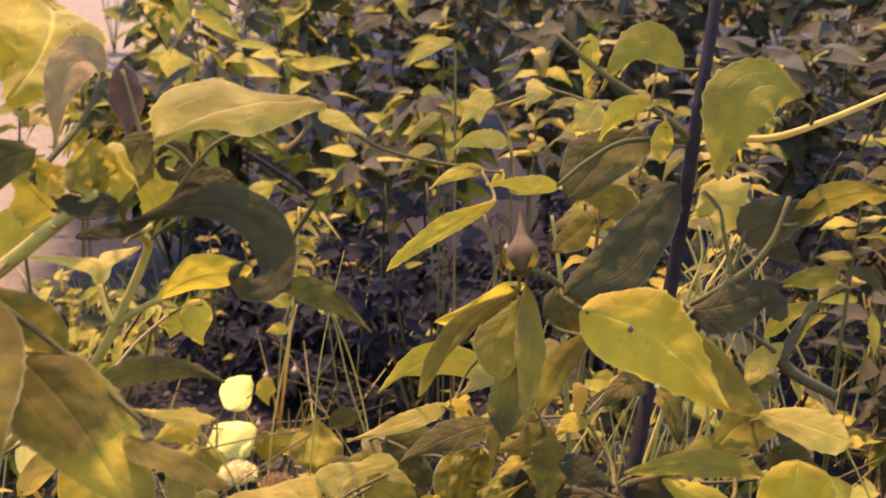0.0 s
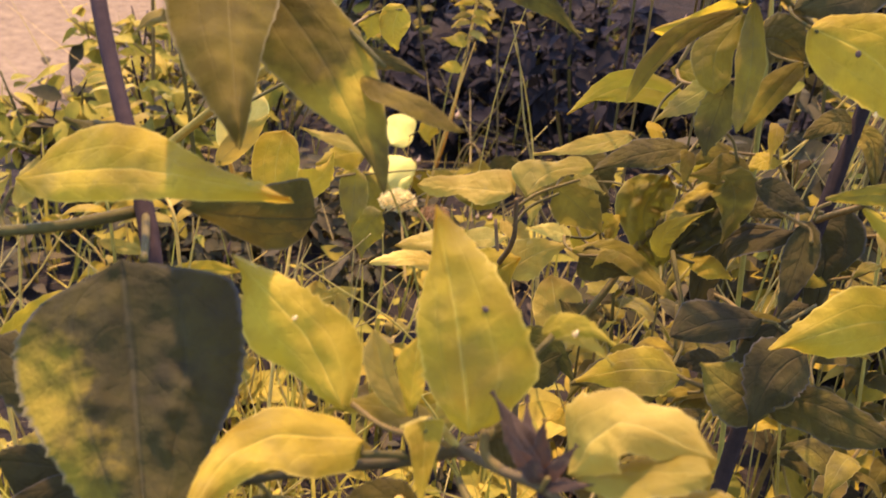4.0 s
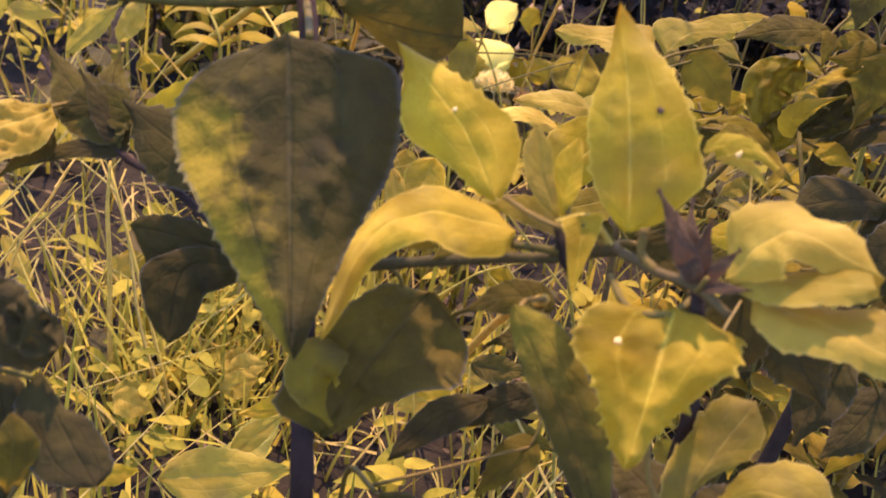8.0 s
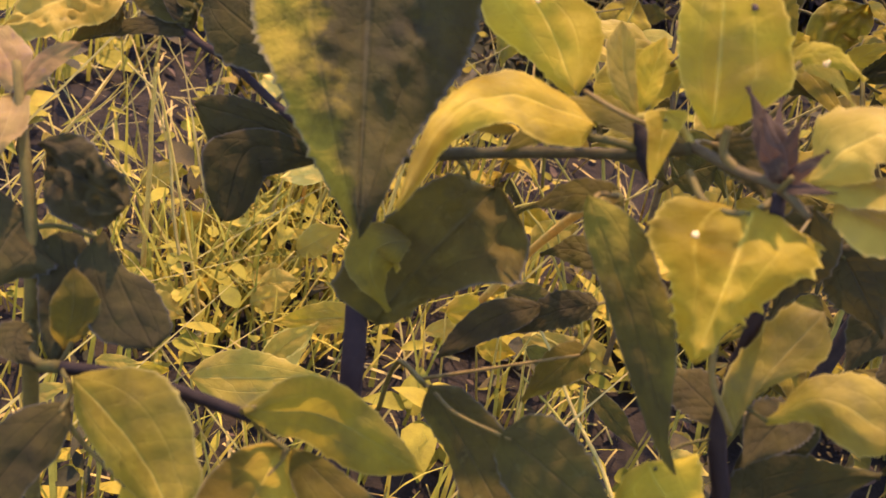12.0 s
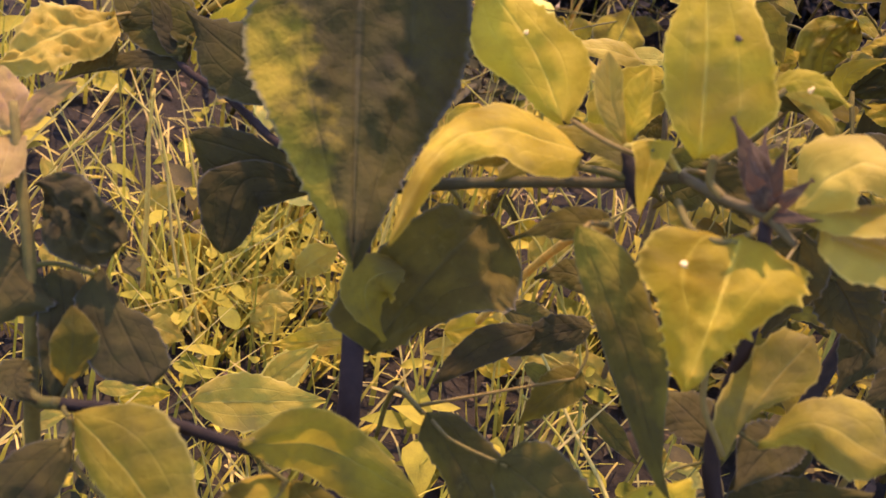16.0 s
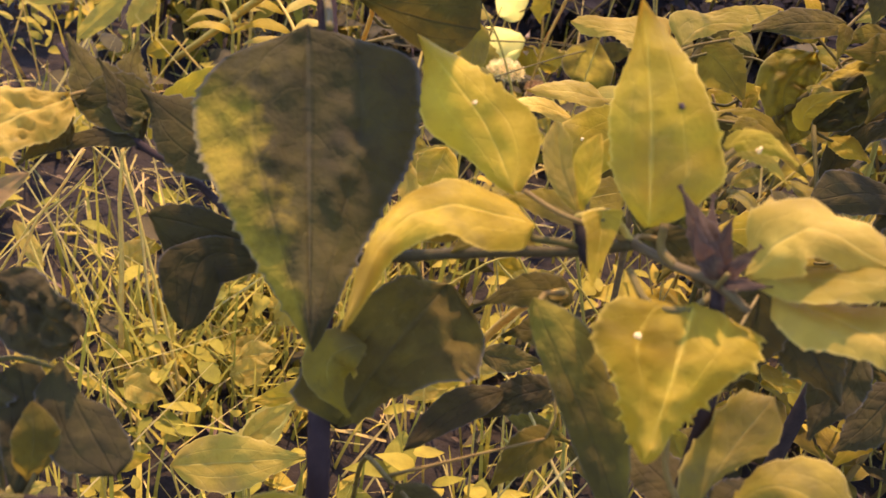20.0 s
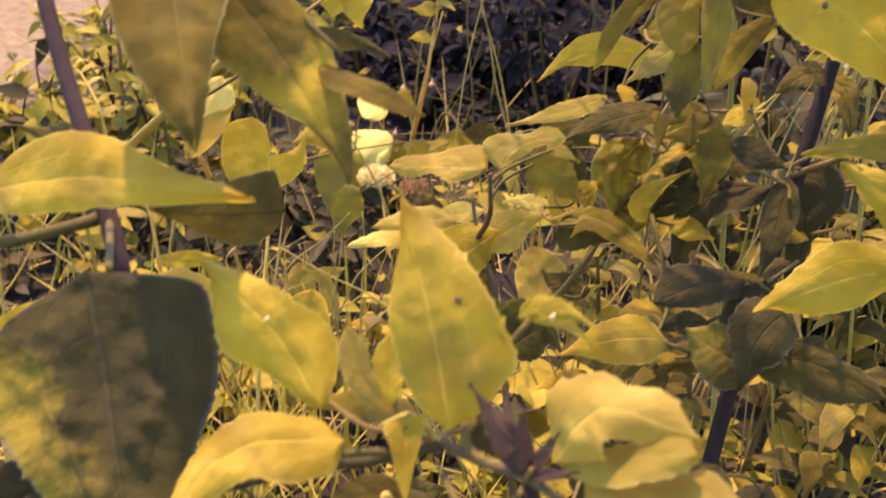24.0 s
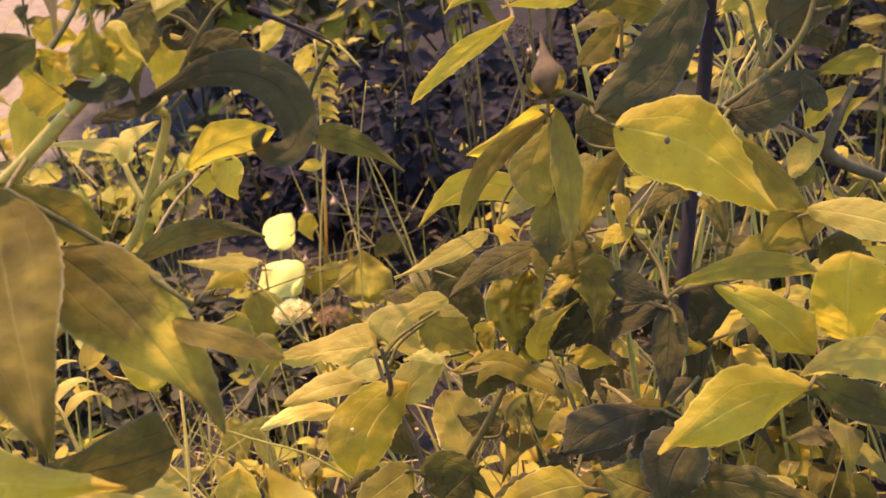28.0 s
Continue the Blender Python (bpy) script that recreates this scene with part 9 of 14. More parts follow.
stem(st407, [(0.0379, 0.6359, -0.0300), (0.1630, 0.7296, 0.3195), (0.1752, 0.7387, 0.3365), (0.1837, 0.7464, 0.3510)], [0.0012, 0.0010, 0.0008, 0.0006], STEM_PALE, 'stalk')

st409 = plant('grass_stalk', 'dry pale grass stalk', 'grass stalk', (0.2645, 0.6469, -0.0300), group='grass stalks')
stem(st409, [(0.2645, 0.6469, -0.0300), (0.1654, 0.7250, 0.3100), (0.1538, 0.7341, 0.3297), (0.1447, 0.7386, 0.3400)], [0.0010, 0.0009, 0.0007, 0.0005], STEM_PALE, 'stalk')




st417 = plant('grass_stalk', 'dry pale grass stalk', 'grass stalk', (0.1766, 1.0029, -0.0300), group='grass stalks')
stem(st417, [(0.1766, 1.0029, -0.0300), (0.1882, 0.7895, 0.2117), (0.1886, 0.7826, 0.1977), (0.1867, 0.7740, 0.1805)], [0.0012, 0.0010, 0.0008, 0.0006], STEM_PALE, 'stalk')

st419 = plant('grass_stalk', 'dry pale grass stalk', 'grass stalk', (-0.1662, 0.6754, -0.0300), group='grass stalks')
stem(st419, [(-0.1662, 0.6754, -0.0300), (-0.2088, 0.6989, 0.0754), (-0.2430, 0.7177, 0.1177), (-0.2296, 0.7264, 0.1336)], [0.0009, 0.0007, 0.0006, 0.0004], STEM_PALE, 'stalk')

st421 = plant('grass_stalk', 'dry pale grass stalk', 'grass stalk', (0.0524, 0.6437, -0.0300), group='grass stalks')
stem(st421, [(0.0524, 0.6437, -0.0300), (-0.1251, 0.6706, 0.1213), (-0.1671, 0.6770, 0.1392), (-0.1949, 0.6818, 0.1522)], [0.0009, 0.0007, 0.0006, 0.0004], STEM_PALE, 'stalk')

st423 = plant('grass_stalk', 'dry pale grass stalk', 'grass stalk', (-0.1193, 0.8476, -0.0300), group='grass stalks')
stem(st423, [(-0.1193, 0.8476, -0.0300), (-0.1523, 0.8736, 0.0833), (-0.1754, 0.8918, 0.1228), (-0.1998, 0.9039, 0.1502)], [0.0014, 0.0011, 0.0009, 0.0006], STEM_PALE, 'stalk')

st425 = plant('grass_stalk', 'dry pale grass stalk', 'grass stalk', (-0.0230, 0.6495, -0.0300), group='grass stalks')
stem(st425, [(-0.0230, 0.6495, -0.0300), (-0.1002, 0.6926, 0.1628), (-0.1147, 0.7007, 0.1809), (-0.1245, 0.7055, 0.1918)], [0.0014, 0.0011, 0.0009, 0.0006], STEM_PALE, 'stalk')

st427 = plant('grass_stalk', 'dry pale grass stalk', 'grass stalk', (-0.2835, 0.5467, -0.0300), group='grass stalks')
stem(st427, [(-0.2835, 0.5467, -0.0300), (-0.2981, 0.5520, -0.0062), (-0.3336, 0.5649, 0.0227), (-0.3623, 0.5665, 0.0511)], [0.0012, 0.0010, 0.0008, 0.0006], STEM_PALE, 'stalk')

st429 = plant('grass_stalk', 'dry pale grass stalk', 'grass stalk', (-0.2700, 0.5194, -0.0271), group='grass stalks')
stem(st429, [(-0.2700, 0.5194, -0.0271), (-0.3101, 0.5480, 0.0284), (-0.3456, 0.5837, 0.0941), (-0.3752, 0.5897, 0.1106)], [0.0014, 0.0011, 0.0009, 0.0006], STRAW, 'stalk')

st431 = plant('grass_stalk', 'dry pale grass stalk', 'grass stalk', (-0.2747, 0.5257, -0.0300), group='grass stalks')
stem(st431, [(-0.2747, 0.5257, -0.0300), (-0.2793, 0.5287, -0.0100), (-0.3001, 0.5421, 0.0357), (-0.3500, 0.5768, 0.1223)], [0.0016, 0.0014, 0.0011, 0.0008], STEM_PALE, 'stalk')

st433 = plant('grass_stalk', 'dry pale grass stalk', 'grass stalk', (-0.2390, 0.6000, -0.0379), group='grass stalks')
stem(st433, [(-0.2390, 0.6000, -0.0379), (-0.2682, 0.5928, -0.0047), (-0.2942, 0.5849, 0.0077)], [0.0010, 0.0007, 0.0005], STEM_PALE, 'stalk')

st435 = plant('grass_stalk', 'dry pale grass stalk', 'grass stalk', (-0.2827, 0.5582, -0.0381), group='grass stalks')
stem(st435, [(-0.2827, 0.5582, -0.0381), (-0.2564, 0.5628, 0.0016), (-0.2403, 0.5725, 0.0327)], [0.0012, 0.0009, 0.0006], STEM_PALE, 'stalk')

st437 = plant('grass_stalk', 'dry pale grass stalk', 'grass stalk', (-0.4018, 0.4942, -0.0300), group='grass stalks')
stem(st437, [(-0.4018, 0.4942, -0.0300), (-0.3706, 0.5105, 0.0965), (-0.3571, 0.5175, 0.1239), (-0.3464, 0.5226, 0.1488)], [0.0012, 0.0010, 0.0008, 0.0006], STEM_PALE, 'stalk')

st439 = plant('grass_stalk', 'dry pale grass stalk', 'grass stalk', (-0.4283, 0.4965, -0.0300), group='grass stalks')
stem(st439, [(-0.4283, 0.4965, -0.0300), (-0.3726, 0.5109, 0.0975), (-0.3526, 0.5160, 0.1204), (-0.3403, 0.5181, 0.1400)], [0.0009, 0.0007, 0.0006, 0.0004], STEM_PALE, 'stalk')

st441 = plant('grass_stalk', 'dry pale grass stalk', 'grass stalk', (-0.3004, 0.4924, -0.0300), group='grass stalks')
stem(st441, [(-0.3004, 0.4924, -0.0300), (-0.3268, 0.5034, 0.0175), (-0.3713, 0.5219, 0.0576), (-0.3973, 0.5376, 0.0891)], [0.0014, 0.0011, 0.0009, 0.0006], STEM_PALE, 'stalk')

st443 = plant('grass_stalk', 'dry pale grass stalk', 'grass stalk', (-0.2922, 0.5503, -0.0300), group='grass stalks')
stem(st443, [(-0.2922, 0.5503, -0.0300), (-0.3181, 0.5589, 0.0095), (-0.3725, 0.5768, 0.0510), (-0.4104, 0.5870, 0.0762)], [0.0009, 0.0007, 0.0006, 0.0004], STEM_PALE, 'stalk')

st445 = plant('grass_stalk', 'dry pale grass stalk', 'grass stalk', (-0.3210, 0.5323, -0.0300), group='grass stalks')
stem(st445, [(-0.3210, 0.5323, -0.0300), (-0.3305, 0.5418, 0.0803), (-0.3352, 0.5465, 0.1083), (-0.3377, 0.5530, 0.1384)], [0.0019, 0.0016, 0.0013, 0.0009], STEM_PALE, 'stalk')

st447 = plant('grass_stalk', 'dry pale grass stalk', 'grass stalk', (-0.2269, 0.5464, -0.0317), group='grass stalks')
stem(st447, [(-0.2269, 0.5464, -0.0317), (-0.2266, 0.5665, 0.0007), (-0.2198, 0.5822, 0.0245)], [0.0009, 0.0007, 0.0004], STEM_PALE, 'stalk')

st449 = plant('grass_stalk', 'dry pale grass stalk', 'grass stalk', (-0.2565, 0.5832, -0.0420), group='grass stalks')
stem(st449, [(-0.2565, 0.5832, -0.0420), (-0.2739, 0.5913, -0.0249), (-0.2875, 0.6004, -0.0071)], [0.0010, 0.0007, 0.0005], STEM_PALE, 'stalk')

st451 = plant('grass_stalk', 'dry pale grass stalk', 'grass stalk', (0.0990, 0.3074, -0.0300), group='grass stalks')
stem(st451, [(0.0990, 0.3074, -0.0300), (-0.0174, 0.4284, 0.0714), (-0.0437, 0.4558, 0.0829), (-0.0737, 0.4869, 0.1009), (-0.0947, 0.5078, 0.1011)], [0.0014, 0.0012, 0.0010, 0.0008, 0.0006], STRAW, 'stalk')

st453 = plant('grass_stalk', 'dry pale grass stalk', 'grass stalk', (0.1023, 0.2789, -0.0300), group='grass stalks')
stem(st453, [(0.1023, 0.2789, -0.0300), (-0.0253, 0.4261, 0.0697), (-0.0473, 0.4515, 0.0769), (-0.0744, 0.4729, 0.0793)], [0.0012, 0.0010, 0.0008, 0.0006], STEM_PALE, 'stalk')

st455 = plant('grass_stalk', 'dry pale grass stalk', 'grass stalk', (-0.0238, 0.4876, -0.0300), group='grass stalks')
stem(st455, [(-0.0238, 0.4876, -0.0300), (-0.0439, 0.5140, 0.0617), (-0.0507, 0.5229, 0.0772), (-0.0567, 0.5303, 0.0901)], [0.0012, 0.0010, 0.0008, 0.0006], STEM_PALE, 'stalk')

st457 = plant('grass_stalk', 'dry pale grass stalk', 'grass stalk', (-0.0202, 0.6388, -0.0300), group='grass stalks')
stem(st457, [(-0.0202, 0.6388, -0.0300), (-0.0781, 0.5351, 0.0651), (-0.0831, 0.5262, 0.0523), (-0.0880, 0.5172, 0.0395)], [0.0010, 0.0009, 0.0007, 0.0005], STEM_PALE, 'stalk')

st459 = plant('grass_stalk', 'dry pale grass stalk', 'grass stalk', (-0.0178, 0.6116, -0.0300), group='grass stalks')
stem(st459, [(-0.0178, 0.6116, -0.0300), (-0.0979, 0.6327, 0.0726), (-0.1129, 0.6367, 0.0822), (-0.1296, 0.6432, 0.0963)], [0.0010, 0.0009, 0.0007, 0.0005], STEM_PALE, 'stalk')

st461 = plant('grass_stalk', 'dry pale grass stalk', 'grass stalk', (-0.0381, 0.6092, -0.0300), group='grass stalks')
stem(st461, [(-0.0381, 0.6092, -0.0300), (-0.0893, 0.6352, 0.0746), (-0.1050, 0.6431, 0.0905), (-0.1165, 0.6481, 0.1009)], [0.0010, 0.0009, 0.0007, 0.0005], STEM_PALE, 'stalk')

st463 = plant('grass_stalk', 'dry pale grass stalk', 'grass stalk', (-0.2363, 0.5819, -0.0300), group='grass stalks')
stem(st463, [(-0.2363, 0.5819, -0.0300), (-0.1231, 0.6337, 0.0799), (-0.1044, 0.6423, 0.0890), (-0.0879, 0.6481, 0.0944)], [0.0009, 0.0007, 0.0006, 0.0004], STEM_PALE, 'stalk')

st465 = plant('grass_stalk', 'dry pale grass stalk', 'grass stalk', (-0.0728, 0.4930, -0.0300), group='grass stalks')
stem(st465, [(-0.0728, 0.4930, -0.0300), (-0.0560, 0.5135, 0.0263), (-0.0500, 0.5208, 0.0364), (-0.0418, 0.5251, 0.0412)], [0.0009, 0.0007, 0.0006, 0.0004], STEM_PALE, 'stalk')

st467 = plant('grass_stalk', 'dry pale grass stalk', 'grass stalk', (-0.4424, 0.7750, -0.0300), group='grass stalks')
stem(st467, [(-0.4424, 0.7750, -0.0300), (-0.4441, 0.7807, 0.0135), (-0.4472, 0.7908, 0.0516), (-0.4510, 0.8015, 0.0909)], [0.0016, 0.0014, 0.0011, 0.0008], STEM_PALE, 'stalk')

st469 = plant('grass_stalk', 'dry pale grass stalk', 'grass stalk', (-0.4691, 0.7739, -0.0300), group='grass stalks')
stem(st469, [(-0.4691, 0.7739, -0.0300), (-0.4536, 0.7822, 0.0182), (-0.4306, 0.7945, 0.0541), (-0.4096, 0.8096, 0.0951)], [0.0012, 0.0010, 0.0008, 0.0006], STEM_PALE, 'stalk')

st471 = plant('grass_stalk', 'dry pale grass stalk', 'grass stalk', (-0.3482, 0.8227, -0.0300), group='grass stalks')
stem(st471, [(-0.3482, 0.8227, -0.0300), (-0.3922, 0.8159, 0.0617), (-0.4107, 0.8130, 0.0811), (-0.4221, 0.8080, 0.0952)], [0.0012, 0.0010, 0.0008, 0.0006], STEM_PALE, 'stalk')

st473 = plant('grass_stalk', 'dry pale grass stalk', 'grass stalk', (-0.0371, 0.8561, -0.0300), group='grass stalks')
stem(st473, [(-0.0371, 0.8561, -0.0300), (-0.0571, 0.8618, 0.1626), (-0.0680, 0.8649, 0.2152), (-0.0818, 0.8547, 0.2639)], [0.0009, 0.0007, 0.0006, 0.0004], STEM_PALE, 'stalk')

st475 = plant('grass_stalk', 'dry pale grass stalk', 'grass stalk', (-0.1635, 1.0031, -0.0300), group='grass stalks')
stem(st475, [(-0.1635, 1.0031, -0.0300), (-0.1523, 1.0023, 0.0860), (-0.1397, 1.0013, 0.1512), (-0.1239, 0.9903, 0.2177)], [0.0012, 0.0010, 0.0008, 0.0006], STEM_PALE, 'stalk')

fern_weed = plant('feathery_weed', 'feathery weed with narrow yellow leaflets along its stalk', 'weed', (-0.1830, 1.2608, -0.0300))
stem(fern_weed, [(-0.1830, 1.2608, -0.0300), (-0.1461, 1.0732, 0.1249), (-0.1356, 1.0869, 0.2193), (-0.1323, 1.1028, 0.2736)], [0.0016, 0.0015, 0.0013, 0.0010], STEM_PALE, 'stem')
leaf(fern_weed, (-0.1313, 1.1057, 0.2680), (-0.1217, 1.1003, 0.2674), (-0.1125, 1.0866, 0.2610), (-0.451, -0.663, 0.597), 0.0061, YOUNG_LIT, name='leaflet', teeth=4, cols=4, tooth=0)
leaf(fern_weed, (-0.1316, 1.1043, 0.2652), (-0.1393, 1.0985, 0.2657), (-0.1525, 1.0869, 0.2665), (0.601, -0.698, 0.389), 0.0084, PALE, name='leaflet', teeth=4, cols=4, tooth=0)
leaf(fern_weed, (-0.1325, 1.1002, 0.2570), (-0.1229, 1.0949, 0.2565), (-0.1136, 1.0814, 0.2507), (-0.418, -0.639, 0.646), 0.0064, PALE, name='leaflet', teeth=4, cols=4, tooth=0)
leaf(fern_weed, (-0.1328, 1.0988, 0.2543), (-0.1405, 1.0930, 0.2548), (-0.1528, 1.0813, 0.2551), (0.591, -0.652, 0.475), 0.0082, YOUNG_LIT, name='leaflet', teeth=4, cols=4, tooth=0)
leaf(fern_weed, (-0.1337, 1.0947, 0.2461), (-0.1241, 1.0894, 0.2456), (-0.1148, 1.0762, 0.2403), (-0.385, -0.610, 0.692), 0.0066, YOUNG_LIT, name='leaflet', teeth=4, cols=4, tooth=0)
leaf(fern_weed, (-0.1340, 1.0933, 0.2433), (-0.1417, 1.0876, 0.2439), (-0.1530, 1.0757, 0.2438), (0.571, -0.602, 0.558), 0.0080, MIDDLE, name='leaflet', teeth=4, cols=4, tooth=0)
leaf(fern_weed, (-0.1344, 1.0917, 0.2402), (-0.1248, 1.0865, 0.2397), (-0.1154, 1.0735, 0.2349), (-0.354, -0.580, 0.734), 0.0069, YOUNG_LIT, name='leaflet', teeth=4, cols=4, tooth=0)
leaf(fern_weed, (-0.1347, 1.0904, 0.2374), (-0.1424, 1.0846, 0.2380), (-0.1528, 1.0725, 0.2373), (0.542, -0.551, 0.635), 0.0078, PALE, name='leaflet', teeth=4, cols=4, tooth=0)
leaf(fern_weed, (-0.1356, 1.0863, 0.2292), (-0.1260, 1.0810, 0.2288), (-0.1165, 1.0683, 0.2246), (-0.322, -0.544, 0.775), 0.0071, PALE, name='leaflet', teeth=4, cols=4, tooth=0)
leaf(fern_weed, (-0.1359, 1.0849, 0.2265), (-0.1436, 1.0792, 0.2271), (-0.1530, 1.0669, 0.2260), (0.501, -0.495, 0.710), 0.0075, YOUNG_LIT, name='leaflet', teeth=4, cols=4, tooth=0)
leaf(fern_weed, (-0.1368, 1.0808, 0.2183), (-0.1272, 1.0756, 0.2179), (-0.1177, 1.0632, 0.2142), (-0.292, -0.504, 0.813), 0.0074, YOUNG_LIT, name='leaflet', teeth=4, cols=4, tooth=0)
leaf(fern_weed, (-0.1372, 1.0794, 0.2155), (-0.1449, 1.0737, 0.2162), (-0.1533, 1.0613, 0.2146), (0.448, -0.437, 0.780), 0.0073, MIDDLE, name='leaflet', teeth=4, cols=4, tooth=0)
leaf(fern_weed, (-0.1375, 1.0778, 0.2123), (-0.1279, 1.0726, 0.2120), (-0.1183, 1.0605, 0.2088), (-0.264, -0.463, 0.846), 0.0077, YOUNG_LIT, name='leaflet', teeth=4, cols=4, tooth=0)
leaf(fern_weed, (-0.1378, 1.0765, 0.2096), (-0.1455, 1.0708, 0.2103), (-0.1530, 1.0581, 0.2082), (0.385, -0.382, 0.840), 0.0071, PALE, name='leaflet', teeth=4, cols=4, tooth=0)
leaf(fern_weed, (-0.1387, 1.0723, 0.2014), (-0.1291, 1.0672, 0.2011), (-0.1195, 1.0553, 0.1985), (-0.235, -0.416, 0.878), 0.0079, PALE, name='leaflet', teeth=4, cols=4, tooth=0)
leaf(fern_weed, (-0.1390, 1.0710, 0.1987), (-0.1467, 1.0653, 0.1994), (-0.1532, 1.0525, 0.1968), (0.309, -0.325, 0.894), 0.0069, YOUNG_LIT, name='leaflet', teeth=4, cols=4, tooth=0)
stem(fern_weed, [(-0.1299, 1.1019, 0.2715), (-0.1106, 1.0807, 0.2714), (-0.0910, 1.0617, 0.2533)], [0.0012, 0.0016, 0.0006], STEM_PALE, 'side_stalk')

st496 = plant('grass_stalk', 'thin grass blade in the shade', 'grass stalk', (-0.1017, 1.3090, -0.0300), group='grass stalks')
stem(st496, [(-0.1017, 1.3090, -0.0300), (-0.0938, 1.3136, 0.0626), (-0.0872, 1.3174, 0.1012), (-0.0798, 1.3222, 0.1418)], [0.0012, 0.0010, 0.0008, 0.0006], STEM_PALE, 'stalk')

st498 = plant('grass_stalk', 'thin grass blade in the shade', 'grass stalk', (-0.1056, 1.1880, -0.0300), group='grass stalks')
stem(st498, [(-0.1056, 1.1880, -0.0300), (-0.1119, 1.2018, 0.0646), (-0.1218, 1.2238, 0.1397), (-0.1178, 1.2342, 0.1898)], [0.0012, 0.0010, 0.0008, 0.0006], STEM_GREEN, 'stalk')

st500 = plant('grass_stalk', 'thin grass blade in the shade', 'grass stalk', (-0.2065, 1.4869, -0.0300), group='grass stalks')
stem(st500, [(-0.2065, 1.4869, -0.0300), (-0.0726, 1.4555, 0.1213), (-0.0433, 1.4486, 0.1378), (-0.0187, 1.4380, 0.1473)], [0.0012, 0.0010, 0.0008, 0.0006], STEM_GREEN, 'stalk')

st502 = plant('grass_stalk', 'thin grass blade in the shade', 'grass stalk', (-0.0223, 1.2897, -0.0300), group='grass stalks')
stem(st502, [(-0.0223, 1.2897, -0.0300), (-0.0159, 1.2939, 0.0135), (-0.0013, 1.3036, 0.0630), (0.0087, 1.3072, 0.1008)], [0.0012, 0.0010, 0.0008, 0.0006], STEM_PALE, 'stalk')

st504 = plant('grass_stalk', 'thin grass blade in the shade', 'grass stalk', (0.0051, 1.4363, -0.0300), group='grass stalks')
stem(st504, [(0.0051, 1.4363, -0.0300), (0.0252, 1.4375, 0.0732), (0.0384, 1.4383, 0.1072), (0.0473, 1.4358, 0.1350)], [0.0012, 0.0010, 0.0008, 0.0006], STEM_GREEN, 'stalk')

st506 = plant('grass_stalk', 'thin grass blade in the shade', 'grass stalk', (-0.1640, 1.0903, -0.0300), group='grass stalks')
stem(st506, [(-0.1640, 1.0903, -0.0300), (-0.1408, 1.0881, 0.0639), (-0.1292, 1.0869, 0.0873), (-0.1103, 1.0713, 0.0806)], [0.0012, 0.0010, 0.0008, 0.0006], STEM_GREEN, 'stalk')

st508 = plant('grass_stalk', 'thin grass blade in the shade', 'grass stalk', (-0.1763, 1.1920, -0.0300), group='grass stalks')
stem(st508, [(-0.1763, 1.1920, -0.0300), (-0.1707, 1.2017, 0.0713), (-0.1655, 1.2106, 0.1182), (-0.1580, 1.2088, 0.1431)], [0.0012, 0.0010, 0.0008, 0.0006], STEM_PALE, 'stalk')

st510 = plant('grass_stalk', 'thin grass blade in the shade', 'grass stalk', (-0.0375, 1.5021, -0.0300), group='grass stalks')
stem(st510, [(-0.0375, 1.5021, -0.0300), (-0.0376, 1.5034, -0.0120), (-0.0379, 1.5109, 0.0394), (-0.0503, 1.5084, 0.0720)], [0.0012, 0.0010, 0.0008, 0.0006], STEM_GREEN, 'stalk')

st512 = plant('grass_stalk', 'thin grass blade in the shade', 'grass stalk', (-0.1623, 1.1487, -0.0300), group='grass stalks')
stem(st512, [(-0.1623, 1.1487, -0.0300), (-0.1285, 1.1508, 0.0764), (-0.1104, 1.1520, 0.1049), (-0.0999, 1.1578, 0.1437)], [0.0012, 0.0010, 0.0008, 0.0006], STEM_GREEN, 'stalk')

small_weed = plant('bud_weed', 'thin stalks with tiny pinkish buds in the shade', 'weed', (-0.0136, 1.3925, -0.0300))
stem(small_weed, [(-0.0136, 1.3925, -0.0300), (-0.0136, 1.2626, 0.0630), (-0.0124, 1.2882, 0.1147)], [0.0008, 0.0007, 0.0005], STEM_GREEN, 'stalk')
bud(small_weed, (-0.0127, 1.2869, 0.1119), (-0.0116, 1.2921, 0.1223), 0.0048, PINKISH, 'tiny pinkish bud')
stem(small_weed, [(-0.0136, 1.3925, -0.0300), (-0.0082, 1.2729, 0.0605), (-0.0016, 1.2997, 0.1139)], [0.0008, 0.0007, 0.0005], STEM_GREEN, 'stalk')
bud(small_weed, (-0.0019, 1.2983, 0.1112), (-0.0007, 1.3035, 0.1216), 0.0032, PINKISH, 'tiny pinkish bud')
stem(small_weed, [(-0.0136, 1.3925, -0.0300), (0.0291, 1.3252, 0.0716), (0.0735, 1.3679, 0.1527)], [0.0008, 0.0007, 0.0005], STEM_GREEN, 'stalk')
bud(small_weed, (0.0732, 1.3665, 0.1499), (0.0744, 1.3719, 0.1607), 0.0040, PINKISH, 'tiny pinkish bud')
stem(small_weed, [(-0.0136, 1.3925, -0.0300), (0.0336, 1.3241, 0.0688), (0.0825, 1.3657, 0.1471)], [0.0008, 0.0007, 0.0005], STEM_GREEN, 'stalk')
bud(small_weed, (0.0822, 1.3642, 0.1443), (0.0834, 1.3696, 0.1551), 0.0032, PINKISH, 'tiny pinkish bud')
stem(small_weed, [(-0.0136, 1.3925, -0.0300), (-0.0993, 1.1948, 0.0488), (-0.1845, 1.1980, 0.0654)], [0.0008, 0.0007, 0.0005], STEM_GREEN, 'stalk')
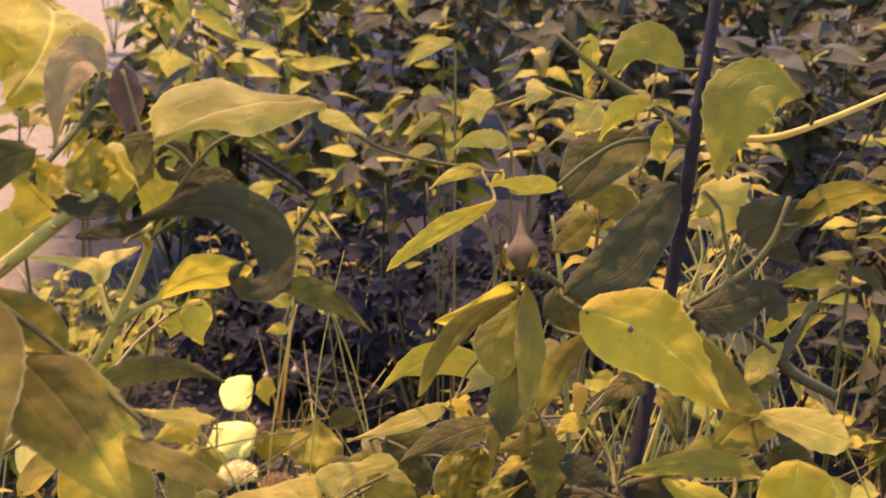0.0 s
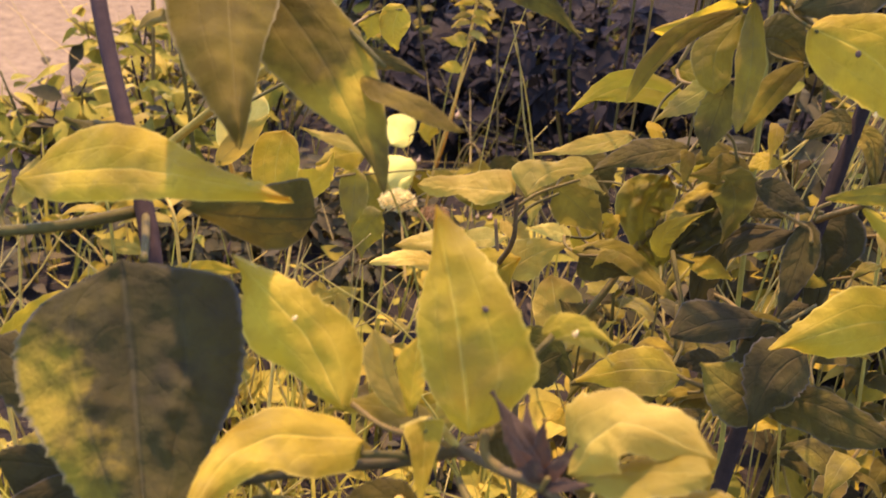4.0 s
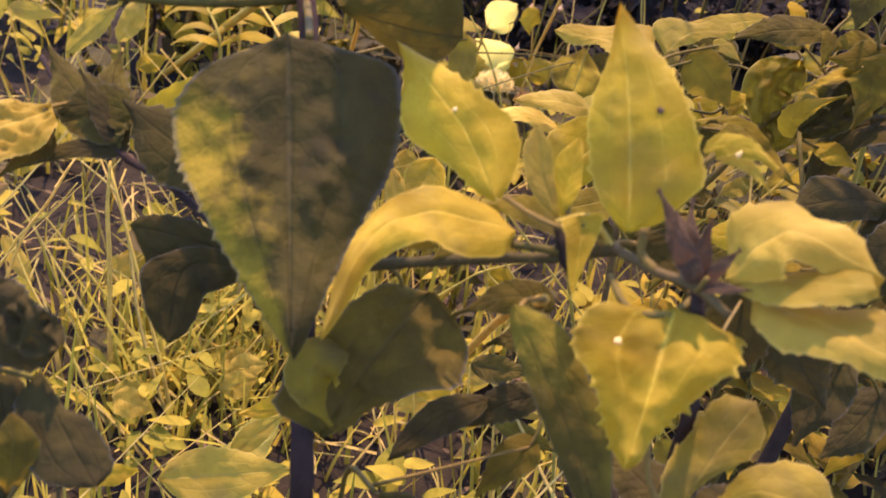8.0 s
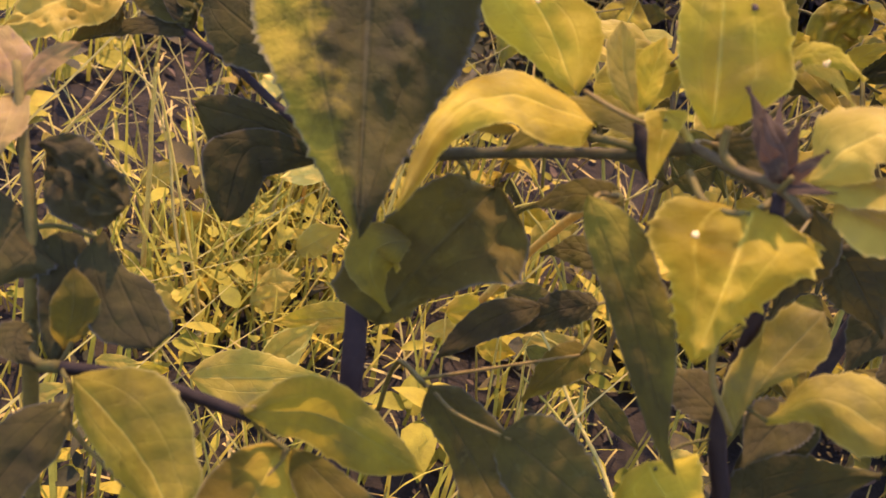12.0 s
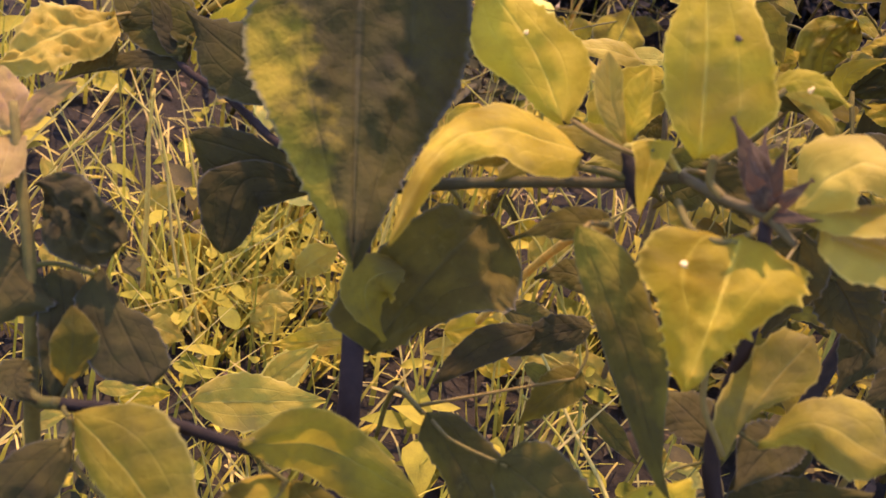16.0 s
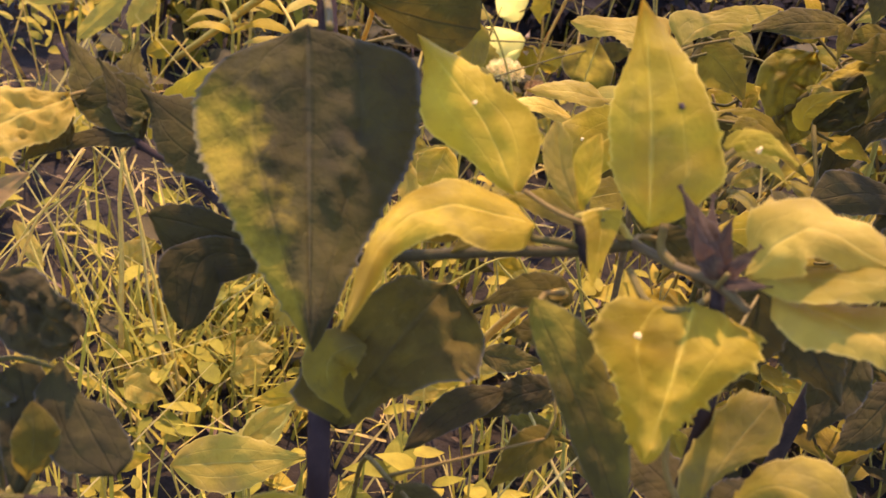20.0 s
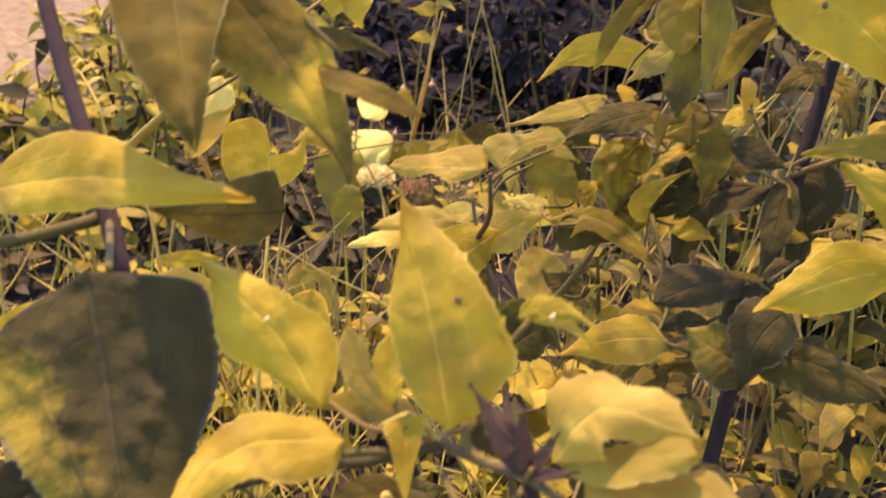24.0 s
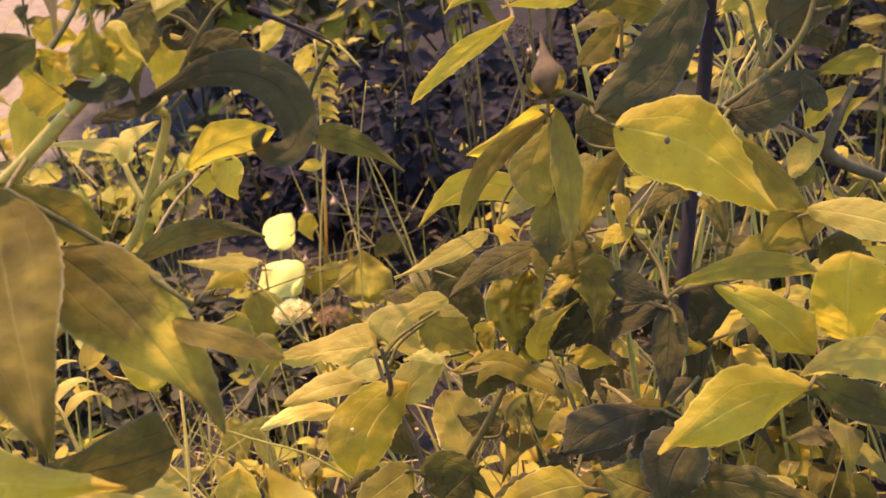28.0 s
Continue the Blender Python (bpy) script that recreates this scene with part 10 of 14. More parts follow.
bud(small_weed, (-0.1847, 1.1966, 0.0628), (-0.1836, 1.2016, 0.0728), 0.0032, PINKISH, 'tiny pinkish bud')
stem(small_weed, [(-0.0136, 1.3925, -0.0300), (-0.0848, 1.1966, 0.0509), (-0.1554, 1.2017, 0.0696)], [0.0008, 0.0007, 0.0005], STEM_GREEN, 'stalk')
bud(small_weed, (-0.1557, 1.2004, 0.0670), (-0.1546, 1.2054, 0.0770), 0.0032, PINKISH, 'tiny pinkish bud')
stem(small_weed, [(-0.0136, 1.3925, -0.0300), (-0.0630, 1.0840, 0.0464), (-0.1128, 1.0675, 0.0188)], [0.0008, 0.0007, 0.0005], STEM_GREEN, 'stalk')
bud(small_weed, (-0.1131, 1.0663, 0.0164), (-0.1121, 1.0709, 0.0256), 0.0024, PINKISH, 'tiny pinkish bud')
stem(small_weed, [(-0.0136, 1.3925, -0.0300), (-0.0569, 1.0846, 0.0469), (-0.1006, 1.0687, 0.0199)], [0.0008, 0.0007, 0.0005], STEM_GREEN, 'stalk')
bud(small_weed, (-0.1009, 1.0675, 0.0175), (-0.0999, 1.0721, 0.0267), 0.0032, PINKISH, 'tiny pinkish bud')
stem(small_weed, [(-0.0136, 1.3925, -0.0300), (-0.0965, 1.1111, 0.0600), (-0.1796, 1.1035, 0.0545)], [0.0008, 0.0007, 0.0005], STEM_GREEN, 'stalk')
bud(small_weed, (-0.1798, 1.1023, 0.0520), (-0.1788, 1.1070, 0.0614), 0.0024, PINKISH, 'tiny pinkish bud')

seed_weed = plant('seed_head', 'dark spiky seed head on a thin stalk', 'seed head', (0.0639, 1.3726, -0.0300))
stem(seed_weed, [(0.0639, 1.3726, -0.0300), (0.0458, 0.9137, 0.2539), (0.0373, 0.7894, 0.3426)], [0.0012, 0.0010, 0.0008], STEM_GREEN, 'stem')
flower_head(seed_weed, (0.0366, 0.7805, 0.3471), 0.0100, DRIED, 'dark spiky seed head', 20)
stem(seed_weed, [(0.0460, 0.8541, 0.2916), (0.0447, 0.8225, 0.3182), (0.0421, 0.7903, 0.3436)], [0.0003, 0.0003, 0.0003], STEM_PALE, 'awn')
leaf(herb_r, (-0.0618, 0.6132, 0.4552), (-0.0514, 0.6055, 0.4510), (-0.0376, 0.5973, 0.4455), (-0.143, -0.662, 0.736), 0.0095, PALE)

rl538 = plant('weed', 'slender weed carrying a few pointed yellow leaves', 'weed', (0.0055, 0.7543, -0.0300), group='upright weeds')
stem(rl538, [(0.0055, 0.7543, -0.0300), (0.0075, 0.7513, 0.4621), (0.0055, 0.7543, 0.4719)], [0.0009, 0.0008, 0.0006], STEM_GREEN, 'stem')
leaf(rl538, (0.0055, 0.7543, 0.4719), (-0.0081, 0.7453, 0.4680), (-0.0208, 0.7345, 0.4585), (0.229, -0.735, 0.638), 0.0088, PALE)
leaf(herb_r, (0.0282, 0.7150, 0.4460), (0.0198, 0.7060, 0.4411), (0.0090, 0.6951, 0.4301), (0.156, -0.704, 0.693), 0.0136, PALE)
leaf(herb_r, (0.0594, 0.7164, 0.4507), (0.0539, 0.7083, 0.4488), (0.0469, 0.6979, 0.4393), (0.149, -0.590, 0.794), 0.0149, PALE)

rl543 = plant('weed', 'slender weed carrying a few pointed yellow leaves', 'weed', (0.0370, 0.6868, -0.0300), group='upright weeds')
stem(rl543, [(0.0370, 0.6868, -0.0300), (0.0389, 0.6840, 0.4129), (0.0370, 0.6868, 0.4220)], [0.0009, 0.0008, 0.0006], STEM_GREEN, 'stem')
leaf(rl543, (0.0370, 0.6868, 0.4220), (0.0208, 0.6808, 0.4265), (0.0050, 0.6721, 0.4220), (0.348, -0.761, 0.548), 0.0120, PALE)
leaf(herb_r, (0.0228, 0.6436, 0.4176), (0.0077, 0.6367, 0.4177), (-0.0071, 0.6277, 0.4108), (0.204, -0.684, 0.700), 0.0089, YOUNG_LIT)

leaf(herb_r, (0.0880, 0.6937, 0.4449), (0.0808, 0.6840, 0.4371), (0.0722, 0.6753, 0.4325), (0.332, -0.706, 0.625), 0.0189, PALE)

rl551 = plant('weed', 'slender weed carrying a few pointed yellow leaves', 'weed', (-0.0016, 0.8896, -0.0300), group='upright weeds')
stem(rl551, [(-0.0016, 0.8896, -0.0300), (0.0008, 0.8860, 0.3896), (-0.0016, 0.8896, 0.4013)], [0.0009, 0.0008, 0.0006], STEM_GREEN, 'stem')
leaf(rl551, (-0.0016, 0.8896, 0.4013), (-0.0138, 0.8783, 0.3953), (-0.0277, 0.8647, 0.3817), (0.122, -0.692, 0.712), 0.0089, MIDDLE)

rl554 = plant('weed', 'slender weed carrying a few pointed yellow leaves', 'weed', (-0.0051, 0.7843, -0.0300), group='upright weeds')
stem(rl554, [(-0.0051, 0.7843, -0.0300), (-0.0029, 0.7811, 0.3887), (-0.0051, 0.7843, 0.3992)], [0.0009, 0.0008, 0.0006], STEM_GREEN, 'stem')
leaf(rl554, (-0.0051, 0.7843, 0.3992), (-0.0159, 0.7754, 0.3974), (-0.0282, 0.7634, 0.3855), (0.182, -0.671, 0.719), 0.0094, MIDDLE)
leaf(herb_r, (0.0370, 0.6798, 0.3992), (0.0477, 0.6725, 0.3994), (0.0628, 0.6657, 0.4011), (-0.429, -0.711, 0.557), 0.0082, YOUNG_LIT)
leaf(herb_r, (0.0328, 0.6631, 0.4129), (0.0294, 0.6546, 0.4087), (0.0261, 0.6471, 0.4074), (0.411, -0.451, 0.792), 0.0061, YOUNG_LIT)

st559 = plant('grass_stalk', 'dry pale grass stalk', 'grass stalk', (0.1118, 0.7226, -0.0300), group='grass stalks')
stem(st559, [(0.1118, 0.7226, -0.0300), (0.1652, 0.7616, 0.3162), (0.1699, 0.7650, 0.3315), (0.1735, 0.7684, 0.3466)], [0.0006, 0.0005, 0.0004, 0.0003], STRAW, 'stalk')

st561 = plant('grass_stalk', 'dry pale grass stalk', 'grass stalk', (0.3016, 0.7293, -0.0300), group='grass stalks')
stem(st561, [(0.3016, 0.7293, -0.0300), (0.2010, 0.7630, 0.3148), (0.1914, 0.7663, 0.3314), (0.1800, 0.7694, 0.3479)], [0.0008, 0.0006, 0.0005, 0.0004], STRAW, 'stalk')

st563 = plant('grass_stalk', 'dry pale grass stalk', 'grass stalk', (0.1007, 0.7337, -0.0300), group='grass stalks')
stem(st563, [(0.1007, 0.7337, -0.0300), (0.1775, 0.7600, 0.3115), (0.1828, 0.7618, 0.3234), (0.1850, 0.7636, 0.3355)], [0.0008, 0.0006, 0.0005, 0.0004], STRAW, 'stalk')

st565 = plant('grass_stalk', 'dry pale grass stalk', 'grass stalk', (-0.0388, 0.7610, -0.0300), group='grass stalks')
stem(st565, [(-0.0388, 0.7610, -0.0300), (0.1525, 0.7575, 0.3094), (0.1610, 0.7574, 0.3169), (0.1732, 0.7572, 0.3240)], [0.0009, 0.0007, 0.0006, 0.0004], STEM_PALE, 'stalk')

st567 = plant('grass_stalk', 'dry pale grass stalk', 'grass stalk', (0.0640, 0.7054, -0.0300), group='grass stalks')
stem(st567, [(0.0640, 0.7054, -0.0300), (0.1770, 0.7586, 0.3087), (0.1902, 0.7648, 0.3286), (0.1998, 0.7710, 0.3487)], [0.0007, 0.0006, 0.0005, 0.0003], STRAW, 'stalk')

st569 = plant('grass_stalk', 'dry pale grass stalk', 'grass stalk', (0.3369, 0.7211, -0.0300), group='grass stalks')
stem(st569, [(0.3369, 0.7211, -0.0300), (0.1746, 0.7548, 0.3013), (0.1563, 0.7586, 0.3200), (0.1412, 0.7623, 0.3382)], [0.0006, 0.0005, 0.0004, 0.0003], STRAW, 'stalk')

st571 = plant('grass_stalk', 'dry pale grass stalk', 'grass stalk', (0.1709, 0.7250, -0.0300), group='grass stalks')
stem(st571, [(0.1709, 0.7250, -0.0300), (0.1754, 0.7602, 0.3122), (0.1758, 0.7633, 0.3272), (0.1771, 0.7663, 0.3420)], [0.0007, 0.0006, 0.0004, 0.0003], STRAW, 'stalk')

st573 = plant('grass_stalk', 'dry pale grass stalk', 'grass stalk', (-0.0066, 0.7483, -0.0300), group='grass stalks')
stem(st573, [(-0.0066, 0.7483, -0.0300), (0.1754, 0.7671, 0.3261), (0.1853, 0.7681, 0.3358), (0.1991, 0.7691, 0.3450)], [0.0007, 0.0005, 0.0004, 0.0003], STRAW, 'stalk')

st575 = plant('grass_stalk', 'dry pale grass stalk', 'grass stalk', (-0.1366, 0.7270, -0.0300), group='grass stalks')
stem(st575, [(-0.1366, 0.7270, -0.0300), (0.1897, 0.7683, 0.3270), (0.2112, 0.7711, 0.3387), (0.2291, 0.7737, 0.3508)], [0.0008, 0.0006, 0.0005, 0.0004], STRAW, 'stalk')

st577 = plant('grass_stalk', 'dry pale grass stalk', 'grass stalk', (0.2724, 0.7123, -0.0300), group='grass stalks')
stem(st577, [(0.2724, 0.7123, -0.0300), (0.1870, 0.7601, 0.3106), (0.1751, 0.7668, 0.3344), (0.1664, 0.7734, 0.3576)], [0.0007, 0.0006, 0.0005, 0.0003], STRAW, 'stalk')

st579 = plant('grass_stalk', 'dry pale grass stalk', 'grass stalk', (0.2416, 0.7184, -0.0300), group='grass stalks')
stem(st579, [(0.2416, 0.7184, -0.0300), (0.2068, 0.7697, 0.3276), (0.2025, 0.7761, 0.3500), (0.2011, 0.7824, 0.3717)], [0.0007, 0.0005, 0.0004, 0.0003], STEM_PALE, 'stalk')

st581 = plant('grass_stalk', 'dry pale grass stalk', 'grass stalk', (0.3904, 0.7485, -0.0300), group='grass stalks')
stem(st581, [(0.3904, 0.7485, -0.0300), (0.2008, 0.7705, 0.3299), (0.1860, 0.7722, 0.3440), (0.1694, 0.7738, 0.3581)], [0.0007, 0.0006, 0.0004, 0.0003], STEM_PALE, 'stalk')

st583 = plant('grass_stalk', 'dry pale grass stalk', 'grass stalk', (0.3307, 0.7422, -0.0300), group='grass stalks')
stem(st583, [(0.3307, 0.7422, -0.0300), (0.1776, 0.7537, 0.2988), (0.1666, 0.7545, 0.3106), (0.1549, 0.7553, 0.3224)], [0.0005, 0.0004, 0.0003, 0.0003], STRAW, 'stalk')

st585 = plant('grass_stalk', 'dry pale grass stalk', 'grass stalk', (0.0968, 0.7336, -0.0300), group='grass stalks')
stem(st585, [(0.0968, 0.7336, -0.0300), (0.2050, 0.7661, 0.3207), (0.2129, 0.7685, 0.3333), (0.2165, 0.7708, 0.3463)], [0.0007, 0.0006, 0.0004, 0.0003], STEM_PALE, 'stalk')

st587 = plant('grass_stalk', 'dry pale grass stalk', 'grass stalk', (0.2079, 0.7187, -0.0300), group='grass stalks')
stem(st587, [(0.2079, 0.7187, -0.0300), (0.2020, 0.7556, 0.2996), (0.2014, 0.7592, 0.3159), (0.2007, 0.7628, 0.3320)], [0.0008, 0.0007, 0.0005, 0.0004], STRAW, 'stalk')

st589 = plant('grass_stalk', 'dry pale grass stalk', 'grass stalk', (0.0416, 0.7144, -0.0300), group='grass stalks')
stem(st589, [(0.0416, 0.7144, -0.0300), (0.1904, 0.7694, 0.3290), (0.2057, 0.7751, 0.3475), (0.2228, 0.7806, 0.3656)], [0.0008, 0.0007, 0.0005, 0.0004], STRAW, 'stalk')

st591 = plant('grass_stalk', 'dry pale grass stalk', 'grass stalk', (0.1459, 0.7448, -0.0300), group='grass stalks')
stem(st591, [(0.1459, 0.7448, -0.0300), (0.1606, 0.7824, 0.2006), (0.1641, 0.7912, 0.2276), (0.1670, 0.7999, 0.2545)], [0.0005, 0.0004, 0.0003, 0.0002], STEM_PALE, 'stalk')

st593 = plant('grass_stalk', 'dry pale grass stalk', 'grass stalk', (0.1789, 0.7561, -0.0300), group='grass stalks')
stem(st593, [(0.1789, 0.7561, -0.0300), (0.1937, 0.7823, 0.1964), (0.1961, 0.7864, 0.2139), (0.2017, 0.7903, 0.2310)], [0.0008, 0.0007, 0.0005, 0.0004], STEM_PALE, 'stalk')




st601 = plant('grass_stalk', 'dry pale grass stalk', 'grass stalk', (0.1833, 0.7593, -0.0300), group='grass stalks')
stem(st601, [(0.1833, 0.7593, -0.0300), (0.1918, 0.7769, 0.1857), (0.1930, 0.7792, 0.1999), (0.1927, 0.7815, 0.2141)], [0.0006, 0.0005, 0.0004, 0.0003], STEM_PALE, 'stalk')

st603 = plant('grass_stalk', 'dry pale grass stalk', 'grass stalk', (0.2601, 0.7594, -0.0300), group='grass stalks')
stem(st603, [(0.2601, 0.7594, -0.0300), (0.1580, 0.7804, 0.1969), (0.1412, 0.7839, 0.2155), (0.1262, 0.7873, 0.2338)], [0.0007, 0.0006, 0.0004, 0.0003], STRAW, 'stalk')




st611 = plant('grass_stalk', 'dry pale grass stalk', 'grass stalk', (0.1656, 0.7449, -0.0300), group='grass stalks')
stem(st611, [(0.1656, 0.7449, -0.0300), (0.1680, 0.7793, 0.1933), (0.1686, 0.7871, 0.2187), (0.1679, 0.7948, 0.2440)], [0.0007, 0.0005, 0.0004, 0.0003], STRAW, 'stalk')

st613 = plant('grass_stalk', 'dry pale grass stalk', 'grass stalk', (0.2702, 0.7773, -0.0300), group='grass stalks')
stem(st613, [(0.2702, 0.7773, -0.0300), (0.1662, 0.7734, 0.1817), (0.1563, 0.7730, 0.1917), (0.1425, 0.7726, 0.2021)], [0.0009, 0.0008, 0.0006, 0.0004], STRAW, 'stalk')




st621 = plant('grass_stalk', 'dry pale grass stalk', 'grass stalk', (0.1564, 0.6746, -0.0300), group='grass stalks')
stem(st621, [(0.1564, 0.6746, -0.0300), (0.0981, 0.6947, 0.1435), (0.0846, 0.6994, 0.1636), (0.0730, 0.7039, 0.1833)], [0.0008, 0.0007, 0.0005, 0.0004], STRAW, 'stalk')

st623 = plant('grass_stalk', 'dry pale grass stalk', 'grass stalk', (0.1719, 0.6745, -0.0300), group='grass stalks')
stem(st623, [(0.1719, 0.6745, -0.0300), (0.0967, 0.6941, 0.1425), (0.0785, 0.6989, 0.1633), (0.0638, 0.7035, 0.1835)], [0.0010, 0.0008, 0.0006, 0.0004], STRAW, 'stalk')




st631 = plant('grass_stalk', 'dry pale grass stalk', 'grass stalk', (0.1564, 0.6074, -0.0300), group='grass stalks')
stem(st631, [(0.1564, 0.6074, -0.0300), (0.1988, 0.6292, 0.1119), (0.2101, 0.6349, 0.1307), (0.2249, 0.6406, 0.1489)], [0.0005, 0.0005, 0.0004, 0.0003], STEM_PALE, 'stalk')

st633 = plant('grass_stalk', 'dry pale grass stalk', 'grass stalk', (0.2171, 0.6175, -0.0300), group='grass stalks')
stem(st633, [(0.2171, 0.6175, -0.0300), (0.2137, 0.6287, 0.1090), (0.2131, 0.6307, 0.1217), (0.2140, 0.6327, 0.1341)], [0.0007, 0.0005, 0.0004, 0.0003], STEM_PALE, 'stalk')

st635 = plant('grass_stalk', 'dry pale grass stalk', 'grass stalk', (0.2252, 0.6213, -0.0300), group='grass stalks')
stem(st635, [(0.2252, 0.6213, -0.0300), (0.2018, 0.6360, 0.1253), (0.1974, 0.6387, 0.1398), (0.1891, 0.6414, 0.1547)], [0.0007, 0.0006, 0.0005, 0.0003], STRAW, 'stalk')


st639 = plant('grass_stalk', 'dry pale grass stalk', 'grass stalk', (0.0637, 0.7137, -0.0300), group='grass stalks')
stem(st639, [(0.0637, 0.7137, -0.0300), (0.0059, 0.7237, 0.1001), (-0.0088, 0.7262, 0.1166), (-0.0268, 0.7287, 0.1333)], [0.0005, 0.0005, 0.0004, 0.0003], STRAW, 'stalk')


st643 = plant('grass_stalk', 'dry pale grass stalk', 'grass stalk', (0.0178, 0.7058, -0.0300), group='grass stalks')
stem(st643, [(0.0178, 0.7058, -0.0300), (-0.0177, 0.7227, 0.1009), (-0.0304, 0.7288, 0.1243), (-0.0396, 0.7347, 0.1471)], [0.0005, 0.0004, 0.0003, 0.0003], STEM_PALE, 'stalk')

st645 = plant('grass_stalk', 'dry pale grass stalk', 'grass stalk', (0.0107, 0.7008, -0.0300), group='grass stalks')
stem(st645, [(0.0107, 0.7008, -0.0300), (-0.0126, 0.7169, 0.0884), (-0.0220, 0.7233, 0.1122), (-0.0309, 0.7296, 0.1357)], [0.0006, 0.0005, 0.0004, 0.0003], STRAW, 'stalk')


st649 = plant('grass_stalk', 'dry pale grass stalk', 'grass stalk', (0.0436, 0.7073, -0.0300), group='grass stalks')
stem(st649, [(0.0436, 0.7073, -0.0300), (0.0151, 0.7204, 0.0923), (0.0063, 0.7244, 0.1111), (-0.0014, 0.7283, 0.1296)], [0.0008, 0.0006, 0.0005, 0.0004], STRAW, 'stalk')

st651 = plant('grass_stalk', 'dry pale grass stalk', 'grass stalk', (0.0211, 0.7160, -0.0300), group='grass stalks')
stem(st651, [(0.0211, 0.7160, -0.0300), (-0.0295, 0.7171, 0.0910), (-0.0388, 0.7174, 0.1022), (-0.0511, 0.7175, 0.1136)], [0.0006, 0.0005, 0.0004, 0.0003], STRAW, 'stalk')

st653 = plant('grass_stalk', 'dry pale grass stalk', 'grass stalk', (-0.0130, 0.6983, -0.0300), group='grass stalks')
stem(st653, [(-0.0130, 0.6983, -0.0300), (0.0060, 0.7181, 0.0887), (0.0145, 0.7269, 0.1151), (0.0202, 0.7356, 0.1416)], [0.0005, 0.0004, 0.0003, 0.0003], STRAW, 'stalk')



st659 = plant('grass_stalk', 'dry pale grass stalk', 'grass stalk', (-0.1690, 0.7473, -0.0300), group='grass stalks')
stem(st659, [(-0.1690, 0.7473, -0.0300), (-0.1744, 0.7602, 0.0824), (-0.1762, 0.7647, 0.1020), (-0.1766, 0.7691, 0.1211)], [0.0007, 0.0006, 0.0005, 0.0003], STRAW, 'stalk')

st661 = plant('grass_stalk', 'dry pale grass stalk', 'grass stalk', (-0.2820, 0.7438, -0.0300), group='grass stalks')
stem(st661, [(-0.2820, 0.7438, -0.0300), (-0.2091, 0.7631, 0.0925), (-0.1851, 0.7695, 0.1127), (-0.1658, 0.7758, 0.1332)], [0.0007, 0.0006, 0.0005, 0.0003], STRAW, 'stalk')

st663 = plant('grass_stalk', 'dry pale grass stalk', 'grass stalk', (-0.1824, 0.7411, -0.0300), group='grass stalks')
stem(st663, [(-0.1824, 0.7411, -0.0300), (-0.1753, 0.7549, 0.0718), (-0.1723, 0.7608, 0.0936), (-0.1707, 0.7667, 0.1154)], [0.0009, 0.0008, 0.0006, 0.0004], STRAW, 'stalk')

st665 = plant('grass_stalk', 'dry pale grass stalk', 'grass stalk', (-0.2715, 0.7428, -0.0300), group='grass stalks')
stem(st665, [(-0.2715, 0.7428, -0.0300), (-0.2302, 0.7581, 0.0848), (-0.2168, 0.7630, 0.1034), (-0.2079, 0.7679, 0.1223)], [0.0008, 0.0006, 0.0005, 0.0004], STRAW, 'stalk')

st667 = plant('grass_stalk', 'dry pale grass stalk', 'grass stalk', (-0.2515, 0.7433, -0.0300), group='grass stalks')
stem(st667, [(-0.2515, 0.7433, -0.0300), (-0.2337, 0.7533, 0.0754), (-0.2285, 0.7562, 0.0909), (-0.2275, 0.7590, 0.1067)], [0.0009, 0.0007, 0.0006, 0.0004], STRAW, 'stalk')

st669 = plant('grass_stalk', 'dry pale grass stalk', 'grass stalk', (-0.1567, 0.7454, -0.0300), group='grass stalks')
stem(st669, [(-0.1567, 0.7454, -0.0300), (-0.1552, 0.7621, 0.0840), (-0.1546, 0.7694, 0.1088), (-0.1574, 0.7766, 0.1338)], [0.0008, 0.0006, 0.0005, 0.0004], STEM_PALE, 'stalk')

st671 = plant('grass_stalk', 'dry pale grass stalk', 'grass stalk', (-0.2040, 0.7516, -0.0300), group='grass stalks')
stem(st671, [(-0.2040, 0.7516, -0.0300), (-0.1613, 0.7619, 0.0843), (-0.1508, 0.7644, 0.0983), (-0.1375, 0.7669, 0.1119)], [0.0008, 0.0006, 0.0005, 0.0004], STRAW, 'stalk')

st673 = plant('grass_stalk', 'dry pale grass stalk', 'grass stalk', (-0.3018, 0.7530, -0.0300), group='grass stalks')
stem(st673, [(-0.3018, 0.7530, -0.0300), (-0.2164, 0.7529, 0.0726), (-0.2023, 0.7529, 0.0811), (-0.1882, 0.7528, 0.0895)], [0.0008, 0.0007, 0.0005, 0.0004], STEM_PALE, 'stalk')

st675 = plant('grass_stalk', 'dry pale grass stalk', 'grass stalk', (-0.1519, 0.7434, -0.0300), group='grass stalks')
stem(st675, [(-0.1519, 0.7434, -0.0300), (-0.1927, 0.7505, 0.0650), (-0.2075, 0.7531, 0.0821), (-0.2268, 0.7556, 0.0996)], [0.0006, 0.0005, 0.0004, 0.0003], STEM_PALE, 'stalk')

st677 = plant('grass_stalk', 'dry pale grass stalk', 'grass stalk', (-0.2408, 0.7495, -0.0300), group='grass stalks')
stem(st677, [(-0.2408, 0.7495, -0.0300), (-0.1737, 0.7510, 0.0636), (-0.1605, 0.7513, 0.0728), (-0.1512, 0.7515, 0.0823)], [0.0008, 0.0007, 0.0005, 0.0004], STRAW, 'stalk')
leaf(herb_m, (-0.0265, 0.4803, 0.3234), (-0.0194, 0.4798, 0.3217), (-0.0120, 0.4783, 0.3178), (0.156, -0.737, 0.658), 0.0058, PALE)
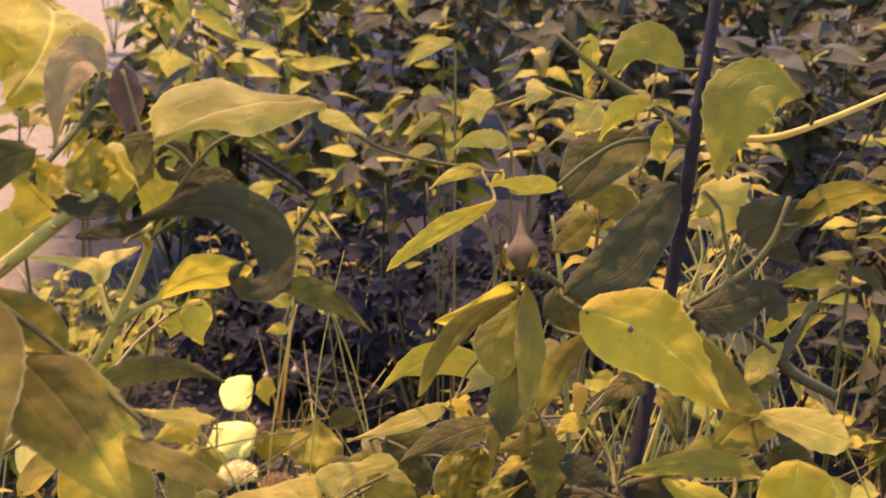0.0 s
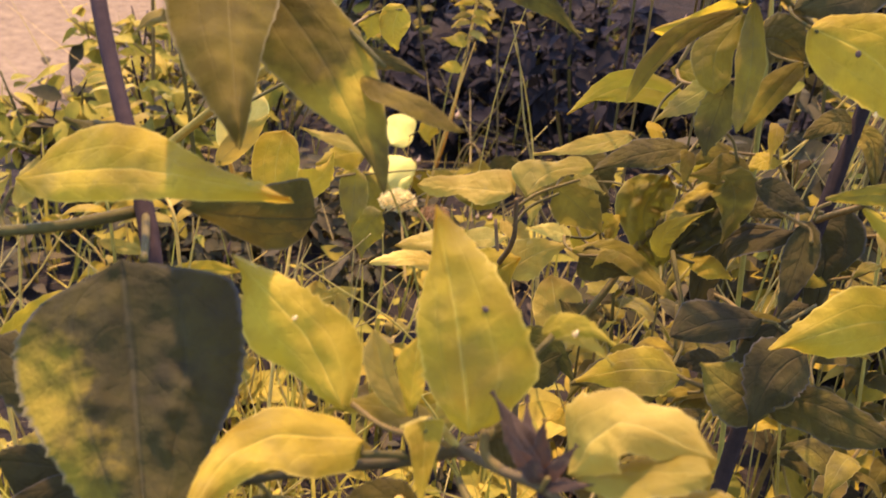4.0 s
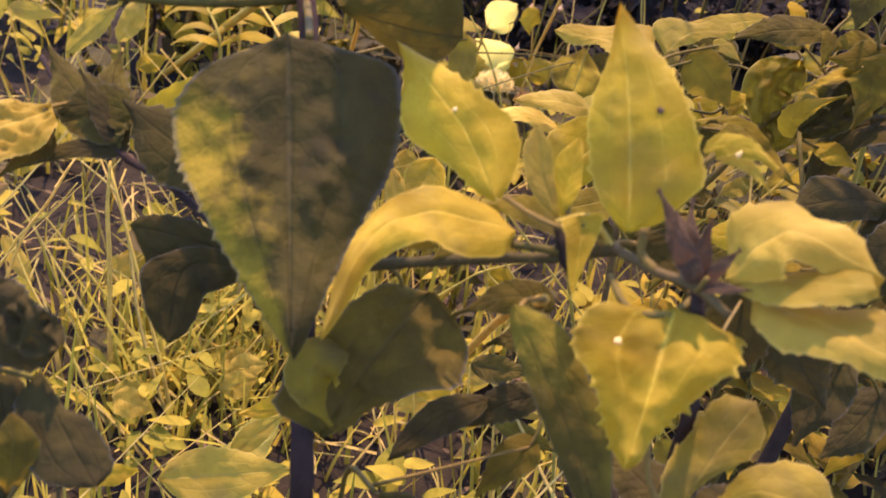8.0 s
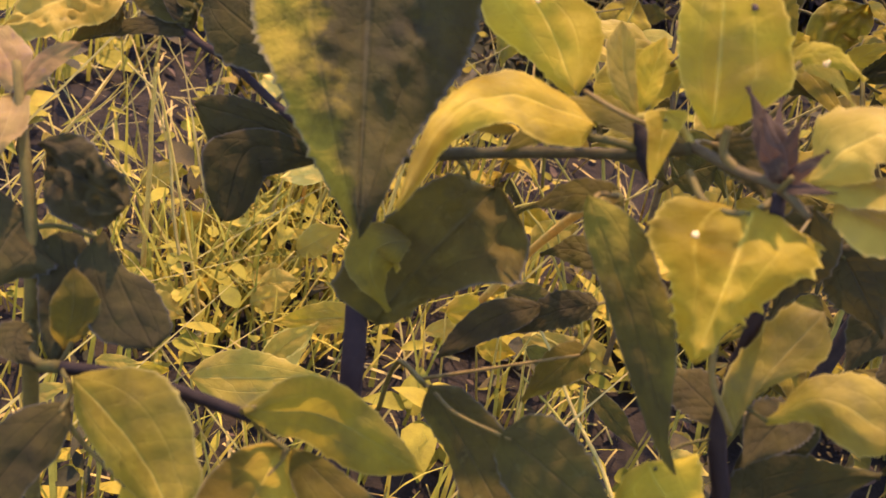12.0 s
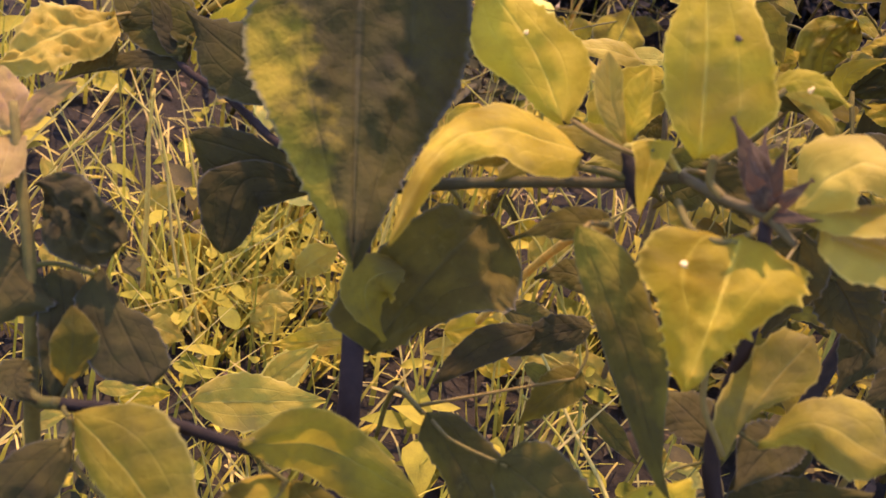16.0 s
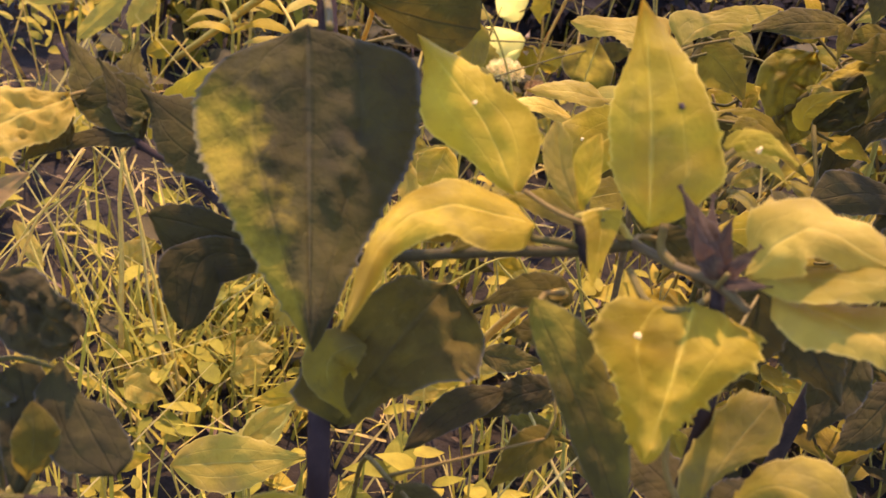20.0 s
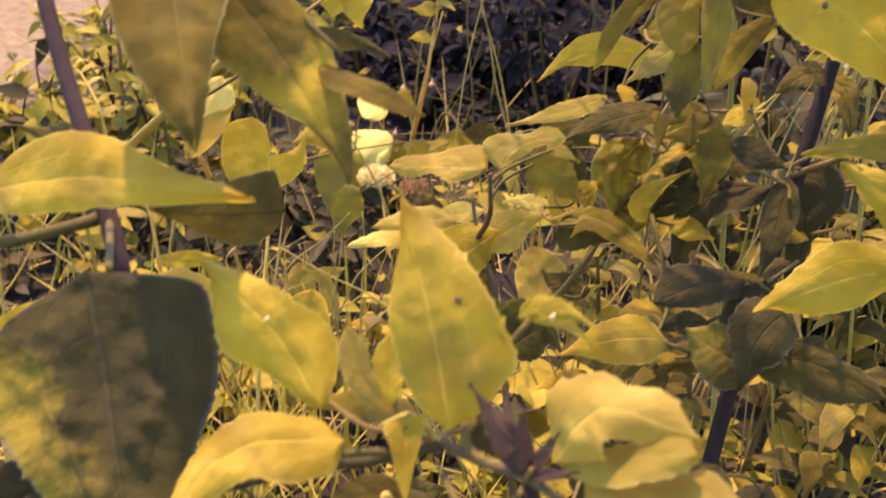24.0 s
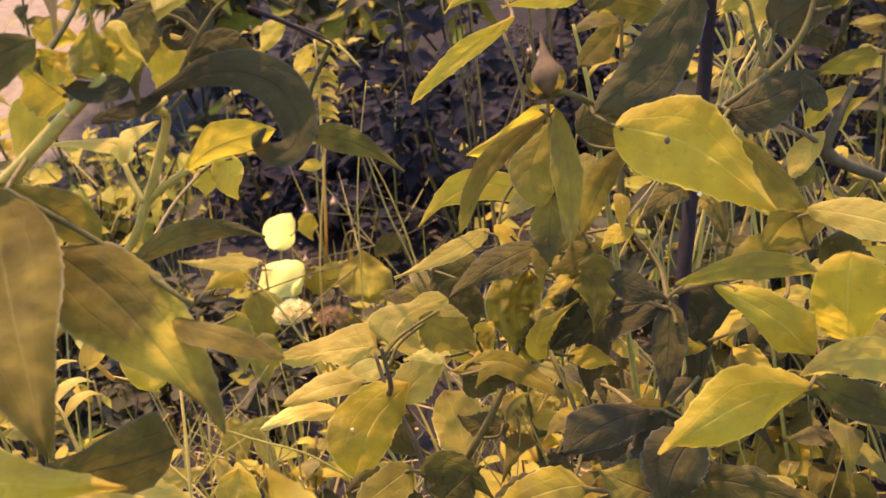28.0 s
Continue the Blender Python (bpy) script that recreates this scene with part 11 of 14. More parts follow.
leaf(herb_m, (-0.0793, 0.5654, 0.2420), (-0.0692, 0.5670, 0.2441), (-0.0570, 0.5689, 0.2464), (-0.005, -0.773, 0.635), 0.0136, CREAM, label='small rounded pale leaf', blunt=0.55, teeth=10, cols=10, tooth=0.02, cup=0.08)
leaf(herb_m, (-0.0243, 0.5487, 0.2694), (-0.0136, 0.5460, 0.2628), (-0.0029, 0.5439, 0.2573), (0.162, -0.788, 0.594), 0.0158, YOUNG_LIT, label='puckered yellow leaf', pucker=0.06, teeth=14, cols=16, tooth=0.065, cup=0.08)
leaf(herb_m, (-0.0314, 0.6177, 0.2744), (-0.0200, 0.6136, 0.2647), (-0.0130, 0.6040, 0.2444), (0.041, -0.899, 0.437), 0.0341, MATURE_SHADED)
leaf(herb_m, (-0.0001, 0.5289, 0.2264), (-0.0141, 0.5288, 0.2280), (-0.0248, 0.5313, 0.2343), (0.140, -0.735, 0.664), 0.0141, MATURE_SHADED)
leaf(herb_m, (-0.0503, 0.5650, 0.2150), (-0.0574, 0.5596, 0.2050), (-0.0434, 0.5556, 0.1953), (0.121, -0.880, 0.459), 0.0180, MATURE_SHADED)
leaf(herb_m, (-0.0819, 0.4985, 0.2199), (-0.0604, 0.4973, 0.2150), (-0.0395, 0.4937, 0.2052), (0.113, -0.803, 0.586), 0.0219, MATURE_SHADED)
leaf(herb_m, (-0.0392, 0.4950, 0.2077), (-0.0273, 0.4999, 0.2162), (-0.0156, 0.5035, 0.2222), (-0.032, -0.838, 0.545), 0.0219, MATURE_SHADED)
leaf(herb_m, (0.0224, 0.4303, 0.2503), (0.0038, 0.4313, 0.2545), (-0.0157, 0.4281, 0.2503), (0.047, -0.794, 0.605), 0.0261, MATURE_SHADED)
leaf(herb_r, (0.0485, 0.5150, 0.3282), (0.0402, 0.5115, 0.3223), (0.0245, 0.5092, 0.3195), (-0.074, -0.729, 0.681), 0.0153, DULL)
leaf(herb_r, (0.1300, 0.4569, 0.3592), (0.1185, 0.4549, 0.3565), (0.1083, 0.4489, 0.3456), (-0.047, -0.827, 0.561), 0.0156, MIDDLE)
leaf(herb_r, (0.1191, 0.4479, 0.3423), (0.1063, 0.4499, 0.3478), (0.0925, 0.4479, 0.3454), (0.076, -0.756, 0.650), 0.0134, MIDDLE)
leaf(herb_r, (0.1388, 0.4731, 0.3685), (0.1318, 0.4721, 0.3672), (0.1245, 0.4701, 0.3639), (-0.038, -0.768, 0.640), 0.0077, MATURE_SHADED)

gl692 = plant('ground_leaf', 'broad cream leaf lying in the sun', 'leaf', (-0.1909, 0.3844, -0.0300), group='leaves close to the soil')
stem(gl692, [(-0.1909, 0.3844, -0.0300), (-0.2212, 0.3757, 0.0825)], [0.0008, 0.0006], STEM_PALE, 'stalk')
leaf(gl692, (-0.2212, 0.3757, 0.0825), (-0.1909, 0.3844, 0.0900), (-0.1606, 0.3932, 0.0975), (0.062, -0.763, 0.643), 0.0259, PALE, teeth=10, cols=10, tooth=0.05, blunt=0.65, peak=0.42, fold=0.3, wave=0.1, quilt=0.07)

gl695 = plant('ground_leaf', 'sunlit oval leaf close to the soil', 'leaf', (-0.1883, 0.4183, -0.0300), group='leaves close to the soil')
stem(gl695, [(-0.1883, 0.4183, -0.0300), (-0.1983, 0.4102, 0.0789)], [0.0008, 0.0006], STEM_PALE, 'stalk')
leaf(gl695, (-0.1983, 0.4102, 0.0789), (-0.1883, 0.4183, 0.0900), (-0.1783, 0.4264, 0.1011), (0.100, -0.844, 0.526), 0.0118, PALE, teeth=10, cols=10, tooth=0.05, blunt=0.65, peak=0.42, fold=0.3, wave=0.1, quilt=0.07)

gl698 = plant('ground_leaf', 'sunlit oval leaf close to the soil', 'leaf', (-0.2823, 0.4791, -0.0300), group='leaves close to the soil')
stem(gl698, [(-0.2823, 0.4791, -0.0300), (-0.2944, 0.4783, 0.0315)], [0.0008, 0.0006], STEM_PALE, 'stalk')
leaf(gl698, (-0.2944, 0.4783, 0.0315), (-0.2823, 0.4791, 0.0300), (-0.2702, 0.4799, 0.0285), (0.132, -0.729, 0.671), 0.0182, PALE, teeth=10, cols=10, tooth=0.05, blunt=0.65, peak=0.42, fold=0.3, wave=0.1, quilt=0.07)

gl701 = plant('ground_leaf', 'sunlit oval leaf close to the soil', 'leaf', (-0.1270, 0.5304, -0.0300), group='leaves close to the soil')
stem(gl701, [(-0.1270, 0.5304, -0.0300), (-0.1394, 0.5257, 0.0452)], [0.0008, 0.0006], STEM_PALE, 'stalk')
leaf(gl701, (-0.1394, 0.5257, 0.0452), (-0.1270, 0.5304, 0.0500), (-0.1146, 0.5350, 0.0548), (0.066, -0.797, 0.600), 0.0112, PALE, teeth=10, cols=10, tooth=0.05, blunt=0.65, peak=0.42, fold=0.3, wave=0.1, quilt=0.07)

gl704 = plant('ground_leaf', 'sunlit oval leaf close to the soil', 'leaf', (-0.4561, 0.7612, -0.0300), group='leaves close to the soil')
stem(gl704, [(-0.4561, 0.7612, -0.0300), (-0.4707, 0.7476, 0.1010)], [0.0008, 0.0006], STEM_PALE, 'stalk')
leaf(gl704, (-0.4707, 0.7476, 0.1010), (-0.4561, 0.7612, 0.1200), (-0.4415, 0.7747, 0.1390), (0.371, -0.867, 0.332), 0.0152, PALE, teeth=10, cols=10, tooth=0.05, blunt=0.65, peak=0.42, fold=0.3, wave=0.1, quilt=0.07)

gl707 = plant('ground_leaf', 'sunlit oval leaf close to the soil', 'leaf', (-0.4940, 0.9095, -0.0300), group='leaves close to the soil')
stem(gl707, [(-0.4940, 0.9095, -0.0300), (-0.5000, 0.8965, 0.0499)], [0.0008, 0.0006], STEM_PALE, 'stalk')
leaf(gl707, (-0.5000, 0.8965, 0.0499), (-0.4940, 0.9095, 0.0700), (-0.4879, 0.9225, 0.0901), (0.400, -0.820, 0.409), 0.0198, PALE, teeth=10, cols=10, tooth=0.05, blunt=0.65, peak=0.42, fold=0.3, wave=0.1, quilt=0.07)

gl710 = plant('ground_leaf', 'sunlit oval leaf close to the soil', 'leaf', (-0.3570, 0.6205, -0.0300), group='leaves close to the soil')
stem(gl710, [(-0.3570, 0.6205, -0.0300), (-0.3678, 0.6137, 0.0112)], [0.0008, 0.0006], STEM_PALE, 'stalk')
leaf(gl710, (-0.3678, 0.6137, 0.0112), (-0.3570, 0.6205, 0.0200), (-0.3463, 0.6273, 0.0288), (0.202, -0.878, 0.434), 0.0186, PALE, teeth=10, cols=10, tooth=0.05, blunt=0.65, peak=0.42, fold=0.3, wave=0.1, quilt=0.07)


gl716 = plant('ground_leaf', 'sunlit oval leaf close to the soil', 'leaf', (-0.2397, 0.5537, -0.0300), group='leaves close to the soil')
stem(gl716, [(-0.2397, 0.5537, -0.0300), (-0.2508, 0.5497, 0.0161)], [0.0008, 0.0006], STEM_PALE, 'stalk')
leaf(gl716, (-0.2508, 0.5497, 0.0161), (-0.2397, 0.5537, 0.0200), (-0.2286, 0.5576, 0.0239), (0.091, -0.820, 0.564), 0.0170, PALE, teeth=10, cols=10, tooth=0.05, blunt=0.65, peak=0.42, fold=0.3, wave=0.1, quilt=0.07)

gl719 = plant('ground_leaf', 'sunlit oval leaf close to the soil', 'leaf', (-0.1022, 0.6169, -0.0300), group='leaves close to the soil')
stem(gl719, [(-0.1022, 0.6169, -0.0300), (-0.1165, 0.6110, 0.0136)], [0.0008, 0.0006], STEM_PALE, 'stalk')
leaf(gl719, (-0.1165, 0.6110, 0.0136), (-0.1022, 0.6169, 0.0200), (-0.0880, 0.6227, 0.0264), (0.067, -0.805, 0.589), 0.0149, PALE, teeth=10, cols=10, tooth=0.05, blunt=0.65, peak=0.42, fold=0.3, wave=0.1, quilt=0.07)

gl722 = plant('ground_leaf', 'sunlit oval leaf close to the soil', 'leaf', (-0.3980, 0.5528, -0.0300), group='leaves close to the soil')
stem(gl722, [(-0.3980, 0.5528, -0.0300), (-0.4106, 0.5579, 0.0614)], [0.0008, 0.0006], STEM_PALE, 'stalk')
leaf(gl722, (-0.4106, 0.5579, 0.0614), (-0.3980, 0.5528, 0.0500), (-0.3853, 0.5477, 0.0386), (0.315, -0.687, 0.655), 0.0114, PALE, teeth=10, cols=10, tooth=0.05, blunt=0.65, peak=0.42, fold=0.3, wave=0.1, quilt=0.07)

gl725 = plant('ground_leaf', 'sunlit oval leaf close to the soil', 'leaf', (-0.5652, 0.8685, -0.0300), group='leaves close to the soil')
stem(gl725, [(-0.5652, 0.8685, -0.0300), (-0.5867, 0.8652, 0.0695)], [0.0008, 0.0006], STEM_PALE, 'stalk')
leaf(gl725, (-0.5867, 0.8652, 0.0695), (-0.5652, 0.8685, 0.0700), (-0.5438, 0.8718, 0.0705), (0.132, -0.909, 0.396), 0.0154, PALE, teeth=10, cols=10, tooth=0.05, blunt=0.65, peak=0.42, fold=0.3, wave=0.1, quilt=0.07)

gl728 = plant('ground_leaf', 'sunlit oval leaf close to the soil', 'leaf', (-0.4773, 0.9918, -0.0300), group='leaves close to the soil')
stem(gl728, [(-0.4773, 0.9918, -0.0300), (-0.4932, 0.9908, 0.0320)], [0.0008, 0.0006], STEM_PALE, 'stalk')
leaf(gl728, (-0.4932, 0.9908, 0.0320), (-0.4773, 0.9918, 0.0300), (-0.4614, 0.9929, 0.0280), (0.113, -0.895, 0.432), 0.0171, YOUNG_LIT, teeth=10, cols=10, tooth=0.05, blunt=0.65, peak=0.42, fold=0.3, wave=0.1, quilt=0.07)

gl731 = plant('ground_leaf', 'sunlit oval leaf close to the soil', 'leaf', (-0.4755, 0.9147, -0.0300), group='leaves close to the soil')
stem(gl731, [(-0.4755, 0.9147, -0.0300), (-0.4878, 0.9089, 0.0232)], [0.0008, 0.0006], STEM_PALE, 'stalk')
leaf(gl731, (-0.4878, 0.9089, 0.0232), (-0.4755, 0.9147, 0.0300), (-0.4633, 0.9206, 0.0368), (0.242, -0.908, 0.342), 0.0162, YOUNG_LIT, teeth=10, cols=10, tooth=0.05, blunt=0.65, peak=0.42, fold=0.3, wave=0.1, quilt=0.07)

gl734 = plant('ground_leaf', 'sunlit oval leaf close to the soil', 'leaf', (-0.2566, 0.4018, -0.0300), group='leaves close to the soil')
stem(gl734, [(-0.2566, 0.4018, -0.0300), (-0.2682, 0.3977, 0.0459)], [0.0008, 0.0006], STEM_PALE, 'stalk')
leaf(gl734, (-0.2682, 0.3977, 0.0459), (-0.2566, 0.4018, 0.0500), (-0.2449, 0.4060, 0.0541), (0.062, -0.787, 0.613), 0.0116, YOUNG_LIT, teeth=10, cols=10, tooth=0.05, blunt=0.65, peak=0.42, fold=0.3, wave=0.1, quilt=0.07)

gl737 = plant('ground_leaf', 'sunlit oval leaf close to the soil', 'leaf', (-0.1971, 0.8273, -0.0300), group='leaves close to the soil')
stem(gl737, [(-0.1971, 0.8273, -0.0300), (-0.2139, 0.8223, 0.0456)], [0.0008, 0.0006], STEM_PALE, 'stalk')
leaf(gl737, (-0.2139, 0.8223, 0.0456), (-0.1971, 0.8273, 0.0500), (-0.1804, 0.8323, 0.0544), (0.144, -0.879, 0.454), 0.0108, PALE, teeth=10, cols=10, tooth=0.05, blunt=0.65, peak=0.42, fold=0.3, wave=0.1, quilt=0.07)

gl740 = plant('ground_leaf', 'sunlit oval leaf close to the soil', 'leaf', (0.0554, 0.9812, -0.0300), group='leaves close to the soil')
stem(gl740, [(0.0554, 0.9812, -0.0300), (0.0413, 0.9744, 0.0221)], [0.0008, 0.0006], STEM_PALE, 'stalk')
leaf(gl740, (0.0413, 0.9744, 0.0221), (0.0554, 0.9812, 0.0300), (0.0696, 0.9879, 0.0379), (0.100, -0.837, 0.537), 0.0161, PALE, teeth=10, cols=10, tooth=0.05, blunt=0.65, peak=0.42, fold=0.3, wave=0.1, quilt=0.07)

gl743 = plant('ground_leaf', 'sunlit oval leaf close to the soil', 'leaf', (0.1529, 1.0231, -0.0300), group='leaves close to the soil')
stem(gl743, [(0.1529, 1.0231, -0.0300), (0.1351, 1.0220, 0.0323)], [0.0008, 0.0006], STEM_PALE, 'stalk')
leaf(gl743, (0.1351, 1.0220, 0.0323), (0.1529, 1.0231, 0.0300), (0.1706, 1.0243, 0.0277), (0.107, -0.919, 0.379), 0.0123, PALE, teeth=10, cols=10, tooth=0.05, blunt=0.65, peak=0.42, fold=0.3, wave=0.1, quilt=0.07)

gl746 = plant('ground_leaf', 'sunlit oval leaf close to the soil', 'leaf', (0.0939, 1.1441, -0.0300), group='leaves close to the soil')
stem(gl746, [(0.0939, 1.1441, -0.0300), (0.0766, 1.1331, 0.0558)], [0.0008, 0.0006], STEM_PALE, 'stalk')
leaf(gl746, (0.0766, 1.1331, 0.0558), (0.0939, 1.1441, 0.0700), (0.1111, 1.1551, 0.0842), (0.097, -0.841, 0.533), 0.0177, YOUNG_LIT, teeth=10, cols=10, tooth=0.05, blunt=0.65, peak=0.42, fold=0.3, wave=0.1, quilt=0.07)

gl749 = plant('ground_leaf', 'sunlit oval leaf close to the soil', 'leaf', (0.2657, 1.1441, -0.0300), group='leaves close to the soil')
stem(gl749, [(0.2657, 1.1441, -0.0300), (0.2613, 1.1515, 0.0542)], [0.0008, 0.0006], STEM_PALE, 'stalk')
leaf(gl749, (0.2613, 1.1515, 0.0542), (0.2657, 1.1441, 0.0300), (0.2702, 1.1367, 0.0058), (-0.178, -0.950, 0.258), 0.0274, PALE, teeth=10, cols=10, tooth=0.05, blunt=0.65, peak=0.42, fold=0.3, wave=0.1, quilt=0.07)

gl752 = plant('ground_leaf', 'sunlit oval leaf close to the soil', 'leaf', (0.1745, 1.1441, -0.0300), group='leaves close to the soil')
stem(gl752, [(0.1745, 1.1441, -0.0300), (0.1631, 1.1383, 0.0111)], [0.0008, 0.0006], STEM_PALE, 'stalk')
leaf(gl752, (0.1631, 1.1383, 0.0111), (0.1745, 1.1441, 0.0300), (0.1859, 1.1499, 0.0489), (-0.164, -0.911, 0.378), 0.0228, PALE, teeth=10, cols=10, tooth=0.05, blunt=0.65, peak=0.42, fold=0.3, wave=0.1, quilt=0.07)

gl755 = plant('ground_leaf', 'sunlit oval leaf close to the soil', 'leaf', (0.3599, 1.3077, -0.0300), group='leaves close to the soil')
stem(gl755, [(0.3599, 1.3077, -0.0300), (0.3451, 1.3041, 0.0182)], [0.0008, 0.0006], STEM_PALE, 'stalk')
leaf(gl755, (0.3451, 1.3041, 0.0182), (0.3599, 1.3077, 0.0300), (0.3746, 1.3113, 0.0418), (-0.148, -0.879, 0.454), 0.0206, PALE, teeth=10, cols=10, tooth=0.05, blunt=0.65, peak=0.42, fold=0.3, wave=0.1, quilt=0.07)

gl758 = plant('ground_leaf', 'sunlit oval leaf close to the soil', 'leaf', (0.1863, 1.1762, -0.0300), group='leaves close to the soil')
stem(gl758, [(0.1863, 1.1762, -0.0300), (0.1618, 1.1791, 0.0289)], [0.0008, 0.0006], STEM_PALE, 'stalk')
leaf(gl758, (0.1618, 1.1791, 0.0289), (0.1863, 1.1762, 0.0200), (0.2108, 1.1732, 0.0111), (0.023, -0.928, 0.371), 0.0280, PALE, teeth=10, cols=10, tooth=0.05, blunt=0.65, peak=0.42, fold=0.3, wave=0.1, quilt=0.07)

gl761 = plant('ground_leaf', 'sunlit oval leaf close to the soil', 'leaf', (0.2492, 1.1335, -0.0300), group='leaves close to the soil')
stem(gl761, [(0.2492, 1.1335, -0.0300), (0.2215, 1.1345, 0.0254)], [0.0008, 0.0006], STEM_PALE, 'stalk')
leaf(gl761, (0.2215, 1.1345, 0.0254), (0.2492, 1.1335, 0.0200), (0.2769, 1.1325, 0.0146), (0.044, -0.915, 0.400), 0.0271, PALE, teeth=10, cols=10, tooth=0.05, blunt=0.65, peak=0.42, fold=0.3, wave=0.1, quilt=0.07)

gl764 = plant('ground_leaf', 'sunlit oval leaf close to the soil', 'leaf', (0.0144, 0.8465, -0.0300), group='leaves close to the soil')
stem(gl764, [(0.0144, 0.8465, -0.0300), (-0.0098, 0.8426, 0.0151)], [0.0008, 0.0006], STEM_PALE, 'stalk')
leaf(gl764, (-0.0098, 0.8426, 0.0151), (0.0144, 0.8465, 0.0200), (0.0385, 0.8503, 0.0249), (0.018, -0.829, 0.559), 0.0254, PALE, teeth=10, cols=10, tooth=0.05, blunt=0.65, peak=0.42, fold=0.3, wave=0.1, quilt=0.07)

gl767 = plant('ground_leaf', 'sunlit oval leaf close to the soil', 'leaf', (0.0332, 0.7567, -0.0300), group='leaves close to the soil')
stem(gl767, [(0.0332, 0.7567, -0.0300), (0.0191, 0.7545, 0.0171)], [0.0008, 0.0006], STEM_PALE, 'stalk')
leaf(gl767, (0.0191, 0.7545, 0.0171), (0.0332, 0.7567, 0.0200), (0.0473, 0.7590, 0.0229), (0.004, -0.797, 0.604), 0.0166, PALE, teeth=10, cols=10, tooth=0.05, blunt=0.65, peak=0.42, fold=0.3, wave=0.1, quilt=0.07)
leaf(herb_a, (-0.2178, 0.3123, 0.2942), (-0.2416, 0.3248, 0.3009), (-0.2604, 0.3389, 0.3092), (-0.110, -0.617, 0.779), 0.0190, MATURE_SHADED)
leaf(herb_a, (-0.2164, 0.3174, 0.3023), (-0.2336, 0.3199, 0.3007), (-0.2514, 0.3170, 0.2902), (-0.176, -0.823, 0.540), 0.0139, MATURE_SHADED)
leaf(herb_a, (-0.2170, 0.3146, 0.2978), (-0.2294, 0.3283, 0.3040), (-0.2344, 0.3443, 0.3121), (0.108, -0.379, 0.919), 0.0140, MATURE_SHADED)
leaf(herb_a, (-0.2393, 0.3069, 0.2903), (-0.2460, 0.3037, 0.2865), (-0.2549, 0.2967, 0.2770), (0.100, -0.842, 0.530), 0.0098, MATURE_SHADED)
leaf(herb_b, (0.0363, 0.3108, 0.2907), (0.0310, 0.3026, 0.2784), (0.0275, 0.2930, 0.2632), (-0.179, -0.799, 0.574), 0.0200, DARK)
leaf(herb_b, (0.0561, 0.3263, 0.2727), (0.0491, 0.3173, 0.2596), (0.0407, 0.3101, 0.2495), (-0.165, -0.755, 0.635), 0.0172, DARK)
leaf(herb_b, (-0.0543, 0.2813, 0.2631), (-0.0677, 0.2842, 0.2514), (-0.0807, 0.2849, 0.2362), (-0.534, -0.730, 0.427), 0.0131, DARK)
leaf(herb_b, (-0.0503, 0.3048, 0.2621), (-0.0674, 0.3131, 0.2603), (-0.0788, 0.3176, 0.2509), (-0.509, -0.567, 0.647), 0.0118, MATURE_SHADED)
leaf(herb_b, (-0.0522, 0.2741, 0.2505), (-0.0589, 0.2685, 0.2428), (-0.0664, 0.2607, 0.2317), (-0.165, -0.741, 0.651), 0.0146, DULL)

gl781 = plant('ground_leaf', 'sunlit oval leaf close to the soil', 'leaf', (0.0296, 0.5286, -0.0300), group='leaves close to the soil')
stem(gl781, [(0.0296, 0.5286, -0.0300), (0.0149, 0.5279, 0.0223)], [0.0008, 0.0006], STEM_PALE, 'stalk')
leaf(gl781, (0.0149, 0.5279, 0.0223), (0.0296, 0.5286, 0.0200), (0.0442, 0.5293, 0.0177), (0.131, -0.788, 0.602), 0.0132, CREAM, teeth=10, cols=10, tooth=0.05, blunt=0.65, peak=0.42, fold=0.3, wave=0.1, quilt=0.07)
leaf(herb_b, (0.0083, 0.2344, 0.2858), (0.0007, 0.2247, 0.2818), (-0.0046, 0.2133, 0.2745), (-0.105, -0.418, 0.902), 0.0168, DARK, **BROAD)
leaf(fern_weed, (-0.1441, 1.0129, 0.3192), (-0.1546, 0.9969, 0.3106), (-0.1622, 0.9806, 0.3011), (0.349, -0.598, 0.721), 0.0175, YOUNG_LIT)
leaf(fern_weed, (-0.1369, 1.1001, 0.2687), (-0.1453, 1.0836, 0.2588), (-0.1485, 1.0667, 0.2477), (0.209, -0.571, 0.794), 0.0142, YOUNG_LIT)
leaf(fern_weed, (-0.1350, 1.0860, 0.2399), (-0.1438, 1.0723, 0.2359), (-0.1538, 1.0609, 0.2366), (0.476, -0.457, 0.751), 0.0121, PALE)
leaf(fern_weed, (-0.1377, 1.0649, 0.1975), (-0.1475, 1.0532, 0.1976), (-0.1587, 1.0437, 0.2024), (0.631, -0.486, 0.605), 0.0121, YOUNG_LIT)
leaf(fern_weed, (-0.1393, 1.0535, 0.1747), (-0.1484, 1.0426, 0.1763), (-0.1573, 1.0319, 0.1783), (0.628, -0.415, 0.658), 0.0111, YOUNG_LIT)
leaf(herb_m, (-0.0010, 0.4982, 0.2809), (-0.0074, 0.4916, 0.2812), (-0.0129, 0.4862, 0.2772), (0.236, -0.489, 0.840), 0.0057, MIDDLE)
leaf(herb_m, (0.0336, 0.5211, 0.2989), (0.0331, 0.5132, 0.2961), (0.0321, 0.5055, 0.2872), (0.267, -0.595, 0.758), 0.0095, DULL)
leaf(herb_m, (0.0462, 0.5774, 0.2488), (0.0466, 0.5685, 0.2454), (0.0463, 0.5597, 0.2351), (0.120, -0.608, 0.785), 0.0107, DULL)
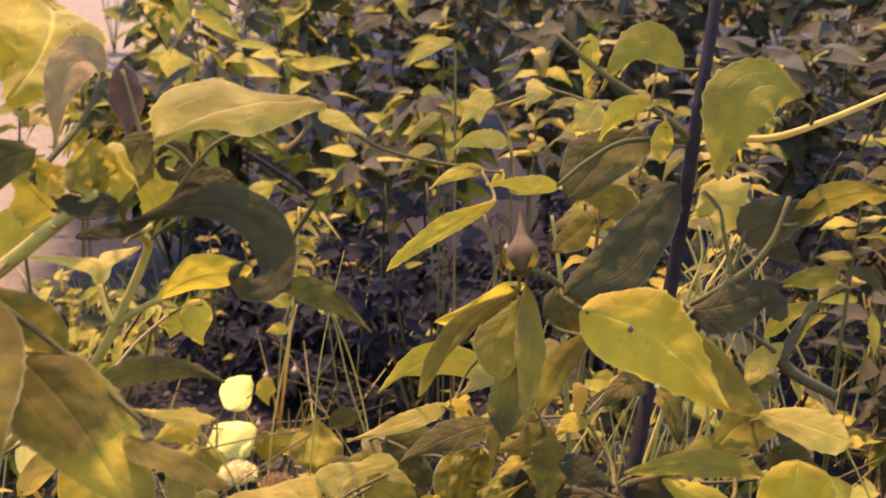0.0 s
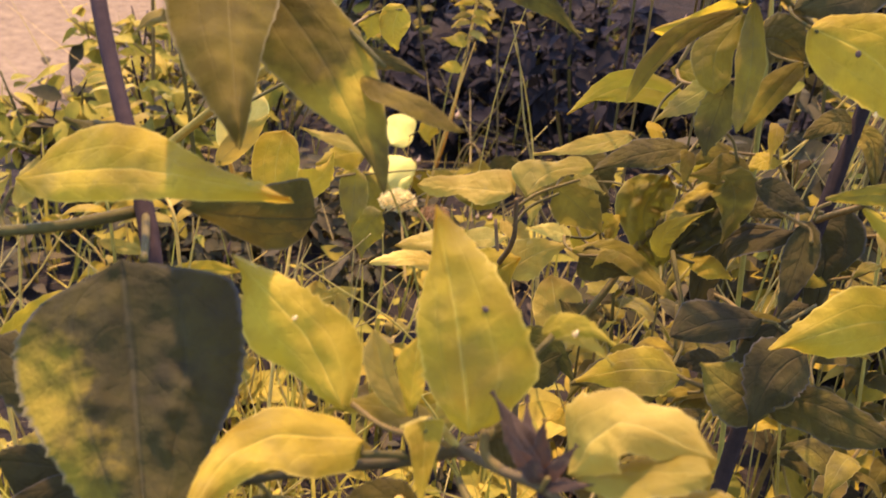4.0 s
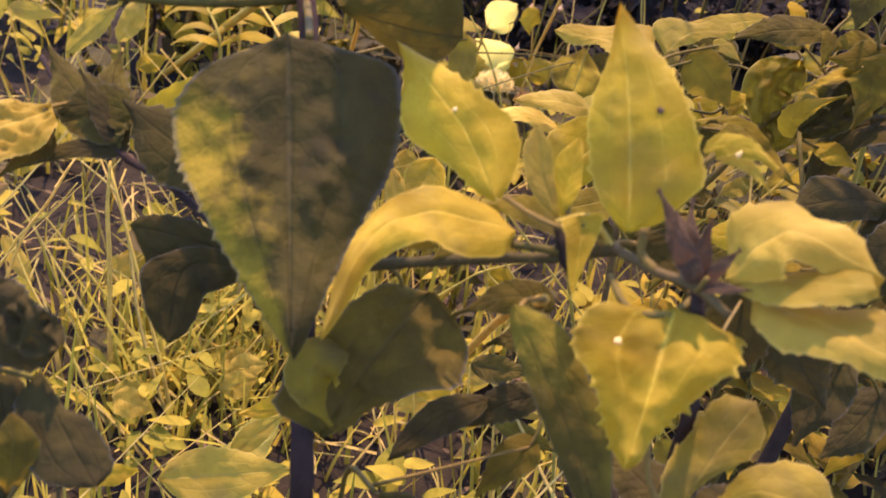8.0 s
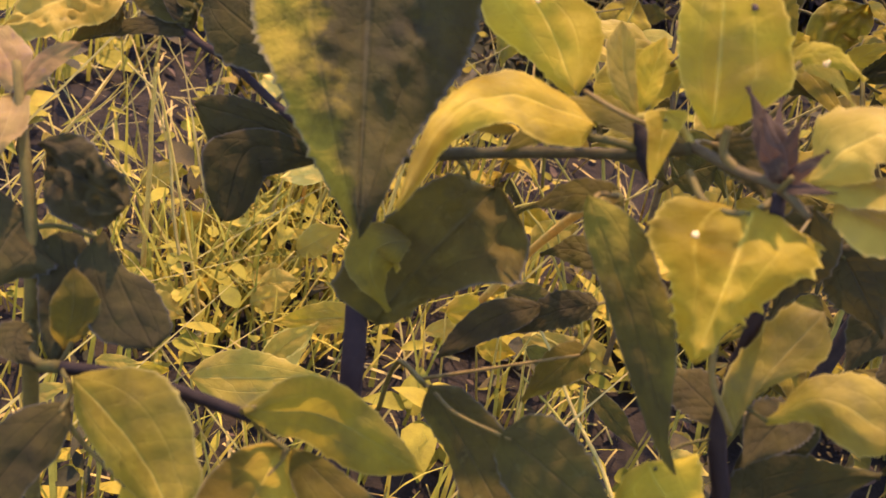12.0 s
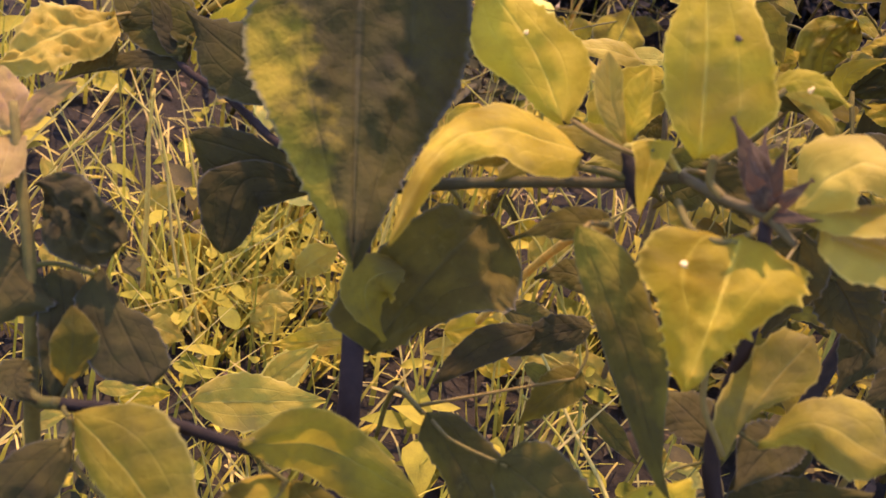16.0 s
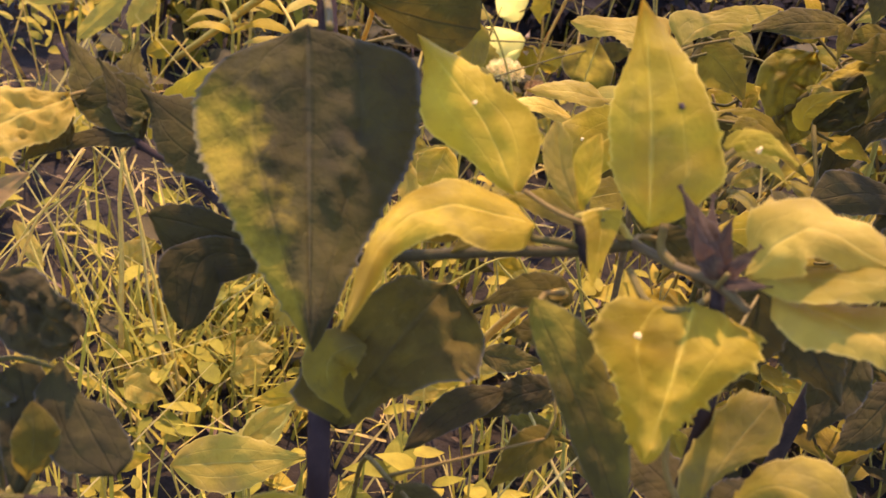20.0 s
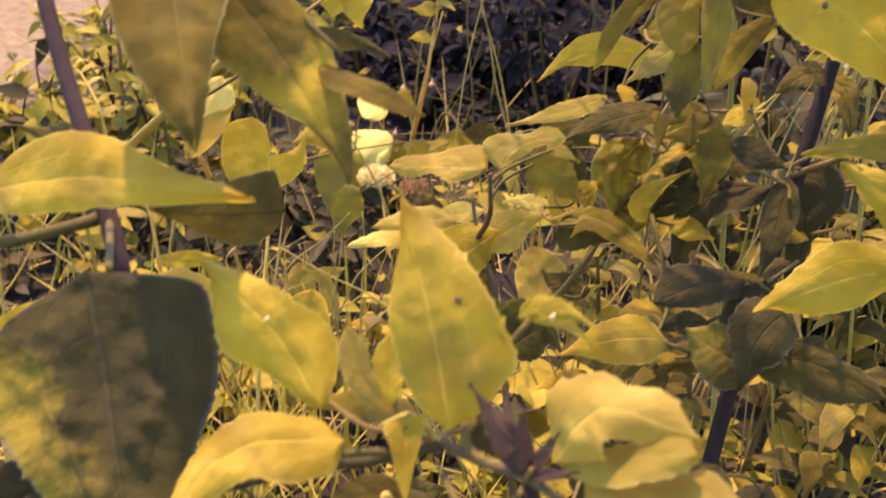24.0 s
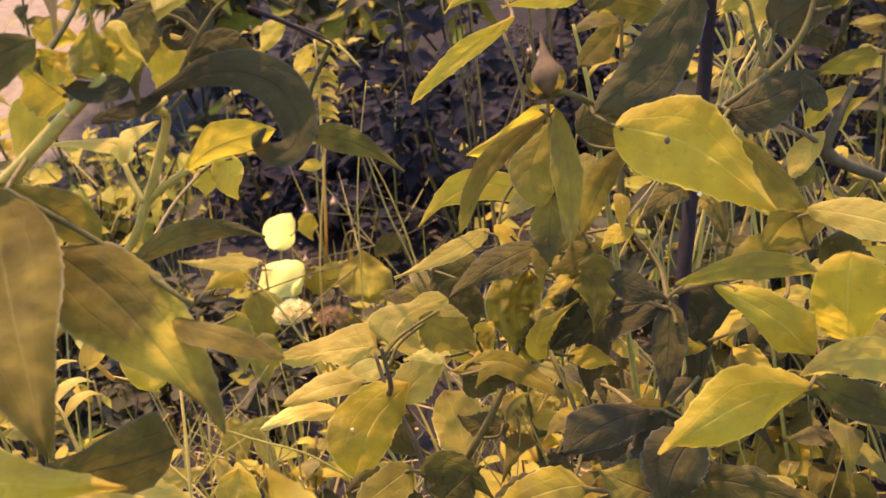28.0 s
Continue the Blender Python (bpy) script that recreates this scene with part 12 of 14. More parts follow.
leaf(herb_m, (0.0460, 0.5112, 0.3077), (0.0589, 0.5059, 0.3082), (0.0695, 0.5028, 0.3072), (-0.219, -0.655, 0.723), 0.0089, MATURE_SHADED)
leaf(herb_m, (0.0308, 0.4981, 0.2816), (0.0419, 0.4926, 0.2819), (0.0509, 0.4890, 0.2799), (-0.187, -0.558, 0.808), 0.0105, YOUNG_LIT)
leaf(herb_m, (-0.0066, 0.5320, 0.2687), (-0.0107, 0.5240, 0.2666), (-0.0147, 0.5163, 0.2582), (-0.008, -0.550, 0.835), 0.0089, YOUNG_LIT)
leaf(herb_m, (0.0511, 0.5992, 0.2836), (0.0399, 0.5906, 0.2824), (0.0305, 0.5828, 0.2750), (0.074, -0.534, 0.842), 0.0125, MIDDLE)
leaf(herb_m, (0.0099, 0.5786, 0.2789), (0.0032, 0.5705, 0.2778), (-0.0028, 0.5634, 0.2713), (0.133, -0.529, 0.838), 0.0095, MIDDLE)
leaf(herb_m, (0.0063, 0.5540, 0.3166), (0.0144, 0.5469, 0.3147), (0.0207, 0.5410, 0.3089), (-0.165, -0.628, 0.761), 0.0076, YOUNG_LIT)
leaf(herb_m, (0.0167, 0.5298, 0.3164), (0.0042, 0.5236, 0.3184), (-0.0062, 0.5191, 0.3172), (0.342, -0.686, 0.643), 0.0106, DULL)
leaf(herb_m, (0.0515, 0.5866, 0.2682), (0.0464, 0.5771, 0.2643), (0.0415, 0.5674, 0.2525), (-0.194, -0.557, 0.808), 0.0098, MIDDLE)
leaf(herb_m, (0.0155, 0.5081, 0.2990), (0.0250, 0.5029, 0.3001), (0.0326, 0.4998, 0.2995), (-0.303, -0.588, 0.750), 0.0060, MIDDLE)
leaf(herb_m, (-0.0068, 0.5436, 0.2561), (0.0050, 0.5376, 0.2565), (0.0144, 0.5335, 0.2542), (-0.218, -0.606, 0.765), 0.0079, MATURE_SHADED)
leaf(herb_m, (0.0380, 0.5459, 0.3093), (0.0438, 0.5385, 0.3071), (0.0481, 0.5320, 0.3003), (-0.112, -0.597, 0.794), 0.0082, YOUNG_LIT)
leaf(herb_m, (0.0614, 0.6049, 0.2847), (0.0462, 0.5965, 0.2844), (0.0336, 0.5891, 0.2784), (0.184, -0.625, 0.758), 0.0130, DULL)
leaf(herb_m, (0.0218, 0.5859, 0.2916), (0.0304, 0.5788, 0.2907), (0.0371, 0.5735, 0.2863), (-0.254, -0.625, 0.738), 0.0087, YOUNG_LIT)
leaf(herb_m, (-0.0532, 0.7241, 0.2011), (-0.0502, 0.7140, 0.1985), (-0.0487, 0.7048, 0.1889), (0.275, -0.469, 0.839), 0.0100, DULL)
leaf(herb_m, (-0.0311, 0.6427, 0.2418), (-0.0211, 0.6356, 0.2425), (-0.0132, 0.6310, 0.2404), (-0.262, -0.507, 0.821), 0.0067, MATURE_SHADED)
leaf(herb_m, (-0.0432, 0.6477, 0.2597), (-0.0399, 0.6382, 0.2562), (-0.0381, 0.6293, 0.2460), (0.248, -0.533, 0.809), 0.0116, MIDDLE)
leaf(herb_m, (-0.0668, 0.6675, 0.2359), (-0.0526, 0.6594, 0.2347), (-0.0417, 0.6534, 0.2295), (-0.096, -0.547, 0.831), 0.0101, MATURE_SHADED)
leaf(herb_m, (-0.0279, 0.6905, 0.1905), (-0.0189, 0.6814, 0.1886), (-0.0122, 0.6737, 0.1811), (0.032, -0.463, 0.886), 0.0116, PALE)
leaf(herb_m, (-0.0376, 0.6777, 0.2303), (-0.0499, 0.6698, 0.2327), (-0.0603, 0.6642, 0.2312), (0.399, -0.625, 0.671), 0.0115, MATURE_SHADED)
leaf(herb_m, (-0.0659, 0.6572, 0.2147), (-0.0537, 0.6475, 0.2104), (-0.0449, 0.6382, 0.1990), (0.156, -0.522, 0.838), 0.0140, PALE)
leaf(herb_m, (-0.0491, 0.6998, 0.2180), (-0.0485, 0.6892, 0.2142), (-0.0491, 0.6790, 0.2024), (0.282, -0.577, 0.766), 0.0126, PALE)
leaf(herb_r, (0.0570, 0.4591, 0.2368), (0.0436, 0.4528, 0.2381), (0.0325, 0.4473, 0.2343), (0.167, -0.519, 0.838), 0.0121, DULL)
leaf(herb_r, (0.0780, 0.4532, 0.2910), (0.0702, 0.4458, 0.2888), (0.0635, 0.4382, 0.2800), (-0.206, -0.440, 0.874), 0.0089, DARK)
leaf(herb_r, (0.0800, 0.4939, 0.2673), (0.0739, 0.4859, 0.2647), (0.0684, 0.4778, 0.2553), (-0.271, -0.442, 0.855), 0.0094, DULL)
leaf(herb_r, (0.0536, 0.4859, 0.2378), (0.0403, 0.4798, 0.2402), (0.0293, 0.4752, 0.2385), (0.283, -0.595, 0.752), 0.0112, DARK)
leaf(herb_r, (0.0419, 0.4823, 0.2774), (0.0424, 0.4755, 0.2761), (0.0425, 0.4693, 0.2698), (0.098, -0.497, 0.862), 0.0055, DARK)
leaf(herb_r, (0.0485, 0.4690, 0.2196), (0.0404, 0.4633, 0.2219), (0.0338, 0.4590, 0.2204), (0.283, -0.343, 0.896), 0.0050, MATURE_SHADED)
leaf(herb_r, (0.0485, 0.4587, 0.2415), (0.0378, 0.4521, 0.2416), (0.0288, 0.4458, 0.2362), (0.026, -0.412, 0.911), 0.0089, DULL)
leaf(herb_r, (0.0931, 0.4849, 0.2875), (0.0786, 0.4798, 0.2913), (0.0670, 0.4768, 0.2927), (0.340, -0.659, 0.671), 0.0099, DULL)
leaf(herb_r, (0.0500, 0.4465, 0.2848), (0.0615, 0.4419, 0.2858), (0.0708, 0.4393, 0.2852), (-0.231, -0.616, 0.753), 0.0082, DULL)
leaf(herb_r, (0.0346, 0.4273, 0.2559), (0.0275, 0.4221, 0.2579), (0.0216, 0.4182, 0.2565), (0.328, -0.415, 0.849), 0.0047, DULL)
leaf(herb_r, (0.1073, 0.4700, 0.3057), (0.1001, 0.4640, 0.3061), (0.0943, 0.4590, 0.3028), (0.184, -0.447, 0.875), 0.0050, MIDDLE)
leaf(herb_r, (0.1178, 0.5221, 0.2991), (0.1183, 0.5147, 0.2972), (0.1186, 0.5082, 0.2904), (0.026, -0.529, 0.848), 0.0064, PALE)
leaf(herb_r, (0.1638, 0.5107, 0.2710), (0.1479, 0.5052, 0.2748), (0.1355, 0.5019, 0.2760), (0.307, -0.535, 0.787), 0.0129, DULL)
leaf(herb_r, (0.1541, 0.5225, 0.2502), (0.1598, 0.5158, 0.2495), (0.1646, 0.5105, 0.2448), (-0.212, -0.547, 0.810), 0.0081, PALE)
leaf(herb_r, (0.1554, 0.4787, 0.2932), (0.1634, 0.4718, 0.2903), (0.1699, 0.4652, 0.2824), (-0.042, -0.650, 0.759), 0.0102, MIDDLE)
leaf(herb_r, (0.1405, 0.5004, 0.3110), (0.1487, 0.4947, 0.3108), (0.1555, 0.4907, 0.3082), (-0.287, -0.647, 0.706), 0.0091, PALE)
leaf(herb_r, (0.1016, 0.5081, 0.2488), (0.1134, 0.5019, 0.2479), (0.1229, 0.4970, 0.2435), (-0.095, -0.568, 0.818), 0.0102, MIDDLE)
leaf(herb_r, (0.1505, 0.4887, 0.2860), (0.1375, 0.4834, 0.2891), (0.1274, 0.4799, 0.2895), (0.310, -0.477, 0.822), 0.0085, PALE)
leaf(herb_r, (0.0220, 0.5080, 0.3318), (0.0225, 0.5001, 0.3282), (0.0222, 0.4922, 0.3184), (0.272, -0.617, 0.738), 0.0079, DULL)
leaf(herb_r, (0.0710, 0.5487, 0.3177), (0.0609, 0.5414, 0.3177), (0.0526, 0.5354, 0.3133), (0.166, -0.514, 0.841), 0.0093, YOUNG_LIT)
leaf(herb_r, (0.0505, 0.5505, 0.3576), (0.0489, 0.5414, 0.3526), (0.0469, 0.5321, 0.3405), (-0.277, -0.626, 0.729), 0.0109, MIDDLE)
leaf(herb_r, (0.0472, 0.5416, 0.3218), (0.0354, 0.5341, 0.3213), (0.0255, 0.5275, 0.3158), (0.189, -0.619, 0.762), 0.0091, DULL)
leaf(herb_r, (0.0665, 0.5544, 0.3329), (0.0655, 0.5459, 0.3291), (0.0641, 0.5374, 0.3187), (0.349, -0.628, 0.695), 0.0088, YOUNG_LIT)
leaf(herb_r, (0.0046, 0.5422, 0.3302), (0.0107, 0.5342, 0.3264), (0.0151, 0.5265, 0.3170), (0.120, -0.589, 0.799), 0.0083, YOUNG_LIT)
leaf(herb_r, (0.0131, 0.5715, 0.3487), (0.0272, 0.5655, 0.3485), (0.0385, 0.5619, 0.3467), (-0.244, -0.768, 0.592), 0.0119, MIDDLE)
leaf(herb_m, (-0.0346, 0.5054, 0.3053), (-0.0225, 0.5034, 0.2990), (-0.0106, 0.4991, 0.2887), (0.006, -0.931, 0.365), 0.0221, DULL, label='rounded dull leaf', blunt=0.6)
leaf(herb_m, (-0.0241, 0.5231, 0.2731), (-0.0336, 0.5233, 0.2756), (-0.0461, 0.5213, 0.2752), (0.122, -0.772, 0.624), 0.0087, CREAM)
leaf(herb_m, (-0.0110, 0.5308, 0.2833), (-0.0053, 0.5289, 0.2786), (-0.0046, 0.5252, 0.2721), (-0.066, -0.905, 0.420), 0.0093, YOUNG_LIT)
stem(herb_m, [(-0.0583, 0.5448, 0.2429), (-0.0492, 0.4761, 0.2923), (-0.0496, 0.4671, 0.3149)], [0.0015, 0.0012, 0.0009], STEM_BROWN, 'branch')

gl843 = plant('ground_leaf', 'sunlit oval leaf close to the soil', 'leaf', (0.1733, 1.0936, -0.0300), group='leaves close to the soil')
stem(gl843, [(0.1733, 1.0936, -0.0300), (0.1552, 1.1027, 0.0916)], [0.0008, 0.0006], STEM_PALE, 'stalk')
leaf(gl843, (0.1552, 1.1027, 0.0916), (0.1733, 1.0936, 0.0700), (0.1914, 1.0845, 0.0484), (-0.104, -0.945, 0.310), 0.0323, YOUNG_LIT, teeth=10, cols=10, tooth=0.05, blunt=0.65, peak=0.42, fold=0.3, wave=0.1, quilt=0.07)

gl846 = plant('ground_leaf', 'sunlit oval leaf close to the soil', 'leaf', (0.2219, 1.2134, -0.0300), group='leaves close to the soil')
stem(gl846, [(0.2219, 1.2134, -0.0300), (0.2038, 1.2075, 0.0422)], [0.0008, 0.0006], STEM_PALE, 'stalk')
leaf(gl846, (0.2038, 1.2075, 0.0422), (0.2219, 1.2134, 0.0500), (0.2400, 1.2193, 0.0578), (0.072, -0.869, 0.490), 0.0188, PALE, teeth=10, cols=10, tooth=0.05, blunt=0.65, peak=0.42, fold=0.3, wave=0.1, quilt=0.07)


st851 = plant('grass_stalk', 'dry pale grass stalk', 'grass stalk', (0.1712, 0.6341, -0.0300), group='grass stalks')
stem(st851, [(0.1712, 0.6341, -0.0300), (0.1129, 0.6462, 0.2244), (0.1060, 0.6476, 0.2394), (0.1014, 0.6490, 0.2540)], [0.0008, 0.0007, 0.0005, 0.0004], STEM_PALE, 'stalk')

st853 = plant('grass_stalk', 'dry pale grass stalk', 'grass stalk', (0.0694, 0.6403, -0.0300), group='grass stalks')
stem(st853, [(0.0694, 0.6403, -0.0300), (0.1051, 0.6580, 0.2492), (0.1088, 0.6598, 0.2638), (0.1131, 0.6616, 0.2781)], [0.0007, 0.0006, 0.0005, 0.0003], STRAW, 'stalk')




st861 = plant('grass_stalk', 'dry pale grass stalk', 'grass stalk', (0.1165, 0.6484, -0.0300), group='grass stalks')
stem(st861, [(0.1165, 0.6484, -0.0300), (0.1000, 0.6572, 0.2482), (0.0984, 0.6580, 0.2614), (0.0962, 0.6588, 0.2745)], [0.0006, 0.0005, 0.0004, 0.0003], STRAW, 'stalk')

st863 = plant('grass_stalk', 'dry pale grass stalk', 'grass stalk', (0.0725, 0.6339, -0.0300), group='grass stalks')
stem(st863, [(0.0725, 0.6339, -0.0300), (0.0969, 0.6535, 0.2411), (0.0997, 0.6557, 0.2566), (0.1045, 0.6579, 0.2718)], [0.0009, 0.0007, 0.0006, 0.0004], STEM_PALE, 'stalk')




st871 = plant('grass_stalk', 'dry pale grass stalk', 'grass stalk', (0.0530, 0.6256, -0.0300), group='grass stalks')
stem(st871, [(0.0530, 0.6256, -0.0300), (0.1141, 0.6579, 0.2479), (0.1226, 0.6624, 0.2674), (0.1287, 0.6668, 0.2868)], [0.0006, 0.0005, 0.0004, 0.0003], STEM_PALE, 'stalk')

st873 = plant('grass_stalk', 'dry pale grass stalk', 'grass stalk', (0.1431, 0.6326, -0.0300), group='grass stalks')
stem(st873, [(0.1431, 0.6326, -0.0300), (0.0995, 0.6508, 0.2352), (0.0941, 0.6530, 0.2518), (0.0902, 0.6552, 0.2680)], [0.0010, 0.0008, 0.0007, 0.0005], STEM_PALE, 'stalk')


gl877 = plant('ground_leaf', 'sunlit oval leaf close to the soil', 'leaf', (0.2030, 1.2106, -0.0300), group='leaves close to the soil')
stem(gl877, [(0.2030, 1.2106, -0.0300), (0.1871, 1.2212, 0.0719)], [0.0008, 0.0006], STEM_PALE, 'stalk')
leaf(gl877, (0.1871, 1.2212, 0.0719), (0.2030, 1.2106, 0.0500), (0.2189, 1.2001, 0.0281), (-0.164, -0.930, 0.330), 0.0278, PALE, teeth=10, cols=10, tooth=0.05, blunt=0.65, peak=0.42, fold=0.3, wave=0.1, quilt=0.07)

gl880 = plant('ground_leaf', 'sunlit oval leaf close to the soil', 'leaf', (0.1859, 1.1194, -0.0300), group='leaves close to the soil')
stem(gl880, [(0.1859, 1.1194, -0.0300), (0.1614, 1.1183, 0.0339)], [0.0008, 0.0006], STEM_PALE, 'stalk')
leaf(gl880, (0.1614, 1.1183, 0.0339), (0.1859, 1.1194, 0.0300), (0.2103, 1.1205, 0.0261), (0.098, -0.928, 0.359), 0.0220, PALE, teeth=10, cols=10, tooth=0.05, blunt=0.65, peak=0.42, fold=0.3, wave=0.1, quilt=0.07)

gl883 = plant('ground_leaf', 'sunlit oval leaf close to the soil', 'leaf', (0.1634, 1.0053, -0.0300), group='leaves close to the soil')
stem(gl883, [(0.1634, 1.0053, -0.0300), (0.1444, 0.9971, 0.0203)], [0.0008, 0.0006], STEM_PALE, 'stalk')
leaf(gl883, (0.1444, 0.9971, 0.0203), (0.1634, 1.0053, 0.0300), (0.1823, 1.0136, 0.0397), (0.064, -0.820, 0.569), 0.0243, PALE, teeth=10, cols=10, tooth=0.05, blunt=0.65, peak=0.42, fold=0.3, wave=0.1, quilt=0.07)
stem(herb_a, [(-0.0242, 0.2210, 0.3510), (-0.0244, 0.2193, 0.3514), (-0.0231, 0.2180, 0.3563)], [0.0009, 0.0007, 0.0007], STEM_GREEN, 'petiole')
stem(herb_a, [(-0.0722, 0.2412, 0.3373), (-0.0725, 0.2426, 0.3387), (-0.0749, 0.2407, 0.3403)], [0.0009, 0.0007, 0.0007], STEM_GREEN, 'petiole')
stem(herb_a, [(-0.0546, 0.2423, 0.3506), (-0.0551, 0.2409, 0.3514), (-0.0550, 0.2362, 0.3507)], [0.0009, 0.0007, 0.0007], STEM_GREEN, 'petiole')
stem(herb_a, [(-0.2200, 0.3131, 0.2905), (-0.2185, 0.3124, 0.2917), (-0.2202, 0.3138, 0.2950)], [0.0009, 0.0007, 0.0007], STEM_GREEN, 'petiole')
stem(herb_a, [(-0.2202, 0.3138, 0.2950), (-0.2184, 0.3138, 0.2958), (-0.2184, 0.3170, 0.2989)], [0.0009, 0.0007, 0.0007], STEM_GREEN, 'petiole')
stem(herb_a, [(-0.0628, 0.2536, 0.3139), (-0.0595, 0.2524, 0.3137), (-0.0602, 0.2518, 0.3127)], [0.0009, 0.0007, 0.0007], STEM_GREEN, 'petiole')
stem(herb_a, [(-0.1723, 0.3408, 0.3697), (-0.1712, 0.3438, 0.3662), (-0.1744, 0.3492, 0.3648)], [0.0009, 0.0007, 0.0007], STEM_GREEN, 'petiole')
stem(herb_a, [(-0.2422, 0.3232, 0.2974), (-0.2435, 0.3196, 0.2983), (-0.2467, 0.3116, 0.2987)], [0.0009, 0.0007, 0.0007], STEM_GREEN, 'petiole')
stem(herb_a, [(-0.0462, 0.2383, 0.3459), (-0.0449, 0.2435, 0.3454), (-0.0390, 0.2465, 0.3449)], [0.0009, 0.0007, 0.0007], STEM_GREEN, 'petiole')
stem(herb_a, [(-0.1553, 0.2781, 0.2899), (-0.1534, 0.2780, 0.2835), (-0.1569, 0.2786, 0.2794)], [0.0009, 0.0007, 0.0007], STEM_GREEN, 'petiole')
stem(herb_a, [(-0.2467, 0.3116, 0.2987), (-0.2420, 0.3099, 0.2941), (-0.2414, 0.3056, 0.2885)], [0.0009, 0.0007, 0.0007], STEM_GREEN, 'petiole')
stem(herb_a, [(-0.0583, 0.2434, 0.3376), (-0.0581, 0.2486, 0.3378), (-0.0609, 0.2564, 0.3453)], [0.0009, 0.0007, 0.0007], STEM_GREEN, 'petiole')
stem(herb_a, [(-0.2042, 0.3118, 0.3499), (-0.2066, 0.3157, 0.3542), (-0.2031, 0.3176, 0.3628)], [0.0009, 0.0007, 0.0007], STEM_GREEN, 'petiole')
stem(herb_a, [(-0.1086, 0.2583, 0.3094), (-0.1043, 0.2625, 0.3040), (-0.1010, 0.2636, 0.2958)], [0.0009, 0.0007, 0.0007], STEM_GREEN, 'petiole')
stem(herb_a, [(-0.1741, 0.2876, 0.2891), (-0.1715, 0.2887, 0.2948), (-0.1750, 0.2927, 0.3044)], [0.0009, 0.0007, 0.0007], STEM_GREEN, 'petiole')
stem(herb_a, [(-0.0595, 0.2525, 0.3415), (-0.0553, 0.2586, 0.3343), (-0.0583, 0.2661, 0.3302)], [0.0009, 0.0007, 0.0007], STEM_GREEN, 'petiole')
stem(herb_a, [(-0.0600, 0.2398, 0.3244), (-0.0646, 0.2329, 0.3266), (-0.0649, 0.2228, 0.3275)], [0.0009, 0.0007, 0.0007], STEM_GREEN, 'petiole')
stem(herb_a, [(-0.1280, 0.2544, 0.2764), (-0.1198, 0.2500, 0.2813), (-0.1107, 0.2395, 0.2849)], [0.0009, 0.0007, 0.0007], STEM_GREEN, 'petiole')
stem(herb_a, [(-0.0390, 0.2465, 0.3449), (-0.0379, 0.2609, 0.3501), (-0.0265, 0.2716, 0.3639)], [0.0012, 0.0009, 0.0009], STEM_GREEN, 'petiole')
stem(herb_a, [(-0.0265, 0.2716, 0.3639), (-0.0284, 0.2748, 0.3622), (-0.0260, 0.2766, 0.3609)], [0.0009, 0.0007, 0.0007], STEM_GREEN, 'petiole')
stem(herb_a, [(-0.0290, 0.2199, 0.3423), (-0.0234, 0.2054, 0.3062), (-0.0132, 0.2024, 0.2926)], [0.0012, 0.0009, 0.0009], STEM_GREEN, 'petiole')
stem(herb_c, [(-0.1782, 0.1729, 0.2573), (-0.1786, 0.1708, 0.2578), (-0.1751, 0.1672, 0.2591)], [0.0009, 0.0007, 0.0007], STEM_GREEN, 'petiole')
stem(herb_c, [(-0.1312, 0.1802, 0.2581), (-0.1315, 0.1790, 0.2609), (-0.1282, 0.1797, 0.2629)], [0.0009, 0.0007, 0.0007], STEM_GREEN, 'petiole')
stem(herb_c, [(-0.1751, 0.1672, 0.2591), (-0.1739, 0.1669, 0.2558), (-0.1738, 0.1623, 0.2523)], [0.0009, 0.0007, 0.0007], STEM_GREEN, 'petiole')
stem(herb_c, [(-0.1844, 0.1746, 0.2544), (-0.1833, 0.1776, 0.2534), (-0.1825, 0.1820, 0.2582)], [0.0009, 0.0007, 0.0007], STEM_GREEN, 'petiole')
stem(herb_c, [(-0.1951, 0.1835, 0.2512), (-0.1959, 0.1831, 0.2548), (-0.1936, 0.1795, 0.2579)], [0.0009, 0.0007, 0.0007], STEM_GREEN, 'petiole')
stem(herb_c, [(-0.1288, 0.1805, 0.2580), (-0.1258, 0.1822, 0.2529), (-0.1174, 0.1816, 0.2505)], [0.0009, 0.0007, 0.0007], STEM_GREEN, 'petiole')
stem(herb_c, [(-0.1185, 0.1817, 0.2508), (-0.1191, 0.1809, 0.2464), (-0.1214, 0.1755, 0.2432)], [0.0009, 0.0007, 0.0007], STEM_GREEN, 'petiole')
stem(herb_c, [(-0.2061, 0.1979, 0.2768), (-0.1996, 0.2011, 0.2781), (-0.1879, 0.2007, 0.2795)], [0.0009, 0.0007, 0.0007], STEM_GREEN, 'petiole')
stem(herb_c, [(-0.1738, 0.1623, 0.2523), (-0.1656, 0.1628, 0.2435), (-0.1512, 0.1577, 0.2412)], [0.0009, 0.0007, 0.0007], STEM_GREEN, 'petiole')
stem(herb_b, [(-0.0944, 0.2362, 0.2435), (-0.0938, 0.2349, 0.2448), (-0.0902, 0.2307, 0.2465)], [0.0005, 0.0005, 0.0005], STEM_GREEN, 'petiole')
stem(herb_b, [(-0.0033, 0.2291, 0.2492), (-0.0025, 0.2257, 0.2469), (0.0017, 0.2225, 0.2496)], [0.0005, 0.0005, 0.0005], STEM_GREEN, 'petiole')
stem(herb_b, [(-0.0098, 0.2250, 0.2675), (-0.0091, 0.2295, 0.2680), (-0.0125, 0.2381, 0.2704)], [0.0005, 0.0005, 0.0005], STEM_GREEN, 'petiole')
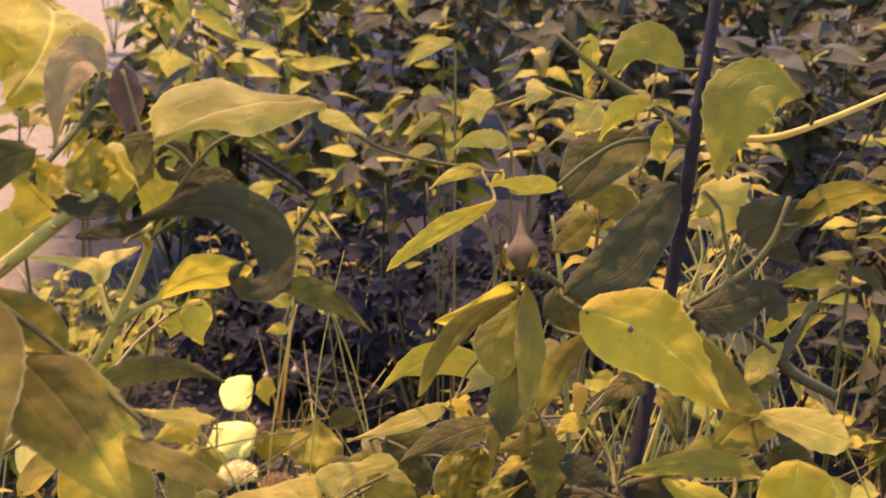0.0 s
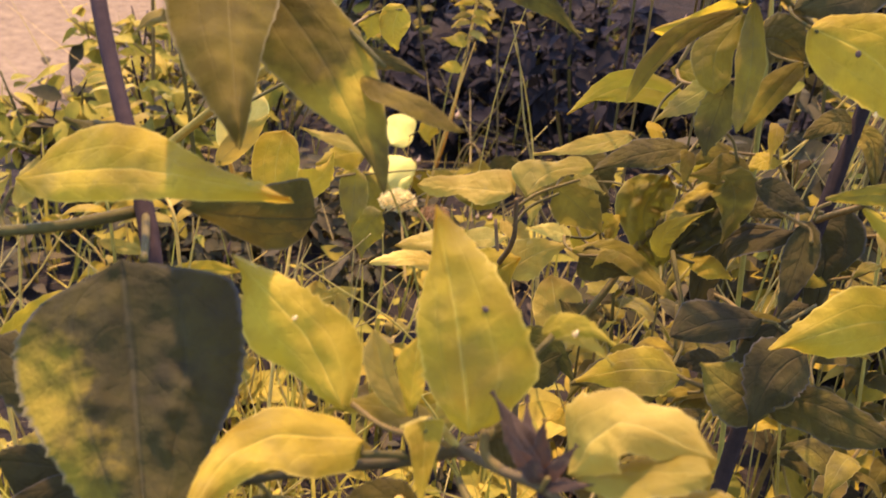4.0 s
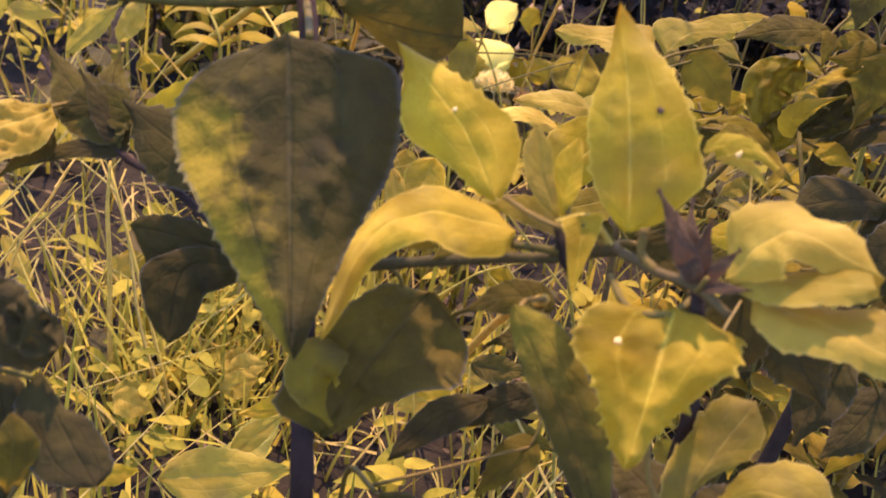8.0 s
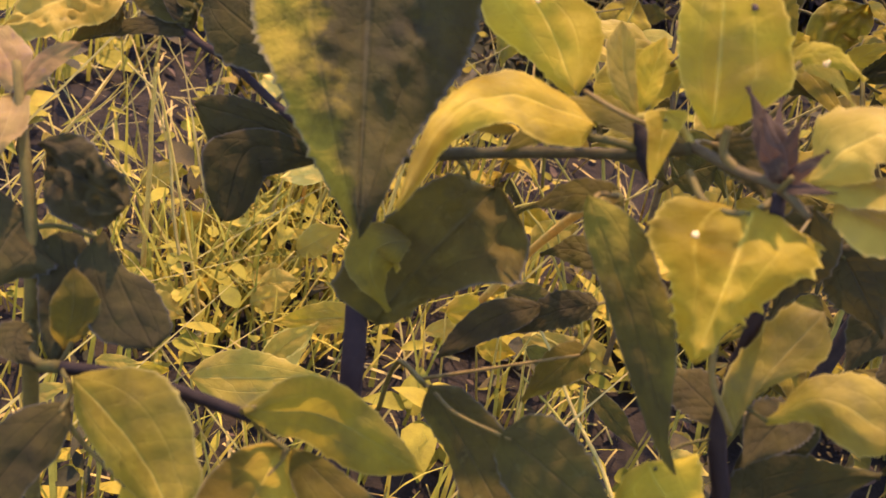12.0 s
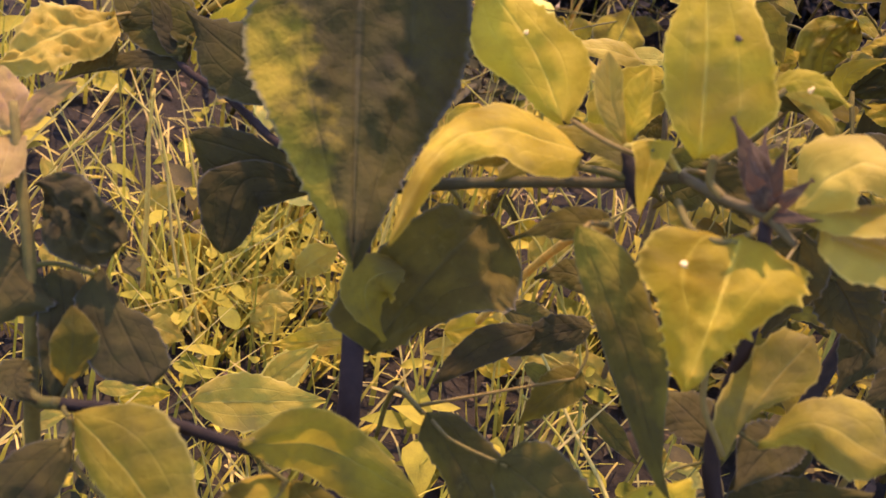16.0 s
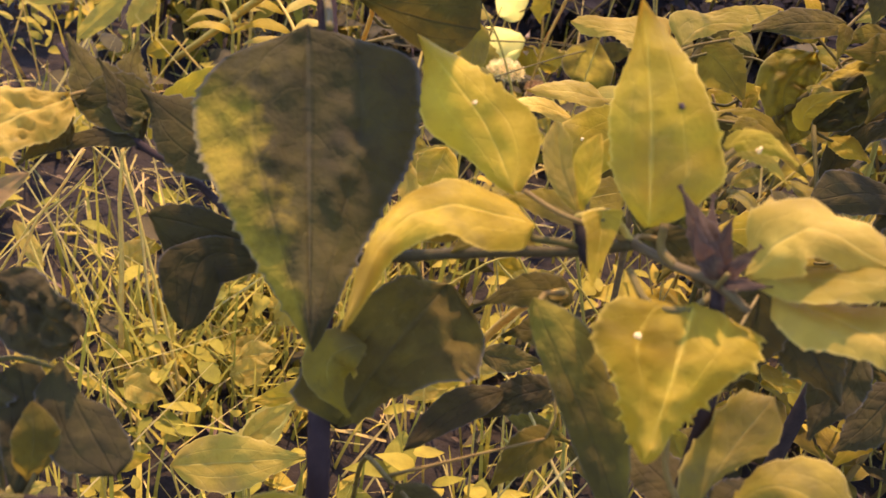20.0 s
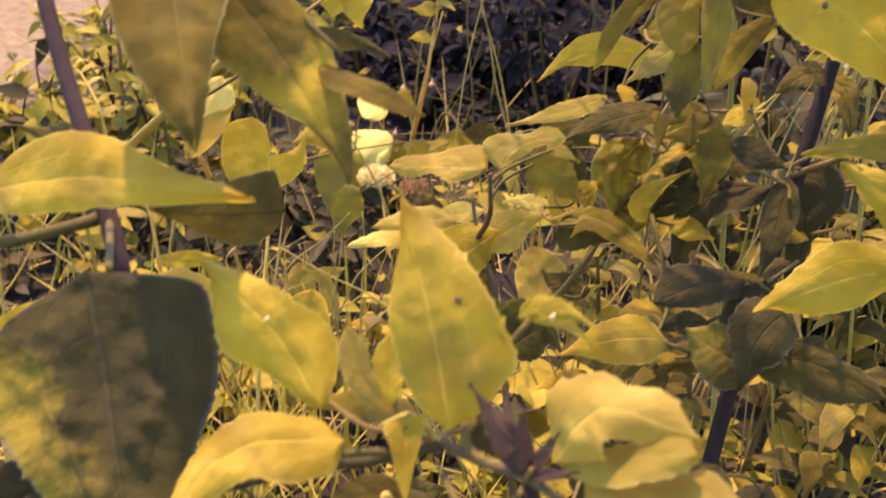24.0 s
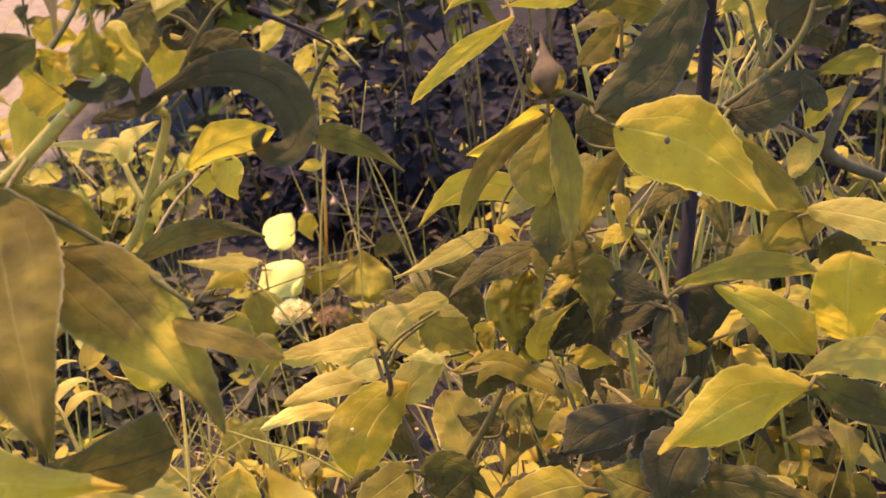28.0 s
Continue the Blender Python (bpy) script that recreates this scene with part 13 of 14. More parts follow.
stem(herb_b, [(-0.0153, 0.2240, 0.2972), (-0.0144, 0.2149, 0.2947), (-0.0059, 0.2049, 0.2975)], [0.0005, 0.0005, 0.0005], STEM_GREEN, 'petiole')
stem(herb_b, [(-0.0116, 0.2241, 0.2734), (-0.0215, 0.2184, 0.2692), (-0.0258, 0.2063, 0.2691)], [0.0005, 0.0005, 0.0005], STEM_GREEN, 'petiole')
stem(herb_b, [(-0.0130, 0.2240, 0.2805), (-0.0010, 0.2315, 0.2819), (0.0069, 0.2321, 0.2845)], [0.0005, 0.0005, 0.0005], STEM_GREEN, 'petiole')
stem(herb_b, [(-0.0902, 0.2307, 0.2465), (-0.0823, 0.2216, 0.2499), (-0.0642, 0.2075, 0.2599)], [0.0007, 0.0005, 0.0005], STEM_GREEN, 'petiole')
stem(herb_b, [(-0.0977, 0.2413, 0.2406), (-0.0713, 0.2611, 0.2446), (-0.0537, 0.2726, 0.2484)], [0.0007, 0.0005, 0.0005], STEM_GREEN, 'petiole')
stem(herb_b, [(-0.0537, 0.2726, 0.2484), (-0.0526, 0.2768, 0.2555), (-0.0564, 0.2816, 0.2609)], [0.0005, 0.0005, 0.0005], STEM_GREEN, 'petiole')
stem(herb_b, [(-0.0564, 0.2816, 0.2609), (-0.0509, 0.2921, 0.2601), (-0.0529, 0.3060, 0.2611)], [0.0005, 0.0005, 0.0005], STEM_GREEN, 'petiole')
stem(herb_b, [(-0.0164, 0.2245, 0.3190), (-0.0112, 0.2528, 0.3206), (-0.0054, 0.2808, 0.3169)], [0.0007, 0.0005, 0.0005], STEM_GREEN, 'petiole')
stem(herb_b, [(-0.0054, 0.2808, 0.3169), (-0.0007, 0.2892, 0.3094), (0.0105, 0.2951, 0.3013)], [0.0005, 0.0005, 0.0005], STEM_GREEN, 'petiole')
stem(herb_b, [(0.0105, 0.2951, 0.3013), (0.0244, 0.3049, 0.2960), (0.0355, 0.3092, 0.2883)], [0.0007, 0.0005, 0.0005], STEM_GREEN, 'petiole')
stem(herb_b, [(0.0355, 0.3092, 0.2883), (0.0476, 0.3196, 0.2801), (0.0546, 0.3247, 0.2706)], [0.0007, 0.0005, 0.0005], STEM_GREEN, 'petiole')
stem(herb_k, [(-0.1262, 0.3893, 0.4592), (-0.1269, 0.3876, 0.4591), (-0.1242, 0.3839, 0.4597)], [0.0009, 0.0007, 0.0007], STEM_GREEN, 'petiole')
stem(herb_k, [(-0.1129, 0.3866, 0.4692), (-0.1131, 0.3891, 0.4694), (-0.1125, 0.3892, 0.4673)], [0.0009, 0.0007, 0.0007], STEM_GREEN, 'petiole')
stem(herb_k, [(-0.1125, 0.3892, 0.4673), (-0.1124, 0.3924, 0.4662), (-0.1164, 0.3938, 0.4671)], [0.0009, 0.0007, 0.0007], STEM_GREEN, 'petiole')
stem(herb_k, [(-0.1240, 0.3889, 0.4609), (-0.1273, 0.3948, 0.4659), (-0.1349, 0.3951, 0.4730)], [0.0009, 0.0007, 0.0007], STEM_GREEN, 'petiole')
stem(herb_k, [(-0.1428, 0.3893, 0.4470), (-0.1441, 0.3799, 0.4456), (-0.1429, 0.3626, 0.4460)], [0.0009, 0.0007, 0.0007], STEM_GREEN, 'petiole')
stem(herb_k, [(-0.1349, 0.3951, 0.4730), (-0.1240, 0.4208, 0.4873), (-0.1204, 0.4380, 0.5007)], [0.0012, 0.0009, 0.0009], STEM_GREEN, 'petiole')
stem(herb_k, [(-0.1429, 0.3626, 0.4460), (-0.1183, 0.3603, 0.4263), (-0.0896, 0.3429, 0.4093)], [0.0012, 0.0009, 0.0009], STEM_GREEN, 'petiole')
stem(herb_k, [(-0.1204, 0.4380, 0.5007), (-0.1391, 0.4815, 0.5064), (-0.1581, 0.5048, 0.5185)], [0.0012, 0.0009, 0.0009], STEM_GREEN, 'petiole')
stem(herb_l, [(-0.1208, 0.4324, 0.4102), (-0.1220, 0.4338, 0.4106), (-0.1260, 0.4339, 0.4146)], [0.0009, 0.0007, 0.0007], STEM_GREEN, 'petiole')
stem(herb_l, [(-0.1074, 0.4283, 0.4414), (-0.1053, 0.4304, 0.4426), (-0.0985, 0.4331, 0.4476)], [0.0009, 0.0007, 0.0007], STEM_GREEN, 'petiole')
stem(herb_l, [(-0.1059, 0.4164, 0.4487), (-0.1096, 0.4129, 0.4470), (-0.1089, 0.4063, 0.4472)], [0.0009, 0.0007, 0.0007], STEM_GREEN, 'petiole')
stem(herb_l, [(-0.0868, 0.4216, 0.4698), (-0.0933, 0.4236, 0.4763), (-0.1013, 0.4214, 0.4804)], [0.0009, 0.0007, 0.0007], STEM_GREEN, 'petiole')
stem(herb_l, [(-0.1059, 0.4299, 0.4423), (-0.1136, 0.4313, 0.4458), (-0.1173, 0.4358, 0.4590)], [0.0009, 0.0007, 0.0007], STEM_GREEN, 'petiole')
stem(herb_l, [(-0.0565, 0.4296, 0.4744), (-0.0492, 0.4346, 0.4812), (-0.0479, 0.4342, 0.4914)], [0.0009, 0.0007, 0.0007], STEM_GREEN, 'petiole')
stem(herb_l, [(-0.1163, 0.4347, 0.4557), (-0.1257, 0.4311, 0.4499), (-0.1381, 0.4227, 0.4553)], [0.0009, 0.0007, 0.0007], STEM_GREEN, 'petiole')
stem(herb_l, [(-0.1350, 0.4248, 0.4540), (-0.1398, 0.4310, 0.4486), (-0.1507, 0.4381, 0.4423)], [0.0009, 0.0007, 0.0007], STEM_GREEN, 'petiole')
stem(herb_l, [(-0.1173, 0.4358, 0.4590), (-0.1134, 0.4490, 0.4602), (-0.1109, 0.4583, 0.4585)], [0.0009, 0.0007, 0.0007], STEM_GREEN, 'petiole')
stem(herb_l, [(-0.1109, 0.4583, 0.4585), (-0.1091, 0.4637, 0.4550), (-0.1023, 0.4658, 0.4538)], [0.0009, 0.0007, 0.0007], STEM_GREEN, 'petiole')
stem(herb_l, [(-0.1109, 0.4583, 0.4585), (-0.1181, 0.4709, 0.4794), (-0.1242, 0.4793, 0.4960)], [0.0012, 0.0009, 0.0009], STEM_GREEN, 'petiole')
stem(herb_l, [(-0.0541, 0.5129, 0.4349), (-0.0680, 0.5225, 0.4102), (-0.0692, 0.5268, 0.3903)], [0.0012, 0.0009, 0.0009], STEM_GREEN, 'petiole')
stem(herb_l, [(-0.2117, 0.5203, 0.3071), (-0.2000, 0.5446, 0.3076), (-0.1711, 0.5655, 0.3230)], [0.0012, 0.0009, 0.0009], STEM_GREEN, 'petiole')
stem(herb_l, [(-0.1711, 0.5655, 0.3230), (-0.1642, 0.6178, 0.3283), (-0.1551, 0.6586, 0.3296)], [0.0012, 0.0009, 0.0009], STEM_GREEN, 'petiole')
stem(herb_l, [(-0.1551, 0.6586, 0.3296), (-0.1458, 0.6623, 0.3336), (-0.1360, 0.6624, 0.3346)], [0.0009, 0.0007, 0.0007], STEM_GREEN, 'petiole')
stem(herb_r, [(0.0705, 0.4320, 0.3420), (0.0684, 0.4306, 0.3427), (0.0668, 0.4273, 0.3407)], [0.0009, 0.0007, 0.0007], STEM_GREEN, 'petiole')
stem(herb_r, [(0.0835, 0.4253, 0.3505), (0.0853, 0.4241, 0.3503), (0.0900, 0.4206, 0.3487)], [0.0009, 0.0007, 0.0007], STEM_GREEN, 'petiole')
stem(herb_r, [(0.0879, 0.5203, 0.4741), (0.0879, 0.5176, 0.4742), (0.0842, 0.5142, 0.4732)], [0.0009, 0.0007, 0.0007], STEM_GREEN, 'petiole')
stem(herb_r, [(0.1350, 0.4783, 0.4360), (0.1368, 0.4795, 0.4335), (0.1431, 0.4811, 0.4336)], [0.0009, 0.0007, 0.0007], STEM_GREEN, 'petiole')
stem(herb_r, [(0.0934, 0.5203, 0.4698), (0.0937, 0.5169, 0.4696), (0.0934, 0.5121, 0.4663)], [0.0009, 0.0007, 0.0007], STEM_GREEN, 'petiole')
stem(herb_r, [(0.0682, 0.4302, 0.3424), (0.0673, 0.4284, 0.3450), (0.0711, 0.4251, 0.3498)], [0.0009, 0.0007, 0.0007], STEM_GREEN, 'petiole')
stem(herb_r, [(0.1031, 0.4832, 0.3987), (0.1001, 0.4797, 0.3986), (0.1017, 0.4738, 0.3995)], [0.0009, 0.0007, 0.0007], STEM_GREEN, 'petiole')
stem(herb_r, [(0.1120, 0.5293, 0.4886), (0.1085, 0.5295, 0.4882), (0.0999, 0.5293, 0.4884)], [0.0009, 0.0007, 0.0007], STEM_GREEN, 'petiole')
stem(herb_r, [(0.0565, 0.5214, 0.4969), (0.0593, 0.5229, 0.5007), (0.0615, 0.5228, 0.5014)], [0.0009, 0.0007, 0.0007], STEM_GREEN, 'petiole')
stem(herb_r, [(0.0299, 0.4536, 0.4209), (0.0298, 0.4585, 0.4177), (0.0296, 0.4596, 0.4126)], [0.0009, 0.0007, 0.0007], STEM_GREEN, 'petiole')
stem(herb_r, [(0.0296, 0.4596, 0.4126), (0.0301, 0.4636, 0.4132), (0.0291, 0.4654, 0.4111)], [0.0009, 0.0007, 0.0007], STEM_GREEN, 'petiole')
stem(herb_r, [(0.0291, 0.4654, 0.4111), (0.0303, 0.4683, 0.4111), (0.0277, 0.4718, 0.4102)], [0.0009, 0.0007, 0.0007], STEM_GREEN, 'petiole')
stem(herb_r, [(0.0277, 0.4718, 0.4102), (0.0293, 0.4737, 0.4079), (0.0286, 0.4752, 0.4030)], [0.0009, 0.0007, 0.0007], STEM_GREEN, 'petiole')
stem(herb_r, [(0.0710, 0.4417, 0.3242), (0.0709, 0.4467, 0.3270), (0.0696, 0.4483, 0.3279)], [0.0009, 0.0007, 0.0007], STEM_GREEN, 'petiole')
stem(herb_r, [(0.0946, 0.5072, 0.3737), (0.0971, 0.5111, 0.3696), (0.0943, 0.5140, 0.3660)], [0.0009, 0.0007, 0.0007], STEM_GREEN, 'petiole')
stem(herb_r, [(0.0896, 0.4977, 0.3553), (0.0930, 0.5013, 0.3502), (0.0907, 0.5044, 0.3470)], [0.0009, 0.0007, 0.0007], STEM_GREEN, 'petiole')
stem(herb_r, [(0.1216, 0.4803, 0.4303), (0.1238, 0.4853, 0.4276), (0.1309, 0.4890, 0.4241)], [0.0009, 0.0007, 0.0007], STEM_GREEN, 'petiole')
stem(herb_r, [(0.0679, 0.4815, 0.3967), (0.0651, 0.4804, 0.3913), (0.0590, 0.4757, 0.3847)], [0.0009, 0.0007, 0.0007], STEM_GREEN, 'petiole')
stem(herb_r, [(0.0884, 0.4823, 0.2756), (0.0922, 0.4841, 0.2799), (0.0903, 0.4841, 0.2881)], [0.0009, 0.0007, 0.0007], STEM_GREEN, 'petiole')
stem(herb_r, [(0.0884, 0.4823, 0.2756), (0.0852, 0.4894, 0.2708), (0.0785, 0.4918, 0.2657)], [0.0009, 0.0007, 0.0007], STEM_GREEN, 'petiole')
stem(herb_r, [(0.1035, 0.5202, 0.4215), (0.0965, 0.5204, 0.4217), (0.0821, 0.5209, 0.4270)], [0.0009, 0.0007, 0.0007], STEM_GREEN, 'petiole')
stem(herb_r, [(0.1129, 0.4803, 0.4313), (0.1113, 0.4811, 0.4394), (0.1038, 0.4784, 0.4482)], [0.0009, 0.0007, 0.0007], STEM_GREEN, 'petiole')
stem(herb_r, [(0.1104, 0.4808, 0.4405), (0.1083, 0.4920, 0.4422), (0.1074, 0.4982, 0.4421)], [0.0009, 0.0007, 0.0007], STEM_GREEN, 'petiole')
stem(herb_r, [(0.0453, 0.4597, 0.4146), (0.0467, 0.4504, 0.4127), (0.0547, 0.4386, 0.4107)], [0.0009, 0.0007, 0.0007], STEM_GREEN, 'petiole')
stem(herb_r, [(0.1017, 0.4738, 0.3995), (0.0972, 0.4641, 0.3996), (0.0978, 0.4518, 0.3981)], [0.0009, 0.0007, 0.0007], STEM_GREEN, 'petiole')
stem(herb_r, [(0.1545, 0.5136, 0.4672), (0.1524, 0.5055, 0.4745), (0.1438, 0.4956, 0.4808)], [0.0009, 0.0007, 0.0007], STEM_GREEN, 'petiole')
stem(herb_r, [(0.0286, 0.4752, 0.4030), (0.0294, 0.4698, 0.3920), (0.0286, 0.4603, 0.3781)], [0.0009, 0.0007, 0.0007], STEM_GREEN, 'petiole')
stem(herb_r, [(0.0809, 0.4521, 0.2913), (0.0745, 0.4437, 0.2913), (0.0635, 0.4296, 0.2909)], [0.0009, 0.0007, 0.0007], STEM_GREEN, 'petiole')
stem(herb_r, [(0.0635, 0.4296, 0.2909), (0.0624, 0.4307, 0.2917), (0.0577, 0.4302, 0.2926)], [0.0009, 0.0007, 0.0007], STEM_GREEN, 'petiole')
stem(herb_r, [(0.0635, 0.4296, 0.2909), (0.0701, 0.4250, 0.2885), (0.0732, 0.4162, 0.2853)], [0.0009, 0.0007, 0.0007], STEM_GREEN, 'petiole')
stem(herb_r, [(0.0732, 0.4162, 0.2853), (0.0754, 0.4193, 0.2749), (0.0844, 0.4190, 0.2681)], [0.0009, 0.0007, 0.0007], STEM_GREEN, 'petiole')
stem(herb_r, [(0.0577, 0.4302, 0.2926), (0.0517, 0.4391, 0.2867), (0.0529, 0.4455, 0.2848)], [0.0009, 0.0007, 0.0007], STEM_GREEN, 'petiole')
stem(herb_r, [(0.0754, 0.4193, 0.2749), (0.0715, 0.4122, 0.2664), (0.0606, 0.4066, 0.2656)], [0.0009, 0.0007, 0.0007], STEM_GREEN, 'petiole')
stem(herb_r, [(0.0696, 0.4483, 0.3279), (0.0558, 0.4539, 0.3323), (0.0485, 0.4525, 0.3419)], [0.0009, 0.0007, 0.0007], STEM_GREEN, 'petiole')
stem(herb_r, [(0.0903, 0.4841, 0.2881), (0.1014, 0.4792, 0.2946), (0.1051, 0.4681, 0.3051)], [0.0009, 0.0007, 0.0007], STEM_GREEN, 'petiole')
stem(herb_r, [(0.0965, 0.4855, 0.2319), (0.0960, 0.4984, 0.2382), (0.1042, 0.5068, 0.2481)], [0.0009, 0.0007, 0.0007], STEM_GREEN, 'petiole')
stem(herb_r, [(0.0605, 0.4769, 0.3864), (0.0487, 0.4900, 0.3849), (0.0450, 0.4978, 0.3871)], [0.0009, 0.0007, 0.0007], STEM_GREEN, 'petiole')
stem(herb_r, [(0.0903, 0.4841, 0.2881), (0.0878, 0.4987, 0.2905), (0.0800, 0.5175, 0.2909)], [0.0012, 0.0009, 0.0009], STEM_GREEN, 'petiole')
stem(herb_r, [(0.0606, 0.4066, 0.2656), (0.0479, 0.4141, 0.2636), (0.0253, 0.4162, 0.2695)], [0.0012, 0.0009, 0.0009], STEM_GREEN, 'petiole')
stem(herb_r, [(0.0366, 0.4151, 0.2665), (0.0372, 0.4224, 0.2595), (0.0321, 0.4256, 0.2560)], [0.0009, 0.0007, 0.0007], STEM_GREEN, 'petiole')
stem(herb_r, [(0.0839, 0.5081, 0.2907), (0.1006, 0.5189, 0.2935), (0.1179, 0.5195, 0.2975)], [0.0012, 0.0009, 0.0009], STEM_GREEN, 'petiole')
stem(herb_r, [(0.1179, 0.5195, 0.2975), (0.1260, 0.5120, 0.3016), (0.1430, 0.4988, 0.3105)], [0.0012, 0.0009, 0.0009], STEM_GREEN, 'petiole')
stem(herb_r, [(0.1430, 0.4988, 0.3105), (0.1498, 0.4949, 0.2950), (0.1477, 0.4877, 0.2864)], [0.0009, 0.0007, 0.0007], STEM_GREEN, 'petiole')
stem(herb_r, [(0.1480, 0.4886, 0.2875), (0.1506, 0.4846, 0.2897), (0.1574, 0.4769, 0.2917)], [0.0009, 0.0007, 0.0007], STEM_GREEN, 'petiole')
stem(herb_r, [(0.1487, 0.4913, 0.2907), (0.1598, 0.5021, 0.2771), (0.1610, 0.5098, 0.2715)], [0.0012, 0.0009, 0.0009], STEM_GREEN, 'petiole')
stem(herb_r, [(0.1610, 0.5098, 0.2715), (0.1557, 0.5183, 0.2593), (0.1560, 0.5203, 0.2493)], [0.0009, 0.0007, 0.0007], STEM_GREEN, 'petiole')
stem(herb_r, [(0.0785, 0.4918, 0.2657), (0.0702, 0.4907, 0.2479), (0.0509, 0.4847, 0.2379)], [0.0012, 0.0009, 0.0009], STEM_GREEN, 'petiole')
stem(herb_r, [(0.0509, 0.4847, 0.2379), (0.0521, 0.4785, 0.2262), (0.0460, 0.4673, 0.2197)], [0.0009, 0.0007, 0.0007], STEM_GREEN, 'petiole')
stem(herb_r, [(0.0483, 0.4715, 0.2222), (0.0549, 0.4664, 0.2276), (0.0543, 0.4578, 0.2365)], [0.0009, 0.0007, 0.0007], STEM_GREEN, 'petiole')
stem(herb_r, [(0.0543, 0.4578, 0.2365), (0.0521, 0.4588, 0.2385), (0.0461, 0.4571, 0.2409)], [0.0009, 0.0007, 0.0007], STEM_GREEN, 'petiole')
stem(herb_r, [(0.0529, 0.4455, 0.2848), (0.0472, 0.4679, 0.2795), (0.0420, 0.4797, 0.2759)], [0.0012, 0.0009, 0.0009], STEM_GREEN, 'petiole')
stem(herb_r, [(0.0900, 0.4206, 0.3487), (0.1032, 0.4131, 0.3298), (0.1213, 0.4076, 0.3301)], [0.0012, 0.0009, 0.0009], STEM_GREEN, 'petiole')
stem(herb_r, [(0.1167, 0.4089, 0.3300), (0.1165, 0.4013, 0.3244), (0.1093, 0.3916, 0.3205)], [0.0009, 0.0007, 0.0007], STEM_GREEN, 'petiole')
stem(herb_r, [(0.1213, 0.4076, 0.3301), (0.1312, 0.3994, 0.3308), (0.1329, 0.3890, 0.3355)], [0.0009, 0.0007, 0.0007], STEM_GREEN, 'petiole')
stem(herb_r, [(0.1166, 0.4023, 0.3251), (0.1158, 0.4106, 0.3131), (0.1231, 0.4170, 0.3018)], [0.0009, 0.0007, 0.0007], STEM_GREEN, 'petiole')
stem(herb_r, [(0.0966, 0.4168, 0.3392), (0.1125, 0.4324, 0.3364), (0.1161, 0.4479, 0.3427)], [0.0012, 0.0009, 0.0009], STEM_GREEN, 'petiole')
stem(herb_r, [(0.1161, 0.4479, 0.3427), (0.1215, 0.4458, 0.3473), (0.1331, 0.4423, 0.3519)], [0.0009, 0.0007, 0.0007], STEM_GREEN, 'petiole')
stem(herb_r, [(0.1273, 0.4441, 0.3496), (0.1258, 0.4467, 0.3569), (0.1220, 0.4464, 0.3616)], [0.0009, 0.0007, 0.0007], STEM_GREEN, 'petiole')
stem(herb_r, [(0.1258, 0.4467, 0.3569), (0.1290, 0.4522, 0.3576), (0.1276, 0.4560, 0.3577)], [0.0009, 0.0007, 0.0007], STEM_GREEN, 'petiole')
stem(herb_r, [(0.1220, 0.4464, 0.3616), (0.1195, 0.4393, 0.3662), (0.1236, 0.4285, 0.3727)], [0.0009, 0.0007, 0.0007], STEM_GREEN, 'petiole')
stem(herb_r, [(0.1276, 0.4560, 0.3577), (0.1358, 0.4651, 0.3616), (0.1360, 0.4725, 0.3676)], [0.0009, 0.0007, 0.0007], STEM_GREEN, 'petiole')
stem(herb_r, [(0.0800, 0.5175, 0.2909), (0.0795, 0.5360, 0.3011), (0.0686, 0.5469, 0.3171)], [0.0012, 0.0009, 0.0009], STEM_GREEN, 'petiole')
stem(herb_r, [(0.0686, 0.5469, 0.3171), (0.0678, 0.5523, 0.3246), (0.0662, 0.5521, 0.3310)], [0.0009, 0.0007, 0.0007], STEM_GREEN, 'petiole')
stem(herb_r, [(0.0684, 0.5483, 0.3190), (0.0600, 0.5464, 0.3188), (0.0448, 0.5400, 0.3211)], [0.0009, 0.0007, 0.0007], STEM_GREEN, 'petiole')
stem(herb_r, [(0.0448, 0.5400, 0.3211), (0.0495, 0.5282, 0.3231), (0.0458, 0.5143, 0.3272)], [0.0009, 0.0007, 0.0007], STEM_GREEN, 'petiole')
stem(herb_r, [(0.0458, 0.5143, 0.3272), (0.0423, 0.5172, 0.3354), (0.0342, 0.5169, 0.3422)], [0.0009, 0.0007, 0.0007], STEM_GREEN, 'petiole')
stem(herb_r, [(0.0342, 0.5169, 0.3422), (0.0281, 0.5141, 0.3366), (0.0221, 0.5057, 0.3298)], [0.0009, 0.0007, 0.0007], STEM_GREEN, 'petiole')
stem(herb_r, [(0.0342, 0.5169, 0.3422), (0.0359, 0.5307, 0.3466), (0.0300, 0.5443, 0.3502)], [0.0009, 0.0007, 0.0007], STEM_GREEN, 'petiole')
stem(herb_r, [(0.0300, 0.5443, 0.3502), (0.0406, 0.5493, 0.3535), (0.0501, 0.5483, 0.3555)], [0.0009, 0.0007, 0.0007], STEM_GREEN, 'petiole')
stem(herb_r, [(0.0300, 0.5443, 0.3502), (0.0180, 0.5593, 0.3466), (0.0159, 0.5705, 0.3485)], [0.0012, 0.0009, 0.0009], STEM_GREEN, 'petiole')
stem(herb_r, [(0.0159, 0.5705, 0.3485), (0.0221, 0.5748, 0.3413), (0.0218, 0.5812, 0.3350)], [0.0009, 0.0007, 0.0007], STEM_GREEN, 'petiole')
stem(herb_r, [(0.0195, 0.5574, 0.3470), (0.0106, 0.5520, 0.3377), (0.0060, 0.5402, 0.3284)], [0.0009, 0.0007, 0.0007], STEM_GREEN, 'petiole')
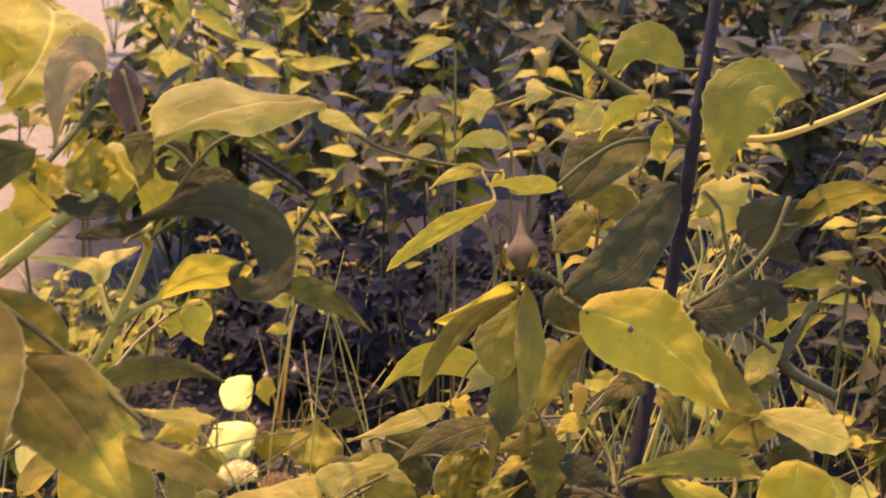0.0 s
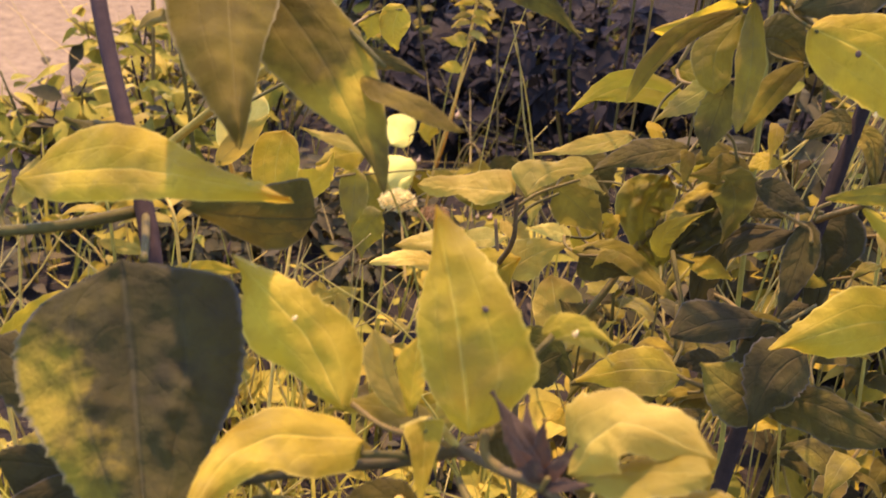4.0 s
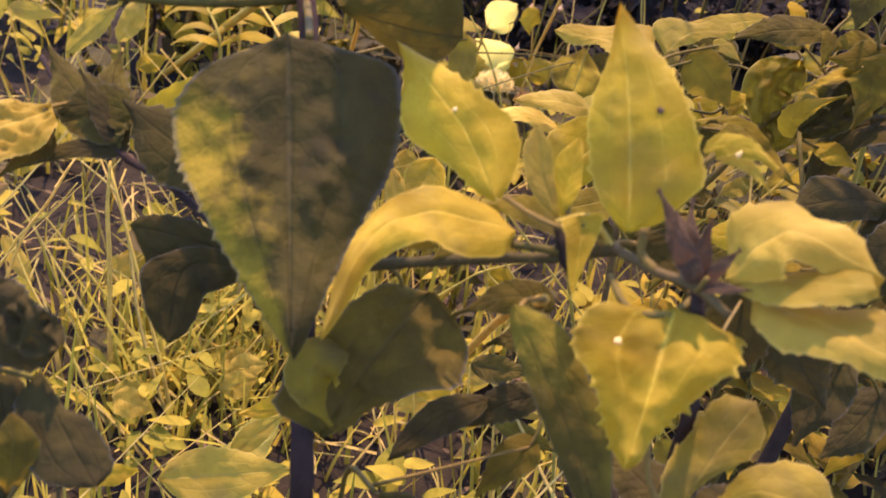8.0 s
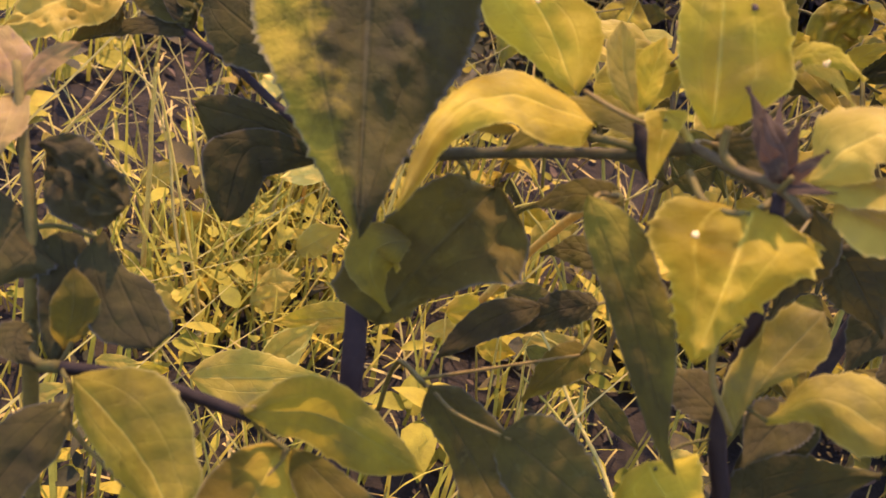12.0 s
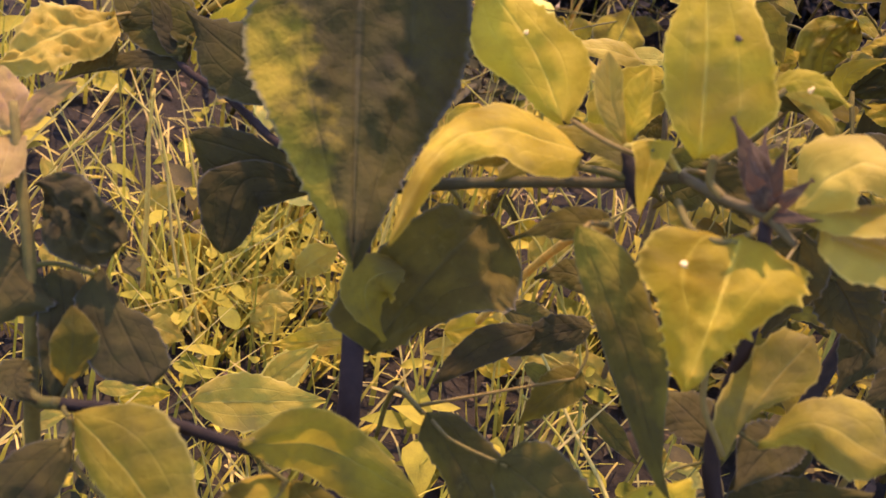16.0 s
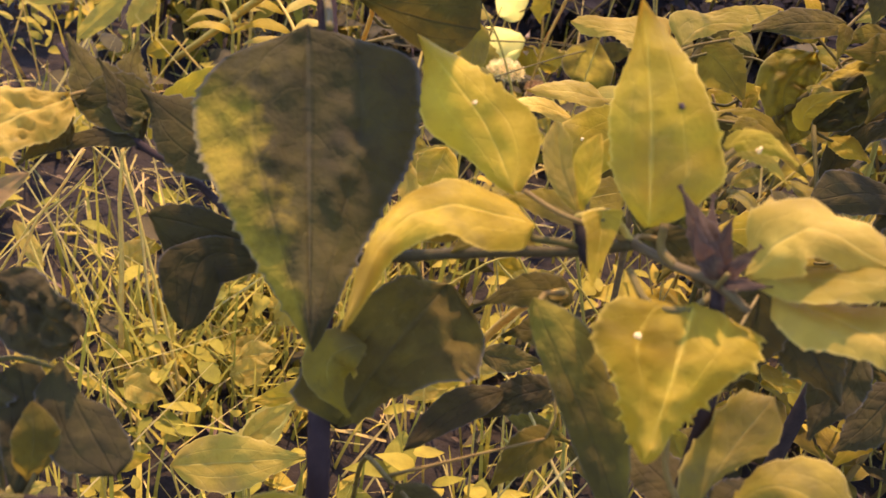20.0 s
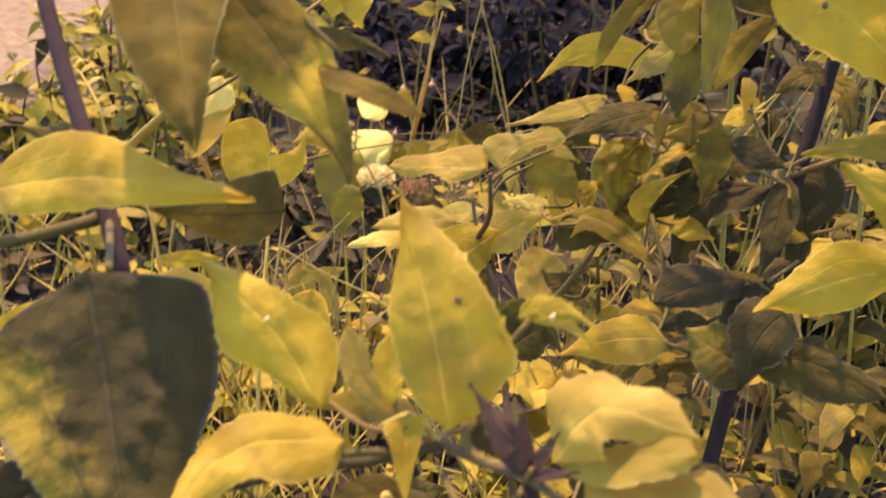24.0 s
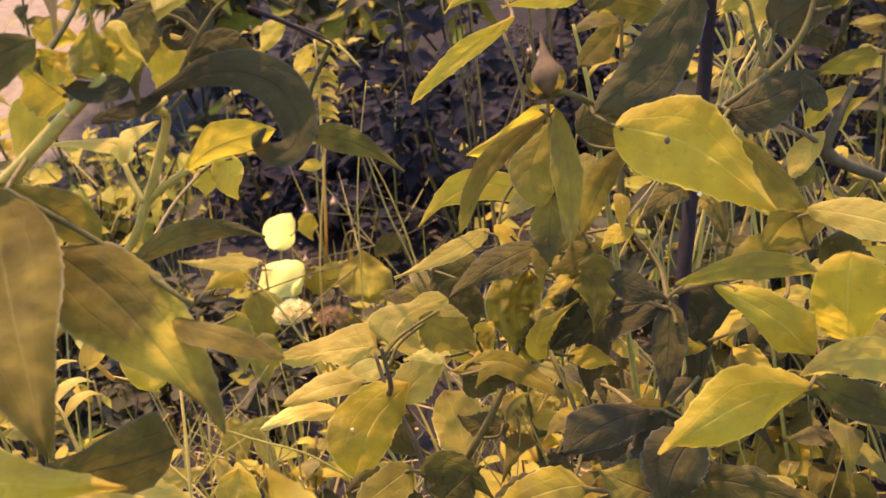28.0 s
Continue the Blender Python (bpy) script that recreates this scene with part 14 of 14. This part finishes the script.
stem(herb_r, [(0.0159, 0.5705, 0.3485), (0.0262, 0.5860, 0.3749), (0.0205, 0.5965, 0.4061)], [0.0012, 0.0009, 0.0009], STEM_GREEN, 'petiole')
stem(herb_r, [(0.0205, 0.5965, 0.4061), (0.0267, 0.6227, 0.4081), (0.0202, 0.6422, 0.4170)], [0.0012, 0.0009, 0.0009], STEM_GREEN, 'petiole')
stem(herb_r, [(0.0202, 0.6422, 0.4170), (0.0276, 0.6552, 0.4134), (0.0317, 0.6604, 0.4120)], [0.0009, 0.0007, 0.0007], STEM_GREEN, 'petiole')
stem(herb_r, [(0.0317, 0.6604, 0.4120), (0.0318, 0.6715, 0.4030), (0.0396, 0.6783, 0.3994)], [0.0009, 0.0007, 0.0007], STEM_GREEN, 'petiole')
stem(herb_r, [(0.0396, 0.6783, 0.3994), (0.0383, 0.7012, 0.4203), (0.0264, 0.7131, 0.4445)], [0.0012, 0.0009, 0.0009], STEM_GREEN, 'petiole')
stem(herb_r, [(0.0294, 0.7101, 0.4385), (0.0463, 0.7162, 0.4431), (0.0579, 0.7142, 0.4494)], [0.0012, 0.0009, 0.0009], STEM_GREEN, 'petiole')
stem(herb_r, [(0.0579, 0.7142, 0.4494), (0.0755, 0.7070, 0.4455), (0.0863, 0.6917, 0.4435)], [0.0012, 0.0009, 0.0009], STEM_GREEN, 'petiole')
stem(herb_r, [(0.0202, 0.6422, 0.4170), (-0.0298, 0.6336, 0.4302), (-0.0595, 0.6117, 0.4542)], [0.0012, 0.0009, 0.0009], STEM_GREEN, 'petiole')
stem(herb_m, [(-0.0589, 0.5460, 0.2454), (-0.0553, 0.5471, 0.2463), (-0.0542, 0.5457, 0.2456)], [0.0009, 0.0007, 0.0007], STEM_GREEN, 'petiole')
stem(herb_m, [(0.0322, 0.5291, 0.3023), (0.0330, 0.5260, 0.3004), (0.0334, 0.5187, 0.2971)], [0.0009, 0.0007, 0.0007], STEM_GREEN, 'petiole')
stem(herb_m, [(-0.0290, 0.5225, 0.2058), (-0.0263, 0.5254, 0.2052), (-0.0247, 0.5315, 0.2102)], [0.0009, 0.0007, 0.0007], STEM_GREEN, 'petiole')
stem(herb_m, [(-0.0560, 0.5422, 0.2375), (-0.0562, 0.5462, 0.2333), (-0.0520, 0.5518, 0.2338)], [0.0009, 0.0007, 0.0007], STEM_GREEN, 'petiole')
stem(herb_m, [(0.0048, 0.5252, 0.2636), (-0.0002, 0.5299, 0.2656), (-0.0078, 0.5297, 0.2671)], [0.0009, 0.0007, 0.0007], STEM_GREEN, 'petiole')
stem(herb_m, [(0.0387, 0.5283, 0.3112), (0.0454, 0.5251, 0.3137), (0.0482, 0.5194, 0.3146)], [0.0009, 0.0007, 0.0007], STEM_GREEN, 'petiole')
stem(herb_m, [(0.0482, 0.5194, 0.3146), (0.0459, 0.5157, 0.3101), (0.0489, 0.5102, 0.3076)], [0.0009, 0.0007, 0.0007], STEM_GREEN, 'petiole')
stem(herb_m, [(0.0289, 0.5295, 0.2979), (0.0300, 0.5376, 0.2985), (0.0269, 0.5433, 0.2976)], [0.0009, 0.0007, 0.0007], STEM_GREEN, 'petiole')
stem(herb_m, [(0.0292, 0.5390, 0.2983), (0.0326, 0.5438, 0.3031), (0.0396, 0.5437, 0.3079)], [0.0009, 0.0007, 0.0007], STEM_GREEN, 'petiole')
stem(herb_m, [(-0.0078, 0.5297, 0.2671), (-0.0103, 0.5311, 0.2752), (-0.0096, 0.5296, 0.2809)], [0.0009, 0.0007, 0.0007], STEM_GREEN, 'petiole')
stem(herb_m, [(-0.0103, 0.5311, 0.2752), (-0.0153, 0.5272, 0.2723), (-0.0271, 0.5229, 0.2734)], [0.0009, 0.0007, 0.0007], STEM_GREEN, 'petiole')
stem(herb_m, [(-0.0601, 0.5483, 0.2504), (-0.0656, 0.5532, 0.2456), (-0.0770, 0.5542, 0.2450)], [0.0009, 0.0007, 0.0007], STEM_GREEN, 'petiole')
stem(herb_m, [(-0.0770, 0.5542, 0.2450), (-0.0795, 0.5596, 0.2421), (-0.0763, 0.5659, 0.2426)], [0.0009, 0.0007, 0.0007], STEM_GREEN, 'petiole')
stem(herb_m, [(-0.0783, 0.5569, 0.2435), (-0.0794, 0.5544, 0.2380), (-0.0855, 0.5492, 0.2355)], [0.0009, 0.0007, 0.0007], STEM_GREEN, 'petiole')
stem(herb_m, [(-0.0040, 0.5298, 0.2664), (-0.0073, 0.5376, 0.2597), (-0.0041, 0.5423, 0.2559)], [0.0009, 0.0007, 0.0007], STEM_GREEN, 'petiole')
stem(herb_m, [(-0.0271, 0.5229, 0.2734), (-0.0260, 0.5154, 0.2726), (-0.0186, 0.5054, 0.2730)], [0.0009, 0.0007, 0.0007], STEM_GREEN, 'petiole')
stem(herb_m, [(-0.0162, 0.5177, 0.2284), (-0.0059, 0.5231, 0.2247), (-0.0030, 0.5292, 0.2273)], [0.0009, 0.0007, 0.0007], STEM_GREEN, 'petiole')
stem(herb_m, [(-0.0186, 0.5054, 0.2730), (-0.0081, 0.5035, 0.2754), (-0.0031, 0.4961, 0.2802)], [0.0009, 0.0007, 0.0007], STEM_GREEN, 'petiole')
stem(herb_m, [(0.0334, 0.5187, 0.2971), (0.0222, 0.5145, 0.2959), (0.0182, 0.5068, 0.2991)], [0.0009, 0.0007, 0.0007], STEM_GREEN, 'petiole')
stem(herb_m, [(0.0182, 0.5068, 0.2991), (0.0180, 0.4986, 0.2885), (0.0224, 0.4934, 0.2875)], [0.0009, 0.0007, 0.0007], STEM_GREEN, 'petiole')
stem(herb_m, [(0.0224, 0.4934, 0.2875), (0.0254, 0.4963, 0.2835), (0.0335, 0.4969, 0.2814)], [0.0009, 0.0007, 0.0007], STEM_GREEN, 'petiole')
stem(herb_m, [(0.0322, 0.5291, 0.3023), (0.0267, 0.5305, 0.3072), (0.0140, 0.5285, 0.3165)], [0.0009, 0.0007, 0.0007], STEM_GREEN, 'petiole')
stem(herb_m, [(0.0140, 0.5285, 0.3165), (0.0149, 0.5276, 0.3242), (0.0112, 0.5209, 0.3339)], [0.0009, 0.0007, 0.0007], STEM_GREEN, 'petiole')
stem(herb_m, [(0.0474, 0.5129, 0.3089), (0.0430, 0.5083, 0.3169), (0.0395, 0.5001, 0.3219)], [0.0009, 0.0007, 0.0007], STEM_GREEN, 'petiole')
stem(herb_m, [(-0.0073, 0.5376, 0.2597), (-0.0181, 0.5437, 0.2636), (-0.0217, 0.5481, 0.2679)], [0.0009, 0.0007, 0.0007], STEM_GREEN, 'petiole')
stem(herb_m, [(-0.0520, 0.5518, 0.2338), (-0.0519, 0.5595, 0.2245), (-0.0494, 0.5637, 0.2125)], [0.0009, 0.0007, 0.0007], STEM_GREEN, 'petiole')
stem(herb_m, [(-0.0508, 0.4920, 0.2896), (-0.0453, 0.4994, 0.2965), (-0.0322, 0.5048, 0.3036)], [0.0009, 0.0007, 0.0007], STEM_GREEN, 'petiole')
stem(herb_m, [(0.0140, 0.5285, 0.3165), (0.0080, 0.5433, 0.3150), (0.0084, 0.5521, 0.3155)], [0.0009, 0.0007, 0.0007], STEM_GREEN, 'petiole')
stem(herb_m, [(-0.0493, 0.4701, 0.3096), (-0.0411, 0.4756, 0.3149), (-0.0238, 0.4799, 0.3223)], [0.0009, 0.0007, 0.0007], STEM_GREEN, 'petiole')
stem(herb_m, [(-0.0290, 0.5225, 0.2058), (-0.0370, 0.5077, 0.2020), (-0.0368, 0.4958, 0.2092)], [0.0009, 0.0007, 0.0007], STEM_GREEN, 'petiole')
stem(herb_m, [(-0.0368, 0.4958, 0.2092), (-0.0432, 0.4994, 0.2153), (-0.0431, 0.5018, 0.2219)], [0.0009, 0.0007, 0.0007], STEM_GREEN, 'petiole')
stem(herb_m, [(-0.0431, 0.5018, 0.2219), (-0.0450, 0.5031, 0.2233), (-0.0505, 0.5015, 0.2255)], [0.0009, 0.0007, 0.0007], STEM_GREEN, 'petiole')
stem(herb_m, [(-0.0505, 0.5015, 0.2255), (-0.0698, 0.5004, 0.2207), (-0.0790, 0.4982, 0.2189)], [0.0012, 0.0009, 0.0009], STEM_GREEN, 'petiole')
stem(herb_m, [(0.0269, 0.5433, 0.2976), (0.0204, 0.5678, 0.2916), (0.0240, 0.5841, 0.2908)], [0.0012, 0.0009, 0.0009], STEM_GREEN, 'petiole')
stem(herb_m, [(0.0222, 0.5759, 0.2912), (0.0173, 0.5788, 0.2840), (0.0081, 0.5764, 0.2778)], [0.0009, 0.0007, 0.0007], STEM_GREEN, 'petiole')
stem(herb_m, [(0.0240, 0.5841, 0.2908), (0.0159, 0.5904, 0.2954), (-0.0008, 0.5925, 0.3039)], [0.0009, 0.0007, 0.0007], STEM_GREEN, 'petiole')
stem(herb_m, [(0.0081, 0.5764, 0.2778), (-0.0025, 0.5884, 0.2770), (-0.0132, 0.5958, 0.2732)], [0.0009, 0.0007, 0.0007], STEM_GREEN, 'petiole')
stem(herb_m, [(-0.0132, 0.5958, 0.2732), (-0.0240, 0.6080, 0.2736), (-0.0299, 0.6166, 0.2720)], [0.0009, 0.0007, 0.0007], STEM_GREEN, 'petiole')
stem(herb_m, [(0.0240, 0.5841, 0.2908), (0.0404, 0.5939, 0.2852), (0.0488, 0.5974, 0.2827)], [0.0012, 0.0009, 0.0009], STEM_GREEN, 'petiole')
stem(herb_m, [(0.0488, 0.5974, 0.2827), (0.0566, 0.6020, 0.2825), (0.0589, 0.6034, 0.2841)], [0.0009, 0.0007, 0.0007], STEM_GREEN, 'petiole')
stem(herb_m, [(0.0488, 0.5974, 0.2827), (0.0510, 0.5936, 0.2749), (0.0504, 0.5844, 0.2664)], [0.0009, 0.0007, 0.0007], STEM_GREEN, 'petiole')
stem(herb_m, [(0.0504, 0.5844, 0.2664), (0.0483, 0.5827, 0.2571), (0.0462, 0.5750, 0.2469)], [0.0009, 0.0007, 0.0007], STEM_GREEN, 'petiole')
stem(herb_m, [(-0.0299, 0.6166, 0.2720), (-0.0375, 0.6356, 0.2648), (-0.0426, 0.6454, 0.2580)], [0.0012, 0.0009, 0.0009], STEM_GREEN, 'petiole')
stem(herb_m, [(-0.0426, 0.6454, 0.2580), (-0.0389, 0.6453, 0.2481), (-0.0286, 0.6410, 0.2416)], [0.0009, 0.0007, 0.0007], STEM_GREEN, 'petiole')
stem(herb_m, [(-0.0389, 0.6453, 0.2481), (-0.0344, 0.6638, 0.2353), (-0.0402, 0.6761, 0.2304)], [0.0012, 0.0009, 0.0009], STEM_GREEN, 'petiole')
stem(herb_m, [(-0.0402, 0.6761, 0.2304), (-0.0446, 0.6907, 0.2234), (-0.0491, 0.6974, 0.2162)], [0.0009, 0.0007, 0.0007], STEM_GREEN, 'petiole')
stem(herb_m, [(-0.0402, 0.6761, 0.2304), (-0.0564, 0.6735, 0.2310), (-0.0642, 0.6661, 0.2353)], [0.0009, 0.0007, 0.0007], STEM_GREEN, 'petiole')
stem(herb_m, [(-0.0632, 0.6670, 0.2348), (-0.0663, 0.6637, 0.2238), (-0.0639, 0.6555, 0.2133)], [0.0009, 0.0007, 0.0007], STEM_GREEN, 'petiole')
stem(herb_m, [(-0.0491, 0.6974, 0.2162), (-0.0518, 0.7138, 0.2075), (-0.0526, 0.7217, 0.1996)], [0.0012, 0.0009, 0.0009], STEM_GREEN, 'petiole')
stem(herb_m, [(-0.0494, 0.6994, 0.2151), (-0.0412, 0.6977, 0.2009), (-0.0260, 0.6885, 0.1893)], [0.0012, 0.0009, 0.0009], STEM_GREEN, 'petiole')
stem(herb_m, [(0.0224, 0.4934, 0.2875), (0.0312, 0.4623, 0.2616), (0.0194, 0.4301, 0.2503)], [0.0012, 0.0009, 0.0009], STEM_GREEN, 'petiole')
stem(flower_weed, [(-0.1620, 1.0613, 0.0121), (-0.1639, 1.0673, 0.0213), (-0.1575, 1.0768, 0.0430)], [0.0008, 0.0006, 0.0005], STEM_GREEN, 'petiole')
stem(flower_weed, [(-0.1575, 1.0768, 0.0430), (-0.1663, 1.0902, 0.0457), (-0.1704, 1.0999, 0.0462)], [0.0009, 0.0007, 0.0007], STEM_GREEN, 'petiole')
stem(flower_weed, [(-0.1575, 1.0768, 0.0430), (-0.1388, 1.0806, 0.0433), (-0.1057, 1.0875, 0.0586)], [0.0008, 0.0006, 0.0005], STEM_GREEN, 'petiole')
stem(flower_weed, [(-0.2118, 1.1638, 0.0446), (-0.1907, 1.1602, 0.0633), (-0.1712, 1.1494, 0.0785)], [0.0008, 0.0006, 0.0005], STEM_GREEN, 'petiole')
stem(flower_weed, [(-0.1704, 1.0999, 0.0462), (-0.1924, 1.0929, 0.0509), (-0.2316, 1.0824, 0.0632)], [0.0008, 0.0006, 0.0005], STEM_GREEN, 'petiole')
stem(flower_weed, [(-0.2267, 1.0837, 0.0616), (-0.2111, 1.0621, 0.0689), (-0.2113, 1.0406, 0.0892)], [0.0008, 0.0006, 0.0005], STEM_GREEN, 'petiole')
stem(flower_weed, [(-0.2113, 1.0406, 0.0892), (-0.2115, 1.0155, 0.0894), (-0.2118, 0.9832, 0.0861)], [0.0008, 0.0006, 0.0005], STEM_GREEN, 'petiole')
stem(flower_weed, [(-0.2118, 0.9832, 0.0861), (-0.1558, 0.9836, 0.0988), (-0.1008, 0.9587, 0.1169)], [0.0008, 0.0006, 0.0005], STEM_GREEN, 'petiole')
stem(flower_weed, [(-0.1076, 0.9618, 0.1146), (-0.1340, 0.9063, 0.1189), (-0.1700, 0.8348, 0.1198)], [0.0008, 0.0006, 0.0005], STEM_GREEN, 'petiole')
stem(pale_weed, [(-0.1939, 0.5782, 0.2589), (-0.1965, 0.5760, 0.2580), (-0.1958, 0.5740, 0.2611)], [0.0009, 0.0007, 0.0007], STEM_GREEN, 'petiole')
stem(pale_weed, [(-0.2085, 0.5668, 0.2696), (-0.2112, 0.5611, 0.2682), (-0.2102, 0.5564, 0.2734)], [0.0009, 0.0007, 0.0007], STEM_GREEN, 'petiole')
stem(pale_weed, [(-0.2128, 0.5969, 0.2411), (-0.2052, 0.6063, 0.2328), (-0.1900, 0.6195, 0.2365)], [0.0012, 0.0009, 0.0009], STEM_GREEN, 'petiole')
stem(pale_weed, [(-0.2453, 0.7107, 0.1733), (-0.2101, 0.7331, 0.1847), (-0.1738, 0.7452, 0.1922)], [0.0012, 0.0009, 0.0009], STEM_GREEN, 'petiole')
stem(fern_weed, [(-0.1327, 1.1008, 0.2668), (-0.1346, 1.1009, 0.2676), (-0.1378, 1.0976, 0.2671)], [0.0009, 0.0007, 0.0007], STEM_GREEN, 'petiole')
stem(fern_weed, [(-0.1344, 1.0929, 0.2396), (-0.1342, 1.0901, 0.2392), (-0.1368, 1.0836, 0.2396)], [0.0009, 0.0007, 0.0007], STEM_GREEN, 'petiole')
stem(fern_weed, [(-0.1382, 1.0835, 0.1957), (-0.1364, 1.0758, 0.1943), (-0.1398, 1.0628, 0.1980)], [0.0009, 0.0007, 0.0007], STEM_GREEN, 'petiole')
stem(fern_weed, [(-0.1398, 1.0628, 0.1980), (-0.1376, 1.0605, 0.1834), (-0.1412, 1.0513, 0.1751)], [0.0009, 0.0007, 0.0007], STEM_GREEN, 'petiole')
stem(fern_weed, [(-0.1106, 1.0807, 0.2714), (-0.1226, 1.0552, 0.2911), (-0.1454, 1.0106, 0.3179)], [0.0012, 0.0009, 0.0009], STEM_GREEN, 'petiole')


def frond(root, top, pairs, length, turn):
    """A feathery weed: an arching midrib with narrow leaflets in pairs, hanging at their tips."""
    root, top = Vector(root), Vector(top)
    ground = on_ground(root.x, root.y + 0.02, -0.004)
    owner = plant("feathery_weed", "feathery weed with pale narrow leaflets in pairs", "weed", tuple(ground), "feathery weeds")
    path = [ground, root, root.lerp(top, 0.5) + Vector((0, 0, 0.01)), top]
    stem(owner, path, [0.0014, 0.0012, 0.0009, 0.0005], STEM_PALE, "midrib", sides=6)
    rnd = random.Random(int(length * 1e4) + pairs)
    for k in range(pairs):
        f = k / (pairs - 1)
        p = along(path[1:], f)
        way = (along(path[1:], min(1, f + 0.05)) - along(path[1:], max(0, f - 0.05))).normalized()
        for side in (-1, 1):
            out = (Matrix.Rotation(side * radians(turn), 3, "Z") @ Vector((way.x, way.y, 0))).normalized()
            s = length * (1.0 - 0.45 * f) * rnd.uniform(0.85, 1.1)
            mid = p + out * s * 0.5 + Vector((0, 0, s * 0.14))
            tip = p + out * s * 0.95 - Vector((0, 0, s * rnd.uniform(0.0, 0.2)))
            leaf(owner, p, mid, tip, (rnd.uniform(-0.2, 0.2), -0.4, 0.9), s * 0.2, rnd.choice((PALE, CREAM, YOUNG_LIT)), name="leaflet", teeth=5, cols=4, tooth=0.0)


frond((-0.2741, 0.6655, 0.1773), (-0.3353, 0.7330, 0.1925), 7, 0.042, 70)
frond((-0.4057, 0.9295, 0.1276), (-0.4549, 0.9908, 0.1524), 6, 0.034, 65)
frond((-0.3246, 0.6809, 0.1693), (-0.3649, 0.7251, 0.1773), 6, 0.036, 70)
